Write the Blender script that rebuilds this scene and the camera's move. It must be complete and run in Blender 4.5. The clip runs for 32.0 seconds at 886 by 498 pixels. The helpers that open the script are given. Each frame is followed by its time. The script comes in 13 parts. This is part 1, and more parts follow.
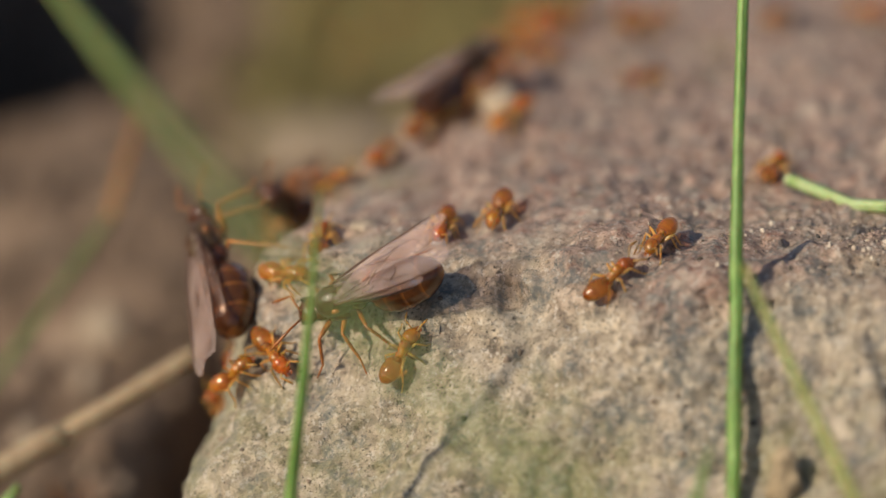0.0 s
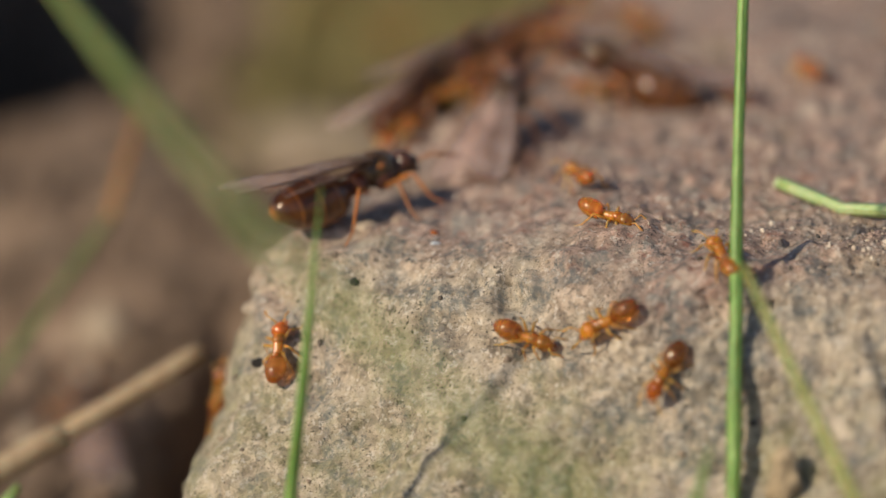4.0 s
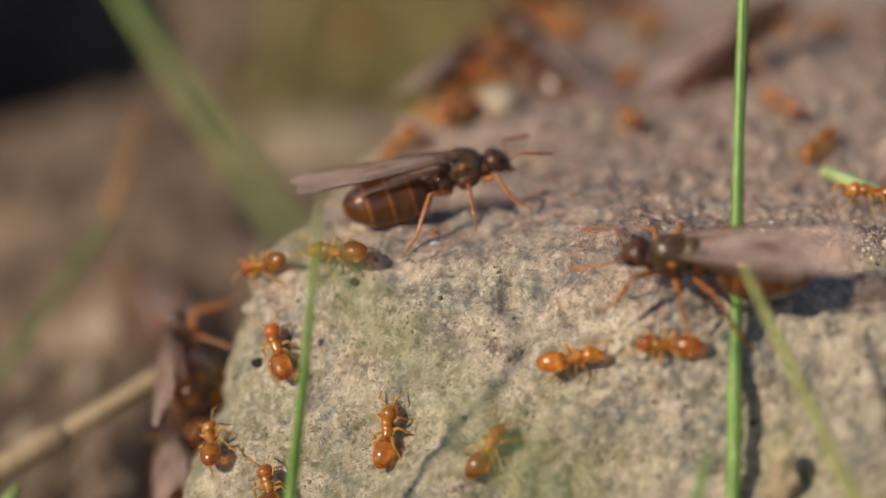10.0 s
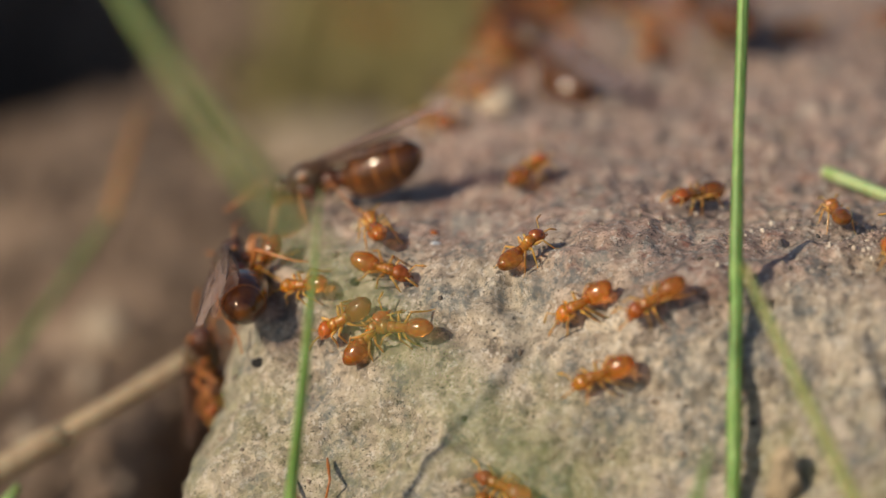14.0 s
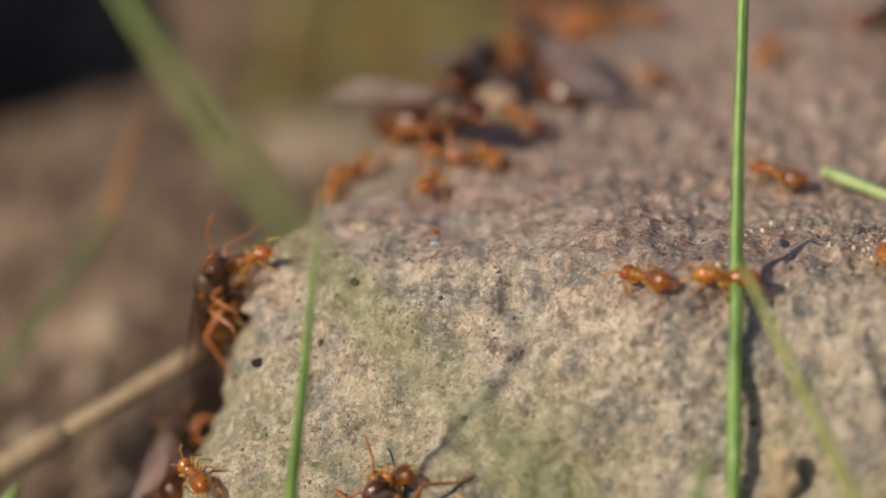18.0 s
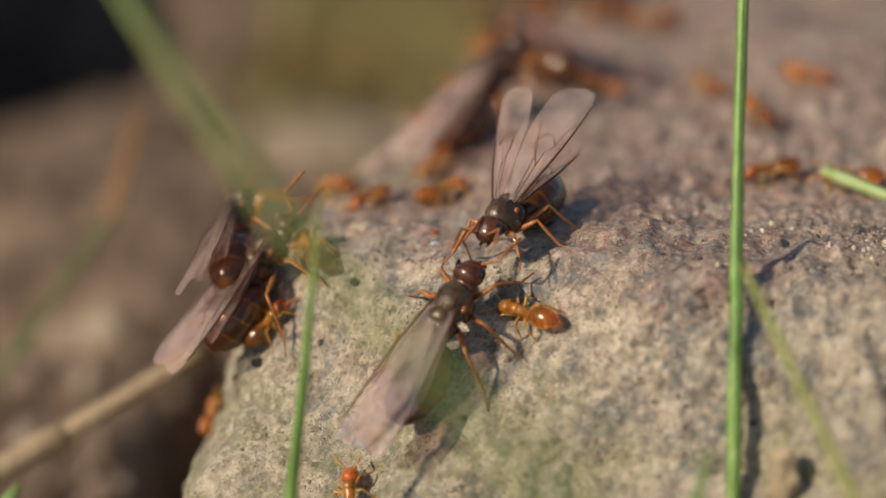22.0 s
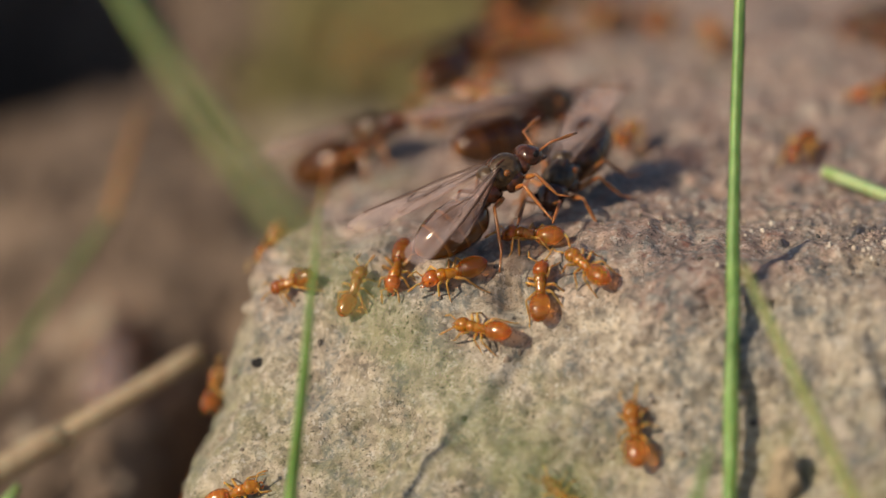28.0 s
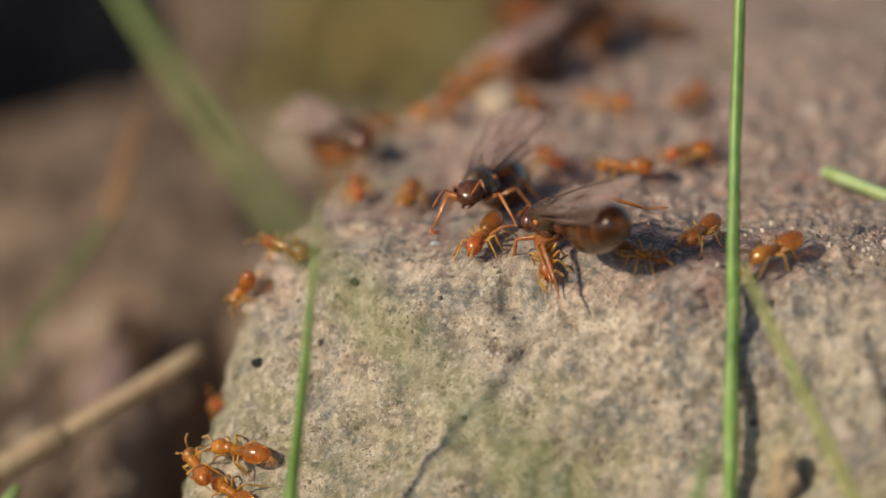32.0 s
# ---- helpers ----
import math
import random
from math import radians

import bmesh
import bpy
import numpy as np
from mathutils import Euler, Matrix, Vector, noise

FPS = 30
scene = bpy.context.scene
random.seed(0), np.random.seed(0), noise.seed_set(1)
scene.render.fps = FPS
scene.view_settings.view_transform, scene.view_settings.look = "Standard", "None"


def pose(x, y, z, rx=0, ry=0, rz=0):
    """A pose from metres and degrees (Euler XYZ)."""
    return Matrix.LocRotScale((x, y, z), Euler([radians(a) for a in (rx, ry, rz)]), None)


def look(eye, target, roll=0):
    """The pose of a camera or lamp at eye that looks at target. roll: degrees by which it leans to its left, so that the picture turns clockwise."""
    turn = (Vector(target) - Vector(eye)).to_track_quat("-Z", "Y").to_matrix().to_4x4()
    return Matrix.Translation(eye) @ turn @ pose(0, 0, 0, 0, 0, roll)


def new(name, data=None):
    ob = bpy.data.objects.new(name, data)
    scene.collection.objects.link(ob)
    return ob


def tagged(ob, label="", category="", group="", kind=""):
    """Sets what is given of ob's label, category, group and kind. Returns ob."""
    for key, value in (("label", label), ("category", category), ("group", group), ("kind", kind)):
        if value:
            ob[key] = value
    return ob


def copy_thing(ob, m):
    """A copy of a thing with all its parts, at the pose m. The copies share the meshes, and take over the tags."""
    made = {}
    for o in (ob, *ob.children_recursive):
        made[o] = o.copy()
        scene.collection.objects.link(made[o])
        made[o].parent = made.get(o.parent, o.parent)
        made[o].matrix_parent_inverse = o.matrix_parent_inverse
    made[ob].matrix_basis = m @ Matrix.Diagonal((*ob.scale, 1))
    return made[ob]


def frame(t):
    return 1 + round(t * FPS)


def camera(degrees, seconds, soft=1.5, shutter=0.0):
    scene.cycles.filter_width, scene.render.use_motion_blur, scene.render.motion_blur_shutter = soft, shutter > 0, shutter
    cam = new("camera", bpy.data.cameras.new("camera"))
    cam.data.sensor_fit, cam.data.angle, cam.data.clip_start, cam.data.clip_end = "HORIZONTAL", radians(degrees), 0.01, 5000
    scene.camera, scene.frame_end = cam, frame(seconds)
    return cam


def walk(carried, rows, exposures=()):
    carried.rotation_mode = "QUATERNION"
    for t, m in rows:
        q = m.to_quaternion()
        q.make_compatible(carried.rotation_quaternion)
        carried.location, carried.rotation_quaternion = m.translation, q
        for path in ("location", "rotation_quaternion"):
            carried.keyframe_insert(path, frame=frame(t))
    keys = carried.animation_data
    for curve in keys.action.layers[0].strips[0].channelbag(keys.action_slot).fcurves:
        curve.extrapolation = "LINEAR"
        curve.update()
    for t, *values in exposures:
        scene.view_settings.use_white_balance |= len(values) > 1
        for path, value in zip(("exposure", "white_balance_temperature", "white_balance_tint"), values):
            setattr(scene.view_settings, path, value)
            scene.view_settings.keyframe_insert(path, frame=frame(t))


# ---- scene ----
# lengths inside the functions are in millimetres; MM turns them into metres
MM = 0.001
PITCH = 22.0          # the camera looks down by so many degrees
REACH = 170.0         # from the lens to the plane in focus
EYE = (0.0, -REACH * math.cos(radians(PITCH)) * MM, REACH * math.sin(radians(PITCH)) * MM)

cam = camera(15.4, 32.0, soft=1.5)
cam.data.dof.use_dof = True
cam.data.dof.focus_distance = (REACH - 1.5) * MM
cam.data.dof.aperture_fstop = 16.0
walk(cam, [(0.0, look(EYE, (0, 0, 0))), (32.0, look(EYE, (0, 0, 0)))])

# ---- daylight ----
SUN_WAY = Vector((-0.69, -0.45, 0.57)).normalized()    # towards the sun
world = bpy.data.worlds.new("daylight")
scene.world = world
world.use_nodes = True
wn = world.node_tree
sky = wn.nodes.new("ShaderNodeTexSky")
sky.sky_type = "NISHITA"
sky.sun_disc = False
sky.sun_elevation = math.asin(SUN_WAY.z)
sky.sun_rotation = math.atan2(SUN_WAY.x, SUN_WAY.y)
wn.links.new(sky.outputs[0], wn.nodes["Background"].inputs[0])
wn.nodes["Background"].inputs[1].default_value = 0.082
sun = new("sun", bpy.data.lights.new("sun", "SUN"))
sun.data.energy, sun.data.angle, sun.data.color = 4.12, radians(3.0), (1.0, 0.825, 0.60)
sun.matrix_world = look(SUN_WAY, (0, 0, 0))
scene.view_settings.exposure = 0.0

# ---- materials ----
def material(name):
    m = bpy.data.materials.new(name)
    m.use_nodes = True
    nt = m.node_tree
    return m, nt, nt.nodes["Principled BSDF"], nt.links.new


def grains(nt, scale, detail=4.0, rough=0.6, shift=0.0, stretch=(1, 1, 1)):
    """A noise in the thing's own millimetres: the bigger the scale, the finer."""
    co, mp, no = nt.nodes.new("ShaderNodeTexCoord"), nt.nodes.new("ShaderNodeMapping"), nt.nodes.new("ShaderNodeTexNoise")
    mp.inputs["Scale"].default_value = [1000 * s for s in stretch]
    mp.inputs["Location"].default_value = (shift, shift * 1.7, shift * 0.6)
    nt.links.new(co.outputs["Object"], mp.inputs["Vector"])
    nt.links.new(mp.outputs[0], no.inputs["Vector"])
    no.inputs["Scale"].default_value, no.inputs["Detail"].default_value, no.inputs["Roughness"].default_value = scale, detail, rough
    return no.outputs["Fac"]


def steps(nt, value, low, high):
    r = nt.nodes.new("ShaderNodeMapRange")
    nt.links.new(value, r.inputs["Value"])
    r.inputs["From Min"].default_value, r.inputs["From Max"].default_value = low, high
    return r.outputs[0]


def ramp(nt, value, stops):
    r = nt.nodes.new("ShaderNodeValToRGB")
    nt.links.new(value, r.inputs[0])
    while len(r.color_ramp.elements) < len(stops):
        r.color_ramp.elements.new(0.5)
    for e, (at, c) in zip(r.color_ramp.elements, stops):
        e.position, e.color = at, (*c, 1)
    return r.outputs[0]


def mixed(nt, fac, a, b, kind="MIX"):
    x = nt.nodes.new("ShaderNodeMix")
    x.data_type, x.blend_type = "RGBA", kind
    for sock, v in ((x.inputs["Factor"], fac), (x.inputs["A"], a), (x.inputs["B"], b)):
        if isinstance(v, (int, float)):
            sock.default_value = v
        elif isinstance(v, tuple):
            sock.default_value = (*v, 1)
        else:
            nt.links.new(v, sock)
    return x.outputs["Result"]


def product(nt, a, b):
    x = nt.nodes.new("ShaderNodeMath")
    x.operation = "MULTIPLY"
    nt.links.new(a, x.inputs[0])
    if isinstance(b, (int, float)):
        x.inputs[1].default_value = b
    else:
        nt.links.new(b, x.inputs[1])
    return x.outputs[0]


def bumped(nt, bsdf, height, strength, distance):
    b = nt.nodes.new("ShaderNodeBump")
    b.inputs["Strength"].default_value, b.inputs["Distance"].default_value = strength, distance * MM
    nt.links.new(height, b.inputs["Height"])
    nt.links.new(b.outputs[0], bsdf.inputs["Normal"])


def varied(nt, colour, amount):
    """Each object a little lighter or darker than the next."""
    info, r = nt.nodes.new("ShaderNodeObjectInfo"), nt.nodes.new("ShaderNodeMapRange")
    nt.links.new(info.outputs["Random"], r.inputs["Value"])
    r.inputs["To Min"].default_value, r.inputs["To Max"].default_value = 1 - amount, 1 + amount * 0.6
    m = nt.nodes.new("ShaderNodeVectorMath")
    m.operation = "SCALE"
    nt.links.new(colour, m.inputs[0])
    nt.links.new(r.outputs[0], m.inputs["Scale"])
    return m.outputs[0]


def plain(name, colour, rough, var=0.25, fine=3.0, bump=0.0, coat=0.0, sub=0.0, spec=0.5, each=0.0, clear=0.0):
    """A surface of one colour with grain and blotches."""
    m, nt, p, link = material(name)
    n1, n2 = grains(nt, fine), grains(nt, fine * 0.18, 2.0, 0.5, 3.0)
    dark = tuple(c * (1 - var) for c in colour)
    light = tuple(min(1, c * (1 + var)) for c in colour)
    c = mixed(nt, steps(nt, n1, 0.35, 0.65), dark, light)
    c = mixed(nt, product(nt, steps(nt, n2, 0.45, 0.7), 0.5), c, dark)
    if each:
        c = varied(nt, c, each)
    link(c, p.inputs["Base Color"])
    p.inputs["Roughness"].default_value = rough
    p.inputs["Coat Weight"].default_value = coat
    p.inputs["Coat Roughness"].default_value = 0.12
    p.inputs["Specular IOR Level"].default_value = spec
    p.inputs["Transmission Weight"].default_value = clear
    p.inputs["IOR"].default_value = 1.4
    if sub:
        p.inputs["Subsurface Weight"].default_value = sub
        p.inputs["Subsurface Radius"].default_value = (1.0, 0.35, 0.1)
        p.inputs["Subsurface Scale"].default_value = 0.35 * MM
    if bump:
        bumped(nt, p, n1, bump, 0.1)
    return m


def warp(nt, vector, scale):
    no = nt.nodes.new("ShaderNodeTexNoise")
    nt.links.new(vector, no.inputs["Vector"])
    no.inputs["Scale"].default_value = scale
    return no.outputs["Color"]


def red_of(nt, colour):
    s = nt.nodes.new("ShaderNodeSeparateColor")
    nt.links.new(colour, s.inputs[0])
    return s.outputs[0]


def stone_material():
    m, nt, p, link = material("granite")
    base = ramp(nt, grains(nt, 0.9, 6, 0.68), [(0.30, (0.205, 0.170, 0.136)), (0.44, (0.434, 0.371, 0.294)), (0.57, (0.546, 0.479, 0.384)), (0.71, (0.624, 0.572, 0.497))])
    rosy = ramp(nt, grains(nt, 1.1, 6, 0.68, 7), [(0.30, (0.188, 0.128, 0.109)), (0.45, (0.396, 0.281, 0.234)), (0.58, (0.495, 0.367, 0.311)), (0.72, (0.634, 0.520, 0.458))])
    # the flat upper side is rosier than the weathered front
    sep = nt.nodes.new("ShaderNodeSeparateXYZ")
    co = nt.nodes.new("ShaderNodeTexCoord")
    link(co.outputs["Object"], sep.inputs[0])
    wide = grains(nt, 0.10, 3, 0.5, 2)
    add = nt.nodes.new("ShaderNodeMath")
    add.operation = "MULTIPLY_ADD"
    link(sep.outputs["Z"], add.inputs[0])
    add.inputs[1].default_value = 60.0
    link(wide, add.inputs[2])
    deep = nt.nodes.new("ShaderNodeMath")
    deep.operation = "MULTIPLY_ADD"
    link(sep.outputs["Y"], deep.inputs[0])
    deep.inputs[1].default_value = 22.0
    link(add.outputs[0], deep.inputs[2])
    c = mixed(nt, steps(nt, deep.outputs[0], 0.30, 0.58), base, rosy)
    # crystals, each with a tone of its own
    vo, mp = nt.nodes.new("ShaderNodeTexVoronoi"), nt.nodes.new("ShaderNodeMapping")
    mp.inputs["Scale"].default_value = (1000, 1000, 1000)
    link(co.outputs["Object"], mp.inputs[0])
    wob = mixed(nt, 0.35, mp.outputs[0], warp(nt, mp.outputs[0], 1.4), "ADD")
    link(wob, vo.inputs["Vector"])
    vo.inputs["Scale"].default_value = 2.3
    tone = ramp(nt, red_of(nt, vo.outputs["Color"]), [(0.0, (0.32, 0.33, 0.36)), (0.22, (0.75, 0.73, 0.71)), (0.65, (1.02, 1.02, 1.02)), (1.0, (1.32, 1.29, 1.24))])
    c = mixed(nt, 0.62, c, tone, "MULTIPLY")
    # pale quartz, slate-grey blotches and black mica specks
    c = mixed(nt, product(nt, steps(nt, grains(nt, 2.6, 3, 0.6, 11), 0.57, 0.63), 0.6), c, (0.72, 0.68, 0.62))
    c = mixed(nt, product(nt, steps(nt, grains(nt, 0.55, 5, 0.72, 21), 0.56, 0.66), 0.5), c, (0.135, 0.135, 0.13))
    speck = product(nt, steps(nt, grains(nt, 4.2, 3, 0.62, 31), 0.575, 0.625), steps(nt, grains(nt, 0.45, 3, 0.6, 35), 0.36, 0.60))
    c = mixed(nt, product(nt, speck, 0.9), c, (0.028, 0.028, 0.03))
    c = mixed(nt, product(nt, steps(nt, grains(nt, 6.5, 2, 0.6, 37), 0.60, 0.65), 0.6), c, (0.05, 0.045, 0.04))
    # weather stains, broad and run down the sides: slate blue, cream and, on the flat, iron red
    streak = product(nt, steps(nt, grains(nt, 0.42, 5, 0.7, 71, (1, 1, 0.5)), 0.49, 0.60), steps(nt, grains(nt, 2.2, 4, 0.7, 75), 0.36, 0.58))
    c = mixed(nt, product(nt, streak, 0.8), c, (0.13, 0.155, 0.165))
    c = mixed(nt, product(nt, steps(nt, grains(nt, 0.30, 4, 0.6, 81), 0.55, 0.68), 0.45), c, (0.64, 0.57, 0.48))
    iron = product(nt, steps(nt, grains(nt, 1.3, 4, 0.65, 91), 0.56, 0.66), steps(nt, deep.outputs[0], 0.40, 0.62))
    c = mixed(nt, product(nt, iron, 0.55), c, (0.30, 0.10, 0.065))
    # green algae in broad smears, most on the front
    low = nt.nodes.new("ShaderNodeMath")
    low.operation = "MULTIPLY_ADD"
    link(sep.outputs["Z"], low.inputs[0])
    low.inputs[1].default_value = -25.0
    link(grains(nt, 0.16, 4, 0.6, 41), low.inputs[2])
    green = product(nt, steps(nt, low.outputs[0], 0.58, 0.76), steps(nt, grains(nt, 0.8, 4, 0.7, 51), 0.35, 0.65))
    c = mixed(nt, product(nt, green, 0.5), c, (0.20, 0.215, 0.075))
    link(c, p.inputs["Base Color"])
    p.inputs["Roughness"].default_value = 0.78
    p.inputs["Specular IOR Level"].default_value = 0.35
    bumped(nt, p, grains(nt, 2.6, 6, 0.72, 61), 1.0, 0.26)
    return m


def soil_material():
    m, nt, p, link = material("soil")
    c = ramp(nt, grains(nt, 0.12, 6, 0.6), [(0.32, (0.055, 0.038, 0.027)), (0.44, (0.15, 0.105, 0.074)), (0.58, (0.245, 0.175, 0.126)), (0.74, (0.36, 0.28, 0.21))])
    link(c, p.inputs["Base Color"])
    p.inputs["Roughness"].default_value = 0.95
    bumped(nt, p, grains(nt, 0.5, 6, 0.7, 5), 0.8, 1.2)
    return m


def wing_material(name, tint, clear):
    """A thin smoky membrane that lets most light through and mirrors a little of the sky."""
    m, nt, p, link = material(name)
    out = nt.nodes["Material Output"]
    p.inputs["Base Color"].default_value = (*tint, 1)
    p.inputs["Roughness"].default_value = 0.25
    p.inputs["Specular IOR Level"].default_value = 1.0
    p.inputs["Thin Film Thickness"].default_value = 310.0
    p.inputs["Thin Film IOR"].default_value = 1.5
    bumped(nt, p, grains(nt, 1.2, 3, 0.6), 0.35, 0.15)
    see, mix = nt.nodes.new("ShaderNodeBsdfTransparent"), nt.nodes.new("ShaderNodeMixShader")
    see.inputs[0].default_value = (0.93, 0.88, 0.85, 1)
    link(p.outputs[0], mix.inputs[1])
    link(see.outputs[0], mix.inputs[2])
    r = nt.nodes.new("ShaderNodeMath")
    r.operation = "MULTIPLY_ADD"
    link(grains(nt, 0.5, 2, 0.5, 4), r.inputs[0])
    r.inputs[1].default_value, r.inputs[2].default_value = 0.4, clear - 0.2
    link(r.outputs[0], mix.inputs[0])
    link(mix.outputs[0], out.inputs[0])
    return m


def gaster_material(name, light, dark, bands, sub, clear, sides, band):
    """Glossy abdomen whose plates are paler along their hind edges."""
    m, nt, p, link = material(name)
    co, sep = nt.nodes.new("ShaderNodeTexCoord"), nt.nodes.new("ShaderNodeSeparateXYZ")
    link(co.outputs["Generated"], sep.inputs[0])
    w = nt.nodes.new("ShaderNodeMath")
    w.operation = "MULTIPLY"
    link(sep.outputs["X"], w.inputs[0])
    w.inputs[1].default_value = bands
    fr = nt.nodes.new("ShaderNodeMath")
    fr.operation = "FRACT"
    link(w.outputs[0], fr.inputs[0])
    edge = ramp(nt, fr.outputs[0], [(0.0, (band, band, band)), (0.08, (band * 0.6, band * 0.6, band * 0.6)), (0.19, (0.06, 0.06, 0.06)), (1.0, (0.15, 0.15, 0.15))])
    c = mixed(nt, edge, dark, light)
    c = mixed(nt, product(nt, steps(nt, grains(nt, 1.2, 3, 0.6), 0.45, 0.7), 0.22), c, light)
    # the underside is paler than the back
    c = mixed(nt, product(nt, steps(nt, sep.outputs["Z"], sides, 0.05), 0.55), c, light)
    c = varied(nt, c, 0.35)
    link(c, p.inputs["Base Color"])
    p.inputs["Roughness"].default_value = 0.18
    p.inputs["Transmission Weight"].default_value = clear
    p.inputs["IOR"].default_value = 1.4
    p.inputs["Coat Weight"].default_value = 0.45
    p.inputs["Coat Roughness"].default_value = 0.12
    if sub:
        p.inputs["Subsurface Weight"].default_value = sub
        p.inputs["Subsurface Radius"].default_value = (1.0, 0.35, 0.1)
        p.inputs["Subsurface Scale"].default_value = 0.5 * MM
    bumped(nt, p, grains(nt, 9.0, 2, 0.5), 0.15, 0.03)
    return m


def blade_material(name, base, tip):
    m, nt, p, link = material(name)
    c = mixed(nt, steps(nt, grains(nt, 1.5, 3, 0.6, 0, (1, 1, 0.08)), 0.35, 0.65), base, tip)
    c = mixed(nt, product(nt, steps(nt, grains(nt, 0.12, 3, 0.6, 5), 0.5, 0.7), 0.5), c, tuple(x * 1.3 for x in tip))
    link(c, p.inputs["Base Color"])
    p.inputs["Roughness"].default_value = 0.5
    p.inputs["Subsurface Weight"].default_value = 0.2
    p.inputs["Subsurface Scale"].default_value = 0.4 * MM
    bumped(nt, p, grains(nt, 3.0, 2, 0.5, 0, (1, 1, 0.03)), 0.4, 0.1)
    return m


GRANITE, SOIL = stone_material(), soil_material()
AMBER = plain("amber_shell", (0.86, 0.315, 0.032), 0.16, 0.45, 2.4, 0.3, 0.7, 0.45, each=0.3, clear=0.62)
AMBER_DARK = plain("rust_shell", (0.62, 0.17, 0.022), 0.16, 0.45, 2.4, 0.3, 0.7, 0.4, each=0.35, clear=0.5)
AMBER_LEG = plain("straw_leg", (0.88, 0.45, 0.11), 0.30, 0.35, 4.0, 0.0, 0.3, 0.3, each=0.35, clear=0.55)
GASTER = gaster_material("amber_gaster", (0.95, 0.51, 0.10), (0.64, 0.20, 0.022), 4.0, 0.5, 0.78, 0.62, 0.8)
UMBER = plain("umber_shell", (0.070, 0.043, 0.021), 0.30, 0.6, 2.2, 0.9, 0.35)
UMBER_FACE = plain("chestnut_shell", (0.085, 0.030, 0.015), 0.24, 0.5, 2.2, 0.6, 0.45)
UMBER_LEG = plain("chestnut_leg", (0.35, 0.135, 0.036), 0.32, 0.35, 3.0, 0.0, 0.4, 0.3, each=0.3)
UMBER_GASTER = gaster_material("banded_gaster", (0.35, 0.135, 0.029), (0.058, 0.022, 0.009), 4.1, 0.25, 0.15, 0.36, 0.9)
EYE_BLACK = plain("eye_black", (0.012, 0.010, 0.010), 0.2, 0.2, 6.0)
MEMBRANE = wing_material("smoky_wing", (0.78, 0.66, 0.64), 0.865)
VEIN = plain("wing_vein", (0.10, 0.055, 0.038), 0.35)
GRASS = blade_material("grass", (0.11, 0.23, 0.045), (0.21, 0.36, 0.095))
GRASS_LUSH = blade_material("lush_grass", (0.17, 0.24, 0.05), (0.29, 0.36, 0.11))
GRASS_DARK = blade_material("dark_grass", (0.07, 0.13, 0.03), (0.14, 0.22, 0.06))
GRASS_PALE = blade_material("pale_grass", (0.24, 0.30, 0.07), (0.40, 0.42, 0.16))
STRAW = blade_material("straw", (0.25, 0.18, 0.11), (0.37, 0.29, 0.19))
OCHRE = blade_material("ochre_blade", (0.30, 0.15, 0.05), (0.40, 0.22, 0.08))
BUFF = plain("buff_stone", (0.30, 0.245, 0.18), 0.9, 0.4, 0.25, 0.5)
PALE_END = plain("pale_end", (0.42, 0.48, 0.28), 0.7, 0.2, 3.0)
GRASS_FRESH = blade_material("fresh_grass", (0.28, 0.42, 0.14), (0.44, 0.54, 0.28))
HUSK = plain("husk", (0.45, 0.36, 0.24), 0.8, 0.5, 1.2, 0.8)


def grains_material(name, stops):
    """Each loose piece has a colour of its own."""
    m, nt, p, link = material(name)
    geo = nt.nodes.new("ShaderNodeNewGeometry")
    c = ramp(nt, geo.outputs["Random Per Island"], stops)
    c = mixed(nt, product(nt, steps(nt, grains(nt, 2.5), 0.4, 0.7), 0.4), c, (0.12, 0.09, 0.07))
    link(c, p.inputs["Base Color"])
    p.inputs["Roughness"].default_value = 0.8
    return m


GRIT = grains_material("grit", [(0.0, (0.05, 0.05, 0.05)), (0.3, (0.22, 0.17, 0.13)), (0.6, (0.46, 0.37, 0.28)), (0.9, (0.62, 0.56, 0.48))])
CRUMB = grains_material("crumbs", [(0.0, (0.05, 0.035, 0.025)), (0.4, (0.20, 0.14, 0.10)), (0.8, (0.34, 0.25, 0.18)), (1.0, (0.50, 0.42, 0.33))])
MOSS = plain("moss", (0.29, 0.255, 0.115), 0.9, 0.45, 0.2)
# SHADE_CASTER below: surface of the unseen block that shades the hollow
SHADE_CASTER = plain("shade_caster", (0.035, 0.024, 0.018), 0.95, 0.5, 0.3, 0.5)
LICHEN = plain("black_lichen", (0.022, 0.022, 0.024), 0.9, 0.4, 4.0, 0.5)
CHIP = plain("bluish_chip", (0.50, 0.55, 0.62), 0.4, 0.3, 3.0, 0.3)
PEBBLE = plain("pebble", (0.42, 0.35, 0.27), 0.85, 0.4, 0.4, 0.5)

# ---- building ----
def part(name, bm, mat, parent=None, label="", smooth=True):
    """Links a bmesh in millimetres as one mesh object under its thing."""
    me = bpy.data.meshes.new(name)
    bmesh.ops.scale(bm, vec=(MM, MM, MM), verts=bm.verts)
    bmesh.ops.recalc_face_normals(bm, faces=bm.faces)
    for f in bm.faces:
        f.smooth = smooth
    bm.to_mesh(me)
    bm.free()
    me.materials.append(mat)
    ob = new(name, me)
    ob.parent = parent
    return tagged(ob, label)


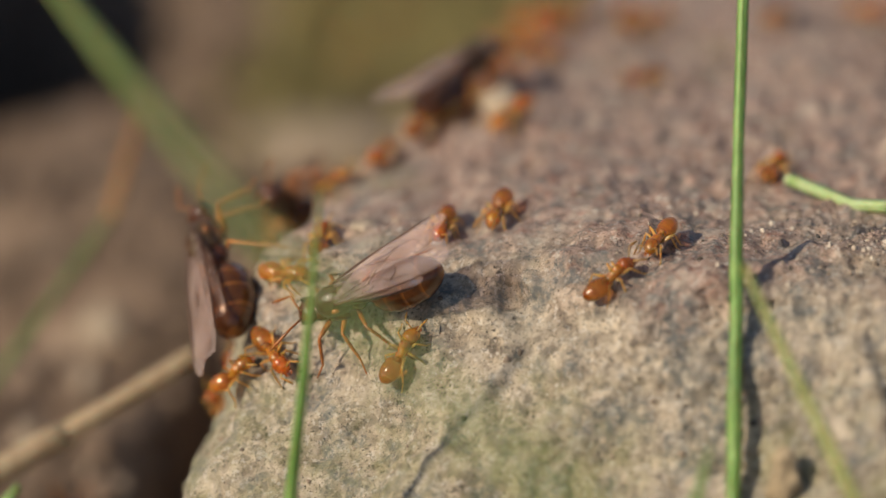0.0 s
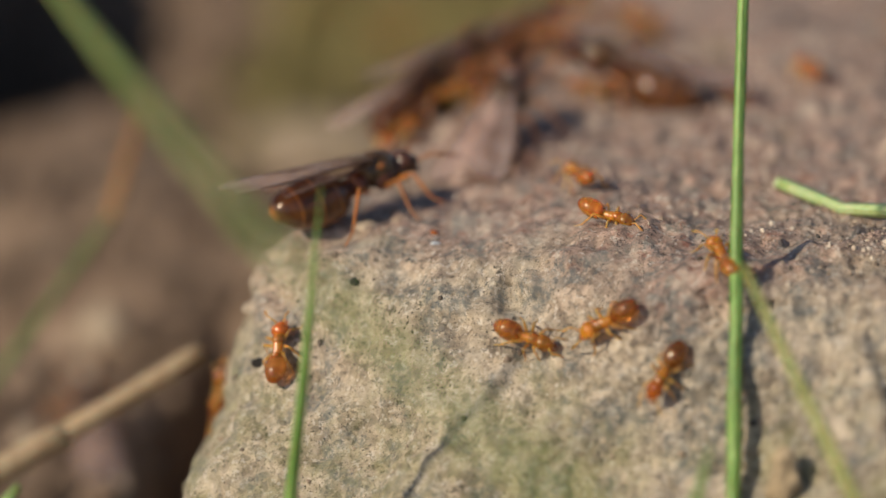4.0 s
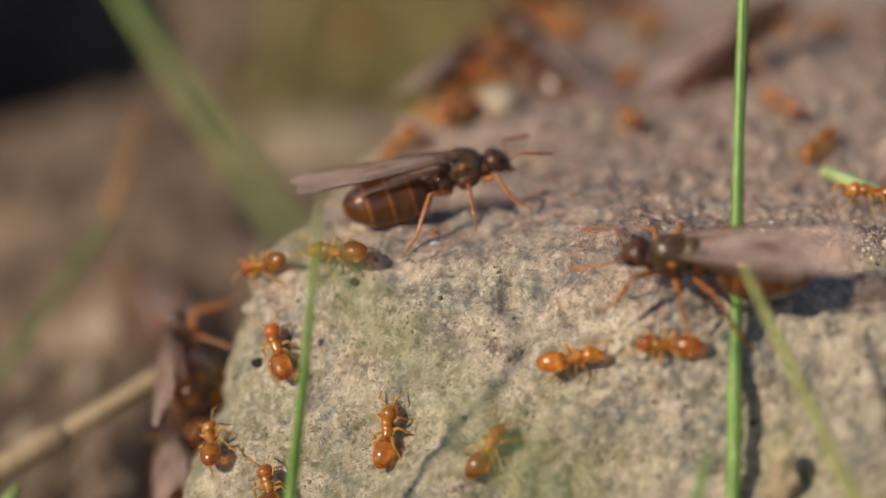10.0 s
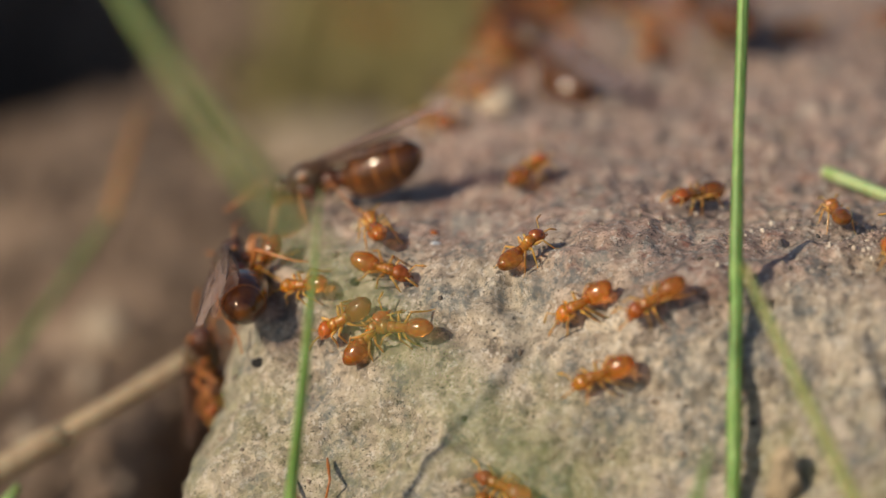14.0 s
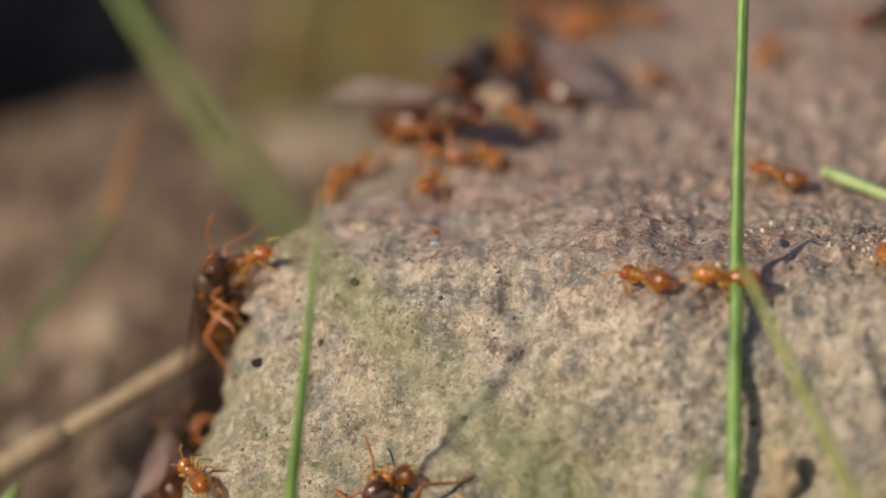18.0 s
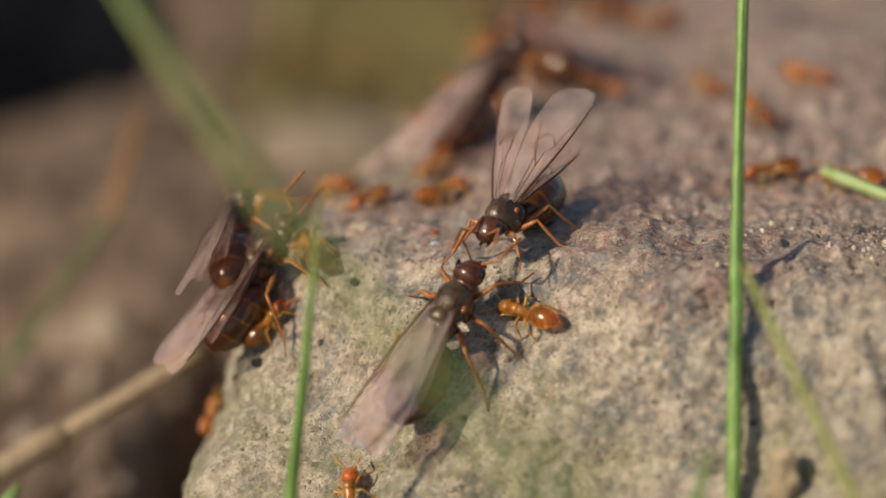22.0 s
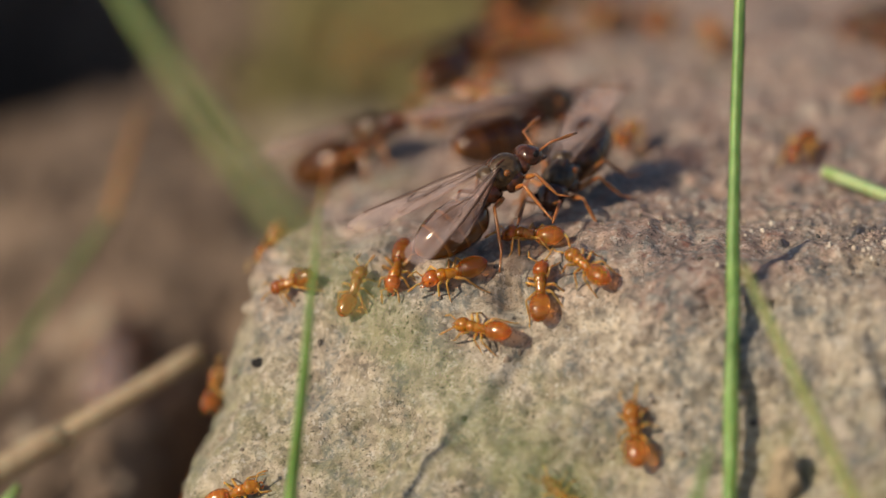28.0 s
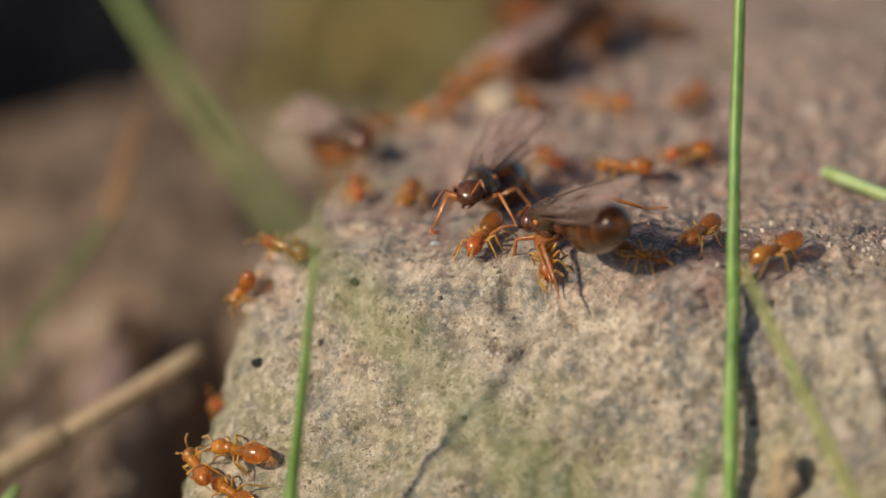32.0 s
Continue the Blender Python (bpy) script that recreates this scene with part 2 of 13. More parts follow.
def lathe(bm, spine, radii, segs=14, squash=1.0):
    """A closed tube along a spine of points with a radius at each; squash flattens it from above."""
    pts = [Vector(p) for p in spine]
    rows, up0 = [], Vector((0, 0, 1))
    for i, p in enumerate(pts):
        way = (pts[min(i + 1, len(pts) - 1)] - pts[max(i - 1, 0)]).normalized()
        side = way.cross(up0)
        if side.length < 1e-3:
            side = Vector((0, 1, 0))
        side.normalize()
        top = side.cross(way)
        row = []
        for j in range(segs):
            a = 2 * math.pi * j / segs
            row.append(bm.verts.new(p + side * math.cos(a) * radii[i] + top * math.sin(a) * radii[i] * squash))
        rows.append(row)
    for a, b in zip(rows, rows[1:]):
        for j in range(segs):
            bm.faces.new((a[j], a[(j + 1) % segs], b[(j + 1) % segs], b[j]))
    bm.faces.new(rows[0][::-1])
    bm.faces.new(rows[-1])
    return bm


def egg(length, width, height, centre, rings=12, segs=18, blunt=1.0, tilt=0.0, waist=(), cone=0.0):
    """An egg along x. blunt above 1 fills out its ends; waist: (place, depth, breadth) grooves round it; cone narrows its front."""
    bm = bmesh.new()
    spine, radii = [], []
    for i in range(rings + 1):
        u = -math.cos(math.pi * i / rings)
        r = max(0.02, (1 - abs(u) ** (2 * blunt)) ** 0.5)
        for at, deep, broad in waist:
            r *= 1 - deep * math.exp(-((u - at) / broad) ** 2)
        r *= 1 - cone * u
        spine.append((u * length / 2, 0, 0))
        radii.append(r * width / 2)
    lathe(bm, spine, radii, segs, height / width)
    bmesh.ops.rotate(bm, verts=bm.verts, cent=(0, 0, 0), matrix=Matrix.Rotation(radians(tilt), 3, "Y"))
    bmesh.ops.translate(bm, verts=bm.verts, vec=centre)
    return bm


# ---- the shape of the stone: a rounded block cut by a few planes, with lumps and grain ----
def unit(v):
    v = np.array(v, float)
    return v / np.linalg.norm(v)


STONE_FACES = [  # outward normal, a point on the face
    (unit((-0.05, 0.05, 1.0)), (3.4, -0.3, -0.8)),       # top
    (unit((-0.36, -0.74, 0.57)), (-2.0, -3.0, -5.5)),    # front
    (unit((-0.97, -0.10, 0.04)), (-10.6, 1.0, -6.5)),    # left
    (unit((-0.72, 0.20, 0.62)), (-9.3, 3.0, -1.6)),      # shoulder above the left side
    (unit((-0.905, 0.42, 0.10)), (-5.9, 18.0, -0.6)),       # the long left side that runs back
    (unit((0.9, 0.1, 0.3)), (62.0, 20.0, -5.0)),         # right
    (unit((0.1, 0.9, 0.35)), (20.0, 95.0, -5.0)),        # back
    (unit((0.0, 0.0, -1.0)), (0.0, 0.0, -40.0)),         # underside
]
STONE_PITS = [  # a place, its breadth and depth
    ((-9.8, 0.4, -6.7), 0.45, 0.50),
    ((-4.7, 0.6, -2.1), 0.40, 0.50),
    ((-2.0, 0.1, -1.7), 0.90, 0.70),
    ((-2.5, 0.9, -1.3), 0.80, 0.40),
    ((7.8, -6.5, -1.8), 1.30, 0.80),
    ((4.5, -4.4, -2.1), 1.50, 0.70),
    ((6.5, -4.8, -1.3), 1.20, 0.50),
    ((3.4, -2.5, -1.8), 0.80, 0.40),
    ((-6.6, -0.1, -4.4), 0.70, 0.50),
    ((-3.8, -2.1, -4.3), 0.35, 0.40),
    ((-8.9, -3.6, -8.9), 1.20, 0.50),
    ((-4.2, -5.0, -8.3), 1.00, 0.40),
    ((15.1, -12.9, -6.4), 2.00, 1.20),
    ((18.0, -14.2, -5.8), 2.00, 1.00),
    ((-6.5, -4.8, -9.3), 0.80, 0.40),
    ((10.3, -9.0, -4.2), 1.00, 0.30),
    ((13.0, -10.2, -4.3), 0.80, 0.40),
    ((-5.4, 0.0, -3.2), 0.60, 0.40),
    ((2.3, -3.6, -2.7), 1.60, -0.60),
]
STONE_HEART = np.array((14.0, 20.0, -16.0))


def ripple(p, wavelength, seed, waves=9):
    """A smooth random swell, about -1 to 1, of that wavelength."""
    rng = np.random.RandomState(seed)
    total = np.zeros(len(p))
    for _ in range(waves):
        w = unit(rng.normal(size=3)) * 2 * math.pi / wavelength * rng.uniform(0.7, 1.4)
        total += np.sin(p @ w + rng.uniform(0, 6.28))
    return total / math.sqrt(waves / 2) * 0.7


def stone_field(p):
    """Below zero inside the stone."""
    k = 0.7
    d = np.stack([(p - np.array(q)) @ n for n, q in STONE_FACES])
    top = d.max(axis=0)
    f = top + np.log(np.exp(k * (d - top)).sum(axis=0)) / k - 1.0
    foot = ((p - np.array((-13.0, -4.0, -17.0))) / np.array((6.0, 9.0, 6.0))) ** 2
    f -= 3.0 * np.exp(-foot.sum(axis=1))
    for place, broad, deep in STONE_PITS:
        f += deep * np.exp(-((p - np.array(place)) ** 2).sum(axis=1) / broad ** 2)
    f += 0.50 * ripple(p, 14.0, 3) + 0.26 * ripple(p, 5.0, 4) + 0.15 * ripple(p, 2.2, 5, 12)
    f += 0.09 * np.abs(ripple(p, 1.3, 6, 14)) + 0.05 * ripple(p, 0.7, 7, 14)
    return f


def stone_points(rings, spokes):
    """Points of the stone's skin, from its heart outwards: rings round the side that faces the lens."""
    axis = unit((0.25, -0.75, 0.55))
    side = unit(np.cross(axis, (0, 0, 1)))
    other = np.cross(side, axis)
    a = np.linspace(0.004, 1.0, rings) ** 1.25 * (math.pi - 0.03)
    b = np.arange(spokes) * 2 * math.pi / spokes
    aa, bb = np.meshgrid(a, b, indexing="ij")
    ways = (np.cos(aa)[..., None] * axis + np.sin(aa)[..., None] * (np.cos(bb)[..., None] * side + np.sin(bb)[..., None] * other)).reshape(-1, 3)
    near, far = np.zeros(len(ways)), np.full(len(ways), 130.0)
    for _ in range(17):
        mid = (near + far) / 2
        inside = stone_field(STONE_HEART + ways * mid[:, None]) < 0
        near, far = np.where(inside, mid, near), np.where(inside, far, mid)
    return STONE_HEART + ways * ((near + far) / 2)[:, None]


# ---- the stone ----
def build_stone():
    rings, spokes = 380, 760
    p = stone_points(rings, spokes)
    faces = []
    for i in range(rings - 1):
        a, b = i * spokes, (i + 1) * spokes
        for j in range(spokes):
            k = (j + 1) % spokes
            faces.append((a + j, a + k, b + k, b + j))
    faces.append(tuple(range(spokes))[::-1])
    faces.append(tuple((rings - 1) * spokes + j for j in range(spokes)))
    me = bpy.data.meshes.new("stone")
    me.from_pydata((p * MM).tolist(), [], faces)
    me.polygons.foreach_set("use_smooth", [True] * len(me.polygons))
    me.materials.append(GRANITE)
    me.update()
    bm = bmesh.new()
    bm.from_mesh(me)
    bmesh.ops.recalc_face_normals(bm, faces=bm.faces)
    bm.to_mesh(me)
    bm.free()
    return tagged(new("stone", me), "rounded beige and rosy granite stone with green algae smears", "stone")


# ---- the ground: one sheet of soil, with a dark hollow behind ----
GROUND_Z = -27.0


def ground_height(x, y):
    r = np.hypot(x, y - 60.0)
    p = np.stack([x, y, np.zeros_like(x)], axis=-1).reshape(-1, 3)
    near = np.exp(-(r / 400.0) ** 2).reshape(-1)
    h = GROUND_Z + near * (1.6 * ripple(p, 38.0, 21) + 0.8 * ripple(p, 12.0, 22) + 0.35 * ripple(p, 4.5, 23, 14))
    for cx, cy, rx, ry, deep in HOLLOWS:
        q = ((p[:, 0] - cx) / rx) ** 2 + ((p[:, 1] - cy) / ry) ** 2
        h -= deep / (1 + q ** 5)
    return h


HOLLOWS = [(-41.5, 121.0, 14.0, 25.0, 30.0), (-14.4, 30.0, 3.4, 17.0, 30.0)]


def build_ground():
    fine = np.concatenate([-np.geomspace(9000, 62, 26), np.linspace(-60, 80, 300), np.geomspace(82, 9000, 26)])
    deep = np.concatenate([-np.geomspace(9000, 32, 22), np.linspace(-30, 150, 300), np.geomspace(153, 9000, 26)])
    xx, yy = np.meshgrid(fine, deep, indexing="ij")
    h = ground_height(xx, yy)
    v = np.stack([xx.reshape(-1), yy.reshape(-1), h], axis=-1) * MM
    n = len(deep)
    faces = [(i * n + j, (i + 1) * n + j, (i + 1) * n + j + 1, i * n + j + 1) for i in range(len(fine) - 1) for j in range(n - 1)]
    me = bpy.data.meshes.new("ground")
    me.from_pydata(v.tolist(), [], faces)
    me.polygons.foreach_set("use_smooth", [True] * len(me.polygons))
    me.materials.append(SOIL)
    me.update()
    return tagged(new("ground", me), "dry brown crumbly soil with a dark hollow", "ground", kind="structure")


def ground_at(x, y):
    return float(ground_height(np.array([[x]]), np.array([[y]]))[0])


stone = build_stone()
ground = build_ground()


# ---- grass and litter ----
def along(points, n):
    """n points spread over a polyline."""
    pts = [Vector(p) for p in points]
    out = []
    for i in range(n):
        u = i / (n - 1) * (len(pts) - 1)
        k = min(int(u), len(pts) - 2)
        out.append(pts[k].lerp(pts[k + 1], u - k))
    return out


def grass_blade(name, spine, width, mat, label, fold=0.25, taper=0.8, rows_n=18, category="grass", flat=(0.15, 0.93, -0.37), swell=0.0):
    """A blade along a spine from its foot to its tip: a shallow folded strip with thickness that narrows to its end."""
    pts = along(spine, rows_n)
    foot = pts[0].copy()
    bm = bmesh.new()
    rows = []
    for i, p in enumerate(pts):
        u = i / (rows_n - 1)
        way = (pts[min(i + 1, rows_n - 1)] - pts[max(i - 1, 0)]).normalized()
        side = way.cross(Vector(flat)).normalized()
        back = way.cross(side)
        w = width / 2 * (1 - taper * max(0.0, (u - 0.2) / 0.8) ** 1.6) * (1 + 0.06 * math.sin(u * 23 + width * 9)) * (1 + swell * max(0.0, 1 - 1.6 * u))
        row = []
        for a, b in ((-1, 0), (-0.5, 0.8), (0, 1), (0.5, 0.8), (1, 0), (0.5, -0.2), (0, -0.25), (-0.5, -0.2)):
            row.append(bm.verts.new(p - foot + side * a * w + back * (b * fold * w + (0.05 if b > 0 else -0.05))))
        rows.append(row)
    for a, b in zip(rows, rows[1:]):
        for j in range(8):
            bm.faces.new((a[j], a[(j + 1) % 8], b[(j + 1) % 8], b[j]))
    bm.faces.new(rows[0][::-1])
    bm.faces.new(rows[-1])
    thing = new(name)
    thing.location = foot * MM
    part("leaf", bm, mat, thing)
    rib = bmesh.new()
    mid = [q - foot + (pts[min(i + 1, rows_n - 1)] - pts[max(i - 1, 0)]).normalized().cross((pts[min(i + 1, rows_n - 1)] - pts[max(i - 1, 0)]).normalized().cross(Vector(flat)).normalized()) * (fold * width / 2 + 0.06) for i, q in enumerate(pts)]
    lathe(rib, mid, [width * 0.07 * (1 - taper * 0.7 * i / rows_n) for i in range(rows_n)], 6)
    part("midrib", rib, mat, thing)
    return tagged(thing, label, category)


def twig(name, spine, radii, mat, label, category="twig", knots=0.12):
    bm = bmesh.new()
    lathe(bm, spine, radii, 12)
    for v in bm.verts:
        v.co += noise.noise_vector(v.co * 0.6) * knots * radii[0] + noise.noise_vector(v.co * 2.5) * knots * 0.4 * radii[0]
    return tagged(part(name, bm, mat), label, category)


blade_upright = grass_blade("grass", [(13.6, -21.0, -27.3), (14.1, -14.6, -7.7), (14.3, -12.3, -5.8), (14.3, -11.1, -3.0), (14.5, -8.8, -0.0), (14.6, -6.4, 2.3), (14.8, -3.4, 7.2), (15.1, -0.1, 13.0), (15.2, 1.3, 16.7)], 0.76, GRASS, "tall thin green grass blade beside the stone", taper=0.35, rows_n=28)
grass_blade("grass", [(-9.0, -18.0, -27.3), (-7.7, -13.7, -10.0), (-7.5, -12.9, -7.9), (-6.7, -12.3, -1.2), (-6.2, -11.9, 4.0), (-5.8, -11.9, 8.0)], 0.72, GRASS, "short green grass blade leaning before the stone", taper=0.93, rows_n=26)
SUN_FLAT = SUN_WAY.cross(Vector((-0.44, 0.66, 0.25))).normalized()
SUN_FLAT = (SUN_FLAT * (1 if SUN_FLAT.dot(Vector(EYE)) > 0 else -1) + 0.6 * SUN_WAY).normalized()
blade_long = grass_blade("grass", [(16.0, -72.0, -27.2), (13.0, -70.0, 0.0), (6.8, -61.5, 13.2), (5.7, -60.2, 13.8), (3.0, -56.6, 14.8), (0.9, -54.1, 15.7), (-2.4, -49.4, 16.5), (-7.1, -42.4, 17.9), (-10.0, -36.6, 18.9), (-12.9, -30.8, 19.9), (-16.2, -23.8, 21.1), (-18.6, -18.2, 21.7)], 0.84, GRASS_LUSH, "long pale green grass blade slanting across before the stone", taper=0.0, rows_n=48, fold=0.05, flat=SUN_FLAT, swell=0.9)
blade_far = grass_blade("grass", [(-32.0, 18.0, -27.2), (-27.6, 23.7, -18.8), (-20.6, 31.3, -10.5)], 0.62, GRASS_DARK, "dark green grass blade with a withered ochre tip over the soil", taper=0.2)
tip = grass_blade("grass", [(-20.6, 31.3, -10.5), (-20.2, 37.0, -9.2), (-19.4, 42.8, -7.0)], 0.85, OCHRE, "withered tip", taper=0.5)
for o in list(tip.children):
    o.parent, o.location = blade_far, tip.location - blade_far.location
    o.name = {"leaf": "withered_tip", "midrib": "tip_midrib"}[o.name.split(".")[0]]
bpy.data.objects.remove(tip)
grass_blade("grass", [(21.9, -27.3, -27.2), (19.4, -22.3, -4.4), (14.2, -14.2, 4.9)], 0.72, GRASS_PALE, "yellowish green grass blade leaning before the stone", taper=0.5)
stalk_cut = grass_blade("grass_stalk", [(38.0, -3.6, 3.3), (30.0, 2.2, 1.7), (24.0, 6.7, 0.3), (20.9, 9.3, 0.75)], 0.78, GRASS_FRESH, "fresh green grass stalk with a pale cut end over the stone", taper=0.0, fold=0.9, rows_n=10)
cut_end = bmesh.new()
lathe(cut_end, [(-17.08, 12.88, -2.57), (-17.13, 12.92, -2.56), (-17.3, 13.05, -2.54)], [0.36, 0.41, 0.30], 10)
part("cut_end", cut_end, PALE_END, stalk_cut, "pale cut end")
grass_blade("grass", [(10.0, -26.8, -27.2), (11.5, -21.8, -4.7), (12.5, -19.2, -2.2)], 0.75, GRASS, "stub of a green grass blade", taper=0.8)
grass_blade("grass", [(-28.0, 1.0, -27.2), (-24.6, 3.8, -17.5), (-23.3, 4.4, -15.8)], 1.2, GRASS, "short green grass tip by the dry stalk", taper=0.7)
dry_stalk = tagged(new("dry_stalk"), "thick dry straw-coloured stalk leaning against the stone", "stalk")
course = along([(-44.0, 1.0, -28.0), (-26.2, 8.1, -17.6), (-13.6, 12.6, -11.3)], 24)
stem = twig("stem", course, [0.80 - 0.010 * i for i in range(24)], STRAW, "", "")
sheath = twig("leaf_sheath", course[10:17], [0.84, 0.87, 0.85, 0.82, 0.79, 0.77, 0.74], STRAW, "pale papery leaf sheath", "", 0.2)
stem.parent = sheath.parent = dry_stalk


# ---- small litter ----
def lump(bm, centre, size, seed, rough=0.25, sub=2):
    """A knobbly pebble of that size (a number, or one along each axis) added to a bmesh."""
    made = bmesh.ops.create_icosphere(bm, subdivisions=sub, radius=0.5)["verts"]
    size = Vector((size, size, size)) if isinstance(size, (int, float)) else Vector(size)
    for v in made:
        k = 1 + rough * noise.noise(v.co * 3.1 + Vector((seed * 7.3, seed * 1.9, 0)))
        v.co = Vector((v.co.x * size.x, v.co.y * size.y, v.co.z * size.z)) * k + Vector(centre)


def pebble(name, centre, size, mat, label, category, seed, rough=0.3):
    bm = bmesh.new()
    lump(bm, (0, 0, 0), size, seed, rough, 3)
    ob = part(name, bm, mat)
    ob.location = Vector(centre) * MM
    return tagged(ob, label, category)


pebble("pebble", (3.3, 23.6, -0.2), (2.4, 2.0, 1.9), PEBBLE, "small pale cream pebble on the stone", "pebble", 5)
pebble("seed_husk", (16.6, -13.7, -6.6), (1.5, 1.5, 3.0), HUSK, "pale brown dry seed husk stuck to the stone", "seed husk", 6, 0.6)
pebble("flake", (-4.2, 6.0, -1.1), (1.6, 1.2, 0.5), PEBBLE, "pale grey stone flake on the stone", "flake", 7)
pebble("flake", (-0.5, 3.5, -0.5), (0.5, 0.4, 0.3), AMBER_DARK, "tiny rust-red flake on the stone", "flake", 8)
pebble("flake", (-8.0, 6.7, -1.9), (0.45, 0.35, 0.3), PEBBLE, "tiny white flake on the stone edge", "flake", 9)
# dark lichen dots and one bluish chip on the stone
pebble("lichen_dot", (-9.77, 0.65, -6.76), (0.67, 0.41, 0.59), LICHEN, "small black round lichen dot on the stone", "lichen", 20, 0.35)
pebble("lichen_dot", (-4.65, 0.85, -2.28), (0.61, 0.36, 0.55), LICHEN, "small black round lichen dot on the stone", "lichen", 21, 0.35)
pebble("flake", (-0.42, 2.40, -0.74), (0.55, 0.35, 0.40), CHIP, "tiny bluish white chip on the stone", "flake", 30, 0.5)
pebble("pebble", (-9.2, 87.0, ground_at(-9.2, 87.0) + 1.2), (15.0, 10.0, 4.5), BUFF, "broad buff stone lying in the moss", "pebble", 2)
pebble("pebble", (-23.5, 51.2, ground_at(-23.5, 51.2) + 0.8), (3.2, 3.4, 3.6), PEBBLE, "small pale buff pebble on the soil", "pebble", 3)

def scattered(name, places, sizes, mat, parent, seed):
    """Many small knobbly pieces in one mesh: places and sizes are rows of three numbers."""
    ball = bmesh.new()
    bmesh.ops.create_icosphere(ball, subdivisions=1, radius=0.5)
    v0 = np.array([v.co[:] for v in ball.verts])
    f0 = np.array([[v.index for v in f.verts] for f in ball.faces])
    ball.free()
    r = np.random.RandomState(seed)
    n = len(places)
    v = v0[None] * (1 + r.uniform(-0.35, 0.35, (n, len(v0), 1))) * sizes[:, None, :] + places[:, None, :]
    f = f0[None] + (np.arange(n) * len(v0))[:, None, None]
    me = bpy.data.meshes.new(name)
    me.from_pydata((v.reshape(-1, 3) * MM).tolist(), [], f.reshape(-1, 3).tolist())
    me.materials.append(mat)
    me.update()
    ob = new(name, me)
    ob.parent = parent
    return ob


# unseen block added left of the view, only to cast shade over the hollow
pebble("boulder", (-57.0, 108.0, -27.0), (19.0, 84.0, 45.0), SHADE_CASTER, "unseen rough dark brown block added to shade the hollow", "stone", 4, 0.35)

rng = random.Random(11)
lot = np.random.RandomState(12)
n = 900
spots = np.stack([lot.uniform(-48, 2, n), lot.uniform(5, 140, n), np.zeros(n)], axis=-1)
bulk = lot.uniform(0.5, 1.6, n) * np.where(lot.uniform(size=n) < 0.15, 1.9, 1.0)
spots[:, 2] = ground_height(spots[:, :1], spots[:, 1:2]) + bulk * 0.2
tagged(scattered("soil_crumbs", spots, bulk[:, None] * lot.uniform(0.7, 1.2, (n, 3)), CRUMB, None, 13), "loose crumbs of brown soil and grit", "soil", kind="stuff")

tufts = bmesh.new()
for k in range(2600):
    x, y = rng.gauss(-5, 9.0), rng.gauss(119, 15)
    if x < -15.5 + 0.2 * (y - 110) + rng.uniform(-2.5, 2.5) or (x + 9.2) ** 2 + (y - 87) ** 2 < 50:
        continue
    h = rng.uniform(2.5, 6.0)
    z = GROUND_Z - 0.6
    lean = Vector((rng.uniform(-1, 1), rng.uniform(-1, 1), 0)) * 0.45 * h
    b = Vector((x, y, z - 0.3))
    w = Vector((rng.uniform(-1, 1), rng.uniform(-1, 1), 0)).normalized() * rng.uniform(0.25, 0.55)
    q = [tufts.verts.new(v) for v in (b - w, b + w, b + lean * 0.5 + w * 1.2 + Vector((0, 0, h * 0.6)), b + lean + Vector((0, 0, h)), b + lean * 0.5 - w * 1.2 + Vector((0, 0, h * 0.6)), b + Vector((w.y, -w.x, 0)))]
    tufts.faces.new((q[0], q[1], q[2], q[3], q[4]))
    tufts.faces.new((q[1], q[0], q[5]))
tagged(part("moss", tufts, MOSS), "yellowish green moss behind the stone", "moss", kind="stuff")

# loose grit on the stone, thickest where the lens comes nearest
n = 3000
skin = stone_points(90, 180)
spots = skin[lot.randint(180, 180 * 62, n)] + lot.normal(0, 0.6, (n, 3))
for _ in range(3):
    out = spots - STONE_HEART
    spots = spots - out / np.linalg.norm(out, axis=1)[:, None] * stone_field(spots)[:, None]
bulk = 0.09 + 0.30 * lot.uniform(size=n) ** 3
tagged(scattered("grit", spots, bulk[:, None] * lot.uniform(0.6, 1.3, (n, 3)), GRIT, stone, 14), "fine pale and dark mineral grit", kind="stuff")

# ---- ants: x forward, z up, the origin on what they stand on ----
def limb(name, points, radii, mat, parent, label=""):
    bm = bmesh.new()
    lathe(bm, points, radii, 7)
    ob = part(name, bm, mat, parent, label)
    return ob


def hinge(ob, pivot):
    """Moves a part's own origin to its joint, so that it can turn there."""
    ob.data.transform(Matrix.Translation(-Vector(pivot) * MM))
    ob.location = Vector(pivot) * MM
    return ob


def six_legs(thing, roots, knees, ankles, feet, r, mat, swing):
    for side in (1, -1):
        for i in range(3):
            s = swing * (1 if (i + (side > 0)) % 2 else -1)
            q = [(roots[i][0], side * roots[i][1], roots[i][2]), (knees[i][0] + s * 0.5, side * knees[i][1], knees[i][2]),
                 (ankles[i][0] + s, side * ankles[i][1], ankles[i][2]), (feet[i][0] + s * 1.2, side * feet[i][1], feet[i][2])]
            q = [Vector(v) for v in q]
            pts = [q[0], q[0].lerp(q[1], 0.3), q[0].lerp(q[1], 0.7), q[1], q[1].lerp(q[2], 0.25), q[1].lerp(q[2], 0.7), q[2], q[2].lerp(q[3], 0.5), q[3]]
            leg = limb("leg", pts, [r * 0.9, r * 1.25, r * 1.05, r * 0.7, r * 0.8, r * 0.75, r * 0.5, r * 0.38, r * 0.3], mat, thing)
            hinge(leg, q[0])


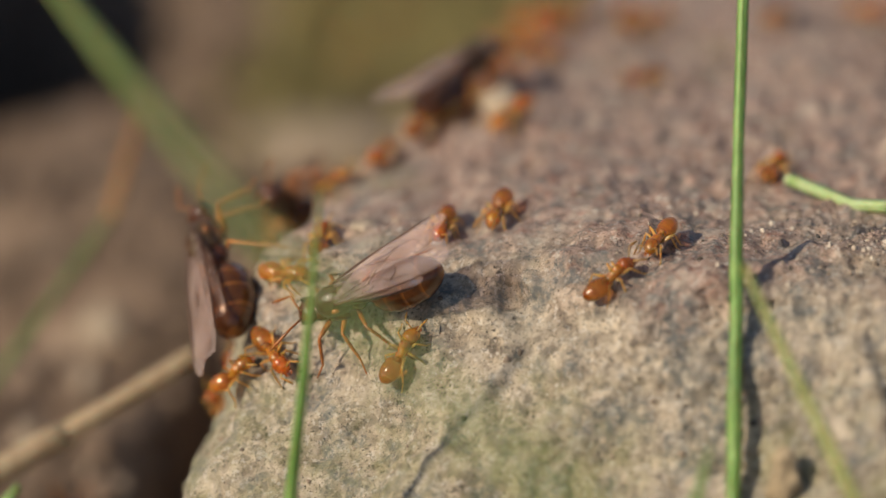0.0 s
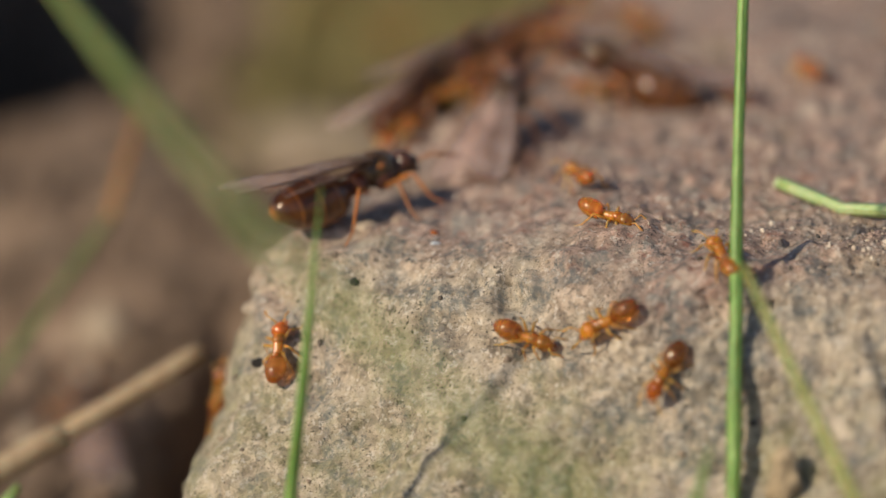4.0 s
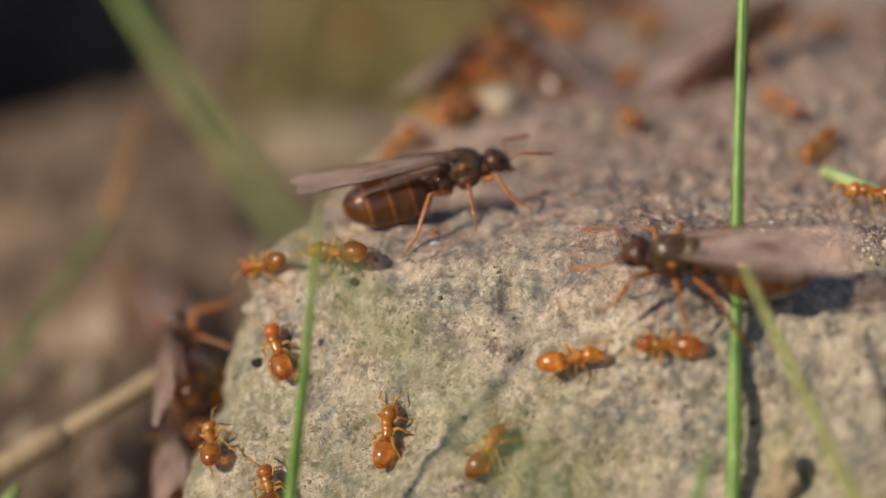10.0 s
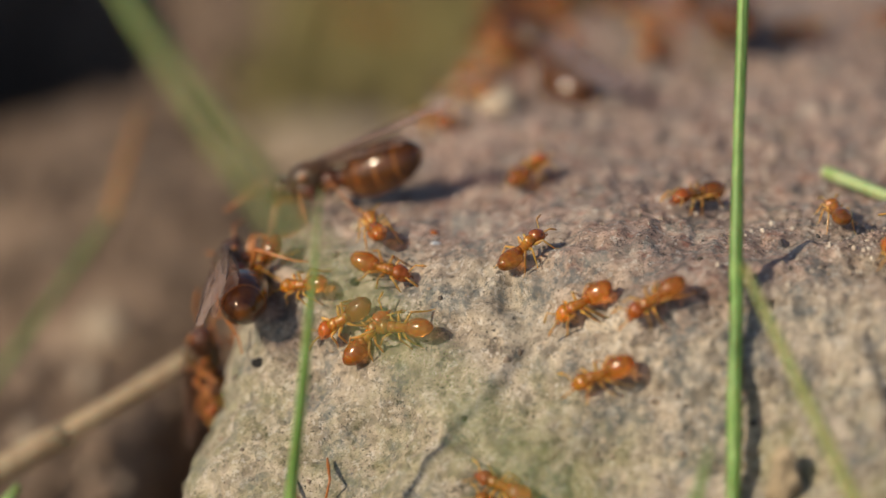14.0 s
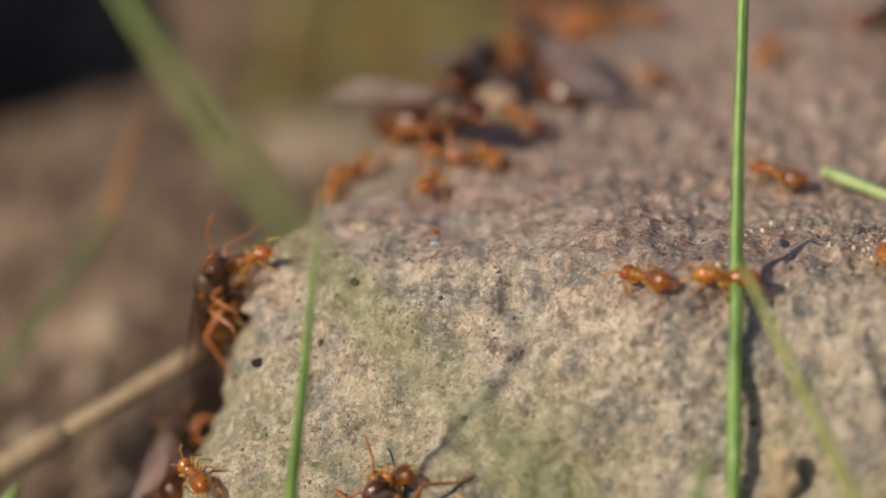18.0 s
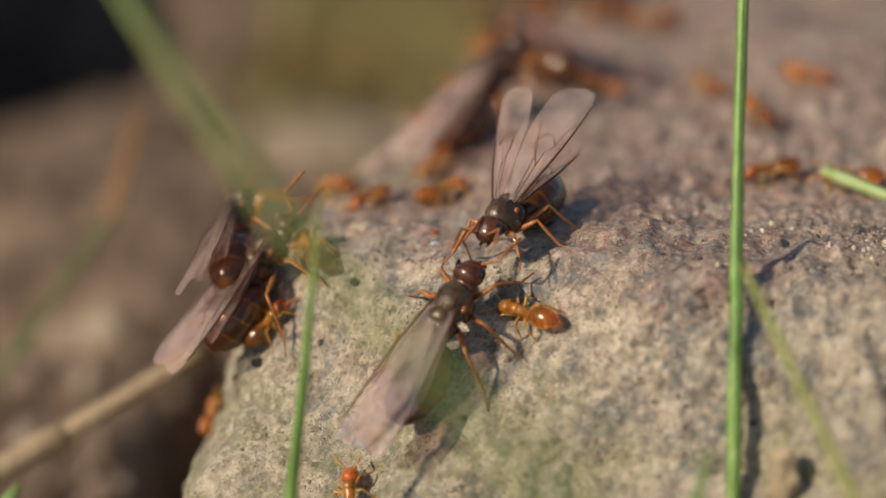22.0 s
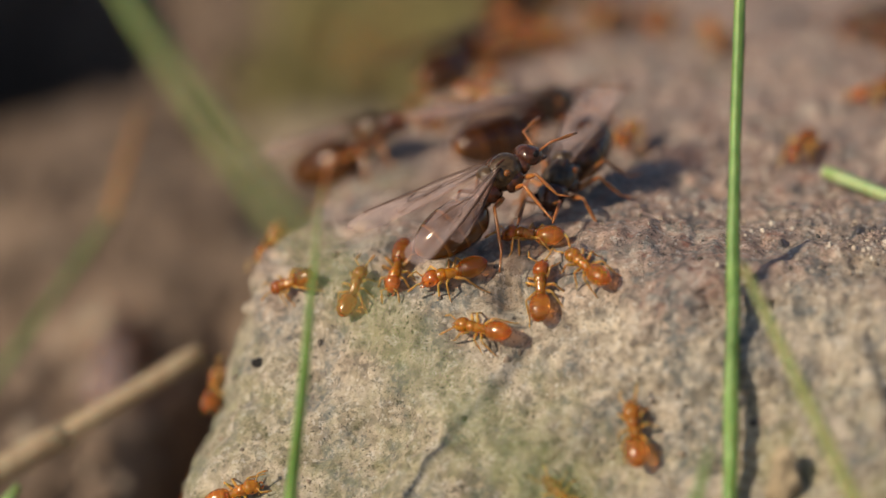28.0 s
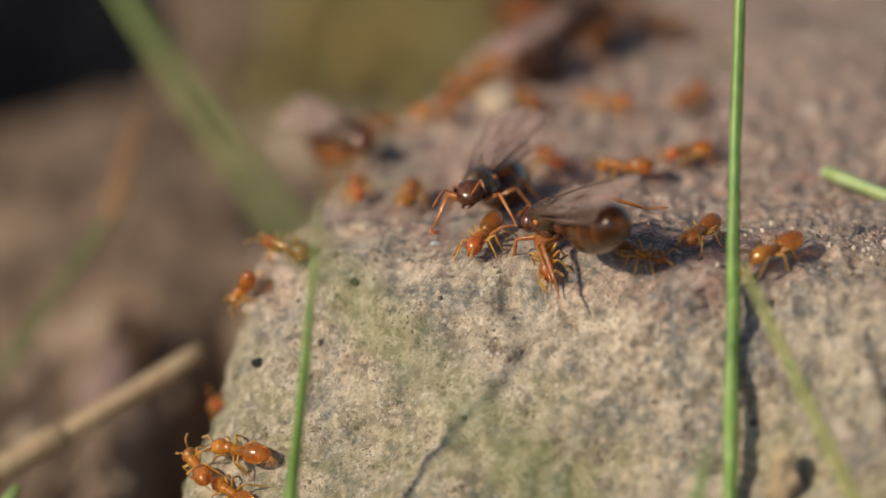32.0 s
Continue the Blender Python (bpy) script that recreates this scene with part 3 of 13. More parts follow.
def antennae(thing, root, elbow, tip, r, mat, spread):
    for side, extra in ((1, spread), (-1, -spread)):
        a = Vector((root[0], side * root[1], root[2]))
        b = Vector((elbow[0], side * (elbow[1] + 0.3 * extra), elbow[2] + 0.4 * extra))
        c = Vector((tip[0] - abs(extra) * 0.2, side * (tip[1] + extra), tip[2] + extra))
        pts = [a, a.lerp(b, 0.5), b, b.lerp(c, 0.3), b.lerp(c, 0.65), c]
        hinge(limb("antenna", pts, [r * 0.8, r * 0.75, r * 0.9, r, r * 1.25, r * 0.7], mat, thing), a)


def jaws(thing, x, z, size, mat):
    for side in (1, -1):
        bm = bmesh.new()
        lathe(bm, [(x, side * size * 0.55, z), (x + size * 0.55, side * size * 0.55, z - size * 0.12), (x + size, side * size * 0.12, z - size * 0.25)], [size * 0.26, size * 0.22, size * 0.06], 7, 0.6)
        part("mandible", bm, mat, thing)


def eyes(thing, x, y, z, size, mat):
    for side in (1, -1):
        part("eye", egg(size, size * 0.5, size * 0.9, (x, side * y, z), 6, 8), mat, thing)


def build_worker(swing=0.25, droop=0.0, spread=0.15, dark=False):
    """A wingless worker, 3.7 mm long."""
    a = new("worker_ant")
    head_mat = AMBER_DARK if dark else AMBER
    part("head", egg(1.06, 0.92, 0.78, (1.24, 0, 0.84), 12, 16, 1.3, 30, cone=0.16), head_mat, a)
    part("pronotum", egg(0.78, 0.72, 0.66, (0.64, 0, 0.94), 10, 14, 1.15, 14), AMBER, a)
    part("thorax", egg(1.20, 0.64, 0.66, (0.24, 0, 0.84), 14, 14, 1.15, -6, waist=((-0.18, 0.18, 0.12),)), AMBER, a)
    bm = bmesh.new()
    lathe(bm, [(-0.22, 0, 0.74), (-0.32, 0, 0.86), (-0.36, 0, 1.14), (-0.39, 0, 1.17)], [0.20, 0.27, 0.18, 0.05], 10)
    part("petiole", bm, AMBER, a)
    part("gaster", egg(1.74, 1.18, 1.10, (-1.02, 0, 0.92 - droop), 22, 18, 1.08, 10 - 20 * droop, waist=((-0.55, 0.045, 0.05), (-0.08, 0.05, 0.05), (0.42, 0.045, 0.05)), cone=-0.10), GASTER, a)
    eyes(a, 1.28, 0.40, 0.99, 0.15, EYE_BLACK)
    jaws(a, 1.60, 0.60, 0.30, AMBER_DARK)
    antennae(a, (1.56, 0.16, 0.90), (1.90, 0.52, 1.18), (2.45, 0.60, 0.80), 0.055, AMBER_LEG, spread)
    six_legs(a, [(0.62, 0.2, 0.70), (0.30, 0.22, 0.68), (0.02, 0.2, 0.70)], [(0.98, 0.66, 0.98), (0.26, 0.80, 1.02), (-0.48, 0.74, 1.08)],
             [(1.26, 0.90, 0.20), (0.16, 1.04, 0.18), (-1.06, 0.92, 0.20)], [(1.50, 1.00, 0.0), (0.08, 1.22, 0.0), (-1.42, 1.04, 0.0)], 0.078, AMBER_LEG, swing)
    return tagged(a, "amber-yellow wingless worker ant with a glossy translucent abdomen", "ant", "worker ants")


def wing_mesh(length, width, droop):
    """Half-width of a wing along its length, as a thin plate from its root towards -x."""
    bm = bmesh.new()
    n, rows = 16, []
    for i in range(n + 1):
        u = i / n
        half = width * (0.10 + 0.90 * math.sin(math.pi * min(1.0, u ** 0.85 * 0.62 + 0.02)) ** 1.1) if u < 0.82 else width * (0.10 + 0.90 * math.sin(math.pi * (0.82 ** 0.85 * 0.62 + 0.02)) ** 1.1) * math.sqrt(max(0.0, 1 - ((u - 0.82) / 0.185) ** 2))
        row = []
        for j in range(7):
            v = j / 6
            y = half * (v - 0.22)
            z = 0.06 * math.sin(v * 5 + u * 9) * u + 0.05 * u * math.sin(v * 11) - droop * u * u
            row.append(Vector((-u * length, y, z)))
        rows.append(row)
    for layer in (0.014, -0.014):
        vs = [[bm.verts.new(p + Vector((0, 0, layer))) for p in row] for row in rows]
        for a, b in zip(vs, vs[1:]):
            for j in range(6):
                bm.faces.new((a[j], a[j + 1], b[j + 1], b[j]) if layer > 0 else (a[j + 1], a[j], b[j], b[j + 1]))
    return bm, rows


def build_wing(name, thing, root, length, width, side):
    bm, rows = wing_mesh(length, width, 0.3)
    routes = [[rows[i][0] for i in range(0, 15)], [rows[i][2] for i in range(0, 8)] + [rows[8][1], rows[10][1], rows[12][0]],
              [rows[i][3] for i in range(1, 7)] + [rows[8][4], rows[10][5]], [rows[5][2], rows[6][3], rows[7][4], rows[8][4]], [rows[8][1], rows[9][2], rows[9][3], rows[8][4]]]
    if side > 0:
        bmesh.ops.scale(bm, vec=(1, -1, 1), verts=bm.verts)
    w = part(name, bm, MEMBRANE, thing, "translucent smoky wing")
    for k, route in enumerate(routes):
        vein = bmesh.new()
        lathe(vein, [Vector((p.x, -p.y if side > 0 else p.y, p.z + 0.01)) for p in route], [(0.085 if k == 0 else 0.028) * (1 - 0.5 * i / len(route)) for i in range(len(route))], 5)
        part("vein", vein, VEIN, w)
    w.location = Vector(root) * MM
    return w


WING_HOLD = {"f": (10, 3, 3), "u": (18, 5, 24), "r": (34, 18, 30), "s": (8, 26, 6), "d": (1, 2, 2)}    # lift, outward sweep, roll


def wing_pose(name, side, hold):
    lift, sweep, roll = WING_HOLD[hold]
    if name.startswith("fore"):
        return pose(1.45 * MM, side * 0.58 * MM, 2.80 * MM, -side * roll, lift, -side * sweep)
    return pose(0.95 * MM, side * 0.62 * MM, 2.60 * MM, -side * (roll + 4), lift * 0.8 - 2, -side * (sweep * 1.25 + 2))


def build_queen(swing=0.4, spread=0.3, droop=0.0):
    """A winged queen, about 8.5 mm long."""
    q = new("winged_queen_ant")
    part("head", egg(1.50, 1.50, 1.12, (3.40, 0, 1.85), 14, 18, 1.45, 40, cone=0.20), UMBER_FACE, q)
    part("thorax", egg(2.15, 1.78, 1.85, (1.72, 0, 2.12), 16, 20, 1.2, -4, waist=((0.10, 0.03, 0.05), (-0.45, 0.05, 0.05))), UMBER, q)
    for side in (-1, 0, 1):
        ridge = bmesh.new()
        lathe(ridge, [(2.45 - 0.25 * abs(side), side * 0.42, 2.72 - 0.10 * abs(side)), (2.0, side * 0.44, 2.99 - 0.08 * abs(side)), (1.55, side * 0.46, 3.03 - 0.09 * abs(side)), (1.15, side * 0.40, 2.93 - 0.09 * abs(side))], [0.02, 0.055, 0.055, 0.02], 6)
        part("back_ridge", ridge, UMBER_FACE, q)
    part("pronotum", egg(0.95, 1.45, 1.15, (2.72, 0, 1.82), 10, 16, 1.1, 38), UMBER_FACE, q)
    part("scutellum", egg(0.85, 1.10, 0.62, (0.86, 0, 2.78), 8, 14, 1.2), UMBER, q)
    part("propodeum", egg(1.15, 1.40, 1.35, (0.55, 0, 1.75), 10, 16, 1.2, -30), UMBER_FACE, q)
    for side in (1, -1):
        part("tegula", egg(0.42, 0.26, 0.34, (1.62, side * 0.86, 2.42), 8, 10), UMBER_LEG, q, "small amber plate at the wing root")
        part("side_plate", egg(1.25, 0.42, 0.85, (1.75, side * 0.72, 1.62), 10, 12, 1.2, -18), UMBER_FACE, q)
    bm = bmesh.new()
    lathe(bm, [(0.20, 0, 1.40), (-0.05, 0, 1.60), (-0.12, 0, 2.15), (-0.16, 0, 2.22)], [0.30, 0.42, 0.26, 0.05], 12)
    part("petiole", bm, UMBER_FACE, q)
    part("gaster", egg(4.5, 2.75, 2.6, (-2.30, 0, 1.62 - droop), 22, 24, 1.1, 8 - 4 * droop, waist=((-0.62, 0.045, 0.04), (-0.22, 0.05, 0.04), (0.18, 0.05, 0.04), (0.55, 0.045, 0.04)), cone=-0.10), UMBER_GASTER, q)
    eyes(q, 3.55, 0.72, 2.05, 0.42, EYE_BLACK)
    jaws(q, 3.80, 1.28, 0.42, UMBER_FACE)
    antennae(q, (3.95, 0.25, 1.80), (4.45, 1.05, 2.35), (6.0, 1.25, 1.85), 0.075, UMBER_LEG, spread)
    six_legs(q, [(2.40, 0.5, 1.30), (1.60, 0.55, 1.20), (0.80, 0.5, 1.25)], [(3.10, 1.5, 1.70), (1.50, 1.9, 1.80), (-0.40, 1.8, 2.0)],
             [(3.60, 2.2, 0.40), (1.20, 2.8, 0.35), (-1.70, 2.6, 0.40)], [(4.20, 2.5, 0.0), (1.0, 3.5, 0.0), (-2.6, 3.1, 0.0)], 0.125, UMBER_LEG, swing)
    for side in (1, -1):
        build_wing("fore_wing", q, (1.45, side * 0.58, 2.80), 8.0, 2.3, side).matrix_basis = wing_pose("fore_wing", side, "f")
        build_wing("hind_wing", q, (0.95, side * 0.62, 2.60), 5.0, 1.4, side).matrix_basis = wing_pose("hind_wing", side, "f")
    return tagged(q, "dark brown winged queen ant with smoky wings and banded abdomen", "ant", "winged queen ants")


def hide(thing):
    """Templates leave once their copies stand."""
    for o in (*thing.children_recursive, thing):
        bpy.data.objects.remove(o)


# time, place in millimetres, turn in degrees
WORKERS = [
    [(0, 11.1, -2.2, 0.9, -4, 9, -119), (0.25, 9.2, 1, 1.2, -4, 9, -167), (0.5, 7.4, 4.2, 0.7, -4, 9, 145), (0.78, 3.1, 8.4, -0.9, 25, 15, 177), (1.05, -0.5, 11.2, -5.4, 52, 5, -153), (1.33, -4.4, 14.7, -8.4, 71, -16, -129), (1.6, -8.3, 18.2, -11.5, 82, -43, -110), (2, -8.3, 18.2, -11.5, 82, -43, -110), (2.5, -7.1, 18.9, -7, 57, -37, -88), (3, -4.9, 19.2, -3.1, 38, -26, -73), (3.4, -5.8, 21.4, -6.9, 23, -60, -52), (3.8, -6.1, 23.3, -11, -72, -71, 48), (6, -6.1, 23.3, -11, -72, -71, 48), (6.5, -5.2, 22.3, -4.8, -55, -20, 87), (7, -0.5, 22.1, -1.2, -11, 10, 135), (7.27, -2.5, 24.6, -2.9, -43, -13, 99), (7.53, -3, 28.3, -7.6, -61, -50, 71), (7.8, -1.8, 31.6, -11.6, 15, -84, -40), (10, -1.8, 31.6, -11.6, 15, -84, -40), (10.33, 0.5, 34.6, -6.8, 55, -48, -118), (10.67, 5.7, 34.6, -1.8, 34, -15, -147), (11, 10.1, 33.2, -0.7, 1, 4, 176), (11.2, 9.5, 38.1, -4.5, -29, 6, 140), (11.4, 8.8, 42.9, -8.3, -56, -9, 108), (11.6, 5.7, 47.6, -11.5, -73, -36, 83), (11.8, 7.6, 52.6, -15.9, -76, -66, 52), (17, 7.6, 52.6, -15.9, -76, -66, 52), (17.17, 5.4, 46.7, -13.6, -64, -55, 50), (17.33, 2.7, 40.8, -10.9, -55, -43, 52), (17.5, 0.2, 34.8, -8, -47, -32, 55), (17.67, -2, 28.7, -5.1, -38, -21, 60), (17.83, -3.4, 22.7, -2.9, -30, -12, 66), (18, -4.4, 16.6, -2.2, -21, -3, 73), (18.27, -6.3, 18.2, -4.2, -18, -43, 39), (18.53, -6.4, 20.4, -8.3, 43, -64, -46), (18.8, -6.5, 22.3, -11.7, 83, -33, -111), (19, -6.5, 22.3, -11.7, 83, -33, -111), (19.5, -5.2, 22.5, -5, 41, -32, -70), (20, -0.5, 22.1, -1.2, 10, -11, -41), (20.27, -2.2, 27.3, -3.2, 24, -30, -53), (20.53, -1.4, 32.2, -9.6, 46, -46, -74), (20.8, 0.2, 36.6, -15, 81, -51, -108), (30, 0.2, 36.6, -15, 81, -51, -108), (30.33, -1, 33.1, -9.7, 67, -10, -138), (30.67, -0.9, 28.5, -3.8, 33, 18, -178), (31, -0.5, 22.5, -1.1, -11, 12, 132), (31.27, -2.5, 25.9, -3.4, -43, -3, 98), (31.53, -2.1, 30.2, -9.2, -64, -31, 74), (31.8, -1, 34, -14, -76, -65, 53), (32, -1, 34, -14, -76, -65, 53)],
    [(0, 8.7, -4.4, -0.3, 13, -32, 26), (0.5, 7, -2.5, 0.6, -20, -25, 103), (0.78, 0.8, -0.7, -1, -35, -33, 88), (1.05, -2.3, 3.3, -6.1, -49, -43, 74), (1.33, -6.9, 6.2, -9.4, -62, -55, 61), (1.6, -11.6, 9.1, -12.7, -73, -70, 50), (6.5, -11.6, 9.1, -12.7, -73, -70, 50), (6.75, -11.4, 6.6, -8.8, -53, -60, 52), (7, -4.2, 3.6, -7.1, -36, -51, 60), (7.25, -0.6, 0.9, -4.2, -21, -44, 69), (7.5, 3.1, -1.9, -1.4, -5, -39, 80), (7.75, 2.9, -2.7, -2, -41, -11, 154), (8, 2.7, -3.9, -2.2, -29, 30, -146), (8.55, 3.6, -8.9, -6.7, -53, -12, 165), (9.1, 4.6, -12.5, -12.3, -30, -56, 106), (9.5, 4.6, -12.5, -12.3, -30, -56, 106), (10, 2.5, -8.9, -7.4, 33, -52, 24), (10.5, 1.1, -3.8, -3.4, 51, -19, -16), (11, 1.4, -3.2, -2, 5, -46, 57), (11.5, 2.4, -1.2, -0.8, 10, -27, 51), (12, 3.3, -1.4, -0.5, 18, -24, 22), (12.5, 4.1, -2.4, -0.7, 36, -31, 1), (13, 4.1, -2.4, -0.7, 45, -13, -22), (13.5, 4.3, -2.7, -0.7, 48, -12, -27), (14, 4.3, -1.2, -0.1, 2, -24, 40), (14.17, 5.2, -0.4, 0, -11, -12, 97), (14.33, 6.1, 0.3, 0.2, -9, 6, 149), (14.5, 7, 1.1, 0.6, 6, 14, -156), (15.5, 6.8, 2.3, 0.6, 13, 2, -103), (16.5, 6.5, 3.6, 0.4, 7, -10, -49), (16.67, 6.6, 4.5, 0.5, 0, -12, 2), (16.83, 6.7, 5.4, 0.4, -6, -7, 53), (17, 6.8, 6.3, 0.6, -6, 1, 103), (17.5, 7.6, 12.8, -0.3, -1, 3, 101), (17.75, 6.1, 16.1, -0, -7, -4, 115), (18, 4.5, 19.5, -0.3, -14, -10, 131), (18.5, 9.4, 19.9, -0.6, -1, -2, 110), (18.7, 5.7, 23.7, -0.5, -23, -6, 92), (18.9, 4.9, 28.3, -7.3, -44, -16, 77), (19.1, 2.6, 32.5, -10.6, -62, -31, 66), (19.3, 0.4, 36.7, -13.9, -81, -48, 59), (21, 0.4, 36.7, -13.9, -81, -48, 59), (21.33, -1.3, 31.8, -9.2, -64, -20, 77), (21.67, -2.4, 26.4, -3.1, -41, 1, 102), (22, -0.5, 21.9, -1.4, -11, 8, 133), (22.4, -3.7, 25.3, -5.4, -53, -2, 91), (22.8, -3.5, 28.8, -11.8, -83, -35, 61), (24, -3.5, 28.8, -11.8, -83, -35, 61), (24.33, -0.3, 26.7, -8, -49, -42, 19), (24.67, 1.6, 26.5, -1, -18, -30, -21), (25, 6.1, 22.7, -0.4, -2, -6, -46), (25.2, 4.6, 29, -1.1, -9, -25, -32), (25.4, 4.9, 33.1, -7.6, -22, -42, -12), (25.6, 2.5, 39.5, -10.3, -49, -52, 20), (25.8, 3.7, 43.4, -14.9, -81, -50, 58), (31, 3.7, 43.4, -14.9, -81, -50, 58), (31.25, 1.9, 38.7, -10.4, -64, -30, 66), (31.5, 4.3, 33.3, -7.7, -46, -12, 79), (31.75, 4.6, 28.2, -4.2, -25, 0, 97), (32, 4.9, 23.1, -0.6, -2, 5, 117)],
    [(0, 3.1, 4.4, -0.3, 8, 5, -106), (0.5, 3.7, -0.8, -0.1, 8, 17, -104), (0.75, 4.1, -1.9, -0.6, -22, 27, -157), (1, 4.4, -3, -1.2, -48, 12, 153), (1.5, 1.7, -1.4, -0.8, -24, 19, -169), (2, -1, -1.2, -1.6, -32, 11, 146), (2.5, -1.7, -3.4, -4, -51, -13, 146), (2.87, -5.1, 0.8, -7.6, -75, -38, 122), (3.23, -11.7, 4.5, -11.2, -91, -69, 100), (3.6, -11.9, 9.3, -14.7, 61, -78, -86), (8, -11.9, 9.3, -14.7, 61, -78, -86), (8.5, -12.7, 6.5, -13.4, 49, -32, -78), (9, -11.5, -3.1, -10.1, 45, 14, -80), (9.33, -11.5, -3.1, -10.1, 39, -27, -37), (9.67, -11.5, -3.1, -10.1, -8, -46, 35), (10, -11.5, -3.1, -10.1, -44, -17, 97), (11, -9.8, -5.8, -11.5, -34, -37, 103), (11.8, -7.5, -10.2, -15.1, -9, -53, 83), (12, -7.5, -10.2, -15.1, -9, -53, 83), (12.5, -7.3, -7.3, -11.6, 2, -53, 62), (13, -6.9, -4, -8.4, 12, -50, 43), (13.4, -7.5, -7.8, -11.9, 6, -54, 59), (13.8, -7.7, -10.8, -16, -1, -56, 76), (17, -7.7, -10.8, -16, -1, -56, 76), (17.5, -10.2, -7.6, -13.4, -41, -34, 109), (18, -12.3, -3.8, -11.4, -60, -4, 120), (18.5, -12.5, -3.7, -11.8, -32, -58, 63), (19, -13, -3.7, -12.2, 53, -35, -45), (19.5, -13.2, -2.6, -12.4, 52, -37, -58), (19.75, -13.1, -2.9, -12.1, -27, -58, 42), (20, -12.8, -3.2, -11.9, -58, -10, 98), (20.4, -10.6, -7.3, -13.5, -36, -35, 96), (20.8, -7.7, -10.8, -16, -1, -56, 76), (23, -7.7, -10.8, -16, -1, -56, 76), (23.5, -9.3, -8.3, -13.4, -46, -30, 132), (24, -10.6, -5.1, -11.4, -55, 9, 157), (24.33, -10, -5.3, -11.5, -24, 43, -149), (24.67, -9.6, -6, -11.3, 29, 31, -75), (25, -9, -6.3, -11.3, 42, -11, -33), (25.4, -8.3, -8.4, -13.1, 32, -44, 14), (25.8, -7.5, -10.2, -15.1, -20, -51, 96), (28, -7.5, -10.2, -15.1, -20, -51, 96), (28.5, -4.4, -8.9, -12.2, -41, -27, 121), (29, -1.6, -8.2, -8.7, -48, 1, 134), (29.17, -2.3, -8.1, -9.2, -33, -36, 91), (29.33, -2.9, -7.9, -9.9, 18, -43, 18), (29.5, -3.6, -7.8, -10.4, 46, -12, -33), (30, -3.7, -7.4, -10.2, 43, -11, -33), (30.4, -3.4, -9.4, -11.4, 37, -51, 3), (30.8, -2.4, -10.6, -13.3, -37, -63, 101), (32, -2.4, -10.6, -13.3, -37, -63, 101)],
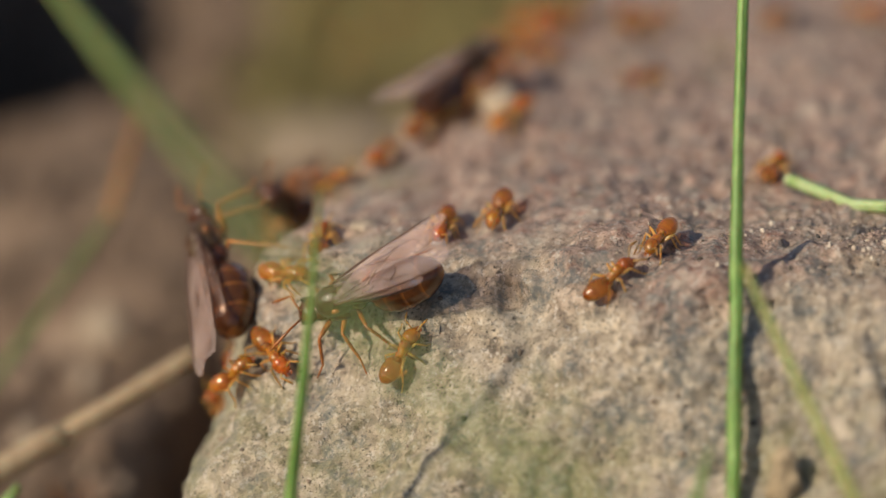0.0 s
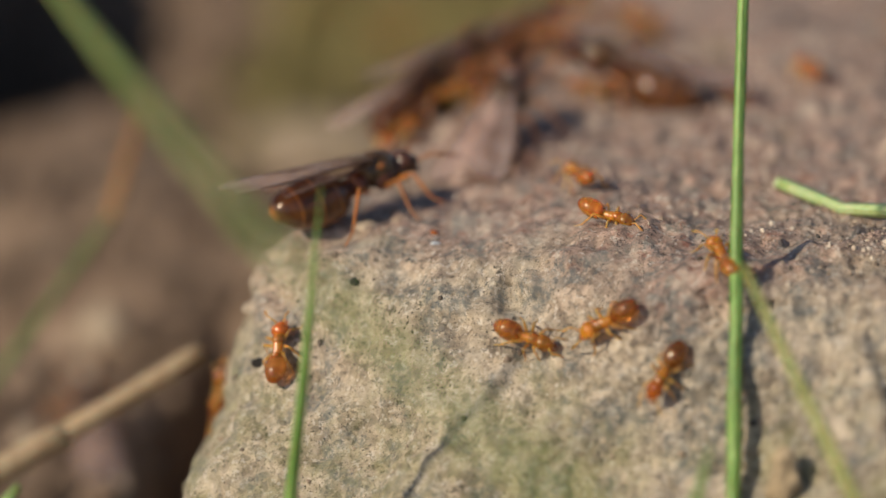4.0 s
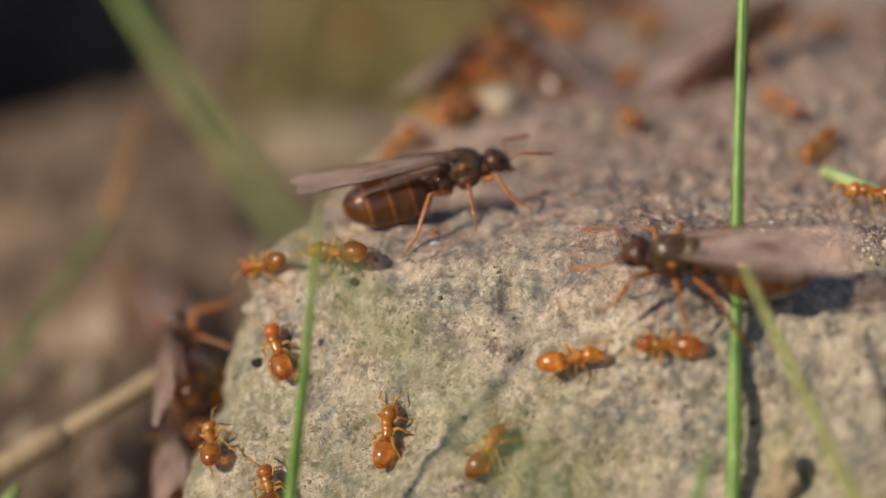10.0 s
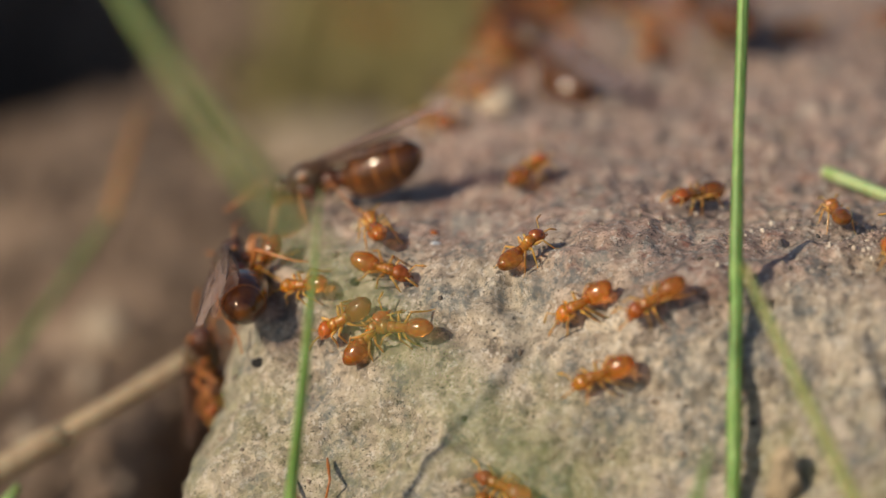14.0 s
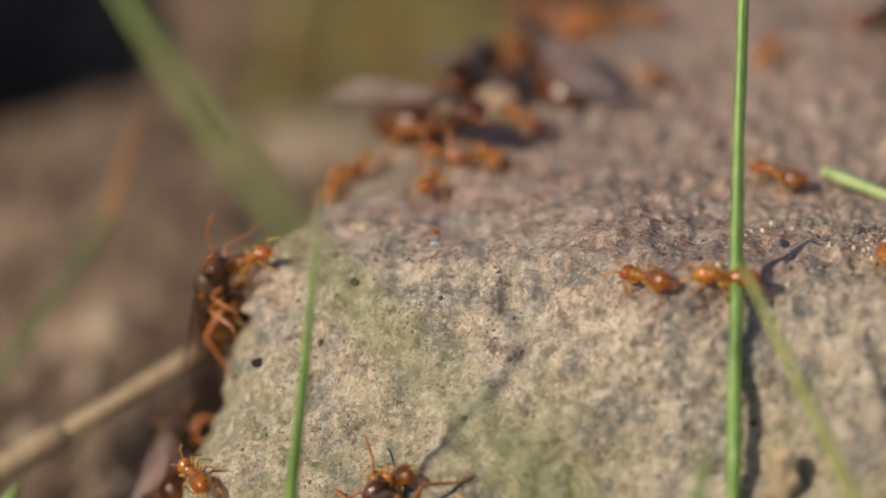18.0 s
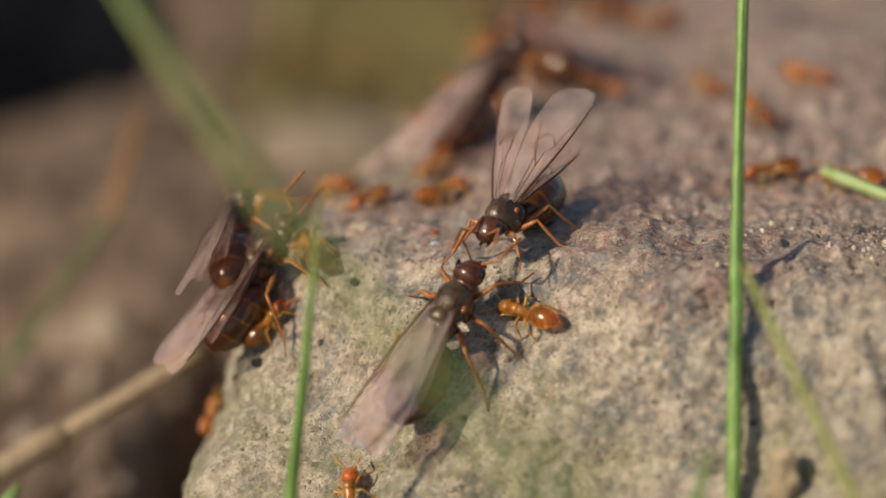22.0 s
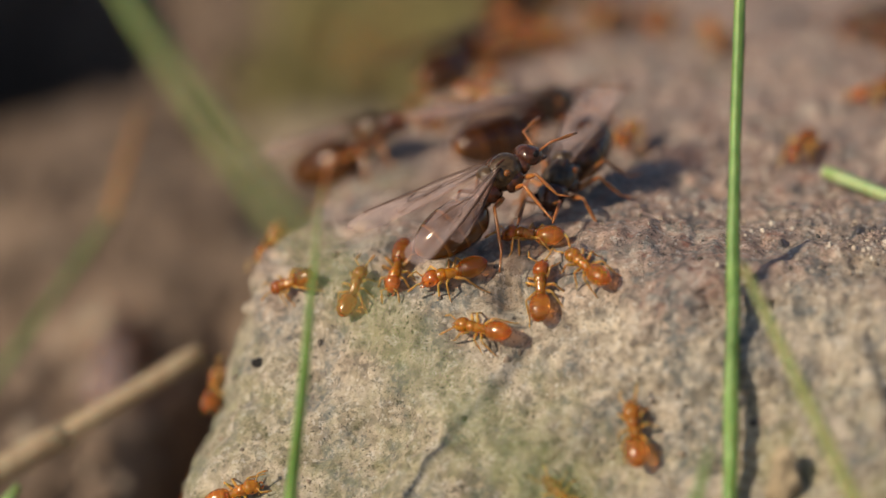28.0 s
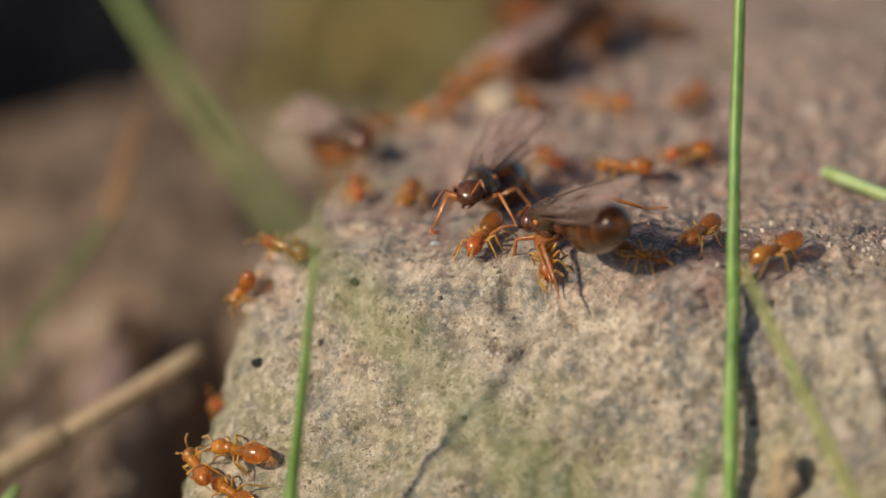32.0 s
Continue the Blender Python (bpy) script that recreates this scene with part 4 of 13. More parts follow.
    [(0, -0, 3.5, -0.6, -5, 8, -103), (0.25, 0.6, 0.7, -0.7, -25, -3, -174), (0.5, 1.2, -1.9, -1.2, -22, -25, 115), (1, 1.7, -1, -0.5, -1, -25, 61), (1.27, -4.4, 2.9, -0.9, -21, -37, 51), (1.53, -5.8, 8.4, -6.8, -44, -52, 45), (1.8, -9.5, 13.1, -9.9, -75, -67, 52), (5.5, -9.5, 13.1, -9.9, -75, -67, 52), (5.75, -4, 12.3, -7.4, -40, -53, 32), (6, 1.4, 11.4, -4.8, -20, -36, 29), (6.25, 6.3, 10.3, -0.3, -4, -20, 32), (6.5, 12.4, 9.7, 0.4, 13, -4, 40), (7, 12, 3.7, 0.8, 9, -6, 112), (7.25, 12.5, 8.7, -0.2, 0, -4, 122), (7.5, 13.1, 13.6, 0.2, -9, -1, 131), (7.75, 12.2, 14.6, 0.1, -2, 2, -175), (8, 11.2, 15.7, -0.4, 5, -3, -122), (8.5, 12, 17.6, -0.2, 4, 4, -115), (8.67, 12, 17.9, -0.1, 0, 8, -171), (8.83, 12, 18.2, -0.1, -5, 8, 133), (9, 12.1, 18.5, -0, -8, 3, 78), (9.5, 12.1, 18.1, -0, -7, -1, 82), (10, 10.9, 19, -0.4, -7, 6, 92), (10.5, 10.1, 22.5, -0.5, -8, 10, 54), (10.67, 9.8, 22, -0.5, -2, 9, 114), (10.83, 9.5, 21.5, -0.5, 0, 3, 173), (11, 9.2, 21, -0.4, -4, -2, -129), (11.5, 9, 19.9, -0.5, -5, 1, -142), (11.67, 8.5, 18.5, -0.8, -4, -4, 164), (11.83, 8.2, 16.9, -0.2, 1, -7, 110), (12, 7.8, 15.4, 0.1, 6, -4, 56), (12.5, 11.3, 21.2, -0.7, -1, -3, 111), (13, 10.3, 25.4, -0.8, 1, -12, 117), (13.33, 11.4, 30.9, -0.8, 2, -3, 122), (13.67, 12.5, 36.4, -0.6, 3, 5, 127), (14, 13.6, 41.8, -1.4, 6, 14, 133), (14.2, 14.2, 47.5, -2.2, 0, 20, 123), (14.4, 14.7, 53.3, -2.5, -7, 26, 113), (14.6, 15, 59.5, -2.1, -16, 30, 100), (14.8, 15.6, 65.2, -2.7, -26, 33, 87), (16, 15.6, 65.2, -2.7, -26, 33, 87), (16.25, 14.9, 59.3, -2.1, -23, 25, 76), (16.5, 14.6, 52.9, -2.5, -19, 17, 65), (16.75, 14, 47, -2.2, -14, 11, 54), (17, 13.4, 41.1, -1.4, -7, 5, 43), (17.33, 13.2, 42.4, -1.6, -9, -1, -17), (17.67, 13, 43.7, -2.3, -4, -6, -76), (18, 12.8, 45, -2.4, 2, -4, -137), (18.5, 13.4, 43.4, -2.1, 7, 4, 175), (19, 13.9, 41.9, -1.5, 4, 14, 126), (19.5, 13.8, 40.7, -1.2, 1, 5, 86), (20, 13.7, 39.5, -1.4, 5, -3, 46), (21, 12.9, 40.4, -1.3, -1, 2, 40), (21.5, 12.9, 40.4, -1.3, 1, 2, 88), (22, 12.9, 40.4, -1.3, 2, 1, 136), (23, 12.7, 40.3, -1.3, 2, 0, 130), (23.33, 13, 40.2, -1.3, 2, 2, 71), (23.67, 13.3, 40.2, -1.3, 1, 2, 13), (24, 13.6, 40.1, -1.3, 0, 1, -45), (24.5, 13.3, 39.8, -1.2, 3, 0, -2), (25, 13.1, 39.6, -1.5, 5, -3, 41), (25.16, 14.2, 45.3, -2.7, 6, -8, 10), (25.32, 15.1, 50.9, -2.3, 10, -12, -22), (25.48, 15.8, 56.5, -1.7, 16, -13, -54), (25.64, 16.7, 62.2, -1.8, 21, -11, -86), (25.8, 18, 67.7, -2.9, 24, -6, -118), (27, 18, 67.7, -2.9, 24, -6, -118), (27.2, 16.8, 61.8, -1.5, 21, -8, -118), (27.4, 16.2, 55.3, -2, 17, -10, -118), (27.6, 15.3, 48.9, -2.1, 13, -12, -117), (27.8, 14.4, 42.6, -1.7, 10, -14, -117), (28, 13.5, 36.6, -0.7, 6, -16, -116), (28.16, 14.2, 42.5, -1.7, 11, -4, -143), (28.32, 15, 48.5, -2.1, 11, 9, -168), (28.48, 15.6, 54.6, -2.1, 4, 20, 165), (28.64, 16.1, 60.7, -2, -8, 27, 135), (28.8, 17, 66.6, -2.8, -22, 28, 103), (29.5, 17, 66.6, -2.8, -22, 28, 103), (29.7, 17.6, 60.4, -2.1, -14, 29, 129), (29.9, 18.6, 54, -2.1, -6, 27, 154), (30.1, 19.3, 47.7, -1.5, 0, 22, 179), (30.3, 19.9, 41.4, -0.8, 3, 15, -158), (30.5, 20.7, 35.2, -0.2, 3, 8, -136), (30.63, 21.1, 41, -1, 4, 6, -129), (30.77, 21.5, 46.9, -1.2, 5, 4, -122), (30.9, 21.9, 52.7, -1.7, 6, 2, -115), (31.03, 22.3, 58.5, -2.5, 7, 0, -109), (31.17, 22.8, 64.3, -3, 8, -2, -102), (31.3, 23, 70.3, -1.8, 8, -4, -95), (32, 23, 70.3, -1.8, 8, -4, -95)],
    [(0, -1.9, -3.6, -4.6, 23, -51, 36), (0.25, -3.4, -3.7, -5.3, -46, -21, 126), (0.5, -4.6, -3.2, -6.6, -43, 40, 172), (0.75, -5.4, -4.5, -8.3, -44, -6, 132), (1, -6.3, -5.9, -9.9, -10, -40, 78), (1.8, -7.7, -9.7, -14.5, -2, -56, 76), (2, -7.7, -9.7, -14.5, -2, -56, 76), (2.33, -3.2, -9.4, -11.1, -29, -45, 106), (2.67, 1.4, -9, -7.7, -42, -29, 124), (3, 6.3, -8, -4.8, -49, -10, 136), (3.17, 6.2, -7.5, -4.6, -45, 29, 170), (3.33, 6, -7.1, -4.2, -3, 53, -129), (3.5, 5.8, -6.7, -3.8, 44, 33, -62), (4.75, 1.1, -3, -2.1, 47, 0, -18), (6, -3.4, 1.4, -1.2, 25, -25, 31), (6.27, -5.9, 4.3, -5.4, 30, -43, -5), (6.53, -11.3, 6.9, -8.5, 54, -53, -55), (6.8, -11.1, 9.9, -13.7, 82, -47, -109), (7, -11.1, 9.9, -13.7, 82, -47, -109), (7.33, -7.8, 5.9, -10, 83, -82, -75), (7.67, -4.6, 1.9, -6.3, -56, -62, 97), (8, -1.4, -2.1, -2.5, -40, -29, 120), (8.5, -0.1, -1.7, -1.5, -30, -17, 121), (9, -0.2, 2.5, -0.6, -6, -5, 124), (9.5, -1, 1.6, -0.8, -21, -3, 136), (9.77, -3.9, 5.2, -4.3, -46, -7, 108), (10.03, -6.8, 8.8, -7.8, -67, -21, 82), (10.3, -9.7, 12.4, -11.3, -82, -42, 60), (11, -9.7, 12.4, -11.3, -82, -42, 60), (11.25, -5.1, 8.5, -8.3, -82, -18, 91), (11.5, -0.5, 4.7, -5.3, -70, 4, 120), (11.75, 2.7, -1, -0.4, -48, 16, 155), (12, 8.7, -3.1, 0.6, -23, 13, -168), (12.5, 7, -2.5, 0.6, -32, -1, 151), (12.75, 5.5, 3.5, 0.3, -21, -8, 126), (13, 4.2, 9.8, -0.6, -9, -9, 101), (13.5, 2.3, 10.3, -0.6, -9, -4, 115), (13.75, 1, 16, -1.2, -11, 1, 120), (14, -0.3, 21.7, -1.4, -12, 6, 125), (14.27, -1.5, 25.8, -2.5, 31, 15, 175), (14.53, -2.6, 28.5, -7.1, 67, -10, -141), (14.8, -2.5, 30.2, -10.8, 81, -52, -108), (16, -2.5, 30.2, -10.8, 81, -52, -108), (16.5, -3.4, 25.9, -5.3, 44, -22, -99), (17, -2.4, 20.6, -1.7, 13, 7, -110), (17.27, -3.4, 24.7, -3.8, 15, -31, -80), (17.53, -3.6, 27.7, -9.1, -22, -61, -21), (17.8, -2.9, 29.9, -13.9, -82, -45, 59), (18.5, -2.9, 29.9, -13.9, -82, -45, 59), (18.7, -5.6, 24.2, -10.7, -72, -38, 68), (18.9, -2.2, 17.3, -9.1, -63, -33, 76), (19.1, -1.8, 10.9, -6.7, -53, -29, 85), (19.3, -1.4, 4.6, -4.3, -42, -27, 95), (19.5, -1.1, -1.7, -1.9, -32, -26, 105), (20, 0.1, 0, -0.9, -17, -16, 84), (20.5, -0.5, 0.2, -1.1, -28, -3, 117), (20.77, -3.3, 4.8, -4.1, -49, -8, 95), (21.03, -6.1, 9.4, -7.2, -67, -19, 77), (21.3, -8.9, 14, -10.3, -83, -36, 61), (21.5, -8.9, 14, -10.3, -83, -36, 61), (22, -10.3, 9.9, -9.3, -78, -25, 76), (22.5, -11.4, 5.7, -8.3, -70, -15, 91), (23, -9.8, 1.9, -5.1, -47, -38, 96), (23.5, -9.8, 2.1, -4.8, -56, -16, 116), (24, -10.6, 3.2, -4.8, -63, -22, 96), (24.4, -11.3, 5.6, -10.3, -70, -73, 71), (24.8, -12.6, 7.9, -15.8, 80, -55, -107), (27, -12.6, 7.9, -15.8, 80, -55, -107), (27.5, -12, 5.6, -12.8, -63, -74, 57), (28, -11.9, 7.2, -11.5, -66, -25, 83), (28.5, -11.1, 1.8, -9.1, -71, -11, 92), (28.9, -11.8, 4.8, -11.4, -80, -58, 75), (29.3, -12.1, 7.8, -13.7, 70, -73, -96), (30, -12.1, 7.8, -13.7, 70, -73, -96), (30.33, -11.5, 5.4, -8.7, -7, -73, 13), (30.67, -5.5, 3.5, -5.4, -18, -52, 56), (31, -2.2, 1.4, -1.2, -7, -32, 83), (31.5, -1.6, 2.1, -0.8, -11, -20, 98), (31.67, -1.5, 4.2, -0.3, -14, -11, 155), (31.83, -1.6, 6.6, -1.2, -8, -3, -151), (32, -1.7, 8.9, -1.1, 2, -4, -96)],
    [(0, -8.6, -0.2, -6, 47, 20, -58), (0.5, -8.5, -0.3, -6.3, 30, 41, -86), (1, -8.5, -0.3, -6.3, 33, 39, -82), (1.5, -8.5, -0.6, -6.6, 26, 44, -90), (2, -8.5, -0.3, -6.3, 49, -6, -33), (2.5, -8.1, -0.6, -6.4, 41, 33, -62), (2.67, -8.1, -0.5, -6.4, 49, -7, -25), (2.83, -8.1, -0.5, -6.3, 27, -43, 20), (3, -8.1, -0.4, -6.2, -29, -43, 95), (3.5, -8.3, -0.3, -5.9, -19, -47, 79), (6, -8.1, -0.4, -6.2, -29, -43, 95), (6.5, -8.3, -0.3, -5.9, -27, -44, 90), (7, -8.1, -0.4, -6.2, -32, -41, 100), (7.5, -8.3, -0.3, -5.9, -38, -35, 107), (8, -8.5, -0.3, -6.3, -38, -34, 106), (8.5, -8.3, -0.3, -5.9, -38, -35, 107), (9, -8.3, -0.3, -5.9, -38, -35, 107), (9.5, -8.3, -0.3, -5.9, -38, -35, 107), (10, -8.3, -0.3, -5.9, -38, -35, 107), (10.5, -8.3, -0.3, -5.9, -27, -44, 90), (10.67, -8.3, -0.3, -6, 29, -43, 14), (10.83, -8.4, -0.3, -6.2, 50, -7, -32), (11, -8.5, -0.3, -6.3, 40, 32, -70), (11.17, -8.4, -0.3, -6.2, -6, 49, -135), (11.33, -8.3, -0.3, -6, -44, 25, 167), (11.5, -8.3, -0.3, -5.9, -49, -13, 133), (11.75, -8.3, -0.1, -5.6, -18, -49, 77), (12, -8.3, 0.1, -5.3, 40, -36, -4), (12.5, -7.9, 0, -5.2, 31, -44, 15), (13, -7.9, 0.3, -5, -24, -46, 85), (13.5, -6.3, -0.1, -3.8, 56, -32, -12), (14, -3.5, -2.1, -4.3, 28, -50, 17), (14.5, 1.4, -3.5, -3, -35, -44, 103), (14.87, 0.9, -6.9, -6.3, -30, -53, 99), (15.23, 0.6, -10.1, -9.9, -21, -62, 92), (15.6, 0.6, -12.3, -14, -7, -69, 79), (18, 0.6, -12.3, -14, -7, -69, 79), (18.5, -1.3, -9.6, -10, -42, -54, 114), (19, -2.5, -5.1, -6.9, -55, -35, 128), (19.4, -3.3, -8.7, -10.5, -39, -54, 113), (19.8, -3.4, -10.8, -14.8, 1, -67, 76), (21, -3.4, -10.8, -14.8, 1, -67, 76), (22, -4.4, -7.8, -10.8, -24, -41, 88), (22.5, -6.3, -6.2, -10.2, -33, -26, 119), (23, -7.9, -2.6, -8, -36, -30, 116), (23.5, -7.9, -2.6, -8, -20, -42, 90), (24, -7.1, -4.6, -9.3, -10, -46, 80), (24.25, -6.8, -4.5, -9.3, 40, -32, 11), (24.5, -6.5, -4.5, -9.2, 52, 6, -29), (25, -3.7, -6.6, -9.6, 42, -4, -37), (25.17, -3.9, -6.9, -9.8, 23, -37, 13), (25.33, -4, -7.2, -10, -25, -38, 86), (25.5, -4.1, -7.5, -10.4, -44, -5, 136), (26.3, -5.2, -10.5, -14.9, -2, -58, 83), (28, -5.2, -10.5, -14.9, -2, -58, 83), (28.5, -4.7, -7.6, -10.7, -51, -13, 147), (29, -4, -4.2, -6.9, -48, 45, 179), (29.5, -5.3, -4.4, -8, -50, 31, -178), (30, -5.7, -4.1, -7.9, -48, 23, 173), (30.25, -5.9, -3.6, -7.5, -49, -3, 143), (30.5, -6, -2.9, -7.2, -36, -25, 110), (31, -8.3, -0.1, -5.6, -40, -36, 108), (31.4, -11.5, 4, -9.5, -14, -84, 33), (31.8, -11.6, 9.2, -13.8, 82, -42, -110), (32, -11.6, 9.2, -13.8, 82, -42, -110)],
    [(0, -10.5, -0.1, -7.3, 47, -48, -25), (0.25, -10.1, 1.6, -6.1, 63, -3, -63), (0.5, -10.2, 3.1, -4.7, 48, 43, -100), (0.75, -10.2, 4.2, -5.5, -12, 71, -175), (1, -10.4, 5.3, -6.3, -73, 43, 110), (1.25, -11, 2.8, -8.2, 11, 63, -155), (1.5, -12.3, 6.6, -13, 49, 20, -104), (2, -11.9, -3, -10.3, 40, 34, -111), (2.4, -12.4, 6.7, -12.8, 55, -22, -95), (2.8, -11.7, 8.3, -12.1, 57, -79, -83), (5, -11.7, 8.3, -12.1, 57, -79, -83), (5.5, -11.5, 5.5, -10.9, -71, -61, 65), (6, -11.5, 2.7, -9.8, -66, -25, 83), (6.5, -12, 6.8, -12.6, -57, -15, 82), (7, -12, 7.1, -11.9, -67, -14, 88), (7.5, -11.8, 7.3, -11.3, -54, -54, 65), (8, -11.5, 2.7, -9.8, -67, -17, 86), (8.5, -12, 6.8, -12.6, -54, -25, 74), (9, -11.9, 7.4, -11.1, -75, -19, 91), (9.5, -12, 7.1, -11.9, -67, -18, 87), (10, -11.8, 7.3, -11.3, -69, -11, 91), (10.5, -11.6, 5.7, -8.8, -77, -21, 87), (10.9, -11.3, 6.7, -11.8, -82, -74, 72), (11.3, -12.4, 7.9, -14.8, 81, -53, -107), (11.5, -12.4, 7.9, -14.8, 81, -53, -107), (11.83, -11.5, 5.9, -9, 52, -10, -111), (12.17, -7.9, 1.2, -4.1, 17, 26, -137), (12.5, -3, -1.9, -3.3, -39, 32, 174), (12.75, -2.7, -1.2, -2.6, -40, -3, 126), (13, -2.3, -0.3, -2.3, -12, -27, 71), (13.5, -3.8, 1.5, -1.2, -24, -26, 121), (14, -3.5, 3, -0.6, -11, -8, 103), (14.5, -3.5, 3, -0.6, -10, -9, 95), (16.5, -4.2, 3.2, -0.7, -12, 5, 117), (16.75, -2.3, 6.5, -1.1, -8, 3, 115), (17, -0.5, 9.7, -1.2, -4, 1, 113), (17.5, -1.6, 8.5, -1.1, -2, 4, 95), (18, -0.6, 10.9, -1.2, -7, -1, 77), (18.27, -2.8, 14.1, -4.9, -13, -36, 42), (18.53, -7.8, 17.1, -7.4, 25, -64, -24), (18.8, -7.2, 20.5, -12.3, 82, -46, -109), (19, -7.2, 20.5, -12.3, 82, -46, -109), (19.25, -2.6, 16.5, -9.1, 58, -34, -105), (19.5, 2, 12.4, -5.8, 37, -21, -107), (19.75, 6.2, 9, -0.4, 18, -11, -113), (20, 11.2, 4.4, 0.7, -3, -2, -123), (20.25, 10.9, -0.7, 1.2, -15, 4, 172), (20.5, 10.7, -5.5, 0.4, -26, -5, 108), (20.67, 10.1, -2.7, 0.8, -21, 8, 159), (20.83, 9.6, 0.1, 1.3, -7, 12, -147), (21, 9.1, 3, 0.9, 5, 3, -94), (21.27, 4.4, 7.5, -0.2, 18, -14, -86), (21.55, 0.9, 11.3, -4.4, 31, -33, -82), (21.83, -3.2, 15.4, -7.1, 46, -52, -84), (22.1, -7.3, 19.5, -9.8, 74, -69, -100), (23, -7.3, 19.5, -9.8, 74, -69, -100), (23.5, -5.4, 21, -4.3, -15, -52, 17), (24, -0.5, 22.5, -1.1, -13, -10, 50), (24.27, -2.4, 26.7, -3.1, -11, -41, 23), (24.53, -1.3, 31.5, -9, 24, -64, -32), (24.8, -0.4, 35.8, -13.5, 81, -52, -108), (29, -0.4, 35.8, -13.5, 81, -52, -108), (29.17, -2.9, 30, -12.9, 71, -68, -89), (29.33, -6, 24.1, -12, 20, -79, -30), (29.5, -8.4, 17.9, -11.1, -38, -70, 36), (29.67, -10.1, 11.7, -10.3, -50, -54, 56), (29.83, -11.6, 5.6, -9.6, -51, -37, 67), (30, -12.2, 6.5, -13.3, -49, -20, 76), (30.5, -11.9, -2.2, -10.2, -14, -46, 42), (31, -11.9, -4, -10.6, 41, -43, -12), (31.17, -11.9, -4, -10.6, -22, -53, 67), (31.33, -11.9, -4, -10.6, -54, -19, 116), (31.5, -11.9, -4, -10.6, -53, 22, 146), (32, -12.2, -3.9, -10.8, -59, -12, 118)],
    [(0, -6.2, 4.7, -2, -22, -12, 83), (0.4, -10, 8.4, -5.5, -17, -63, 30), (0.8, -9.6, 12.9, -11.1, 81, -50, -108), (1, -9.6, 12.9, -11.1, 81, -50, -108), (1.5, -10.5, 7.8, -6.8, 52, -3, -93), (2, -9.3, 2.5, -4.2, 26, 46, -102), (2.17, -9.2, 2.4, -4.3, -31, 43, -178), (2.33, -9, 2.3, -4.3, -51, 8, 138), (2.5, -8.8, 2.2, -4.5, -42, -31, 102), (2.9, -11.1, 5.8, -7.6, -63, -29, 82), (3.3, -10.8, 9.7, -11.9, -83, -33, 61), (5, -10.8, 9.7, -11.9, -83, -33, 61), (5.5, -10.6, 7.1, -7, -55, -30, 70), (6, -8.9, 4.6, -2.9, -27, -31, 78), (6.4, -11.4, 6.4, -8.2, 1, -72, 9), (6.8, -12.2, 8.6, -14.1, 82, -46, -109), (7.5, -12.2, 8.6, -14.1, 82, -46, -109), (8, -11.3, 6.7, -8.2, 57, -9, -94), (8.5, -9.5, 4.6, -2.8, 40, 29, -94), (8.75, -9.6, 4.7, -2.9, -3, 51, -159), (9, -9.7, 4.8, -3, -45, 29, 136), (9.5, -9.7, 4.8, -3, -43, 32, 139), (10, -9.1, 4.2, -3, -42, 23, 144), (10.5, -9.6, 4.3, -3, -40, 35, 150), (11, -9.7, 4.8, -3, -37, 39, 151), (11.5, -9.6, 4.3, -3, -40, 35, 150), (12, -9.5, 8.2, -4.8, -46, 44, 116), (12.5, -9.6, 4.3, -3, -44, 29, 143), (12.9, -10.8, 7.9, -7.8, -81, -17, 96), (13.3, -10.1, 11.9, -12.8, -66, -76, 42), (16, -10.1, 11.9, -12.8, -66, -76, 42), (16.33, -7.9, 17.1, -7.8, -10, -61, -18), (16.67, -3.9, 21.3, -2.7, 2, -39, -34), (17, 1.6, 24.7, -1, 6, -15, -43), (17.33, 1.4, 24.3, -0.9, -9, -13, 17), (17.67, 1.2, 23.9, -0.8, -15, 0, 75), (18, 1.1, 23.5, -1, -7, 12, 132), (19, 2.1, 24.2, -0.6, -4, 10, 131), (19.33, 2.1, 24.8, -0.6, -10, 4, 72), (19.67, 2.1, 25.4, -1, -8, -4, 14), (20, 2.2, 26, -0.9, -1, -7, -45), (21, 2.4, 23, -0.7, 5, -6, -49), (21.33, 2.1, 23.4, -0.8, -6, -7, 10), (21.67, 1.8, 23.7, -0.7, -13, 2, 68), (22, 1.5, 24.2, -0.3, -9, 12, 127), (23, 2.1, 23.6, -0.5, -5, 6, 127), (23.33, 2, 24.3, -0.7, 4, 6, -173), (23.67, 1.8, 25.1, -0.7, 9, -2, -114), (24, 1.7, 25.8, -0.9, 4, -10, -54), (25, 1.9, 24.4, -0.6, 4, -11, -47), (25.2, 1.4, 29.7, -1.5, 8, -29, -46), (25.4, 0.8, 35.1, -4.1, 14, -47, -47), (25.6, 2.3, 39.3, -8.5, 23, -64, -52), (25.8, 4, 43.5, -11.9, 56, -80, -82), (27, 4, 43.5, -11.9, 56, -80, -82), (27.5, 7.3, 41.8, -6.5, 26, -38, -90), (28, 10.6, 40.2, -1.1, -2, -3, -116), (28.27, 10, 44.9, -5.7, 22, -19, -103), (28.53, 7.4, 51.2, -8.6, 46, -40, -97), (28.8, 8.6, 54.3, -14.7, 78, -61, -105), (32, 8.6, 54.3, -14.7, 78, -61, -105)],
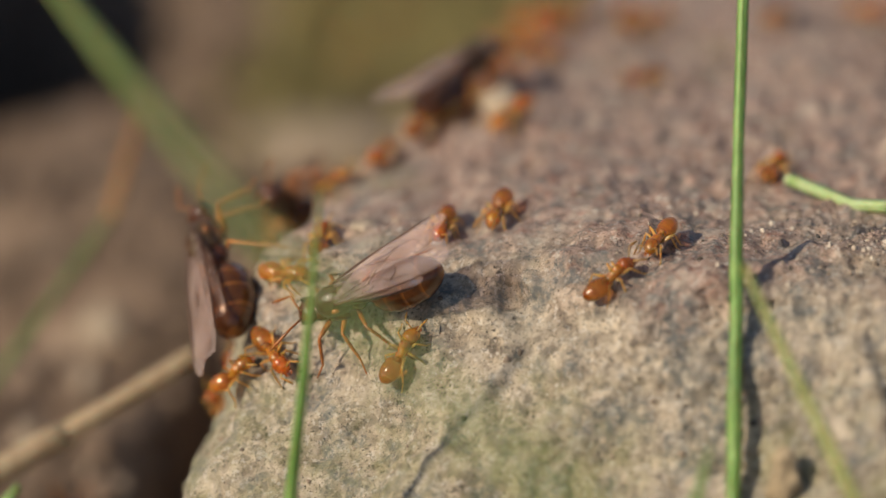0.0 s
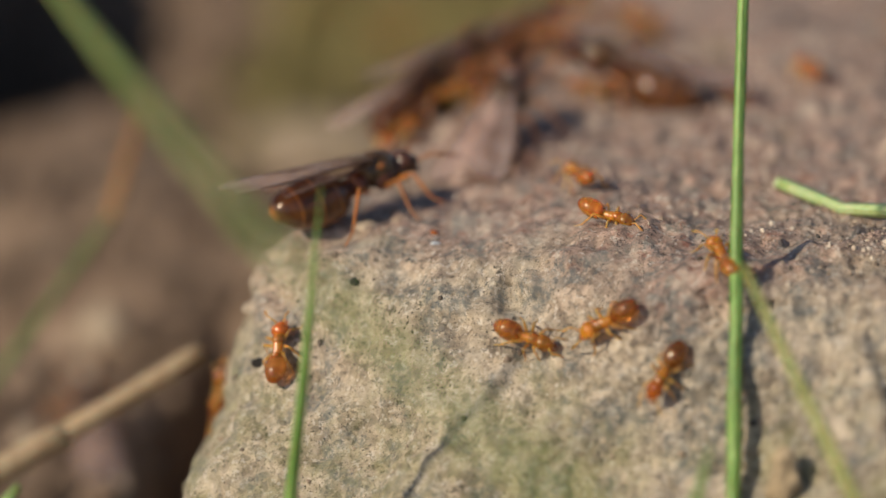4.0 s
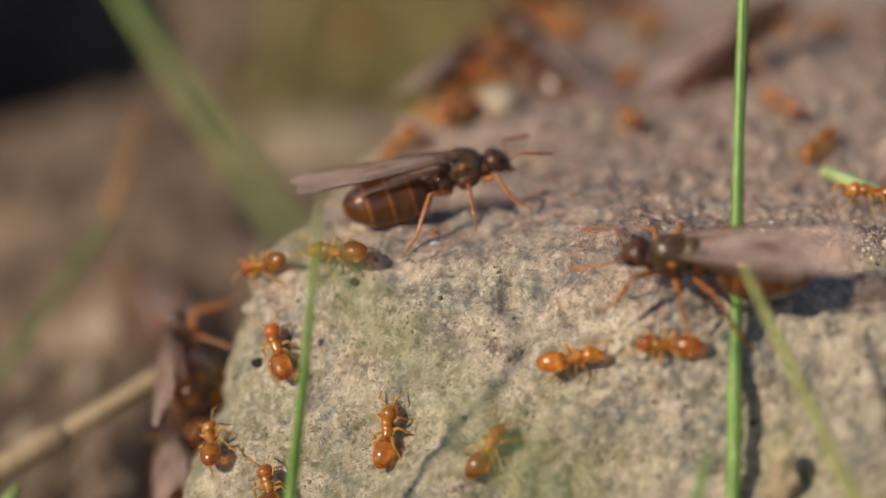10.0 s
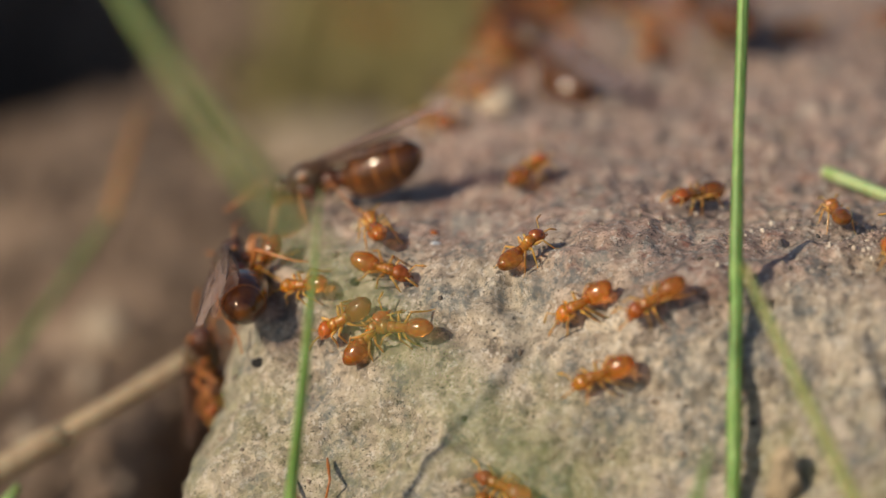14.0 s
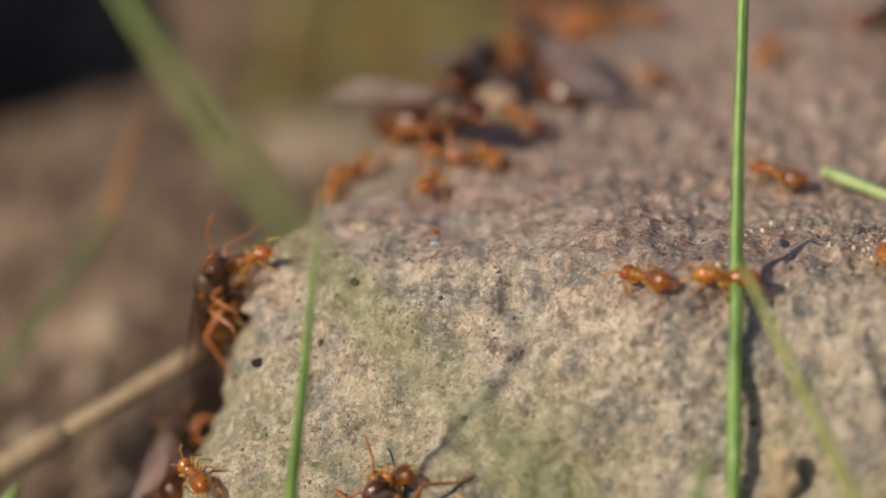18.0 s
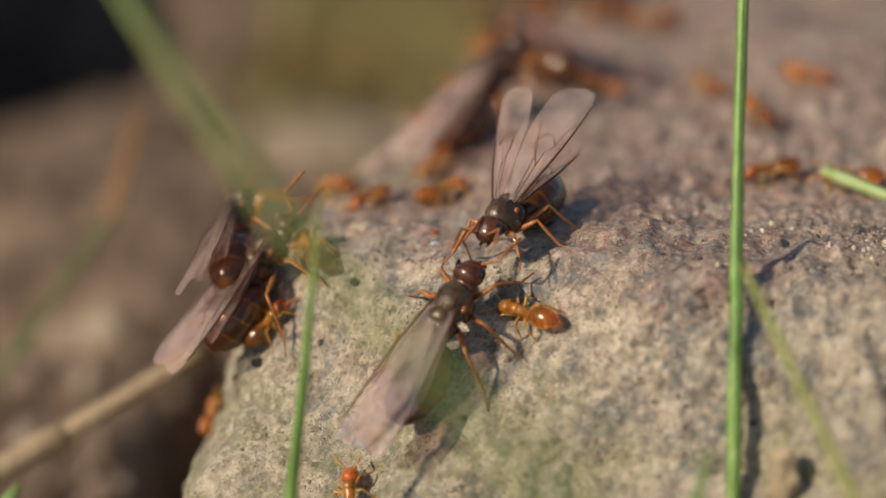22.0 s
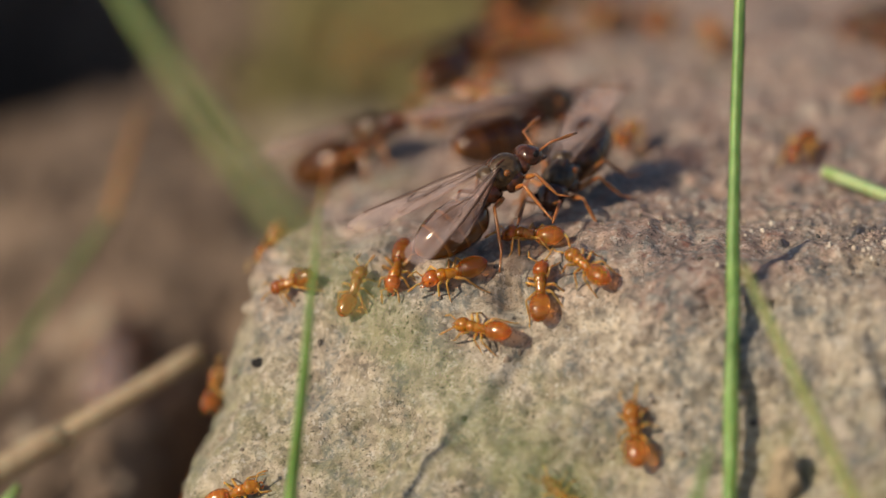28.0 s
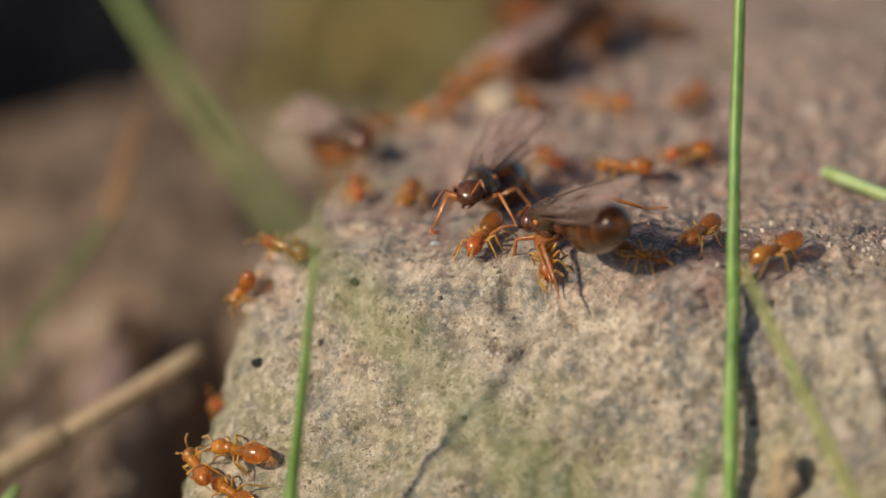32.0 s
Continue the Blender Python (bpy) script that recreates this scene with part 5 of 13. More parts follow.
    [(0, -7.8, 2.7, -2.8, 50, -15, -46), (0.27, -10, 5.6, -5.4, 30, -43, -37), (0.53, -10.4, 8.9, -9.7, -15, -63, 0), (0.8, -10.5, 11.6, -13.7, -80, -55, 57), (1, -10.5, 11.6, -13.7, -80, -55, 57), (1.25, -6.1, 9.2, -10.1, -45, -55, 20), (1.5, -1.6, 6.7, -6.5, -18, -45, -9), (1.75, 2.8, 4.3, -2.8, -4, -28, -25), (2, 7.3, 1.8, 0.8, 4, -10, -36), (2.5, 7.6, -4.4, -0.7, 32, 33, -74), (2.87, 7.8, -8.3, -4, 50, -8, -33), (3.23, 9, -11.2, -8.4, 33, -51, 13), (3.6, 9.8, -14.4, -12.3, -40, -50, 109), (9, 9.8, -14.4, -12.3, -40, -50, 109), (9.33, 5.8, -11.4, -11.1, -35, -50, 99), (9.67, 0.9, -9.6, -8.8, -31, -49, 89), (10, -2.4, -5.8, -8.2, -26, -48, 79), (10.17, -1.6, -5.4, -7.1, -56, -16, 130), (10.33, -0.9, -5.1, -5.9, -55, 24, 164), (10.5, -0, -4.5, -4.8, -17, 52, -137), (10.77, 0, -7.5, -7, -52, 17, 175), (11.03, 0.4, -9.9, -9.8, -56, -27, 150), (11.3, 0.8, -11.7, -12.8, -19, -65, 96), (12, 0.8, -11.7, -12.8, -19, -65, 96), (13, 3.5, -10.4, -9.7, -21, -60, 107), (13.8, 4.1, -12.4, -12.9, -17, -61, 93), (16.5, 4.1, -12.4, -12.9, -17, -61, 93), (16.83, 3.5, -11.2, -10.9, -53, -23, 155), (17.17, 2.9, -9.9, -9, -43, 22, -170), (17.5, 2.3, -8.6, -7.1, 5, 44, -106), (17.77, 2.4, -9.8, -9, -41, 19, -167), (18.03, 2.5, -11.1, -11, -50, -26, 158), (18.3, 2.7, -12.1, -13.1, -9, -63, 92), (20, 2.7, -12.1, -13.1, -9, -63, 92), (20.33, 5.4, -10.4, -9.4, -54, -24, 157), (20.67, 8, -9.2, -5.3, -50, 26, -173), (21, 10.7, -7.5, -1.6, 5, 57, -104), (21.25, 9.5, -7.6, -1.7, -42, 45, -174), (21.5, 8.7, -6.9, -2.4, -51, 15, 148), (22, 4.5, -3.9, -2.3, -45, -5, 149), (22.5, 4.5, -3.9, -2.3, -41, -21, 131), (23, 4.5, -3.8, -2.1, -33, -36, 109), (23.5, 5.8, -3.6, -0.9, -33, -39, 105), (24, 3.3, -1.8, -0.9, -38, -10, 143), (24.5, 1.7, -1.6, -1.1, -29, -14, 137), (25, 1.3, 3.9, -0.5, -3, -7, 99), (25.27, -2.3, 7.4, -4.7, -28, -24, 75), (25.53, -5.9, 10.9, -8.8, -47, -49, 55), (25.8, -9.4, 14.4, -12.9, -62, -78, 38), (29, -9.4, 14.4, -12.9, -62, -78, 38), (29.25, -4, 13.1, -9.7, 12, -63, -57), (29.5, 1.5, 11.9, -6.5, 14, -37, -83), (29.75, 7, 10.6, -3.3, 4, -12, -103), (30, 12.4, 9.4, -0.1, -14, 8, -126), (30.27, 8.1, 13.7, -2.9, 9, -4, -111), (30.55, 3.7, 18, -5.8, 29, -22, -101), (30.83, -0.6, 22.3, -8.6, 50, -41, -97), (31.1, -5, 26.6, -11.4, 79, -60, -105), (32, -5, 26.6, -11.4, 79, -60, -105)],
    [(0, 18.1, 10.3, 0, 1, -4, 66), (0.4, 23.5, 7.3, -0.2, -6, -4, 101), (0.8, 28.8, 4.1, 1.1, -11, -1, 135), (1, 28.8, 4.1, 1.1, -11, -1, 135), (1.5, 25.5, 0.5, 0.9, -10, 1, 169), (2, 22.3, -3.2, 1.3, -8, 1, -157), (2.25, 22.8, 0.6, 0.7, -4, 0, -150), (2.5, 23.4, 4.5, 0.6, -1, -1, -144), (2.75, 22.5, 10.3, 0.1, 2, -1, -111), (3, 21.7, 16.1, 0.5, 5, -3, -79), (3.4, 27.6, 17.7, 0.6, 4, -4, -114), (3.8, 33.5, 19.3, 0.4, 4, -5, -149), (5, 33.5, 19.3, 0.4, 4, -5, -149), (5.25, 30.3, 13.4, 0.5, 5, -2, -106), (5.5, 27.1, 7.5, 0.3, 8, -1, -62), (5.75, 23.9, 1.7, 0.4, 11, -2, -19), (6, 20.7, -4.2, 0.9, 12, -5, 24), (6.25, 20.9, -3.8, 1.3, 7, -8, 64), (6.5, 21.1, -3.4, 1.2, 1, -8, 104), (7, 20.5, 1.1, 0.7, 1, -5, 94), (7.5, 21, -2.8, 1.3, 3, -4, 79), (7.9, 24.6, -4.9, 1.3, -3, -6, 105), (8.3, 28.2, -6.9, 1.2, -9, -5, 131), (8.5, 28.2, -6.9, 1.2, -9, -5, 131), (9, 23.6, -8.6, 0.7, -26, 2, 149), (9.5, 19.4, -9.8, -1, -41, 13, 165), (9.9, 23.8, -11.5, 0.2, -38, 9, 163), (10.3, 28.5, -12.8, 0.6, -34, 5, 161), (10.5, 28.5, -12.8, 0.6, -34, 5, 161), (11, 23.3, -8.8, 0.5, -22, -2, 159), (11.5, 18.1, -5, 0.9, -11, -9, 156), (12, 15.2, -8.1, -0.9, -22, -36, 118), (12.5, 15.8, -8.9, -1.3, -28, -33, 128), (12.9, 21, -10.7, -1, -32, -17, 145), (13.3, 26.1, -12.9, -0.1, -30, 0, 161), (20.5, 26.1, -12.9, -0.1, -30, 0, 161), (21.5, 21.6, -14.1, -3.6, -48, -2, 145), (22.3, 26, -14.5, -1, -41, 16, 174), (24.5, 26, -14.5, -1, -41, 16, 174), (25, 21.5, -10.9, -1, -39, -5, 156), (25.5, 16.8, -8, -0.1, -29, -24, 136), (27.5, 21.7, -5.1, 0.9, -6, -9, 113), (27.9, 25.5, -3.7, 1.2, -3, 1, 164), (28.3, 29.4, -2.3, 1.6, 6, 5, -144), (28.5, 29.4, -2.3, 1.6, 6, 5, -144), (29, 24.2, -2.7, 1.1, 4, 6, -129), (29.5, 18.9, -3.1, 1.4, 3, 8, -113), (29.9, 24.5, -2.5, 1.1, 3, 6, -130), (30.3, 29.9, -2, 1.7, 4, 5, -146), (32, 29.9, -2, 1.7, 4, 5, -146)],
    [(0, 4, 19.7, -0.3, -3, 13, -135), (0.27, 1.1, 25.2, -1.1, 27, -1, -117), (0.53, 0.8, 29.2, -7.8, 53, -22, -108), (0.8, -0.8, 33.9, -11.6, 82, -45, -109), (1, -0.8, 33.9, -11.6, 82, -45, -109), (1.5, -0.6, 31.9, -3.8, 42, -16, -116), (2, 3.3, 26.7, -0.9, 2, 3, -139), (2.2, 3, 32.5, -1.6, 20, -14, -118), (2.4, 2.3, 38.4, -5.4, 32, -36, -102), (2.6, 3, 41.8, -10.8, 39, -61, -85), (2.8, 4.3, 45.7, -14.9, 2, -84, -27), (16, 4.3, 45.7, -14.9, 2, -84, -27), (16.33, 3.8, 43.4, -9.3, 10, -58, -41), (16.67, 4.5, 40.6, -2.7, 7, -32, -46), (17, 7.1, 36.5, -1.2, 3, -6, -52), (18, 9.1, 39.1, -1.5, -2, -2, -34), (19, 9.4, 39.2, -1.5, -1, -3, -27), (20, 7.6, 35.2, -1.2, -11, -2, 46), (21, 7.1, 38, -1.4, -3, -1, 37), (21.5, 6.9, 37.4, -1.5, -3, 1, 85), (22, 6.7, 36.7, -1.4, -2, 3, 132), (23, 6.9, 36.3, -1.4, -1, 6, 133), (23.33, 7.1, 36.4, -1.2, -6, 0, 75), (23.67, 7.4, 36.4, -1.3, -4, -8, 17), (24, 7.7, 36.5, -1.4, 4, -11, -42), (25, 6.8, 37.3, -1.4, 2, -3, -52), (25.27, 6.5, 40.9, -6.2, -11, -30, -28), (25.53, 5.2, 45.3, -10.3, -42, -47, 11), (25.8, 5.8, 48.2, -15.8, -82, -41, 60), (31, 5.8, 48.2, -15.8, -82, -41, 60), (31.2, 3.9, 43.4, -11.7, -69, -23, 71), (31.4, 7.3, 37.7, -9.7, -53, -8, 85), (31.6, 8.1, 32.5, -6.6, -34, 3, 102), (31.8, 8.1, 27.2, -0.7, -13, 6, 122), (32, 9.5, 22, -0.5, 9, 3, 142)],
    [(0, 12.1, 27.6, -0.7, -1, -7, -135), (0.17, 12.2, 28.1, -0.8, 8, -5, 166), (0.33, 12.2, 28.6, -0.9, 11, 4, 108), (0.5, 12.3, 29.1, -1, 4, 11, 49), (0.67, 13.3, 29.5, -1.5, 3, 3, 107), (0.83, 14.3, 29.9, -1.3, -5, 1, 165), (1, 15.4, 30.3, -1.2, -11, 5, -138), (2, 11.8, 32, -0.7, 4, 2, -146), (2.5, 10.6, 28.7, -0.9, -3, -2, 177), (3, 9.5, 25.4, -0.7, -6, -10, 139), (4.5, 8.6, 25.6, -0.6, -5, -2, -177), (6, 7.7, 25.7, -0.8, 1, 3, -133), (6.5, 8.2, 25.2, -0.7, -5, 5, -117), (6.75, 9.1, 21.8, -0.4, -2, 5, -171), (7, 10, 18.5, -0.5, -1, 8, 134), (7.27, 6, 22.5, -3.9, -35, 1, 102), (7.53, 1.9, 26.5, -7.3, -61, -21, 76), (7.8, -2.1, 30.4, -10.6, -81, -51, 58), (10, -2.1, 30.4, -10.6, -81, -51, 58), (10.33, 0.9, 25.4, -7.1, -38, -44, 21), (10.67, 2.6, 21, -0.6, -12, -24, 0), (11, 7, 15.3, -0, 4, 0, -9), (11.2, 3.6, 19.4, -0.5, -10, -17, 0), (11.4, 2, 22.5, -6.4, -28, -31, 14), (11.6, -0.5, 26.1, -9.6, -54, -40, 35), (11.8, -3, 29.6, -12.7, -83, -40, 60), (12, -3, 29.6, -12.7, -83, -40, 60), (12.33, 0.2, 26.2, -8.7, -62, -20, 82), (12.67, 3.3, 22.7, -4.7, -36, -10, 108), (13, 6.5, 19.3, -0.6, -10, -12, 135), (13.27, 3.6, 23.1, -4.1, -35, -40, 99), (13.53, 0.6, 26.9, -7.6, -30, -77, 47), (13.8, -2.4, 30.6, -11.1, 79, -60, -105), (16, -2.4, 30.6, -11.1, 79, -60, -105), (16.33, -3.3, 27.6, -6.4, 48, -40, -87), (16.67, -1.8, 23.1, -2, 29, -18, -83), (17, 0.8, 18.3, -1.2, 13, 4, -87), (17.27, -2.2, 22.7, -2.1, 16, -28, -68), (17.53, -3.8, 26.1, -7.7, 0, -60, -38), (17.8, -3.7, 28.2, -12.8, -75, -67, 52), (18, -3.7, 28.2, -12.8, -75, -67, 52), (18.5, -3.9, 25, -5.5, -51, -20, 82), (19, -0, 22.3, -1.1, -10, 7, 125), (19.27, -1.9, 26, -2.5, -40, -11, 93), (19.53, -1.8, 30.9, -7.7, -60, -41, 69), (19.8, 0.3, 35.1, -12.2, -67, -75, 43), (20.5, 0.3, 35.1, -12.2, -67, -75, 43), (20.67, -2.4, 29.9, -9.5, -30, -70, 12), (20.83, 0.1, 22.9, -8.6, -10, -61, -2), (21, -0, 16.8, -6.8, 2, -50, -7), (21.17, -0.2, 10.8, -5, 11, -40, -9), (21.33, -2.1, 3.8, -0.2, 18, -29, -8), (21.5, -0.4, -1.4, -1.4, 25, -18, -6), (21.77, -3.7, 2.9, -5.5, 5, -39, -2), (22.03, -7.1, 7.2, -9.5, -27, -56, 16), (22.3, -10.5, 11.6, -13.6, -79, -60, 55), (23, -10.5, 11.6, -13.6, -79, -60, 55), (23.33, -10.7, 8.2, -10, -35, -62, 30), (23.67, -10.1, 4.3, -6.3, 4, -56, 9), (24, -7.8, 1.1, -4, 32, -45, 0), (24.25, -7.8, 0.7, -4.5, -14, -52, 65), (24.5, -7.9, 0.3, -5, -43, -30, 115), (24.9, -11.3, 3.1, -9.5, -64, -55, 84), (25.3, -12.7, 6.5, -14.5, -37, -83, 12), (27, -12.7, 6.5, -14.5, -37, -83, 12), (27.33, -11.5, 4.9, -10.7, -93, -44, 94), (27.67, -10.6, 2.7, -6.5, -79, -2, 116), (28, -7.5, 1.8, -2.9, -48, 28, 152), (28.27, -10, 3.7, -4.8, 13, 34, -152), (28.53, -11.5, 6.4, -8.8, 55, -1, -118), (28.8, -11.9, 7.8, -13, 81, -48, -109), (29, -11.9, 7.8, -13, 81, -48, -109), (29.25, -7, 5.1, -9.7, 65, -64, -68), (29.5, -2, 2.4, -6.4, 21, -66, 0), (29.75, 1.4, -1.9, -1.2, -1, -51, 46), (30, 7.9, -3, 0.3, -2, -33, 74), (30.17, 8.2, -2.9, 0.4, -25, -21, 130), (30.33, 8.4, -2.9, 0.6, -28, 3, 176), (30.5, 8.7, -2.9, 0.7, -13, 22, -136), (30.67, 8.5, -2.8, 0.7, -26, 1, 171), (30.83, 8.3, -2.8, 0.7, -17, -21, 118), (31, 8.2, -2.7, 0.7, 9, -26, 57), (31.17, 8.9, -2.8, 0.7, -12, -20, 117), (31.33, 9.7, -2.8, 0.5, -17, -1, 171), (31.5, 10.5, -3, 0.8, -4, 15, -135), (31.75, 10.3, -3.2, 0.6, 11, 12, -82), (32, 10.2, -3.3, 0.5, 17, -1, -32)],
    [(0, -5.9, 16, -2.9, 20, -32, -47), (0.17, -5.9, 16.2, -2.9, 39, -3, -98), (0.33, -6, 16.3, -2.9, 29, 30, -144), (0.5, -5.9, 16.5, -2.9, -11, 40, 148), (0.75, -5.2, 13.6, -2.6, 11, 27, -160), (1, -4.8, 10.9, -1.6, 15, 6, -119), (1.4, -8.1, 14.1, -5, 45, -23, -103), (1.8, -8.6, 15.5, -11.1, 80, -56, -107), (6, -8.6, 15.5, -11.1, 80, -56, -107), (6.33, -3.1, 14.1, -7.4, 3, -65, -3), (6.67, 0.6, 12.3, -1.4, -19, -31, 49), (7, 7.7, 11.3, 0, -8, 4, 81), (7.5, 6.5, 10.2, -0.3, -7, 5, 132), (8, 6.7, 12.1, -0.4, -2, 3, 108), (8.5, 5.5, 11.5, -0.3, -2, 3, 125), (9, 0.9, 15.4, -1.2, -7, 7, 149), (9.5, 1.3, 14.8, -1.3, -11, 7, 150), (9.75, 0.5, 18.5, -1.2, -11, 8, 140), (10, -0.2, 22.2, -1.2, -11, 9, 131), (10.25, -0.1, 22.3, -1.1, 2, 13, -169), (10.5, -0, 22.3, -1.1, 11, 5, -110), (10.75, -0.2, 21.8, -1.4, 0, 12, -174), (11, -0.4, 21.3, -1.4, -11, 5, 123), (11.27, -2.4, 24.7, -2.7, -40, -12, 93), (11.53, -2.4, 29, -7.3, -60, -39, 70), (11.8, -1.6, 32.8, -11, -71, -72, 47), (12, -1.6, 32.8, -11, -71, -72, 47), (12.33, -2.2, 29.6, -7.1, -8, -59, -20), (12.67, -1.9, 25.9, -2.5, 8, -34, -40), (13, -0.1, 21.5, -1.4, 12, -7, -50), (13.27, -1.2, 27.4, -2.5, 2, -34, -34), (13.53, -0.7, 32.5, -7.4, -26, -56, -1), (13.8, 0.8, 36.8, -11.6, -80, -56, 56), (16, 0.8, 36.8, -11.6, -80, -56, 56), (16.33, 1.5, 37.1, -6, -30, -53, 2), (16.67, 6.5, 34.7, -1.7, -6, -31, -29), (17, 11.2, 32.1, -0.8, 3, -4, -45), (17.25, 12.1, 31.4, -0.6, 0, 4, -83), (17.5, 13, 30.8, -0.7, -9, 9, -123), (17.75, 12.8, 29.4, -1.3, 0, 3, 172), (18, 12.6, 28.1, -1, 9, 9, 106), (18.25, 12.4, 28.6, -1.1, 9, -5, 167), (18.5, 12.3, 29.1, -1, -4, -11, -131), (19, 11.9, 27, -0.8, -5, -3, -151), (19.25, 12.7, 26.5, -0.9, -3, 0, 160), (19.5, 13.6, 26, -0.9, -4, 3, 111), (19.75, 13.6, 25, -0.8, 5, 4, 173), (20, 13.6, 24, -0.5, 10, -3, -126), (20.5, 13.7, 18.5, 0.1, 3, 10, 172), (21, 14.9, 15.5, 0.3, 8, -2, -134), (21.5, 18.8, 18, 0.1, -9, 7, -131), (21.75, 18.3, 18.4, 0.1, -11, -5, 170), (22, 17.9, 18.8, 0.3, -2, -12, 110), (22.5, 21.3, 15.7, 0.4, 1, 5, 158), (23, 19.6, 13.8, 0.2, -7, 7, -148), (23.5, 17.7, 10.5, 0, 1, 4, -112), (23.9, 23.5, 9.7, 0.1, -3, 8, -169), (24.3, 29.2, 8.9, 0.8, -9, 7, 134), (28, 29.2, 8.9, 0.8, -9, 7, 134), (28.33, 24, 8.1, -0.3, -6, 4, 180), (28.67, 18.6, 7.1, -0.3, -7, -1, -134), (29, 13.4, 6.1, 0.8, -11, -3, -89), (29.17, 13.4, 4.1, 0.4, -4, -9, -145), (29.33, 13.4, 2.2, 0.4, 5, -5, 158), (29.5, 13.5, 0.3, 0.9, 7, 4, 102), (30, 13.6, 2.2, 0.4, 7, 4, 107), (30.25, 13.1, 1.9, 0.5, 7, -8, 171), (30.5, 12.5, 1.7, 0.6, -5, -14, -123), (30.67, 12.7, 1.1, 0.8, 4, -14, 180), (30.83, 12.9, 0.5, 1.2, 8, -7, 123), (31, 13, -0.1, 1, 5, 1, 68), (31.17, 13.1, -0.3, 0.8, 4, -3, 123), (31.33, 13.2, -0.4, 0.8, 0, -4, 178), (31.5, 13.4, -0.6, 0.9, -3, -2, -127), (32, 13.3, -1.8, 1, 1, -1, -120)],
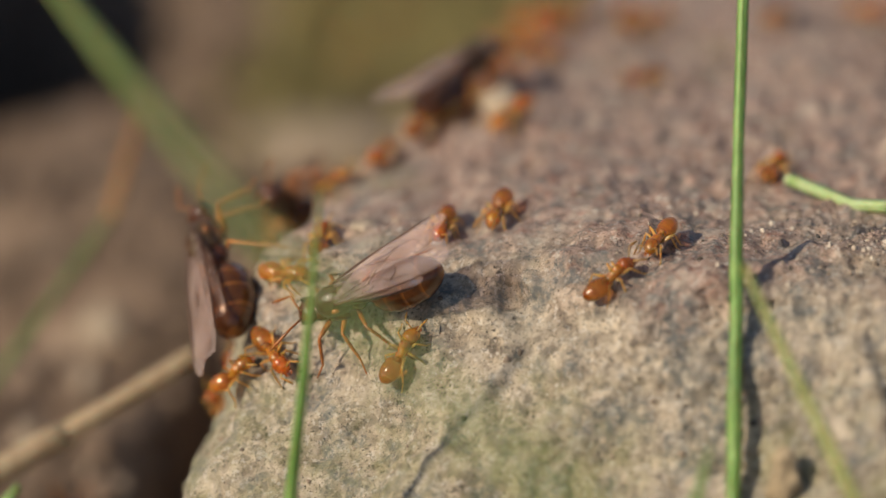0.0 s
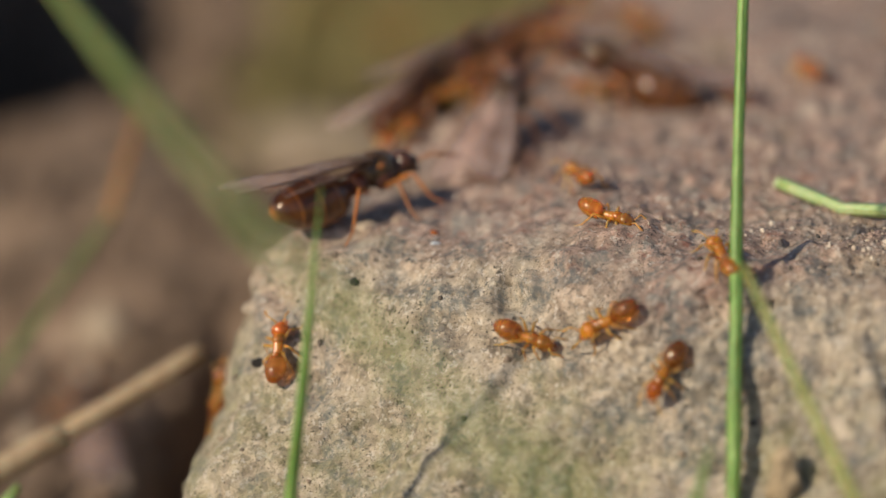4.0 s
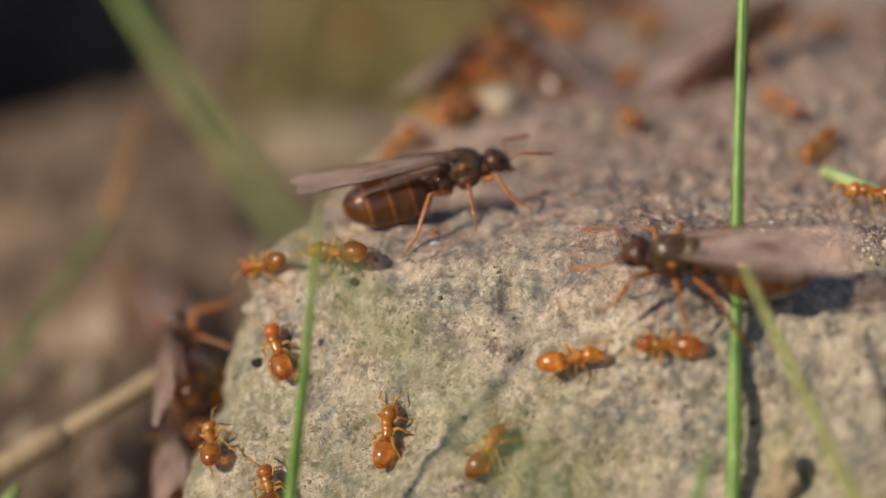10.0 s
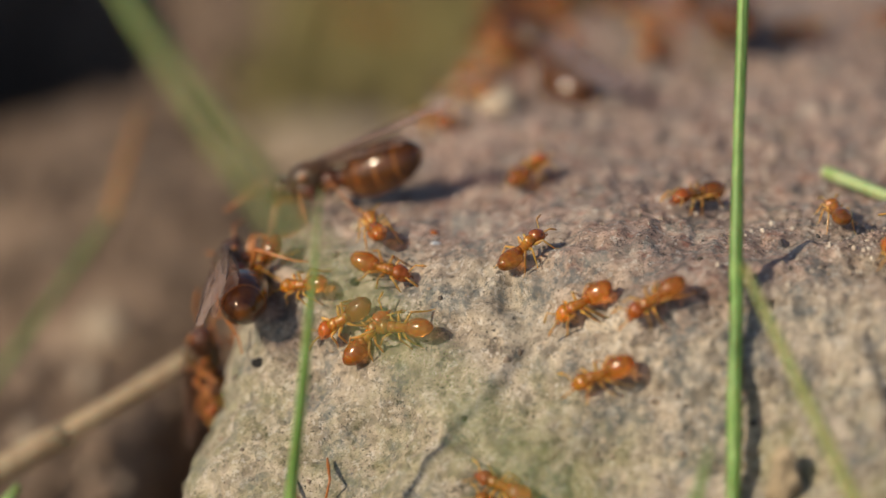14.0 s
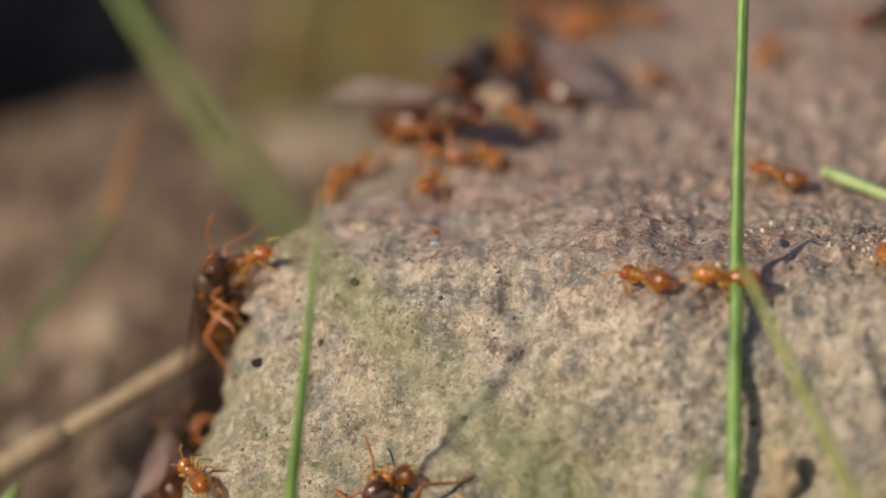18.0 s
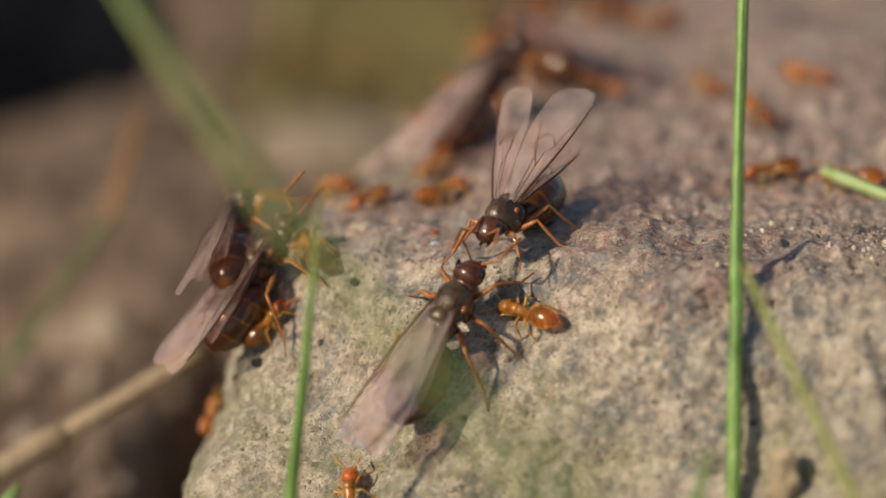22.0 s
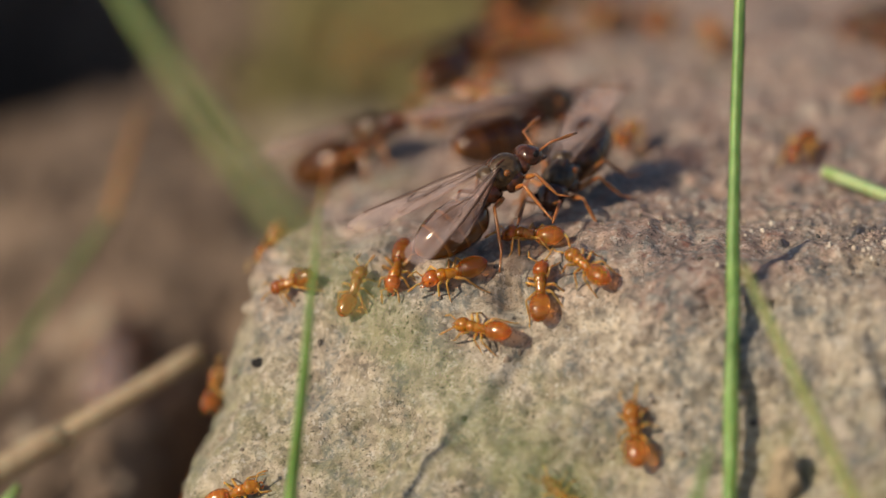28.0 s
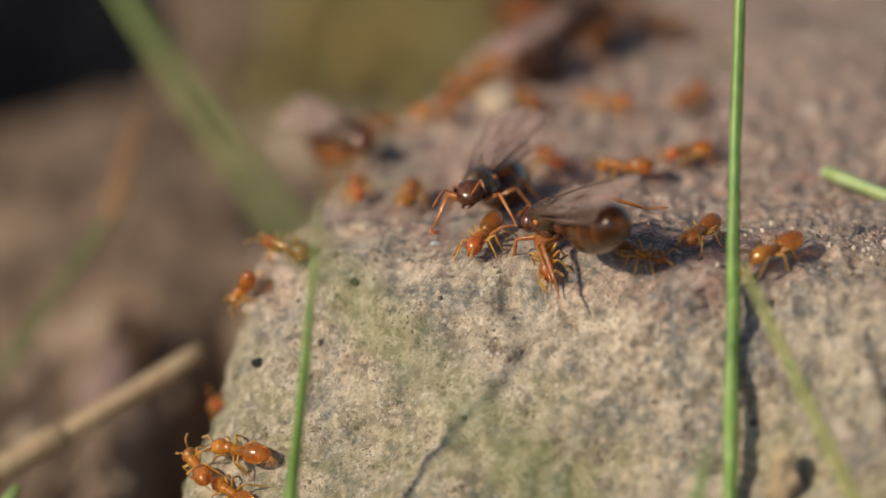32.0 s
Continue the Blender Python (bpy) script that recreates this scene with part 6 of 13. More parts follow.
    [(0, -3.3, 17.8, -2, -18, 3, 70), (0.5, -3.1, 16.8, -2, -10, 4, 101), (0.67, -2.9, 16.6, -2, -6, 9, 152), (0.83, -2.7, 16.4, -1.9, 2, 9, -156), (1, -2.5, 16.2, -1.8, 6, 3, -105), (1.5, -3.6, 16.9, -1.8, 9, 13, -159), (2, 0.3, 22.5, -1.1, -8, 7, 130), (2.5, 0.2, 20.2, -1.2, -17, 1, 94), (3, -0, 22.7, -1, -10, 9, 122), (3.25, -1.3, 21.6, -1.5, 2, 16, -174), (3.5, -2.5, 20.4, -1.9, 14, 9, -109), (4.75, -1.3, 21.4, -1.4, 1, 15, -173), (6, -0, 22.3, -1.1, -10, 7, 125), (6.27, -2.5, 25.4, -3, -40, -14, 92), (6.53, -2.3, 29.9, -9.3, -58, -46, 67), (6.8, -1.1, 33.7, -14.2, -45, -82, 21), (11, -1.1, 33.7, -14.2, -45, -82, 21), (11.33, -1.9, 30.4, -9.3, 2, -61, -28), (11.67, -2.4, 26.9, -3.2, 8, -38, -36), (12, -0.5, 22.5, -1.1, 10, -14, -40), (12.27, -2.3, 26.2, -2.8, 14, -36, -43), (12.53, -2.3, 29.4, -7.8, 24, -58, -51), (12.8, -1.4, 32.1, -12.2, 63, -77, -89), (13, -1.4, 32.1, -12.2, 63, -77, -89), (13.2, -4.3, 26.6, -9, 36, -62, -57), (13.4, -2, 19.6, -8, 31, -44, -46), (13.6, -2.4, 13.3, -6, 31, -27, -39), (13.8, -2.7, 7.1, -3.9, 32, -9, -32), (14, -3.1, 0.8, -1.8, 36, 8, -26), (14.17, -1.6, 0.5, -2, 25, -20, 25), (14.33, -0.3, -0.6, -1.1, -7, -27, 87), (14.5, 1, -1.2, -0.9, -29, -5, 143), (15.5, 1.1, 1.3, -0.4, -14, -13, 97), (16.5, 1.3, 3.9, -0.5, 3, -7, 51), (17, 4.9, 2.5, 0.3, -10, 4, 96), (17.25, 3.5, 6.3, -0.1, -9, -2, 98), (17.5, 2.2, 10.1, -0.6, -8, -7, 100), (18, 2.6, 15, -1.1, -7, 4, 112), (18.25, 2.1, 14.7, -1.2, -4, 12, 171), (18.5, 1.7, 14.5, -1.2, 4, 13, -129), (19, 3.1, 16, -1.2, 10, 6, -112), (19.27, 0, 18.2, -5.1, 27, -19, -96), (19.53, -5.7, 22.5, -7, 41, -48, -86), (19.8, -6.1, 22.7, -12.8, 62, -78, -87), (20, -6.1, 22.7, -12.8, 62, -78, -87), (20.25, -8.4, 17.3, -10.4, -102, -70, 101), (20.5, -6, 11.8, -7.7, -90, -39, 116), (20.75, -5.9, 6.3, -5.1, -73, -12, 133), (21, -5.9, 0.8, -2.5, -49, 9, 158), (21.27, -10.1, 2.8, -5.5, -73, -10, 124), (21.53, -10.8, 8.3, -10.2, -86, -38, 95), (21.8, -10.7, 12.4, -14.1, -74, -68, 51), (22, -10.7, 12.4, -14.1, -74, -68, 51), (22.33, -10.6, 7.9, -10.4, 20, -58, -36), (22.67, -6.8, 2.6, -8.8, 44, -22, -52), (23, -4.9, -2.3, -6.1, 58, 15, -51), (23.4, -10.7, 2.3, -7.3, 25, -43, -37), (23.8, -11.8, 6.8, -12.7, -81, -52, 58), (24, -11.8, 6.8, -12.7, -81, -52, 58), (24.25, -7.5, 5.1, -9.5, -71, -28, 76), (24.5, -3.1, 3.4, -6.3, -56, -8, 96), (24.75, 1.2, 1.6, -3.1, -35, 6, 120), (25, 5.5, -0.1, 0.2, -10, 8, 147), (25.5, 5.6, 3.5, 0.3, 0, 13, 162), (27.5, 5.4, 0.7, 0.3, -9, 9, 177), (28, 4.7, 0.2, 0, -11, 5, 162), (28.5, 4.3, -0.9, -0.1, -20, -4, 121), (29, 5.3, -0.6, 0.2, -17, 2, 114), (29.27, 0.1, 2.3, -0.7, -35, -20, 90), (29.55, -2, 6.7, -5.8, -45, -47, 69), (29.83, -5.7, 10.4, -8.8, -33, -75, 31), (30.1, -9.4, 14, -11.7, 73, -70, -99), (30.5, -9.4, 14, -11.7, 73, -70, -99), (30.75, -5.9, 10.4, -8.8, 48, -51, -85), (31, -2.3, 6.8, -5.9, 35, -30, -84), (31.25, 1.3, 3.2, -3, 24, -10, -88), (31.5, 4.8, -0.3, -0, 11, 9, -96), (32, 5.6, -2, 0, 26, 25, -86)],
    [(0, 20.7, 36.9, -0.1, 3, -7, -110), (0.13, 21.7, 43.3, -1, 2, -8, -109), (0.27, 22.8, 49.6, -2.1, 1, -9, -108), (0.4, 23.9, 56.1, -2.3, 0, -9, -107), (0.53, 25, 62.7, -2, 0, -10, -107), (0.67, 26.1, 69.2, -2, -1, -10, -106), (0.8, 27.2, 75.5, -3, -2, -11, -105), (2, 27.2, 75.5, -3, -2, -11, -105), (2.17, 25.5, 69, -1.8, -1, -10, -130), (2.33, 23.6, 62.3, -2.2, 0, -8, -155), (2.5, 21.7, 55.7, -2.5, 0, -6, 180), (2.67, 20, 49, -1.6, -1, -5, 155), (2.83, 18.3, 42.4, -1, -2, -4, 130), (3, 16.5, 35.8, -0.5, -4, -3, 105), (3.6, 17, 29.4, -1.2, -3, -1, 110), (4.2, 17.5, 22.9, -0.8, -2, 0, 115), (4.8, 18, 16.4, -0.1, -2, 2, 120), (5.4, 18.4, 10, 0, 0, 4, 125), (6, 18.9, 3.5, 0.5, 1, 5, 130), (6.4, 24, -0.4, 1, -4, 1, 130), (6.8, 29, -4.4, 1.5, -9, -3, 130), (7.5, 29, -4.4, 1.5, -9, -3, 130), (7.7, 27.6, 2.2, 0.6, -9, -1, 129), (7.9, 26.2, 8.8, -0.1, -8, 1, 128), (8.1, 24.6, 15.3, 0.4, -8, 3, 127), (8.3, 23, 21.8, 0.8, -8, 5, 126), (8.5, 21.6, 28.3, -0, -8, 7, 125), (8.75, 21.8, 26.9, 0.1, -3, 12, -177), (9, 21.9, 25.4, 0.3, 4, 10, -118), (9.5, 21.4, 19.6, 0.3, -1, 10, -123), (10, 20.9, 13.8, 0, -6, 10, -127), (10.4, 25.9, 10.8, 0.5, -8, 4, -177), (10.8, 30.8, 7.8, 1, -6, -2, 134), (12.5, 30.8, 7.8, 1, -6, -2, 134), (12.83, 25.3, 7, 0.3, 0, -5, 116), (13.17, 19.7, 6.2, 0.1, 6, -6, 97), (13.5, 14.2, 5.3, 0.6, 13, -4, 78), (13.87, 18.8, 2.7, 0.6, 6, -3, 94), (14.23, 23.4, 0, 0.7, -1, 1, 109), (14.6, 27.9, -2.6, 1.5, -6, 6, 123), (23, 27.9, -2.6, 1.5, -6, 6, 123), (23.5, 24.5, -0.9, 1.4, -3, 4, 174), (24, 21, 0.9, 0.6, -3, 1, -136), (24.25, 21.5, 1.8, 0.6, 0, 0, 170), (24.5, 21.9, 2.7, 0.4, 3, 2, 116), (24.9, 26.3, 0.8, 1, 0, 0, 164), (25.3, 30.7, -1, 1.7, -3, 1, -148), (30, 30.7, -1, 1.7, -3, 1, -148), (30.5, 24.6, -0, 1.3, -4, 1, -135), (31, 18.5, 0.9, 0.6, -5, 1, -121), (31.4, 23.3, 0.4, 0.7, -4, 3, -173), (31.8, 28.1, -0.2, 1.5, -5, 5, 134), (32, 28.1, -0.2, 1.5, -5, 5, 134)],
    [(0, 26.9, 40.5, -0.9, -1, 7, 124), (0.33, 26.5, 37.2, -0.8, -1, 4, 178), (0.67, 26.1, 33.9, -0.8, -3, 4, -128), (1, 25.7, 30.5, 0.4, -5, 5, -73), (2, 21.1, 25.4, -0.1, 13, -1, -68), (2.5, 21, 21.8, 0.6, 0, -12, -64), (3, 21.1, 25.7, 0, 13, -2, -64), (3.17, 21.4, 25.8, 0.1, 7, -10, -10), (3.33, 21.7, 25.9, 0.2, -3, -10, 45), (3.5, 22, 25.9, 0.3, -8, -2, 100), (6, 18.8, 29, -0.7, -10, 10, 105), (6.33, 18.6, 29.7, -0.9, -10, 0, 55), (6.67, 18.4, 30.4, -0.9, -1, -7, 4), (7, 18.1, 31, -0.9, 9, -4, -47), (7.16, 18.9, 37.5, -0.6, 9, -6, -58), (7.32, 19.7, 44.1, -0.8, 8, -7, -70), (7.48, 20.7, 50.6, -1.8, 8, -9, -81), (7.64, 21.5, 57.1, -2.2, 8, -10, -93), (7.8, 22.4, 63.6, -2.5, 9, -12, -104), (11, 22.4, 63.6, -2.5, 9, -12, -104), (11.2, 21.9, 56.7, -2.2, 5, -16, -73), (11.4, 21.4, 49.8, -1.8, -1, -17, -42), (11.6, 20.8, 43, -0.9, -7, -15, -10), (11.8, 20.2, 36.1, -0.2, -10, -11, 21), (12, 19.9, 29.1, -0.5, -11, -5, 51), (12.5, 20.9, 28.5, -0.5, -2, -11, -8), (12.75, 22.9, 26.5, 0.4, 2, -10, -66), (13, 25.1, 24.3, 0, 3, -7, -124), (13.4, 28.6, 25.1, 0, -2, 0, -141), (13.8, 32, 25.9, 0.5, -9, 5, -159), (21, 32, 25.9, 0.5, -9, 5, -159), (21.5, 26.9, 25.7, 0.1, 4, 6, -97), (22, 21.6, 25.4, 0.2, 11, -4, -37), (22.25, 22.2, 25.6, 0.3, 7, -7, 4), (22.5, 22.7, 25.8, 0.3, 2, -7, 45), (22.67, 23.4, 26.6, 0.3, 0, -7, -14), (22.83, 24.2, 27.4, 0.5, -1, -9, -72), (23, 24.9, 28.1, 0.2, 0, -11, -131), (23.25, 23.3, 21.9, 0.9, 3, -4, 166), (23.5, 21.6, 15.7, 0.4, -3, 2, 105), (23.9, 27.1, 17, 0.5, -3, 1, 157), (24.3, 32.6, 18.3, 0.5, -4, 1, -151), (27, 32.6, 18.3, 0.5, -4, 1, -151), (27.5, 28.7, 19.5, 0.3, -2, 2, -148), (28, 24.9, 20.6, 0.8, 0, 3, -145), (28.5, 22.1, 25.2, 0.2, -10, 2, 142), (29, 23.8, 30.5, 0.4, -3, 0, 98), (29.4, 27.8, 28.5, -0.3, -3, 3, 152), (29.8, 31.7, 26.5, 0.3, 0, 5, -154), (32, 31.7, 26.5, 0.3, 0, 5, -154)],
    [(0, -1.2, 20.9, -1.5, -5, -3, 68), (0.27, -2.3, 26.4, -3.1, -28, -18, 57), (0.53, -1.2, 32.1, -9.3, -51, -36, 52), (0.8, 0.7, 37.2, -14.3, -80, -54, 57), (1, 0.7, 37.2, -14.3, -80, -54, 57), (1.5, 1.1, 36.9, -8.1, -60, -30, 54), (2, 1.7, 36.4, -2, -44, -6, 60), (2.16, 3.4, 41.3, -4, -43, -30, 47), (2.32, 5.8, 45.9, -6.6, -33, -54, 28), (2.48, 7.1, 50.8, -8.7, 9, -70, -21), (2.64, 9.9, 55.4, -11.3, 66, -61, -86), (2.8, 11.6, 60.2, -13.5, 83, -38, -110), (17.5, 11.6, 60.2, -13.5, 83, -38, -110), (17.67, 11.4, 50.8, -11.1, 80, -20, -131), (17.83, 11.1, 41.4, -8.6, 71, -3, -151), (18, 10.9, 32, -6.2, 57, 9, -173), (18.17, 10.7, 24.7, -1.3, 39, 15, 161), (18.33, 10.6, 13.6, -0.3, 20, 12, 135), (18.5, 10.2, 3.7, 1.1, 4, 1, 111), (18.75, 8.5, 5.2, 0.6, 5, 3, 168), (19, 6.8, 6.8, 0.6, 6, 3, -136), (19.25, 6.3, 10.6, -0.3, 2, 7, -140), (19.5, 5.8, 14.3, -0.1, -2, 11, -146), (19.75, 5.5, 17.4, -1.1, 0, 5, -102), (20, 5.2, 20.4, -0.2, -2, 0, -58), (20.17, 4.7, 20.5, -0.1, 0, 2, -116), (20.33, 4.3, 20.5, -0.1, -1, 6, -174), (20.5, 3.9, 20.6, -0.1, -5, 6, 127), (21, 3, 20.8, -0.4, -12, 8, 102), (21.27, 0.1, 25.1, -1.6, -30, -29, 69), (21.53, -1.5, 30.7, -6.7, -14, -69, 18), (21.8, 0.3, 35.8, -11.3, 80, -55, -107), (27, 0.3, 35.8, -11.3, 80, -55, -107), (27.5, 1.3, 36.8, -5, 40, -20, -110), (28, 4.4, 36, -1.5, 2, 7, -135), (29, 3.6, 30.7, -1.2, 8, 2, -129), (30, 4.5, 34.5, -1.9, 10, 1, -148), (30.33, 3.8, 29.4, -1, 10, 3, -121), (30.67, 3.2, 24.2, -0.7, 12, 5, -93), (31, 2.6, 19.1, -0.6, 14, 6, -65), (31.27, 0.7, 25.5, -1.4, 3, -28, -42), (31.53, -1, 31.7, -6.1, -33, -50, 2), (31.8, 0.3, 35.7, -11.3, -82, -42, 60), (32, 0.3, 35.7, -11.3, -82, -42, 60)],
    [(0, 6.3, 32.2, -1, 9, -5, -129), (0.25, 5.5, 32.1, -1, 8, 6, 171), (0.5, 4.7, 32, -1, -2, 10, 111), (1, 4.4, 34.9, -2, 2, 5, -178), (1.25, 3.5, 28.5, -0.8, 8, 5, -158), (1.5, 2.7, 22, -0.6, 14, 2, -138), (2, 2.4, 19.9, -0.5, -9, 12, 163), (2.27, 0.3, 27, -1.2, 28, 15, -161), (2.53, -0.7, 32.9, -7, 61, -3, -131), (2.8, 0.4, 37.1, -12.3, 83, -34, -111), (7, 0.4, 37.1, -12.3, 83, -34, -111), (7.33, 1.3, 37.5, -6.9, 51, -35, -86), (7.67, 5, 36.9, -1.4, 22, -25, -64), (8, 10.1, 35.8, -0.6, 1, -8, -51), (8.33, 10.4, 37, -1, 3, -5, -103), (8.67, 10.6, 38.1, -1.4, 2, -2, -155), (9, 10.8, 39.3, -1.4, -1, 0, 153), (9.25, 10.9, 33.4, -0.9, 1, -1, -164), (9.5, 11, 27.6, -0.6, 2, -2, -121), (10, 11.2, 28.3, -0.9, 0, -7, -116), (10.25, 13.5, 26.4, -0.7, 3, -1, 178), (10.5, 15.7, 24.5, -0.7, -1, 3, 113), (10.63, 16.7, 32.1, -0.7, 1, 5, 136), (10.77, 17.7, 39.6, -1.2, 3, 6, 159), (10.9, 18.7, 47.2, -1.7, 6, 6, -177), (11.03, 19.8, 54.7, -2.5, 8, 5, -154), (11.17, 20.8, 62.3, -3.1, 10, 3, -131), (11.3, 21.6, 69.9, -2.2, 11, 1, -107), (18.5, 21.6, 69.9, -2.2, 11, 1, -107), (18.67, 20.5, 61.3, -2.6, 8, 4, -130), (18.83, 19.3, 52.7, -1.9, 5, 6, -153), (19, 18, 44, -1.4, 1, 7, -176), (19.17, 16.7, 35.4, -0.6, -3, 6, 161), (19.33, 15.6, 26.8, -0.6, -6, 4, 138), (19.5, 14.3, 18.1, 0.3, -8, 1, 115), (19.75, 13.3, 18, -0.2, -4, 6, 167), (20, 12.2, 17.9, 0, 3, 6, -141), (20.27, 9, 23.2, -1, 13, -23, -112), (20.55, 6.3, 26.6, -6, 5, -52, -75), (20.83, 3.3, 31, -9, -50, -63, 3), (21.1, 0.4, 35.3, -12, -83, -40, 60), (27, 0.4, 35.3, -12, -83, -40, 60), (27.5, 0.4, 35.2, -5.7, -47, -24, 46), (28, 2.9, 34, -1.7, -18, -3, 45), (29, 3.1, 35.5, -1.6, -5, -11, 36), (29.5, 3.1, 35.1, -1.7, -12, -3, 86), (30, 3.2, 34.8, -1.8, -10, 7, 135), (31, 3.6, 32, -1.2, -5, 15, 128), (31.33, 3.5, 31.9, -1.2, 11, 12, -170), (31.67, 3.4, 31.8, -1.3, 17, -2, -111), (32, 3.4, 31.8, -1.3, 7, -15, -52)],
    [(0, 7.1, 44.5, -2.1, -30, 0, 53), (1, 6.9, 37.9, -1.4, -3, -1, 44), (2, 9.3, 40.6, -1, -8, 5, 29), (2.2, 9.3, 46.1, -2.2, -8, -20, 13), (2.4, 8.2, 51.6, -4.6, 2, -44, -9), (2.6, 10.9, 56.9, -10.1, 32, -60, -49), (2.8, 12.1, 62.2, -13.4, 80, -56, -106), (32, 12.1, 62.2, -13.4, 80, -56, -106)],
    [(0, 1.5, 25.1, -0.9, 7, -14, -51), (1, 1.4, 25.9, -1.1, 7, -10, -50), (1.33, 1.4, 25.8, -1.1, -6, -10, 10), (1.67, 1.4, 25.7, -1, -12, 1, 69), (2, 1.5, 25.6, -1, -6, 12, 127), (3, 1.3, 24, -0.3, -9, 13, 131), (6, 1.8, 25.5, -0.9, -1, 11, 133), (7, 1.8, 25.5, -0.9, -2, 11, 129), (7.5, 2.1, 19.6, -0.7, -14, 6, 136), (7.75, 1.4, 22.5, -1.2, 1, 14, -170), (8, 0.6, 25.3, -1.5, 17, 6, -115), (8.5, -0.1, 21.8, -1.4, 9, 10, -129), (9, 0.3, 22.3, -1, 8, 6, -124), (9.5, 0.3, 21.7, -1.3, 10, 6, -117), (10, 0.8, 22.2, -1, 9, 3, -118), (10.27, 0.4, 26.7, -5.4, 29, -20, -102), (10.53, -1.1, 32, -9, 45, -46, -92), (10.8, -0.4, 35.7, -14.1, 70, -73, -95), (13, -0.4, 35.7, -14.1, 70, -73, -95), (13.17, -2.9, 30.6, -11.5, 56, -47, -96), (13.33, -1.8, 23.4, -10.6, 47, -21, -103), (13.5, -2.5, 17.3, -8.9, 34, 4, -113), (13.67, -3.2, 11.1, -7.1, 16, 25, -130), (13.83, -4, 5, -5.4, -12, 38, -157), (14, -4.7, -1.1, -3.7, -47, 37, 169), (14.5, -3.6, -1.1, -3.2, -35, 34, 178), (16.5, -7.8, 0.7, -4.5, -51, -7, 132), (16.75, -9, 1.9, -4.6, -36, -54, 79), (17, -10.2, 3.1, -4.7, 44, -47, -31), (17.25, -10.6, 3.3, -4.8, -39, -55, 57), (17.5, -10.7, 3.5, -5, -72, -13, 97), (18, -10.3, 6.5, -5.5, -79, -4, 86), (18.25, -10.1, 5.7, -5.2, -75, -47, 81), (18.5, -10.2, 4.9, -4.7, 5, -83, 0), (19, -9.9, 4.5, -4, -12, -66, 30), (19.5, -10.7, 7, -6.7, -54, -51, 58), (20, -9.7, 4.1, -3.3, -17, -50, 46), (20.4, -11, 7.4, -8, 39, -70, -38), (20.8, -10.4, 10.9, -13.2, 82, -45, -109), (21, -10.4, 10.9, -13.2, 82, -45, -109), (21.33, -10.8, 8, -9.1, 26, -82, -22), (21.67, -9.9, 4.4, -4.3, -49, -48, 83), (22, -6.6, 2.5, -1.5, -35, -9, 109), (22.27, -9.9, 5, -3.7, -50, -45, 84), (22.53, -10.1, 9.4, -8.2, -21, -81, 24), (22.8, -9.6, 12.9, -11.9, 80, -55, -107), (23, -9.6, 12.9, -11.9, 80, -55, -107), (23.33, -6.5, 11.8, -8.3, 22, -60, -27), (23.67, -3.4, 10.7, -4.8, -4, -34, 22), (24, -0.3, 9.6, -1.2, -2, -4, 50), (24.5, 1, 9.3, -1.2, 3, -8, 32), (25, 1.8, 9.6, -0.9, 5, -11, 32), (25.5, 1.8, 9.6, -0.9, 6, -11, 28), (26.17, 1.9, 5.8, -0.3, -11, -16, 81), (26.83, 2.1, 2.2, -0.4, -25, -6, 134), (27.5, 2.4, -1.2, -0.8, -27, 11, -177), (28, 0.7, -1.4, -1.3, -27, 16, -177), (28.17, 0.5, -1.5, -1.5, 3, 30, -113), (28.33, 0.2, -1.5, -1.5, 30, 11, -52), (28.5, -0.1, -1.7, -1.5, 29, -19, 0), (29, -1.2, 1.1, -1, 0, -31, 49), (29.5, -1.3, 0.8, -1.2, -17, -27, 81), (29.75, -0.2, 1.4, -0.8, -3, -22, 32), (30, 0.9, 2, -0.5, 1, -9, -13), (30.25, 1.2, 1.6, -0.4, 10, 0, -77), (30.5, 1.5, 1.1, -0.4, 6, 11, -141), (30.75, 1.6, 0.9, -0.4, 13, 4, -90), (31, 1.7, 0.7, -0.4, 12, -6, -40), (31.17, 1.9, 1, -0.3, 0, -12, 20), (31.33, 2.1, 1.2, -0.2, -10, -4, 79), (31.5, 2.3, 1.4, -0.1, -10, 9, 137), (31.75, 2.3, 1.1, -0.1, -2, 14, -170), (32, 2.3, 0.7, -0.2, 7, 11, -116)],
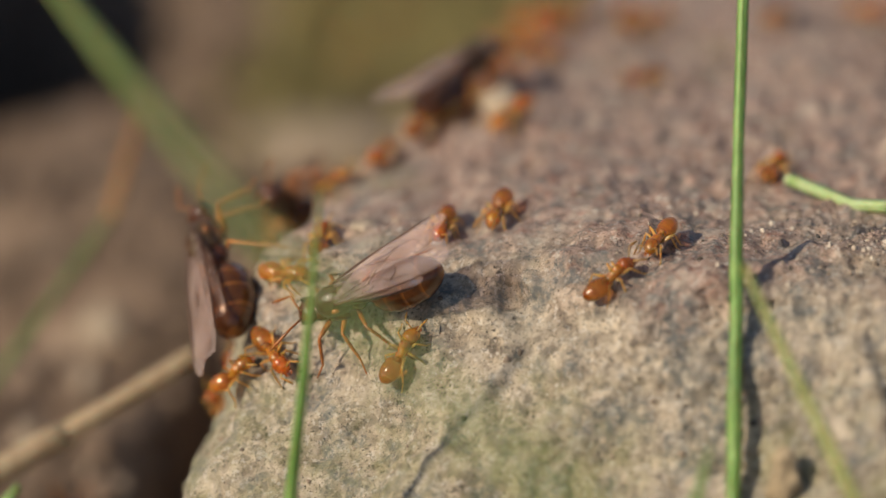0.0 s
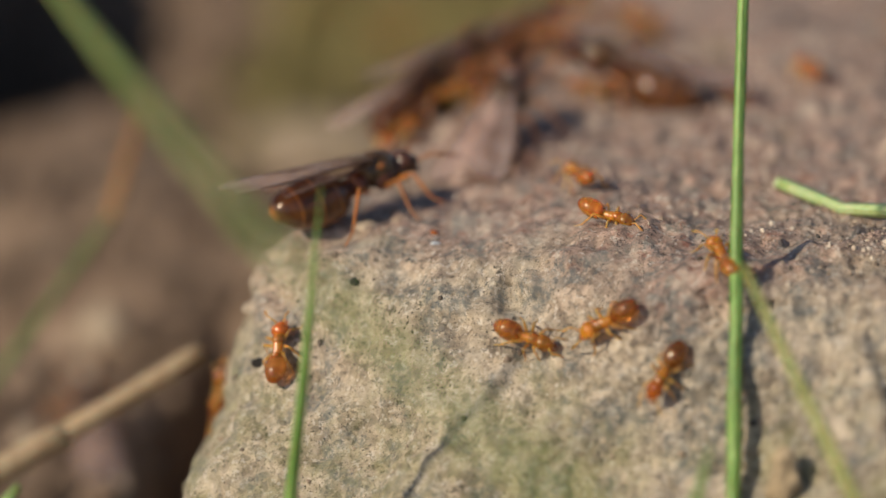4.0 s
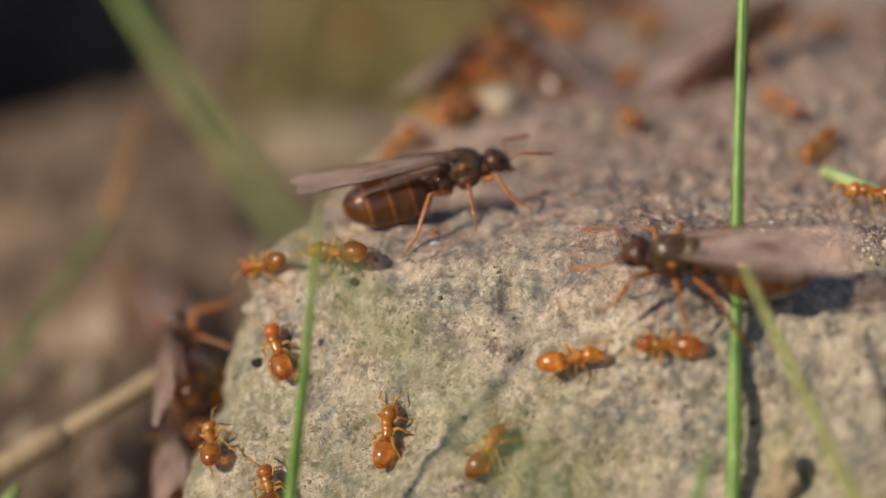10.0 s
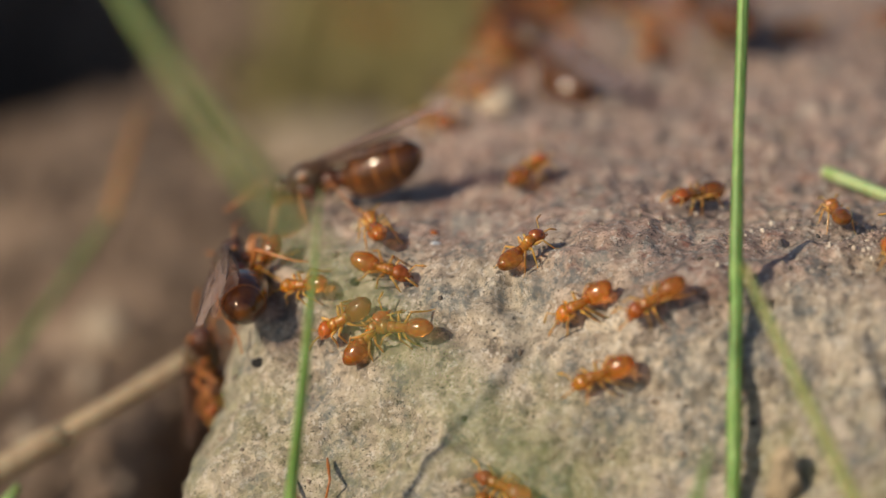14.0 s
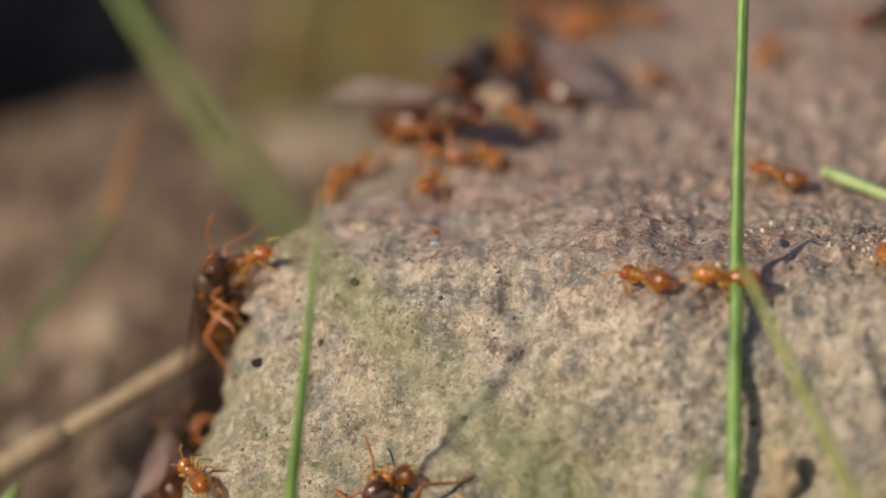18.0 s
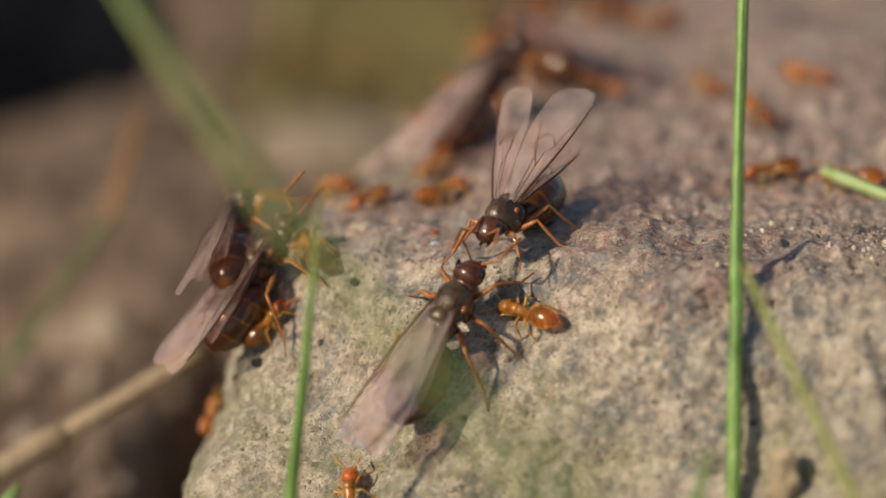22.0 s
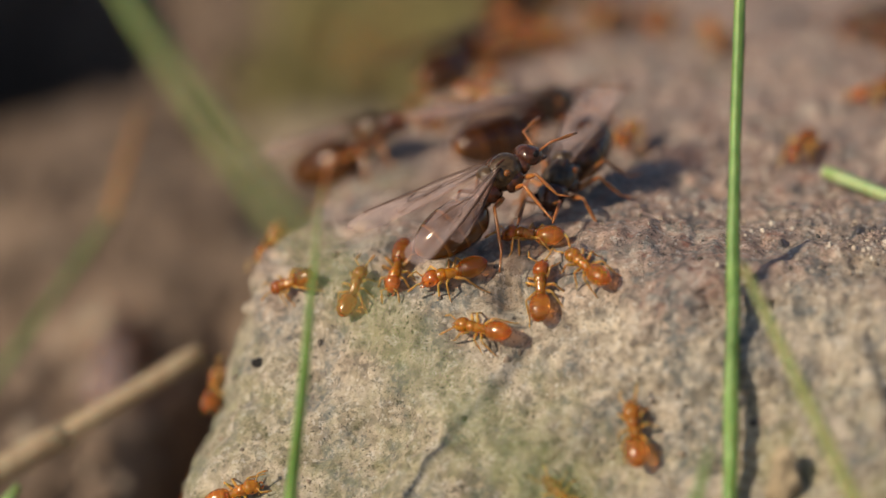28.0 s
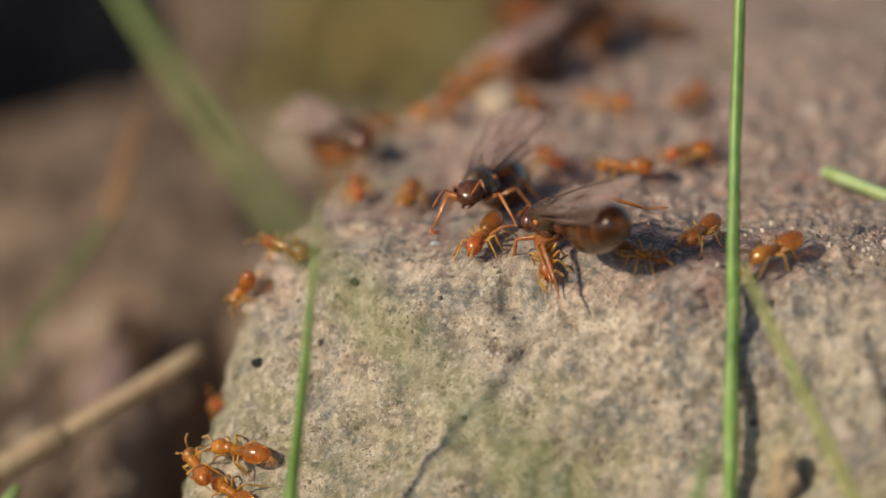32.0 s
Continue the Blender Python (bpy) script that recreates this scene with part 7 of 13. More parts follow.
    [(0, 3.9, 35.8, -1.6, -1, -7, 37), (1, 3.6, 32, -1.2, -15, -3, 45), (1.5, 6.2, 27.4, -1, -6, 3, 53), (2, 5.7, 30.5, -0.9, -3, -5, 112), (2.33, 5.8, 25, -0.8, -1, -7, 86), (2.67, 5.9, 19.5, -0.3, 2, -9, 59), (3, 6.1, 13.9, -0.1, 4, -9, 33), (3.25, 6.7, 10.4, -0.3, -1, -4, 70), (3.5, 7.4, 6.9, 0.7, -3, 3, 107), (6, 6, 13, -0.3, -6, 1, 116), (6.5, 5, 11.9, -0.4, 0, 8, 142), (6.75, 4.9, 9.2, -0.8, 9, 5, -156), (7, 4.5, 6.5, 0.3, 11, -4, -95), (7.2, 0.7, 10.9, -0.9, 17, -25, -82), (7.4, -1.3, 13.4, -6.4, 18, -47, -68), (7.6, -4.2, 16.9, -9.8, 6, -68, -43), (7.8, -7.1, 20.3, -13.1, -65, -76, 41), (9, -7.1, 20.3, -13.1, -65, -76, 41), (9.5, -5.8, 21, -6, 28, -37, -88), (10, -2.3, 19.4, -1.9, 7, 14, -125), (10.17, -2.7, 18.6, -2.2, -5, 18, -180), (10.33, -3.3, 17.6, -1.9, -16, 11, 127), (10.5, -3.8, 16.8, -1.9, -16, -1, 76), (10.75, -2.8, 18.3, -2.1, -17, 5, 119), (11, -2, 19.7, -1.7, -13, 9, 162), (11.17, -0.9, 14.8, -1.6, -10, 9, -180), (11.33, 0, 9.8, -1.2, -7, 7, -162), (11.5, 1, 4.8, -0.3, -5, 5, -144), (11.77, -2.2, 10.5, -1.3, 6, -32, -101), (12.03, -5.3, 13.1, -7.1, -29, -62, -29), (12.3, -8.5, 17.3, -10.6, -82, -41, 60), (12.5, -8.5, 17.3, -10.6, -82, -41, 60), (12.75, -9.9, 12.4, -8.8, -89, -18, 87), (13, -5.6, 7.3, -7.1, -85, 5, 111), (13.25, -4.2, 2.4, -5.4, -70, 24, 138), (13.5, -2.7, -2.6, -3.7, -46, 32, 174), (14, -1.8, -2.9, -3.4, -53, 6, 161), (14.5, -1.9, -3.6, -4.6, -55, -3, 153), (15.5, -4.4, -1.1, -3.4, -51, -16, 130), (16.5, -6.8, 1.7, -2.4, -41, -27, 104), (17, -8.1, 6.7, -1.7, -14, 21, 136), (17.27, -8.9, 9.3, -4.4, 36, 20, -170), (17.53, -9.6, 11.4, -8.3, 68, -15, -133), (17.8, -9.6, 12.9, -12, 78, -61, -104), (18.5, -9.6, 12.9, -12, 78, -61, -104), (18.83, -9.1, 11.3, -6.8, 56, -24, -127), (19.17, -5.7, 6, -4.5, 24, 2, -159), (19.5, -3.7, 2.6, -0.7, -16, 4, 160), (19.75, -2, 6.1, -0.9, -11, -2, 116), (20, -0.3, 9.6, -1.2, -3, -3, 70), (20.27, -3.5, 14.3, -2.3, -28, -14, 61), (20.53, -6.9, 19.4, -6, -53, -28, 56), (20.8, -6.1, 23.3, -11, -82, -42, 60), (21, -6.1, 23.3, -11, -82, -42, 60), (21.5, -6.9, 19.4, -6.4, -61, -4, 85), (22, -5.7, 15.4, -2.9, -24, 18, 123), (22.17, -5.2, 11.5, -1.6, -24, -2, 71), (22.33, -4.4, 7.4, -1.3, -9, -14, 17), (22.5, -3.7, 3.4, -0.6, 11, -9, -38), (23, -2.9, 1.5, -1.3, 23, 26, -58), (23.27, -5.2, 5.2, -4.9, 36, 0, -67), (23.53, -7.5, 8.9, -8.5, 54, -22, -83), (23.8, -9.8, 12.6, -12.2, 83, -37, -111), (24.5, -9.8, 12.6, -12.2, 83, -37, -111), (24.75, -5.2, 9.1, -8.8, 65, -56, -68), (25, -0.6, 5.5, -5.5, 24, -57, -5), (25.25, 2.8, 0.7, -0, 3, -40, 40), (25.5, 8.6, -1.6, 1.2, 2, -18, 70), (26.5, 5.7, -2.8, -0.4, -23, -20, 121), (27.5, 2.7, -3.9, -2.2, -40, -4, 168), (28, 2.2, -4.2, -2.9, -52, -1, 157), (28.25, -0, -2.9, -3, -44, -25, 125), (28.5, -2.4, -1.9, -2.9, -20, -40, 82), (28.75, -1.4, -2.1, -2.5, -48, -18, 132), (29, -0.5, -2.4, -2.2, -50, 15, 169), (29.25, -0.4, -3.5, -3.7, -45, -33, 128), (29.5, -0.4, -4.7, -5.1, 17, -52, 43), (29.9, 0.2, -9.5, -9.1, 1, -62, 68), (30.3, 1.3, -12.5, -14.2, -27, -66, 106), (32, 1.3, -12.5, -14.2, -27, -66, 106)],
    [(0, 0.3, 22.5, -1.1, -7, -8, 43), (0.27, -1.9, 25.7, -2.6, -22, -29, 34), (0.53, -2.5, 29, -7.5, -38, -52, 30), (0.8, -1.6, 31.7, -12, -68, -74, 44), (1, -1.6, 31.7, -12, -68, -74, 44), (1.25, -4.7, 26.6, -9.7, -73, -49, 62), (1.5, -6.4, 20.9, -7.4, -68, -24, 73), (1.75, -7.8, 15.4, -5.1, -58, -1, 85), (2, -8.4, 9.8, -3.7, -44, 20, 102), (2.27, -9.2, 11, -6, -60, -28, 78), (2.53, -9.8, 12.4, -8.6, -42, -77, 36), (2.8, -9.3, 13.5, -11.3, 81, -48, -109), (7, -9.3, 13.5, -11.3, 81, -48, -109), (7.25, -3.7, 12.6, -8.4, 53, -68, -51), (7.5, 1.9, 11.7, -5.6, -1, -60, 32), (7.75, 7.4, 10.8, -2.7, -8, -36, 71), (8, 13, 9.9, 0.1, 2, -13, 100), (8.25, 14.6, 10.7, -0, -2, -6, 161), (8.5, 16.3, 11.6, 0, 2, 1, -139), (8.87, 20.9, 10.7, 0.1, -1, 5, -167), (9.23, 25.6, 9.9, 0.1, -5, 7, 164), (9.6, 30.1, 9, 1.1, -10, 6, 136), (10, 30.1, 9, 1.1, -10, 6, 136), (10.25, 25.7, 5.4, 0.6, -10, -3, 111), (10.5, 21.3, 1.7, 0.6, -6, -11, 86), (10.75, 16.8, -2, 0.9, 0, -16, 59), (11, 12.4, -5.7, 1.1, 9, -19, 32), (11.37, 17.9, -7.2, 0.2, -2, -18, 66), (11.73, 23.3, -9, 0.5, -10, -11, 99), (12.1, 28.7, -10.8, 1.2, -14, -2, 130), (12.5, 28.7, -10.8, 1.2, -14, -2, 130), (12.83, 23.4, -7.3, 1.3, -8, -2, 128), (13.17, 18.2, -3.8, 1.1, -3, -3, 126), (13.5, 12.9, -0.2, 0.9, 3, -4, 124), (13.75, 13.1, 2.3, 0.3, -6, -7, 169), (14, 13.4, 4.7, 0.6, -15, -3, -145), (14.37, 18.4, 4.3, 0.4, -13, -2, -169), (14.73, 23.5, 3.8, 0.4, -12, -1, 166), (15.1, 28.5, 3.3, 0.8, -11, 1, 142), (17, 28.5, 3.3, 0.8, -11, 1, 142), (17.5, 23.4, 6.3, 0, -10, -2, 145), (18, 18.2, 9.2, 0, -10, -6, 147), (18.5, 18.5, 9.9, 0.1, -7, 3, -154), (18.75, 17.7, 9.6, -0, -3, 8, -114), (19, 16.8, 9.2, -0, 4, 10, -74), (19.17, 17.1, 9.3, -0.1, -6, 10, -125), (19.33, 17.4, 9.3, -0, -11, 2, -176), (19.5, 17.6, 9.3, -0, -9, -7, 134), (19.75, 17.7, 9.8, -0.1, -8, 0, 175), (20, 17.7, 10.3, -0.1, -2, 5, -143), (20.5, 17.7, 9.8, -0.1, -4, 7, -137), (21, 17.5, 9.8, -0, -5, 7, -145), (21.5, 17.8, 10.1, -0.1, -3, 5, -138), (22, 17.9, 9.9, -0, -6, 4, -160), (22.5, 17.7, 10.3, -0.1, -1, 5, -135), (22.67, 18.3, 15.4, 0.5, -3, 6, -162), (22.83, 19, 20.4, 0.5, -6, 6, 170), (23, 19.8, 25.6, -0.5, -8, 4, 143), (23.25, 20, 23.1, -0.1, -4, 6, -179), (23.5, 20.3, 20.6, 0.5, -1, 5, -140), (24, 19.5, 14.2, 0.3, -8, 3, -172), (24.5, 17.4, 11, 0.2, -2, 1, 119), (24.77, 22.2, 11.3, 0.1, 0, 3, 149), (25.03, 27, 11.7, 0.3, 3, 4, -180), (25.3, 31.8, 12.1, 0.6, 7, 3, -149), (32, 31.8, 12.1, 0.6, 7, 3, -149)],
    [(0, 7.2, 38.7, -1.3, -4, -1, 40), (0.25, 8.6, 37.2, -1.2, -6, 3, 82), (0.5, 9.9, 35.7, -0.7, -4, 8, 125), (0.75, 9.9, 40.4, -1.1, -1, 4, 175), (1, 9.9, 45.1, -2, -1, -2, -136), (1.25, 10.2, 42.8, -2.2, 9, -2, -179), (1.5, 10.5, 40.8, -1.1, 16, 5, 139), (2, 7.2, 38.7, -1.3, -1, 4, 132), (3, 7, 35.9, -1.3, -1, 7, 131), (6, 7.8, 35.3, -1.2, -6, 11, 120), (7, 7.2, 37.1, -1.3, -3, 5, 134), (7.5, 7.3, 37.4, -1.3, -6, 2, 89), (8, 7.5, 37.8, -1.2, -6, -2, 45), (9, 7.4, 38.1, -1.4, -4, 0, 48), (9.5, 7.5, 38.1, -1.4, -3, 2, 87), (10, 7.7, 38.1, -1.4, -1, 4, 127), (11, 7.3, 36.6, -1.3, -3, 7, 135), (11.33, 7.3, 36.7, -1.3, 3, 7, -165), (11.67, 7.2, 36.9, -1.3, 7, 1, -106), (12, 7.2, 37.1, -1.3, 3, -5, -46), (13, 7.3, 36.6, -1.3, 3, -7, -41), (13.33, 7.3, 36.6, -1.3, -5, -6, 18), (13.67, 7.3, 36.6, -1.3, -8, 1, 76), (14, 7.3, 36.6, -1.3, -3, 7, 135), (14.2, 6.5, 41, -1.9, -29, 0, 108), (14.4, 8.5, 46.3, -7.9, -50, -16, 86), (14.6, 7.7, 51.3, -10.8, -66, -39, 69), (14.8, 9.7, 56.1, -14.6, -77, -64, 53), (17, 9.7, 56.1, -14.6, -77, -64, 53), (17.17, 7.3, 50.6, -12.2, -70, -48, 62), (17.33, 4.8, 44.8, -9.5, -62, -33, 71), (17.5, 2, 38.8, -6, -53, -19, 82), (17.67, 0.5, 32.9, -2.9, -41, -7, 94), (17.83, 0.1, 27.5, -1.3, -28, 2, 107), (18, -0.5, 22.1, -1.2, -13, 7, 123), (18.27, -0.9, 28.2, -3.1, 28, 22, 172), (18.53, -0.6, 32.5, -8.9, 66, 2, -143), (18.8, 0.4, 36.4, -13.5, 83, -36, -111), (21, 0.4, 36.4, -13.5, 83, -36, -111), (21.25, -1.5, 32.1, -9.6, 62, -24, -107), (21.5, 0.1, 25.8, -7.5, 44, -12, -109), (21.75, -1.4, 21.1, -1.4, 26, -1, -114), (22, -0.3, 15.1, -1.5, 7, 8, -122), (22.27, -3, 19.3, -2.4, 19, -26, -94), (22.53, -5.7, 22.6, -6.9, 10, -61, -57), (22.8, -6.1, 24, -11.3, -76, -66, 52), (23.5, -6.1, 24, -11.3, -76, -66, 52), (23.75, -7.9, 17.9, -8.8, -63, -59, 59), (24, -4.8, 11.2, -7.4, -51, -53, 67), (24.25, -4.2, 4.8, -5.5, -38, -49, 75), (24.5, -3.6, -1.6, -3.6, -26, -45, 84), (25, -5.2, 2, -1.2, -14, -30, 85), (25.25, -4, 1.4, -1.4, -32, -17, 130), (25.5, -2.6, 0.9, -1.9, -35, 4, 169), (26.5, -3.8, 0.5, -2, -38, -21, 134), (27.5, -4.9, 0.2, -2.4, -21, -43, 90), (28, -4.4, 0.1, -2.7, -1, -46, 62), (28.5, -5.1, 0.3, -2.9, -26, -42, 95), (28.75, -4.6, 1.1, -2, -37, -20, 136), (29, -4.1, 1.8, -1.1, -32, 4, 169), (29.5, -4.3, 2.2, -1, -25, -9, 137), (30, -4.6, 1.3, -1.8, -29, -26, 120), (30.27, -8.5, 3.8, -2.6, -48, -37, 96), (30.53, -10.2, 9.4, -6.5, -64, -52, 74), (30.8, -9, 13.8, -9.9, -72, -71, 48), (31, -9, 13.8, -9.9, -72, -71, 48), (31.5, -10.3, 9, -7.1, -90, -10, 91), (32, -10, 4.2, -4.2, -59, 47, 131)],
    [(0, 13.4, 41.1, -1.4, -7, 5, 43), (0.5, 13.4, 41.1, -1.4, -9, -2, -5), (1, 13.4, 41.1, -1.4, -4, -8, -52), (1.33, 13.5, 41.3, -1.4, 7, -7, -111), (1.67, 13.5, 41.5, -1.4, 12, 4, -169), (2, 13.6, 41.8, -1.4, 6, 14, 133), (3, 12.9, 40.4, -1.3, 2, 2, 124), (6, 13.3, 40, -1.3, 0, -2, 128), (7, 13.6, 40.1, -1.3, 0, -1, 123), (7.5, 13.6, 40.4, -1.3, 0, 1, 83), (8, 13.5, 40.6, -1.3, -2, 2, 43), (9, 13.1, 45.2, -2.4, -1, 3, 51), (10, 13.1, 41.1, -1.3, 5, 10, 125), (11, 13.3, 41.8, -1.3, 4, 16, 122), (11.33, 13.1, 40, -1.4, -12, 15, 64), (11.67, 12.9, 38.1, -1.6, -20, 1, 10), (12, 12.7, 36.7, -0.7, -13, -13, -45), (13, 13.3, 40, -1.3, 1, 2, -48), (13.5, 13, 36.1, -0.8, -1, 4, 20), (14, 12.7, 32.3, -0.7, 0, 6, 88), (14.5, 13.8, 35.4, -0.6, 1, -3, 96), (15, 13.4, 29.3, -1.4, 2, -2, 101), (15.5, 13.2, 23.1, -0.5, 3, -1, 106), (16, 12.9, 17, -0.4, 4, 0, 111), (16.5, 12.7, 10.9, 0.3, 5, 1, 116), (17, 9.9, 15.3, -0.1, 5, -2, 46), (17.25, 10.6, 14.9, -0.2, -2, 2, 93), (17.5, 11.3, 14.6, -0.2, -4, 10, 140), (17.77, 6.8, 18.8, -0.8, -31, -2, 110), (18.05, 5.2, 24.3, -6.5, -51, -25, 86), (18.33, 2.1, 29.1, -9.6, -63, -53, 66), (18.6, -0.9, 34, -12.8, -42, -82, 18), (20, -0.9, 34, -12.8, -42, -82, 18), (20.33, -2, 30.3, -8.2, -33, -57, 26), (20.67, -2.3, 26.2, -2.7, -23, -32, 36), (21, -0.2, 22.2, -1.2, -10, -10, 49), (21.27, -1.5, 27.7, -3.2, -23, -32, 36), (21.53, -0.3, 33.2, -8.9, -33, -57, 26), (21.8, 0.9, 38.5, -13.3, -39, -83, 14), (29, 0.9, 38.5, -13.3, -39, -83, 14), (29.33, 1.9, 38.6, -8.8, -54, -46, 68), (29.67, 3.6, 38.1, -2.8, -33, -14, 96), (30, 7.6, 39.1, -1.5, -1, 3, 132), (31, 7.3, 37.5, -1.3, -3, 5, 134), (31.5, 7.1, 36.9, -1.3, -5, 2, 88), (32, 6.9, 36.3, -1.4, -6, -1, 41)],
    [(0, 30.2, -0.3, 1.7, -4, 0, 127), (0.25, 26.8, 2.4, 0.8, -1, -2, 177), (0.5, 23.4, 5, 0.6, -1, -6, -132), (0.75, 23.3, 4, 0.6, 0, -2, 178), (1, 23.1, 3, 0.4, -2, 0, 128), (1.4, 26.5, -0.9, 1.4, -5, -2, 129), (1.8, 29.8, -4.7, 1.7, -8, -4, 130), (2, 29.8, -4.7, 1.7, -8, -4, 130), (2.5, 23.5, -6.4, 1.3, 17, -15, 56), (3, 17, -7.8, -0.1, 35, 6, -16), (3.25, 15.6, -6.6, 0.7, 23, -11, 44), (3.5, 14.1, -5.2, 1.1, 2, -10, 107), (6, 13.9, -6.6, 0.9, -12, -34, 114), (6.5, 16.8, -5.1, 1.1, 11, -11, 59), (6.67, 17.4, -2.8, 1.1, 12, -4, 0), (6.83, 18.1, -0.3, 0.7, 6, 2, -59), (7, 18.7, 2.1, 0.7, -1, -1, -117), (7.5, 19.3, 2.2, 0.7, 0, -3, -137), (7.9, 24.9, 3.5, 0.4, 1, 0, -142), (8.3, 30.4, 4.8, 1.4, 2, 3, -147), (9.5, 30.4, 4.8, 1.4, 2, 3, -147), (9.83, 25.4, 4.6, 0.6, 1, 0, -177), (10.17, 20.4, 4.5, 0.6, 0, -3, 154), (10.5, 15.3, 4.4, 0.2, 1, -6, 124), (11, 15.2, -0.2, 1.1, 0, 6, 58), (11.25, 14.9, -0.1, 1.1, 3, 5, 97), (11.5, 14.5, -0.1, 1, 5, 2, 135), (11.75, 16.1, 4, -0, 0, -1, 109), (12, 17.8, 8, -0.5, -2, -7, 82), (12.4, 23.4, 6.7, -0.2, -1, 0, 149), (12.8, 29.1, 5.3, 1.3, 6, 2, -144), (13.5, 29.1, 5.3, 1.3, 6, 2, -144), (14, 26.7, 9.6, 0.3, -3, 5, 172), (14.5, 24.2, 13.8, 0.5, -12, 1, 127), (15.17, 22.5, 7.6, -0.5, -6, -5, 101), (15.83, 20.5, 1.1, 0.7, 2, -8, 73), (16.5, 18.6, -5.3, 1, 11, -7, 45), (16.67, 19.5, -0.4, 0.5, 7, -9, 60), (16.83, 20.3, 4.3, 0.6, 3, -10, 75), (17, 21.2, 9.2, -0.1, -1, -10, 90), (17.4, 26.2, 6.2, 0.6, -4, -3, 110), (17.8, 31.2, 3.2, 1.4, -5, 4, 131), (23.5, 31.2, 3.2, 1.4, -5, 4, 131), (23.83, 25.5, 3.8, 0.4, -9, 3, 172), (24.17, 19.6, 4.4, 0.5, -12, 4, -147), (24.5, 13.8, 4.9, 0.7, -14, 7, -106), (25, 13.8, 5.6, 0.8, -11, -6, -141), (25.5, 12.4, 3.7, 0.6, -10, -8, -148), (26.17, 12.6, 8.5, -0.3, -8, -5, -175), (26.83, 13, 13.1, 0, -7, -2, 159), (27.5, 13.2, 17.8, -0.3, -7, 2, 132), (28, 10.4, 15.4, -0.1, 0, 0, 73), (28.2, 6.3, 19.2, -0.5, -16, -16, 58), (28.4, 4.4, 23.5, -6, -30, -35, 46), (28.6, 1.3, 27.6, -8.9, -42, -57, 37), (28.8, -1.7, 31.7, -11.8, -60, -78, 36), (29, -1.7, 31.7, -11.8, -60, -78, 36), (29.33, -4.2, 26.5, -8.8, -59, -58, 47), (29.67, -5.9, 21, -6, -54, -37, 54), (30, -7.1, 15.4, -3.5, -47, -17, 63), (30.4, -7.5, 18.5, -8.4, -51, -55, 44), (30.8, -6.8, 21.3, -13.7, 53, -81, -78), (31, -6.8, 21.3, -13.7, 53, -81, -78), (31.25, -9.3, 14.9, -12.8, -93, -70, 94), (31.5, -11.1, 7.3, -11.6, -83, -42, 113), (31.75, -11.2, 0.2, -9.8, -66, -18, 132), (32, -10.3, -4, -10, -44, 0, 156)],
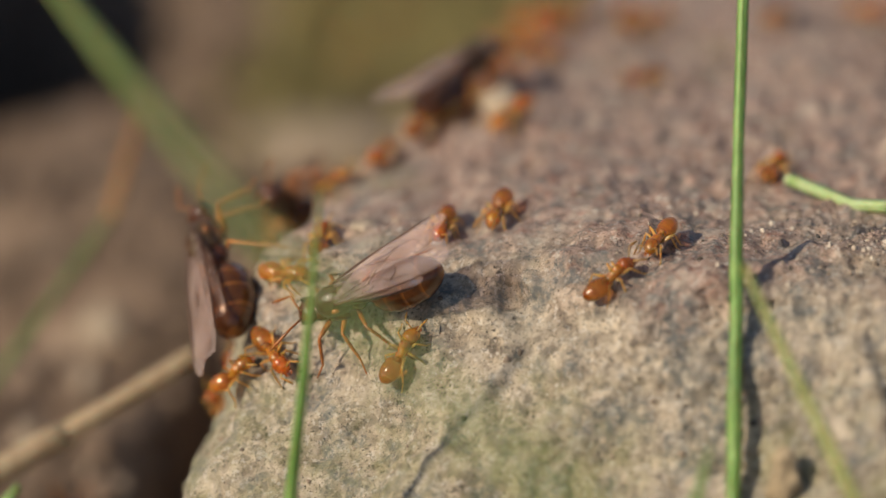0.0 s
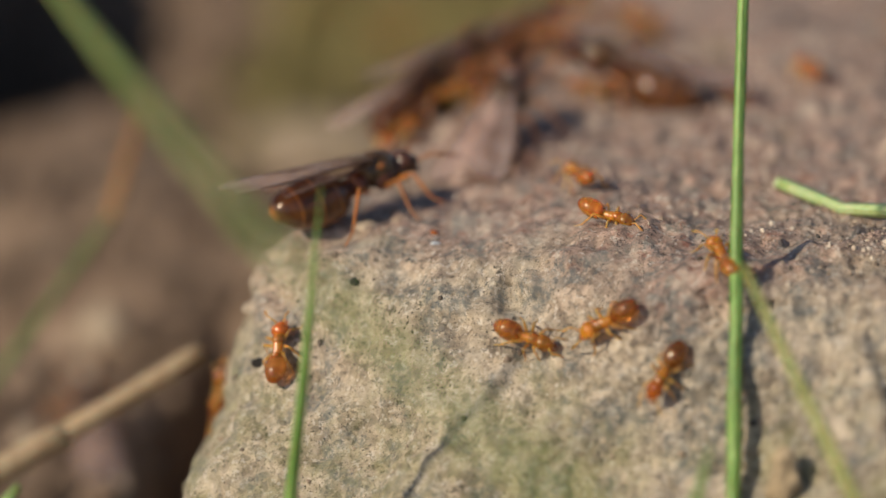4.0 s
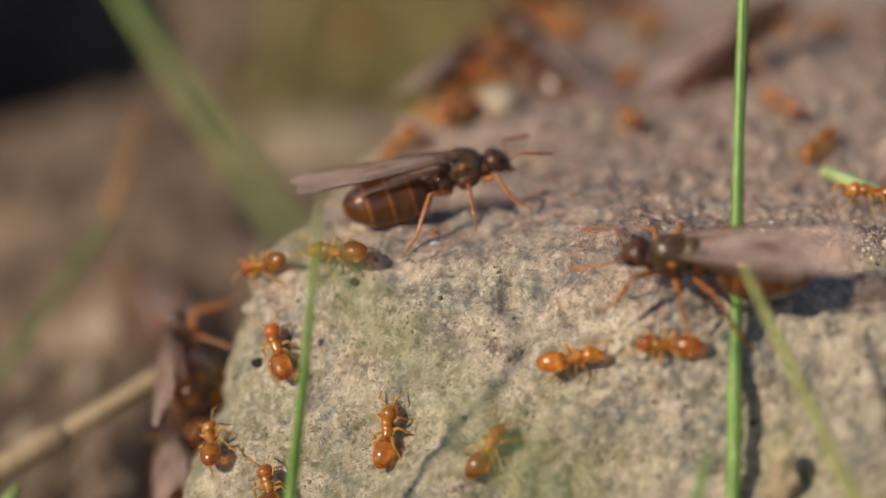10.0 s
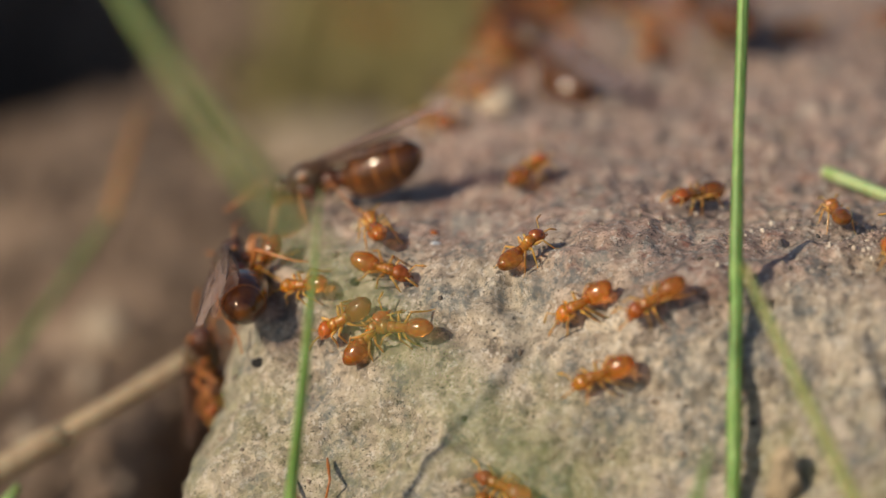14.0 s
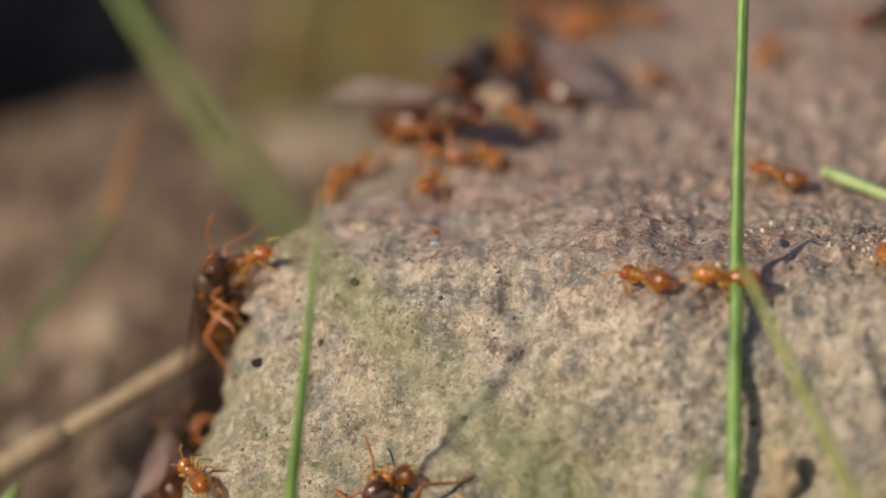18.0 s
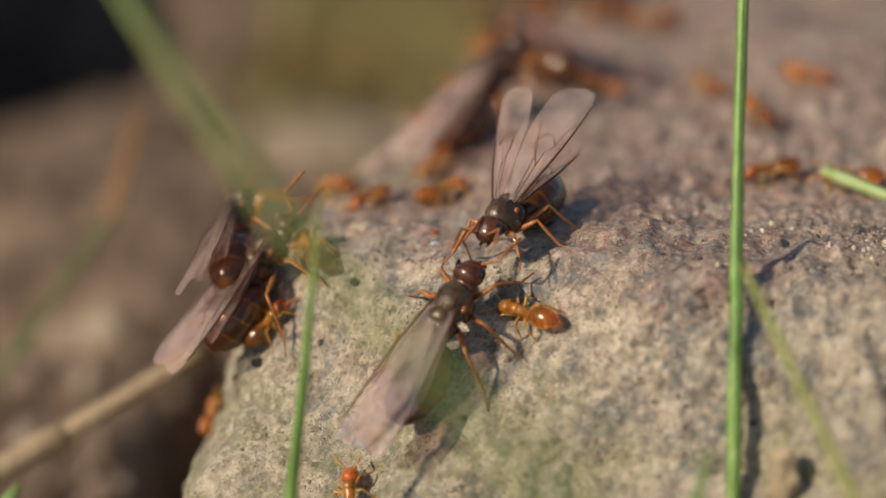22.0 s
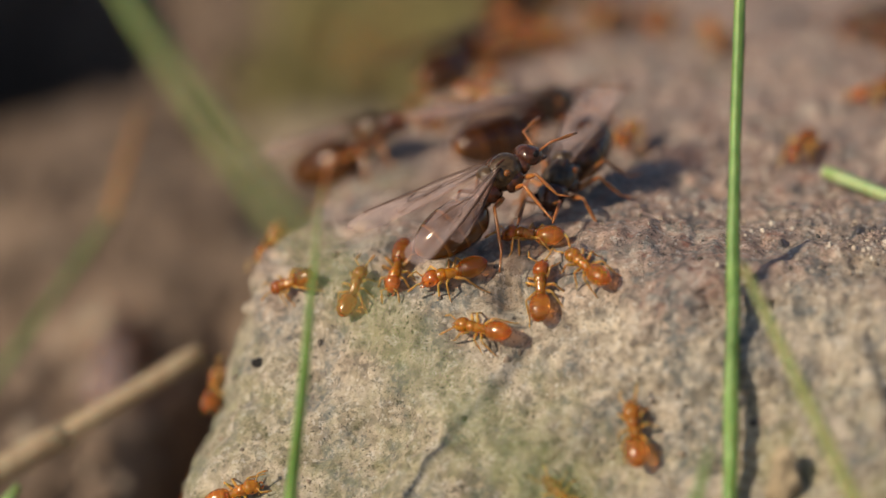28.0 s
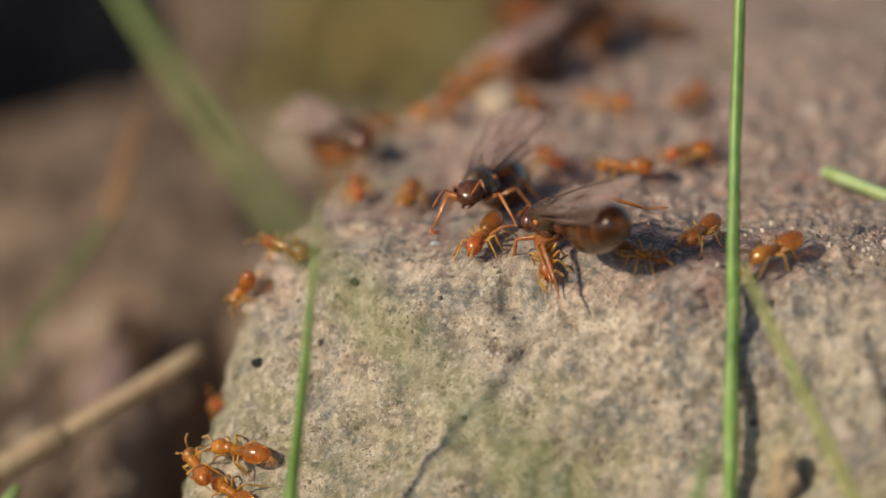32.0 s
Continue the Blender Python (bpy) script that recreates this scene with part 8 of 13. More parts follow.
    [(0, -8.6, 16.4, -13.1, -55, -80, 31), (0.33, -6.6, 13.4, -9.1, -56, -44, 69), (0.67, -4.6, 10.4, -5.2, -34, -13, 96), (1, -2.5, 7.3, -1.2, -1, 4, 132), (1.27, -6.1, 9.6, -2.1, -34, -6, 99), (1.53, -8.8, 12.8, -6.6, -59, -30, 74), (1.8, -8.6, 15.5, -10.9, -78, -61, 55), (5, -8.6, 15.5, -10.9, -78, -61, 55), (5.5, -6.3, 17.3, -4.1, -8, -45, -22), (6, -0.5, 16.7, -1.5, 8, -5, -47), (6.27, -3.2, 21.2, -2.3, -7, -32, -25), (6.53, -4.9, 24.6, -7.8, -41, -47, 14), (6.8, -4.2, 26.4, -13.1, -82, -41, 60), (7, -4.2, 26.4, -13.1, -82, -41, 60), (7.33, -3.9, 27, -7.8, -45, -47, 18), (7.67, -1.5, 26.3, -2.4, -13, -34, -20), (8, 1.9, 24.4, -0.6, 3, -11, -43), (9, 1.5, 24.9, -1.2, 6, -15, -43), (9.33, 1.4, 24.4, -1.1, -9, -13, 17), (9.67, 1.2, 24, -0.8, -15, 0, 74), (10, 1.1, 23.5, -1, -7, 12, 132), (11, 1.6, 24.7, -1, -10, 12, 117), (11.25, 2.1, 23, -1, 2, 15, 161), (11.5, 2.6, 21.4, -0.6, 13, 8, -155), (11.67, 2.3, 22.8, -0.8, 3, 14, 152), (11.83, 2, 24.3, -0.8, -8, 10, 98), (12, 1.7, 25.8, -0.9, -11, -2, 47), (13, 2.2, 26, -0.9, -7, 2, 55), (13.5, 2.9, 30.8, -1.3, -7, 2, 96), (14, 3.7, 35.6, -1.7, -8, 2, 137), (14.2, 3.6, 39.5, -3.3, -31, -1, 113), (14.4, 4.3, 44, -7.7, -52, -13, 91), (14.6, 6, 48.7, -12.1, -68, -31, 73), (14.8, 7.7, 53, -15.9, -81, -53, 58), (17, 7.7, 53, -15.9, -81, -53, 58), (17.17, 5.9, 47.9, -13.4, -53, -65, 17), (17.33, 3.8, 43.2, -10.4, -10, -62, -39), (17.5, 1.8, 38.9, -6.6, 10, -47, -72), (17.67, 0.6, 33.1, -3.3, 15, -29, -92), (17.83, -0.5, 26.6, -1.6, 12, -11, -108), (18, -1.7, 20.6, -1.5, 5, 7, -125), (18.27, -3.3, 24.2, -3.3, 31, -4, -114), (18.53, -4, 27.1, -8.3, 56, -19, -109), (18.8, -3.5, 29.3, -12.8, 83, -35, -111), (20, -3.5, 29.3, -12.8, 83, -35, -111), (20.33, -2.3, 29.5, -7.9, 54, -21, -109), (20.67, 0.1, 29, -2.3, 28, -8, -114), (21, 3.5, 27.6, -0.7, 1, 2, -124), (22, 3.8, 23.4, -0.6, 4, 0, -124), (22.25, 3.2, 17.3, -0.9, 8, -1, -125), (22.5, 2.5, 11.3, -0.7, 13, -1, -125), (22.75, 1.3, 16.8, -1.3, 4, 9, -176), (23, -0, 22.3, -1.1, -9, 8, 133), (23.27, -1.9, 25.8, -2.5, -41, -16, 97), (23.53, -1.7, 30.9, -8, -57, -53, 68), (23.8, 0.4, 35.5, -12.5, 47, -82, -72), (27, 0.4, 35.5, -12.5, 47, -82, -72), (27.5, 1.4, 36.4, -4.7, -16, -44, 16), (28, 6.9, 36.9, -1.3, -4, -3, 39), (29, 7.3, 37.5, -1.3, -5, -3, 46), (29.5, 8.3, 36.8, -1.4, -1, -11, -6), (30, 9.2, 36.2, -0.9, 7, -13, -59), (30.27, 8.7, 41.3, -5.3, -8, -38, -33), (30.53, 8.1, 46.3, -9.8, -45, -51, 13), (30.8, 7.6, 51.4, -14.3, -83, -40, 60), (31, 7.6, 51.4, -14.3, -83, -40, 60), (31.2, 5.3, 46, -11.4, -61, -46, 38), (31.4, 3.2, 40.6, -8.1, -37, -46, 13), (31.6, 0.9, 35.2, -4, -16, -40, -9), (31.8, 0.4, 28.6, -2.1, -1, -28, -25), (32, -0.5, 22.5, -1.1, 9, -14, -36)],
    [(0, -3, 29.9, -12.4, 60, -79, -85), (0.33, -3.5, 27.7, -7.5, 45, -48, -89), (0.67, -2.1, 24.2, -2.4, 33, -18, -100), (1, 0.5, 19.7, -1, 15, 9, -117), (1.5, -0.9, 20.7, -1.5, 6, 5, -121), (2, -2.2, 19.6, -1.8, 4, 16, -128), (2.27, -3, 24.8, -3.4, 28, -10, -107), (2.53, -2.7, 29.2, -9.1, 46, -40, -95), (2.8, -1.3, 32.9, -14, 70, -73, -95), (7, -1.3, 32.9, -14, 70, -73, -95), (7.33, -2.3, 29.8, -9, 30, -55, -59), (7.67, -2.4, 26.1, -3.2, 18, -32, -50), (8, -0.5, 21.9, -1.4, 11, -8, -47), (8.27, -1.2, 27.8, -3.1, 25, -28, -58), (8.53, -0.5, 33.5, -7.6, 48, -43, -77), (8.8, 1.2, 38.7, -11.8, 81, -49, -108), (9, 1.2, 38.7, -11.8, 81, -49, -108), (9.33, 1.5, 38.5, -8, 66, -11, -144), (9.67, 2.6, 37.9, -3, 31, 11, 173), (10, 3.7, 35.6, -1.7, -8, 0, 125), (11, 3.2, 34.8, -1.8, -10, 7, 135), (11.33, 3.1, 34.3, -1.8, 5, 4, -167), (11.67, 3.1, 33.7, -1.7, 11, -10, -110), (12, 3, 33.2, -1.5, 1, -22, -50), (12.5, 3.5, 32.7, -1.4, -12, -13, -2), (13, 4, 32.2, -1, -15, 2, 43), (13.33, 3.9, 32.9, -1.3, -13, -9, -10), (13.67, 3.9, 33.5, -1.8, -2, -14, -65), (14, 3.8, 34.2, -2, 9, -8, -119), (14.62, 1.4, 28.8, -1, 12, -6, -119), (15.25, -0.9, 23.1, -1.4, 16, -5, -120), (15.88, -3.1, 17.3, -1.8, 19, -3, -120), (16.5, -5.3, 11.7, -1.7, 23, -1, -120), (16.67, -5.4, 12.6, -2.4, 7, 15, -172), (16.83, -5.4, 13.6, -2.9, -16, 12, 131), (17, -5.7, 14.6, -2.9, -27, -8, 80), (17.4, -7.7, 16.4, -6.3, -54, -24, 66), (17.8, -8.1, 18, -10.7, -82, -44, 59), (18, -8.1, 18, -10.7, -82, -44, 59), (18.5, -7.9, 16.6, -7.4, 38, -62, -71), (19, -7.4, 15.1, -4.3, 58, 0, -104), (19.25, -7.3, 15.1, -4.1, 33, 46, -153), (19.5, -7.2, 15.1, -3.9, -37, 38, 118), (19.67, -7.1, 15.2, -3.6, 20, 47, -161), (19.83, -7, 15.3, -3.4, 46, 11, -107), (20, -6.7, 15.4, -3.2, 36, -30, -64), (20.25, -5.3, 15.4, -2.6, 28, -7, -91), (20.5, -3.9, 15.4, -2.2, 10, 10, -120), (21, -4.8, 15, -2.6, 17, 11, -112), (21.4, -7.8, 17.1, -6.5, 24, -44, -76), (21.8, -8.4, 17, -13.2, -76, -66, 52), (22, -8.4, 17, -13.2, -76, -66, 52), (22.25, -5.1, 14.2, -9.8, -30, -61, 4), (22.5, -1.7, 11.5, -6.4, -8, -45, -20), (22.75, 0.9, 9.1, -1.2, 2, -27, -32), (23, 5.1, 5.9, 0.3, 7, -7, -40), (23.25, 5.9, 2.4, 0.6, 13, 0, -78), (23.5, 6.7, -1.1, 0.6, 13, 9, -114), (24, 5.5, 0.9, 0.3, -4, 12, -154), (24.27, 1.3, 4.5, -0.3, 18, -8, -127), (24.55, -2.2, 6.8, -5.2, 30, -35, -104), (24.83, -6.1, 9.8, -7.9, 28, -65, -76), (25.1, -9.9, 12.7, -10.6, -66, -76, 42), (26.5, -9.9, 12.7, -10.6, -66, -76, 42), (26.83, -9.8, 9.9, -8.1, 43, -48, -79), (27.17, -10, 7.1, -5.3, 43, 1, -97), (27.5, -9.6, 4.3, -3, 24, 46, -123), (28, -8.8, 9, -3.8, 50, 18, -117), (28.25, -7.2, 9.8, -2.7, 20, 29, -168), (28.5, -5.5, 10.5, -1.9, -8, 15, 143), (29, -4.2, 15.6, -2.2, -15, 5, 121), (29.4, -6.2, 20.2, -5.7, -51, -35, 77), (29.8, -5.4, 25.4, -10.9, 18, -84, -43), (30, -5.4, 25.4, -10.9, 18, -84, -43), (30.25, -1.9, 21.7, -8.2, -52, -60, 51), (30.5, 1.5, 18, -5.5, -44, -32, 72), (30.75, 3.8, 14.1, -0.8, -29, -7, 92), (31, 8.3, 10.7, -0.1, -6, 9, 118), (31.25, 8.1, 8.8, 0.2, 2, 6, 176), (31.5, 8, 7, 0.6, 3, -2, -126), (31.75, 9, 8.3, 0.6, 3, 1, -165), (32, 9.9, 9.5, 0.2, 2, 3, 157)],
    [(0, -10.9, 9.4, -11.6, 75, -67, -101), (0.33, -10.7, 8.1, -9.1, -92, -57, 78), (0.67, -10.6, 6.8, -6.5, -86, -1, 88), (1, -10.1, 5.5, -3.9, -62, 51, 113), (1.27, -10.8, 7.3, -7.1, 40, 58, -146), (1.53, -11.2, 9.2, -10.5, 71, 9, -116), (1.8, -10.9, 10.7, -14, 82, -44, -109), (11, -10.9, 10.7, -14, 82, -44, -109), (11.33, -11, 9.1, -11.8, 65, 10, -122), (11.67, -10.8, 7.3, -9.7, 19, 52, -166), (12, -10.9, 5.7, -7.5, -57, 34, 119), (12.5, -10.2, 4.1, -6.1, -2, 65, -157), (13, -9.7, 2.4, -4.6, 49, 32, -77), (13.25, -9.6, 2.7, -4.4, -11, 52, -158), (13.5, -9.6, 2.9, -4.1, -49, 15, 141), (14, -9.1, 4.2, -3, 7, 47, -140), (14.5, -9.6, 4.3, -3, -26, 46, 172), (16.5, -8.9, 4.6, -2.9, -40, 5, 129), (16.67, -9.2, 4.7, -2.9, -35, -34, 87), (16.83, -9.5, 4.7, -2.9, 13, -51, 13), (17, -9.7, 4.8, -3, 48, -23, -50), (17.25, -9, 7.5, -3.6, -8, -43, 17), (17.5, -8.6, 10.1, -3.9, -49, -9, 72), (17.75, -9, 7.5, -3.6, -13, -42, 26), (18, -9.7, 4.8, -3, 43, -32, -41), (18.4, -11, 6.9, -7.4, 57, -44, -70), (18.8, -11.5, 8.9, -12.2, 81, -49, -108), (19, -11.5, 8.9, -12.2, 81, -49, -108), (19.33, -6.9, 9.2, -8.4, 46, -39, -75), (19.67, -2.4, 9.4, -4.6, 25, -20, -56), (20, 2.2, 9.7, -0.9, 12, 4, -46), (20.17, 3.3, 8.2, -0.8, 9, 11, -97), (20.33, 4.3, 6.5, 0.2, 1, 14, -149), (20.5, 5.4, 4.9, 0.3, -6, 10, 159), (20.7, 1.3, 8.6, -1.3, -32, 12, 129), (20.9, -0.8, 13.1, -6, -56, 1, 101), (21.1, -3.9, 17.2, -9.1, -72, -19, 79), (21.3, -7, 21.2, -12.3, -82, -43, 60), (22, -7, 21.2, -12.3, -82, -43, 60), (22.25, -2.6, 18.5, -9.1, -66, -22, 74), (22.5, 1.8, 15.8, -6, -48, -6, 91), (22.75, 5.3, 12.8, -0.6, -25, 3, 113), (23, 10.7, 10.3, 0.4, 0, 3, 137), (23.27, 6.9, 16.3, -0.1, 27, 9, 170), (23.55, 3.5, 19.4, -5.7, 53, -1, -159), (23.83, -0.1, 23.9, -8.8, 72, -22, -133), (24.1, -3.6, 28.4, -11.8, 81, -48, -108), (28, -3.6, 28.4, -11.8, 81, -48, -108), (28.5, -3.3, 25.7, -4.9, 33, -36, -65), (29, 0.2, 22.1, -1.1, 8, -7, -45), (29.27, -1.3, 27.6, -2.8, 17, -30, -50), (29.53, -0.7, 32.4, -8.8, 33, -53, -62), (29.8, 0.7, 36.8, -13.8, 74, -68, -100), (30, 0.7, 36.8, -13.8, 74, -68, -100), (30.33, -1.2, 31.9, -9.1, -38, -65, 43), (30.67, -2.4, 26.5, -3.1, -37, -26, 77), (31, -0.7, 22.3, -1.2, -15, 7, 108), (31.27, -2.1, 27.4, -3.4, -41, -9, 84), (31.53, -1, 32.9, -9.2, -61, -32, 67), (31.8, 0.7, 38, -14.1, -79, -60, 55), (32, 0.7, 38, -14.1, -79, -60, 55)],
    [(0, -11.2, 7, -11.9, -68, -74, 44), (0.33, -6.7, 4, -8.4, -2, -55, -7), (0.67, -3.8, 0.2, -2.2, 19, -28, -12), (1, 2.3, -2.1, -1.3, 35, -1, -6), (1.37, -2.2, 1.8, -5, 30, -26, -24), (1.73, -6.6, 5.7, -8.7, 35, -51, -46), (2.1, -11.1, 9.5, -12.5, 73, -70, -99), (6, -11.1, 9.5, -12.5, 73, -70, -99), (6.5, -11.1, 6.7, -7.4, 37, -59, -41), (7, -9.2, 4, -3.2, 31, -42, -11), (7.4, -11.3, 6, -7.9, 32, -61, -36), (7.8, -11.8, 8, -13.3, 67, -75, -93), (8, -11.8, 8, -13.3, 67, -75, -93), (8.33, -11, 6.4, -10.3, -100, -52, 98), (8.67, -10.3, 4.9, -7.3, -83, -1, 114), (9, -9.8, 3.2, -4.3, -45, 38, 153), (9.4, -11.4, 6.3, -8.5, -85, -7, 100), (9.8, -10.8, 9.9, -12.9, -77, -65, 53), (10, -10.8, 9.9, -12.9, -77, -65, 53), (10.5, -10.1, 8.5, -5.7, 4, -44, -28), (11, -6.8, 6, -1.4, 21, 1, -46), (11.17, -6.9, 5.9, -1.5, 8, 20, -100), (11.33, -6.9, 5.7, -1.7, -16, 20, -159), (11.5, -7, 5.6, -1.8, -28, 1, 148), (12, -7.6, 5.9, -2, -21, -15, 98), (12.5, -6.7, 6.3, -1.2, -11, -13, 87), (12.75, -6.6, 5.5, -1.6, 10, -21, 20), (13, -6.6, 4.7, -2, 26, -6, -46), (13.17, -6.5, 4.9, -1.8, 16, 16, -100), (13.33, -6.4, 5.1, -1.7, -9, 20, -162), (13.5, -6.3, 5.3, -1.7, -25, 1, 142), (14, -6.9, 1.2, -2.8, -50, 16, 148), (14.27, -10.3, 3.1, -6, -74, -6, 116), (14.53, -10.8, 6.8, -10.3, -86, -36, 90), (14.8, -11.4, 9.7, -14, -75, -67, 51), (16, -11.4, 9.7, -14, -75, -67, 51), (16.25, -9.5, 13.3, -10.4, -28, -64, 2), (16.5, -7.6, 17, -6, -4, -49, -24), (16.75, -4.1, 19.7, -2.7, 6, -32, -36), (17, -0.5, 22.5, -1.1, 11, -13, -44), (17.27, -2.2, 27.2, -3.5, 18, -35, -48), (17.53, -1.6, 31.3, -9.7, 31, -56, -59), (17.8, -0.8, 35.1, -14.8, 71, -72, -97), (21, -0.8, 35.1, -14.8, 71, -72, -97), (21.2, -3.5, 28.7, -14, -11, -84, -7), (21.4, -6.4, 22.2, -13, -66, -69, 56), (21.6, -8.7, 15.5, -12.1, -70, -51, 68), (21.8, -11.1, 8.8, -11.1, -68, -34, 75), (22, -12.1, 6.7, -12.9, -64, -16, 82), (22.25, -12.4, 4.5, -12.5, -46, -62, 47), (22.5, -12.4, 6.8, -14.4, 56, -56, -70), (22.75, -12.7, 6.1, -14.2, 56, -21, -80), (23, -11.9, -3, -10.3, 49, 14, -90), (23.25, -10.6, -4.7, -10.7, 6, 39, -147), (23.5, -9, -6.3, -11.3, -41, 16, 154), (24, -8.2, -6.7, -11.2, -39, -2, 146), (24.8, -6.6, -9.3, -14, -16, -55, 97), (27, -6.6, -9.3, -14, -16, -55, 97), (27.5, -8.7, -7.7, -12.6, 33, -51, 29), (28, -10.5, -5.2, -11.7, 52, -26, -11), (28.17, -10.5, -5.2, -11.6, 4, -56, 55), (28.33, -10.6, -5.1, -11.5, -50, -30, 128), (28.5, -10.6, -5.1, -11.4, -54, 16, 161), (29, -10.1, -5.6, -11.8, -49, -13, 133), (29.5, -10.6, -5.1, -11.4, -55, -11, 143), (30, -10.1, -5.6, -11.8, -49, -13, 133), (30.5, -8, -4, -9.2, -37, -27, 118), (31, -10.1, -5.6, -11.8, -49, -13, 133), (31.5, -10.6, -5.1, -11.4, -54, 16, 161), (32, -10.5, -5.2, -11.7, -55, -13, 140)],
    [(0, 0.3, 37.2, -12.9, 72, -71, -98), (0.33, -0.5, 32.3, -8.6, -3, -63, -4), (0.67, -1.8, 27, -2.5, -13, -35, 27), (1, 0.2, 22.1, -1.1, -7, -8, 48), (1.27, -1.5, 26, -2.4, -11, -36, 25), (1.53, -1.7, 30.4, -6.8, 6, -63, -14), (1.8, -0.4, 34.2, -10.8, 76, -65, -102), (6, -0.4, 34.2, -10.8, 76, -65, -102), (6.5, -0.6, 32.2, -3.9, 38, -26, -104), (7, 2.3, 27.3, -1, 4, 6, -128), (8, 2.4, 28.9, -0.7, 8, -5, -117), (8.5, 1, 25.3, -1.2, 10, -7, -78), (9, -0.3, 21.7, -1.4, 10, -9, -39), (9.27, -2.1, 27.2, -3, 5, -35, -32), (9.53, -1.4, 31.8, -9.6, -9, -59, -16), (9.8, -0.2, 35.9, -14.8, -68, -74, 44), (13, -0.2, 35.9, -14.8, -68, -74, 44), (13.2, -1.9, 31.6, -10.9, -45, -61, 33), (13.4, 1.8, 25.8, -9, -32, -48, 34), (13.6, 2.8, 20.7, -6.1, -21, -34, 38), (13.8, 2.8, 15.4, -1.1, -11, -22, 44), (14, 4.8, 10.6, -0.3, 0, -10, 52), (14.17, 4.9, 10.8, -0.3, -6, -6, 110), (14.33, 5, 10.9, -0.3, -5, 1, 168), (14.5, 5.2, 11.1, -0.3, 1, 4, -134), (15.5, 4.5, 10.7, -0.4, -6, 4, -175), (16.5, 3.9, 10.3, -0.4, -12, -1, 145), (17, 5, 15.4, -0.1, -18, 3, 85), (17.2, 1.5, 19.7, -1, -33, -14, 69), (17.4, 1.8, 24.1, -7.1, -45, -34, 57), (17.6, 0.2, 28.4, -10.5, -54, -56, 47), (17.8, -1.3, 32.7, -14, -60, -78, 36), (18.5, -1.3, 32.7, -14, -60, -78, 36), (18.67, -4.1, 27.5, -11.4, -74, -65, 67), (18.83, -0.3, 21.3, -9.7, -71, -52, 84), (19, 0.2, 15.5, -7.5, -64, -39, 97), (19.17, 0.7, 9.8, -5.4, -54, -28, 111), (19.33, 1.2, 4.1, -3.3, -43, -19, 125), (19.5, 1.7, -1.6, -1.1, -30, -12, 141), (20, 1.5, 5, -0.3, -3, -5, 103), (20.25, 0.4, 4.4, -0.3, -6, -4, 152), (20.5, -0.6, 3.8, -0.4, -8, -1, -159), (20.67, -0.8, 5.8, -0.5, -7, -3, 149), (20.83, -1, 7.8, -1.2, -5, -3, 97), (21, -1.2, 9.8, -1.3, -3, -1, 45), (21.5, -0.6, 10.5, -1.2, -5, -5, 55), (22, -0, 9.8, -1.2, 0, -7, 29), (22.5, -1.8, 11.3, -1.4, -6, -1, 48), (22.75, -1.5, 10.5, -1.5, -3, -4, -3), (23, -1.2, 9.8, -1.3, 1, -3, -55), (23.25, -1, 6.6, -1, 6, -2, -3), (23.5, -0.8, 3.5, -0.4, 9, -5, 50), (24, -1, 3.2, -0.5, 5, -12, 77), (24.5, -4.2, 3.2, -0.7, -11, -8, 62), (25, -2.9, 4, -0.4, -6, -11, 30), (25.5, -2.5, 3.4, -0.4, 3, -12, 45), (26.5, -1.7, 0.8, -1.6, 29, -10, 0), (27.5, -1.1, -2, -2.3, 47, 9, -39), (28, -2.2, 0.9, -1.8, 3, 34, -107), (28.17, -2.6, 1.2, -1.8, 31, 20, -49), (28.33, -3, 1.3, -1.4, 36, -8, -4), (28.5, -3.4, 1.4, -1.2, 17, -31, 48), (29, -3.1, -0.3, -2.3, -12, -31, 80), (29.27, -6.1, 2.7, -6.5, -31, -41, 66), (29.53, -11.5, 5.8, -9.8, -51, -54, 55), (29.8, -12.2, 8.7, -14.9, -74, -68, 51), (30, -12.2, 8.7, -14.9, -74, -68, 51), (30.5, -10.2, 12, -9, -58, -42, 54), (31, -7.1, 15, -3.5, -44, -17, 64), (31.17, -6, 13.2, -3.2, -22, -34, 9), (31.33, -5.6, 11.9, -1.9, 7, -26, -52), (31.5, -4.6, 10.1, -1.8, 15, 0, -100), (32, -4.5, 11.1, -1.6, 15, -4, -88)],
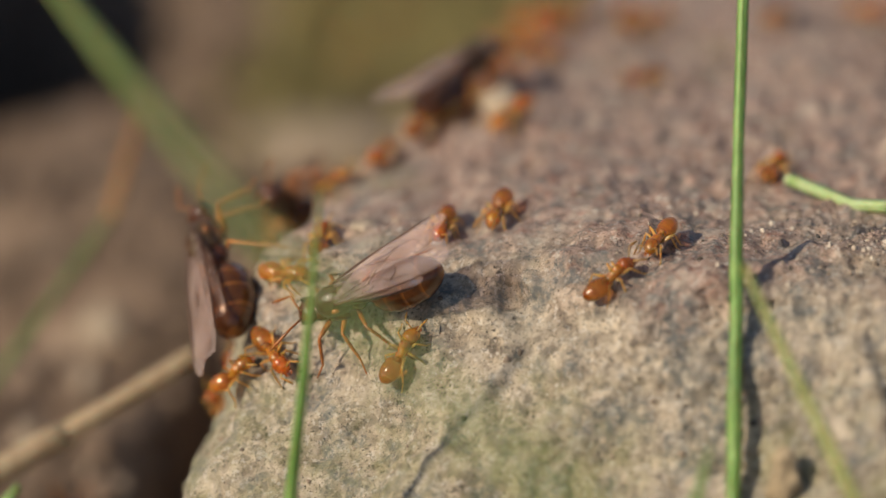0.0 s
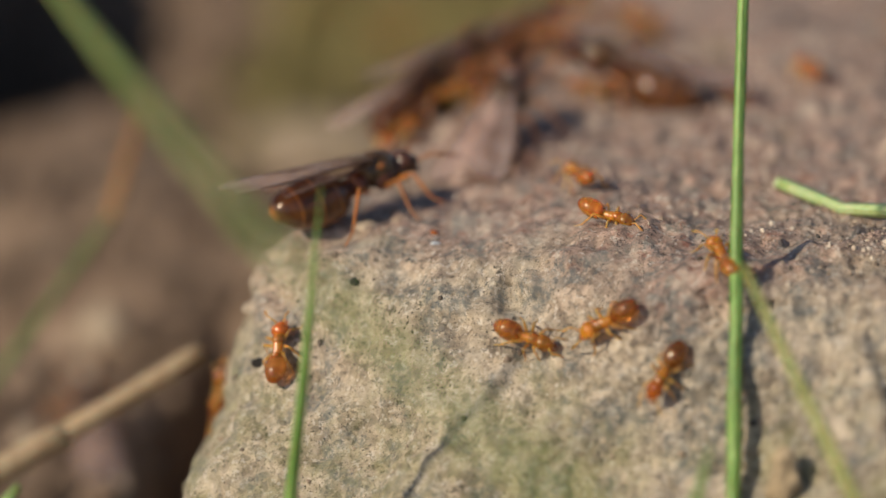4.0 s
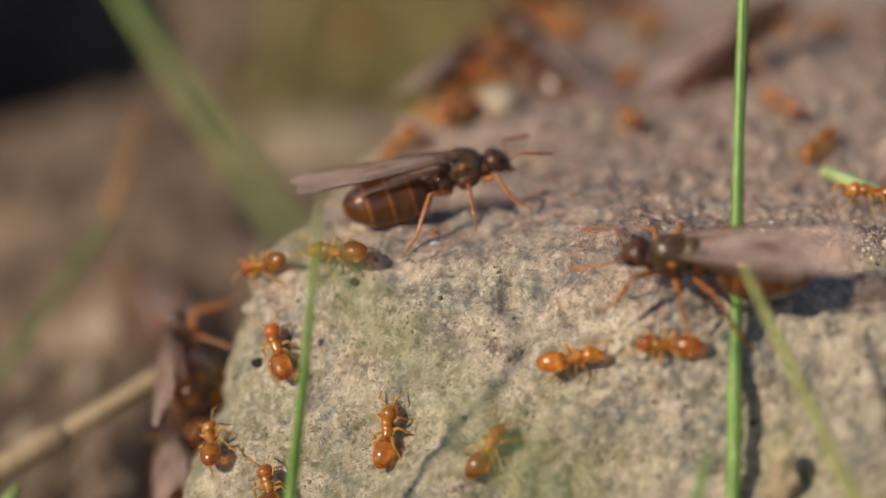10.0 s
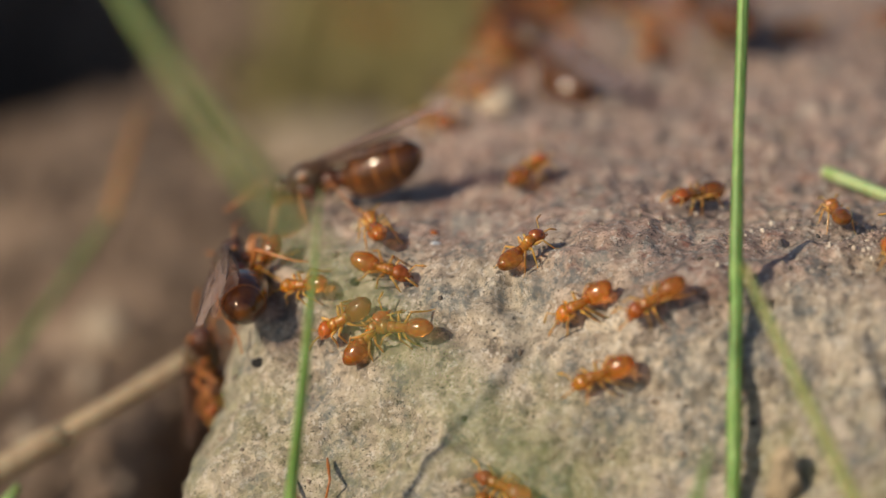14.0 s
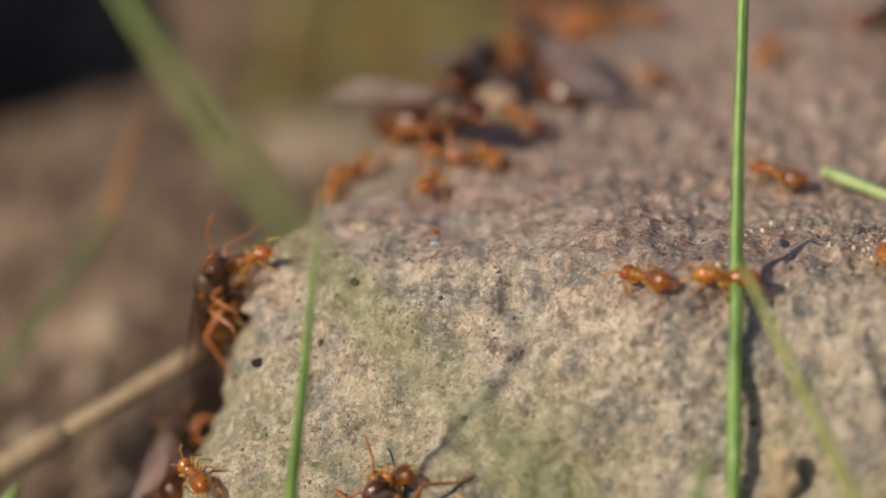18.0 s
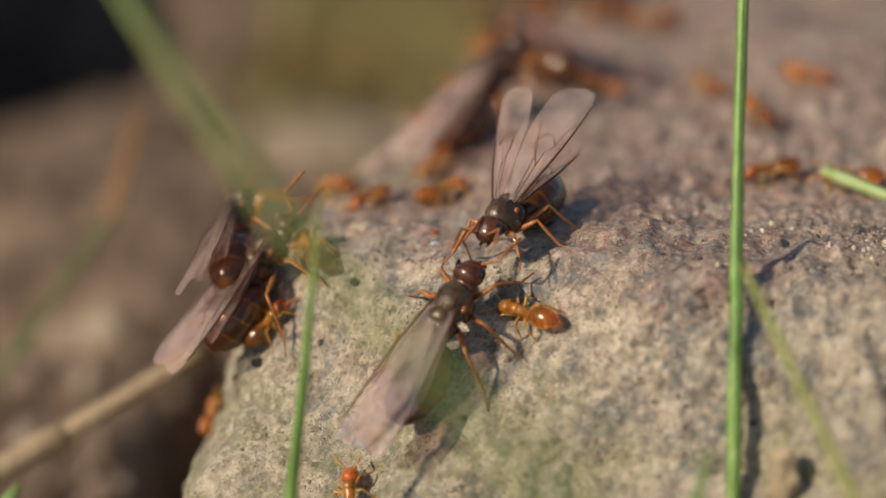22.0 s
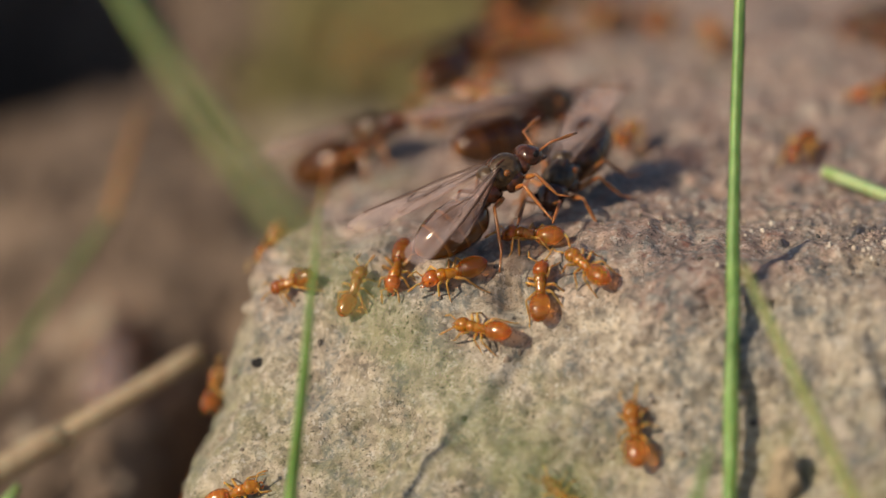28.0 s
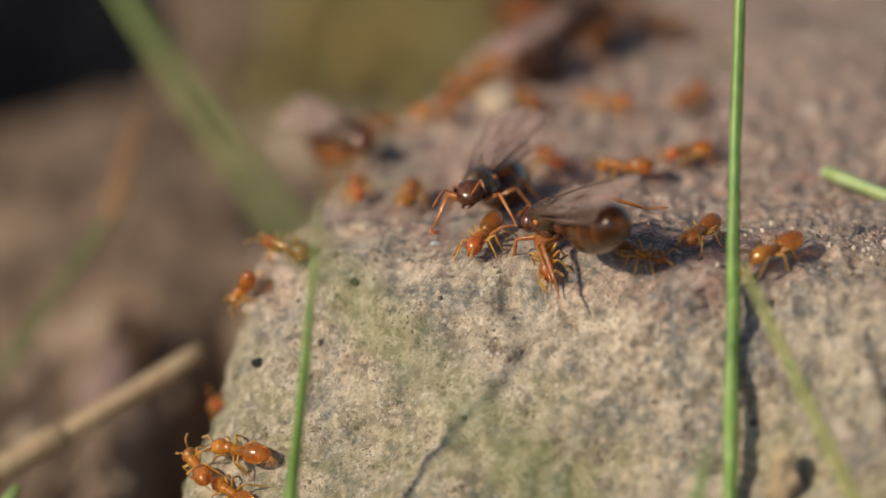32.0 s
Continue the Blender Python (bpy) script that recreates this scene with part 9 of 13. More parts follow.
    [(0, 28.5, -9.7, 1.5, -14, 3, 124), (0.5, 28.5, -9.7, 1.5, -14, 3, 124), (0.83, 23.4, -7.7, 1.1, -14, -6, 64), (1.17, 18.2, -5.7, 0.8, -5, -11, 4), (1.5, 12.9, -3.7, 1, 3, -6, -56), (1.75, 11.8, -5.4, 1, -6, 22, -110), (2, 10.8, -6.8, 0.1, -38, 29, -176), (2.25, 10.6, -6.7, 0.1, 24, 38, -84), (2.5, 10.4, -6.6, 0.1, 44, -9, -24), (2.67, 10.2, -6.6, -0.1, 42, 31, -62), (2.83, 9.9, -6.6, -0.3, -5, 53, -133), (3, 9.6, -6.6, -0.5, -47, 27, 160), (3.5, 9.6, -7.2, -1.4, -50, 37, 175), (4.75, 5.1, -3.5, -1.6, -38, 21, 160), (6, -0, -0.3, -1, -24, 8, 144), (6.25, 1.6, 0.1, -0.3, -18, -6, 107), (6.5, 3.2, 0.5, -0.1, -4, -13, 68), (6.7, -0.2, 3.1, -3.2, -12, -32, 49), (6.9, -3.6, 5.6, -6.4, -13, -53, 27), (7.1, -7, 8.2, -9.6, 9, -71, -15), (7.3, -10.4, 10.8, -12.7, 73, -70, -99), (7.5, -10.4, 10.8, -12.7, 73, -70, -99), (7.83, -11.3, 6.8, -8.6, -66, -76, 79), (8.17, -5.8, 4.4, -5.2, -54, -45, 110), (8.5, -3.4, 1.2, -1.4, -31, -20, 138), (8.75, -5.3, 6.1, -1.2, -26, -5, 110), (9, -6.6, 11.3, -2.2, -30, 9, 83), (9.17, -7, 9.7, -2.3, -16, 27, 133), (9.33, -7.3, 8.2, -2.4, 9, 27, -170), (9.5, -8.1, 6.7, -1.7, 23, 9, -120), (9.75, -6.5, 4.4, -2.2, -7, 18, -163), (10, -5.3, 1.8, -1.4, -36, 4, 156), (10.5, -5.4, 1.4, -1.8, -42, -2, 152), (11, -5.3, 1.8, -1.4, -17, -32, 91), (11.27, -8.9, 3.7, -3.1, -9, -64, 48), (11.53, -10.3, 8.3, -6.9, 71, -66, -64), (11.8, -10.2, 11.9, -10, 83, -35, -111), (12, -10.2, 11.9, -10, 83, -35, -111), (12.33, -5.4, 13.7, -6.9, 51, -32, -85), (12.67, -1.8, 15.7, -1.8, 24, -20, -66), (13, 4.2, 17.2, -0.9, 4, -1, -54), (13.27, 2.4, 22.6, -4.5, -9, -29, -31), (13.53, 0.7, 27.9, -8.1, -41, -47, 10), (13.8, -1.1, 33.3, -11.8, -82, -41, 60), (16, -1.1, 33.3, -11.8, -82, -41, 60), (16.33, 0.1, 34.8, -7.9, -31, -58, -16), (16.67, 1.9, 36, -3.2, 7, -32, -78), (17, 4.1, 35.9, -1.5, 6, 5, -113), (17.5, 4.1, 35.1, -1.9, 7, 8, -169), (18, 4.1, 34.3, -2, 5, 11, 134), (19, 3.2, 34.8, -1.8, -11, 6, 131), (19.33, 3.6, 33.9, -2, -17, -3, 72), (19.67, 3.8, 33.1, -1.5, -13, -13, 13), (20, 4, 32.2, -1, -2, -15, -49), (20.5, 3.7, 33.8, -1.9, -5, -14, -4), (21, 3.1, 35.5, -1.6, -6, -11, 40), (21.5, 3.2, 35.5, -1.6, -10, -3, 89), (22, 3.3, 35.6, -1.6, -8, 6, 137), (23, 3.2, 34.8, -1.8, -12, 4, 119), (23.33, 3.4, 35.1, -1.8, -9, -5, 65), (23.67, 3.6, 35.4, -1.7, -1, -8, 11), (24, 3.9, 35.8, -1.6, 6, -3, -44), (25, 3.2, 34.8, -1.8, 10, -7, -45), (25.27, 2.4, 38.3, -4.4, -7, -33, -23), (25.53, 3, 40.8, -10.2, -43, -46, 17), (25.8, 3.7, 43.3, -14.9, -83, -38, 61), (30.5, 3.7, 43.3, -14.9, -83, -38, 61), (30.67, 5, 37, -12.3, -72, -55, 31), (30.83, 6.4, 30.8, -9.6, -38, -64, -19), (31, 7.8, 24.5, -7, -3, -55, -70), (31.17, 9.2, 18.3, -4.3, 9, -38, -100), (31.33, 10.7, 12.7, 0.1, 8, -19, -121), (31.5, 12, 5.7, 1, 2, -1, -141), (31.77, 7.1, 10.7, -0.2, 21, -13, -123), (32.05, 2.9, 14.2, -4.9, 38, -30, -110), (32.33, -1.7, 18.5, -7.9, 53, -50, -101), (32.6, -6.2, 22.7, -10.8, 73, -70, -99)],
    [(0, 8, 52.1, -14.7, -80, -53, 57), (1, 8, 52.1, -14.7, -80, -53, 57), (1.25, 5.9, 48.1, -11.1, -69, -31, 74), (1.5, 4.5, 43.6, -7.2, -52, -12, 93), (1.75, 3.7, 39.2, -3.1, -32, 0, 115), (2, 3.7, 35.6, -1.7, -8, 3, 141), (3, 3.1, 35.5, -1.6, -11, 5, 123), (6, 3.9, 35.8, -1.6, -6, 3, 136), (7, 3.7, 32.1, -1.1, -1, 15, 131), (7.33, 3.5, 32.7, -1.4, -14, 5, 72), (7.67, 3.3, 33.3, -1.8, -13, -11, 16), (8, 2.9, 34, -1.7, 3, -19, -44), (9, 3.3, 32.5, -1.4, -1, -19, -42), (10, 2.4, 28.9, -0.7, 8, -5, -117), (10.27, 2.1, 34.7, -3, 7, -40, -81), (10.53, 1.8, 38.9, -8.3, -37, -61, -11), (10.8, 3, 41.9, -13.1, -83, -40, 60), (16, 3, 41.9, -13.1, -83, -40, 60), (16.5, 1.9, 39.1, -6.3, -40, -28, 44), (17, 3.1, 35.5, -1.6, -6, -11, 40), (17.5, 5.3, 36.6, -1.6, -8, -2, 84), (18, 7.5, 37.8, -1.2, -3, 5, 129), (19, 7.2, 37.1, -1.3, -3, 5, 134), (19.17, 7.4, 31.6, -0.9, -2, 2, 135), (19.33, 7.6, 26.2, -0.8, 0, -2, 135), (19.5, 7.8, 20.7, -0.5, 1, -5, 136), (19.75, 9.3, 16.8, -0.4, 6, -2, -175), (20, 10.8, 12.9, 0, 11, -5, -125), (20.27, 7.2, 19.3, -0.5, 13, -33, -98), (20.55, 4.5, 22.7, -5.5, -7, -58, -56), (20.83, 1.4, 27.6, -8.2, -61, -58, 18), (21.1, -1.7, 32.5, -11, -83, -34, 61), (24, -1.7, 32.5, -11, -83, -34, 61), (24.33, -2.3, 29.2, -7.1, -55, -29, 51), (24.67, -2, 25.5, -2.6, -30, -21, 45), (25, -0.1, 21.5, -1.4, -7, -11, 43), (25.27, -2.2, 26.1, -2.7, -28, -25, 42), (25.53, -1.9, 30.4, -8.3, -52, -38, 46), (25.8, -0.9, 34.2, -12.9, -81, -48, 59), (29, -0.9, 34.2, -12.9, -81, -48, 59), (29.33, 2.3, 30.9, -8.9, -46, -32, 42), (29.67, 5.6, 27.5, -5, -20, -11, 38), (30, 8.9, 24.1, -1.1, 4, 9, 44), (30.5, 9.7, 19.7, -0.7, 1, 4, 51), (31, 10.7, 15.3, -0.1, -2, 0, 58), (31.17, 11.1, 14, -0.3, 2, 1, 111), (31.33, 11.5, 12.7, 0.1, 6, -2, 164), (31.5, 11.9, 11.4, 0.1, 5, -7, -143), (32, 13.5, 12.4, 0.1, -6, -1, -148)],
    [(0, 1.8, -12, -12.7, 7, -64, 74), (1.5, 1.8, -12, -12.7, 7, -64, 74), (2, 2.3, -9.2, -7.7, -24, -52, 110), (2.5, 3, -5.1, -3.5, -37, -35, 128), (3, 3.1, -6.8, -5.8, -20, -38, 100), (3.5, 1.5, -9.3, -8.1, -13, -55, 90), (4.3, 3.1, -12.9, -13.7, -23, -61, 101), (6.5, 3.1, -12.9, -13.7, -23, -61, 101), (7, 1.2, -10.9, -10.9, -47, -30, 137), (7.5, -0.6, -8.7, -8.2, -48, 5, 155), (7.9, 0.6, -10.3, -10.6, -46, -30, 140), (8.3, 1.8, -12, -12.7, -25, -62, 109), (8.5, 1.8, -12, -12.7, -25, -62, 109), (9, 1.8, -9.3, -8, -52, -25, 149), (9.5, 2.2, -5.1, -4.3, -52, 16, 169), (9.67, 3.7, -5.7, -4.1, -13, 48, -129), (9.83, 5.3, -6.2, -3.9, 39, 27, -56), (10, 6.7, -7.1, -3.4, 45, -18, -15), (10.17, 7.3, -6.9, -3.3, 46, 19, -52), (10.33, 7.7, -6.9, -3, 15, 47, -107), (10.5, 8.1, -6.8, -2.7, -33, 35, -177), (11, 7.6, -6.7, -3.1, 7, 42, -113), (11.37, 8.1, -9.4, -5.8, -39, 25, -175), (11.73, 8.7, -11.8, -8.8, -52, -14, 149), (12.1, 9.5, -14, -12.1, -33, -52, 104), (13, 9.5, -14, -12.1, -33, -52, 104), (13.33, 8.7, -11, -8.4, -50, -25, 135), (13.67, 7.7, -8.5, -4.3, -50, 5, 156), (14, 7.4, -4.8, -1.3, -38, 33, 180), (14.5, 4.6, -3.2, -1.1, -50, 0, 142), (15.5, 7.7, 0.3, 1.1, -21, -11, 98), (16.5, 11.7, 4.4, 0.6, 6, 1, 54), (16.75, 12.4, -0.3, 1.2, 5, 2, -3), (17, 13.2, -5, 1.2, 3, 1, -60), (17.17, 14.4, -5.1, 1.1, -7, 3, -114), (17.33, 15.7, -5.3, 0.9, -14, -5, -168), (17.5, 16.9, -5.5, 0.7, -12, -15, 137), (18, 14, -6.7, 0.8, -38, -5, 176), (18.55, 20.2, -6.2, 0.7, -27, 1, -168), (19.1, 26.5, -6, 1.3, -16, 3, -152), (20, 26.5, -6, 1.3, -16, 3, -152), (20.5, 20.7, -6.3, 0.9, 5, 24, -82), (21, 14.9, -6.7, 0.7, 31, 11, -9), (21.37, 19.7, -7.2, 0.6, 21, -5, 38), (21.73, 24.7, -7.9, 1, 2, -7, 88), (22.1, 29.6, -8.7, 1.9, -12, 6, 136), (29.5, 29.6, -8.7, 1.9, -12, 6, 136), (29.83, 24.6, -8.7, 0.7, -22, 4, 151), (30.17, 19.6, -8.7, -0.3, -33, 4, 165), (30.5, 14.6, -8.8, -1.3, -43, 8, 179), (30.67, 15, -8.4, -1.1, -35, -25, 138), (30.83, 15.5, -8, -0.8, 2, -41, 77), (31, 15.9, -7.7, -0.5, 34, -21, 19), (31.25, 17, -7, 0.2, 30, 2, -19), (31.5, 18.2, -6.2, 0.8, 12, 17, -62), (31.75, 17.4, -5.4, 0.8, -2, 15, -103), (32, 16.7, -4.7, 1.2, -11, 4, -141)],
    [(0, -11.9, 8.4, -12.8, 83, -39, -110), (1.5, -11.9, 8.4, -12.8, 83, -39, -110), (1.75, -7.5, 5.4, -9.8, 110, -71, -109), (2, -3, 2.4, -6.8, -98, -73, 125), (2.25, -0.5, -2.7, -3.1, -69, -41, 124), (2.5, 5.8, -3.6, -0.9, -48, -12, 138), (2.67, 5.7, -3.6, -0.9, -23, -45, 91), (2.83, 5.6, -3.5, -0.9, 30, -41, 17), (3, 5.5, -3.5, -1, 49, -7, -26), (3.27, -1, -1.5, -1.8, 35, -28, -26), (3.55, -3.1, 3, -8.1, 15, -48, -18), (3.82, -7.5, 6.2, -11.6, -22, -63, 9), (4.1, -11.8, 9.4, -15.1, -78, -61, 55), (12, -11.8, 9.4, -15.1, -78, -61, 55), (12.5, -11.6, 6.7, -12.5, -79, -35, 73), (13, -12.2, 7.3, -11.4, -72, -10, 89), (13.4, -11.4, 7.1, -12.4, -79, -36, 73), (13.8, -11.3, 10.2, -14.8, -77, -63, 54), (17, -11.3, 10.2, -14.8, -77, -63, 54), (17.33, -10.2, 12.1, -9.2, -63, -31, 77), (17.67, -3.6, 14.2, -5.9, -40, -5, 103), (18, 0.2, 16.2, -1.4, -8, 5, 137), (18.25, 0, 17.2, -1.6, 2, 11, -169), (18.5, -0.2, 18.3, -1.3, 12, 7, -115), (18.75, -0.5, 18.1, -1.5, 2, 14, -173), (19, -0.8, 18, -1.7, -9, 8, 128), (19.4, -4.4, 22.9, -4.3, -52, -8, 86), (19.8, -3.5, 28, -10.5, -82, -45, 59), (20, -3.5, 28, -10.5, -82, -45, 59), (20.33, -4.4, 25, -7.5, -76, -1, 94), (20.67, -4.8, 21.5, -3.6, -43, 30, 141), (21, -3.3, 19.1, -2.1, 7, 21, -159), (21.5, -3.8, 16.4, -1.9, 4, 14, -164), (22, -3.9, 9.5, -1.5, 12, 3, -131), (22.25, -3.8, 13.4, -2.2, 4, 17, 178), (22.5, -3.9, 17.4, -2, -13, 18, 123), (23, -6.8, 11, -2.3, -33, 7, 85), (23.5, -6.3, 10.7, -2.1, -24, 9, 100), (24, -5.7, 15.4, -2.9, -20, 22, 135), (24.27, -6.8, 17.6, -4.8, -53, -14, 97), (24.53, -6.4, 20.4, -8, -64, -63, 69), (24.8, -6.2, 22.9, -10.6, 76, -65, -103), (27, -6.2, 22.9, -10.6, 76, -65, -103), (27.5, -5, 22.6, -4.5, -9, -52, 11), (28, -0.2, 22.2, -1.2, -10, -10, 49), (28.27, -0.9, 28.1, -2.9, -32, -20, 48), (28.53, -0.3, 33.9, -7.2, -56, -30, 52), (28.8, 1.7, 39.1, -11.5, -83, -38, 61), (29, 1.7, 39.1, -11.5, -83, -38, 61), (29.33, -0.6, 33.4, -7.2, -64, -13, 79), (29.67, -1.1, 27.2, -2.3, -39, 4, 104), (30, 0.3, 21.7, -1.3, -9, 7, 134), (30.25, -0.3, 18, -1.5, -2, 8, 172), (30.5, -1, 14.2, -1.6, 4, 4, -150), (30.75, -0.8, 15.7, -1.6, -4, 7, 154), (31, -0.6, 17.3, -1.5, -10, 1, 99), (31.27, -4.2, 19.5, -2.8, -36, -8, 80), (31.53, -6.2, 22.2, -7.8, -59, -25, 66), (31.8, -6, 24.1, -12.5, -82, -45, 59), (32, -6, 24.1, -12.5, -82, -45, 59)],
    [(0, -9.9, 12.5, -12.4, 81, -50, -108), (1.5, -9.9, 12.5, -12.4, 81, -50, -108), (1.7, -6, 9.3, -9.8, 68, -26, -125), (1.9, -2.1, 6.2, -7.2, 51, -7, -144), (2.1, 1.8, 3, -4.7, 28, 4, -169), (2.3, 5.5, -0, 0.2, 2, 5, 165), (2.5, 9.6, -3.3, 0.5, -21, -6, 140), (2.67, 9.7, -3, 0.6, -20, 12, -167), (2.83, 9.8, -2.6, 0.7, -4, 21, -109), (3, 10, -2.3, 0.8, 13, 13, -51), (3.5, 9.8, -1.4, 1.1, 12, 11, -37), (4.33, 7.3, 2.6, 0.7, 10, 4, -17), (5.17, 4.7, 6.6, 0.4, 6, -3, 3), (6, 2.2, 10.6, -0.5, 0, -7, 24), (6.5, 0.7, 4.8, -0.3, 4, -5, 49), (7, 0.5, 6.1, -0.4, -9, 9, 78), (7.25, 1, 10.2, -1, -10, 1, 89), (7.5, 1.5, 14.3, -1.2, -13, -6, 100), (8, -1.3, 18.6, -1.9, -10, 9, 132), (8.27, -3.5, 22.5, -2.9, -41, -1, 100), (8.53, -3.7, 27.3, -7.8, -64, -25, 76), (8.8, -1.6, 31.6, -12.3, -80, -55, 57), (11, -1.6, 31.6, -12.3, -80, -55, 57), (11.33, 0.4, 27.6, -8.3, -38, -46, 30), (11.67, 2.3, 23.6, -4.3, -10, -29, 19), (12, 4.2, 19.5, -0.3, 12, -10, 18), (12.25, 3.9, 19.9, -0.2, 16, 1, -56), (12.5, 3.6, 20.3, -0.3, 6, 7, -130), (12.75, 2.1, 20.4, -0.7, -4, 14, 177), (13, 0.5, 20.4, -1, -15, 10, 125), (13.5, 1.5, 20.1, -0.9, -14, 13, 141), (14, 1.9, 24.4, -0.6, -5, 11, 129), (15.25, -0.1, 19.8, -1.5, 3, 11, -174), (16.5, -2.2, 15.3, -1.9, 6, 5, -118), (17, -2.7, 17.8, -2, 11, -3, -106), (17.5, -3.3, 17.8, -2, 18, 0, -118), (18, -5.7, 15.4, -2.9, 29, 7, -104), (18.5, -4.1, 16.8, -2.2, 18, 8, -126), (19, -3.9, 17, -2.1, 18, 7, -126), (19.25, -4.2, 13.9, -2.5, 2, 17, 173), (19.5, -4.8, 10.9, -1.6, -14, 8, 112), (20, -3.9, 5.2, -0.9, -17, 8, 95), (20.5, -5.2, 6.3, -1.2, -8, 0, 126), (21, -5.8, 2.6, -1.2, -28, 7, 145), (21.27, -8.5, 6.8, -2, 18, 16, -169), (21.53, -9.9, 10.1, -8.7, 57, -10, -130), (21.8, -10.5, 12.4, -13.8, 81, -52, -108), (22, -10.5, 12.4, -13.8, 81, -52, -108), (22.33, -10.7, 7.7, -9.5, 61, -32, -80), (22.67, -5.9, 2.6, -7.5, 54, -8, -63), (23, -3.6, -2.3, -4.4, 54, 16, -49), (23.5, -3, -1.9, -3.3, 42, -27, -13), (23.77, -8.3, 0.6, -5.2, 20, -46, -9), (24.03, -11.9, 7.4, -10.9, -18, -62, 11), (24.3, -12.5, 7.4, -14.8, -77, -63, 54), (27, -12.5, 7.4, -14.8, -77, -63, 54), (27.25, -7.5, 4.7, -11.1, -74, -48, 76), (27.5, -2.5, 2, -7.4, -64, -34, 95), (27.75, 0.6, -2.4, -1.9, -51, -24, 114), (28, 7.5, -3.4, 0, -36, -18, 133), (28.5, 7.5, -3.4, 0, -37, -15, 137), (28.67, 5.9, -2.5, 0, -32, 8, -179), (28.83, 4.3, -1.4, -0.2, -11, 20, -129), (29, 2.6, -0.4, -0.4, 12, 12, -78), (29.25, 2.5, -0.9, -0.5, -10, 19, -134), (29.5, 2.4, -1.2, -0.8, -28, 6, 172), (30, 1.7, -1.6, -1.1, -30, 13, -178), (30.5, 1.2, -1.9, -1.2, -28, 19, -167), (31, 1.3, -2.2, -1.6, -29, 25, -160), (31.5, -0.3, -1.1, -1.3, -28, 8, 150), (31.77, -3.7, 3, -5.5, -58, -12, 115), (32.03, -7.2, 7.2, -9.6, -76, -44, 87), (32.3, -10.6, 11.4, -13.8, -56, -80, 32)],
    [(0, 10.8, -15, -12.5, -47, -51, 105), (2, 10.8, -15, -12.5, -47, -51, 105), (2.5, 9.6, -12.3, -8.9, -44, -53, 117), (3, 8.5, -9.3, -5.3, -42, -55, 129), (3.25, 7.5, -9.4, -5.9, -66, -1, 170), (3.5, 6.5, -9.6, -6.6, -49, 56, -153), (3.9, 7.1, -11.4, -10.2, -63, -5, 162), (4.3, 7.3, -14.3, -13.3, -16, -54, 97), (7.5, 7.3, -14.3, -13.3, -16, -54, 97), (7.83, 3.1, -11.9, -12.5, -21, -48, 102), (8.17, -1.3, -10.1, -11.1, -25, -41, 105), (8.5, -5.3, -7.2, -10.8, -28, -35, 108), (9.3, -5.2, -10.8, -15.7, -6, -63, 92), (11.5, -5.2, -10.8, -15.7, -6, -63, 92), (12.5, -8.7, -6.8, -11.4, -41, -3, 140), (12.75, -9.2, -6.1, -11.3, -12, -43, 78), (13, -9.7, -5.4, -11.3, 44, -27, -6), (13.4, -8.5, -8.5, -13.4, 26, -54, 37), (13.8, -7, -10.9, -16, -28, -57, 113), (22.5, -7, -10.9, -16, -28, -57, 113), (22.83, -6.8, -9.3, -14.1, -49, -17, 162), (23.17, -6.6, -8, -11.9, -36, 23, -162), (23.5, -6.3, -6.2, -10.2, 10, 40, -102), (24, -9.2, -4.8, -10.5, -40, 28, -174), (24.4, -8.4, -8, -12.5, -48, -15, 149), (24.8, -7.2, -10.2, -15.4, -19, -53, 96), (29.5, -7.2, -10.2, -15.4, -19, -53, 96), (30, -4.8, -7.1, -10.5, -45, -36, 128), (30.5, -2.5, -4.1, -5.4, -56, -12, 145), (30.9, -2.3, -8.6, -9.4, -55, -39, 130), (31.3, -1.3, -11.5, -14.2, -37, -64, 101), (32, -1.3, -11.5, -14.2, -37, -64, 101)],
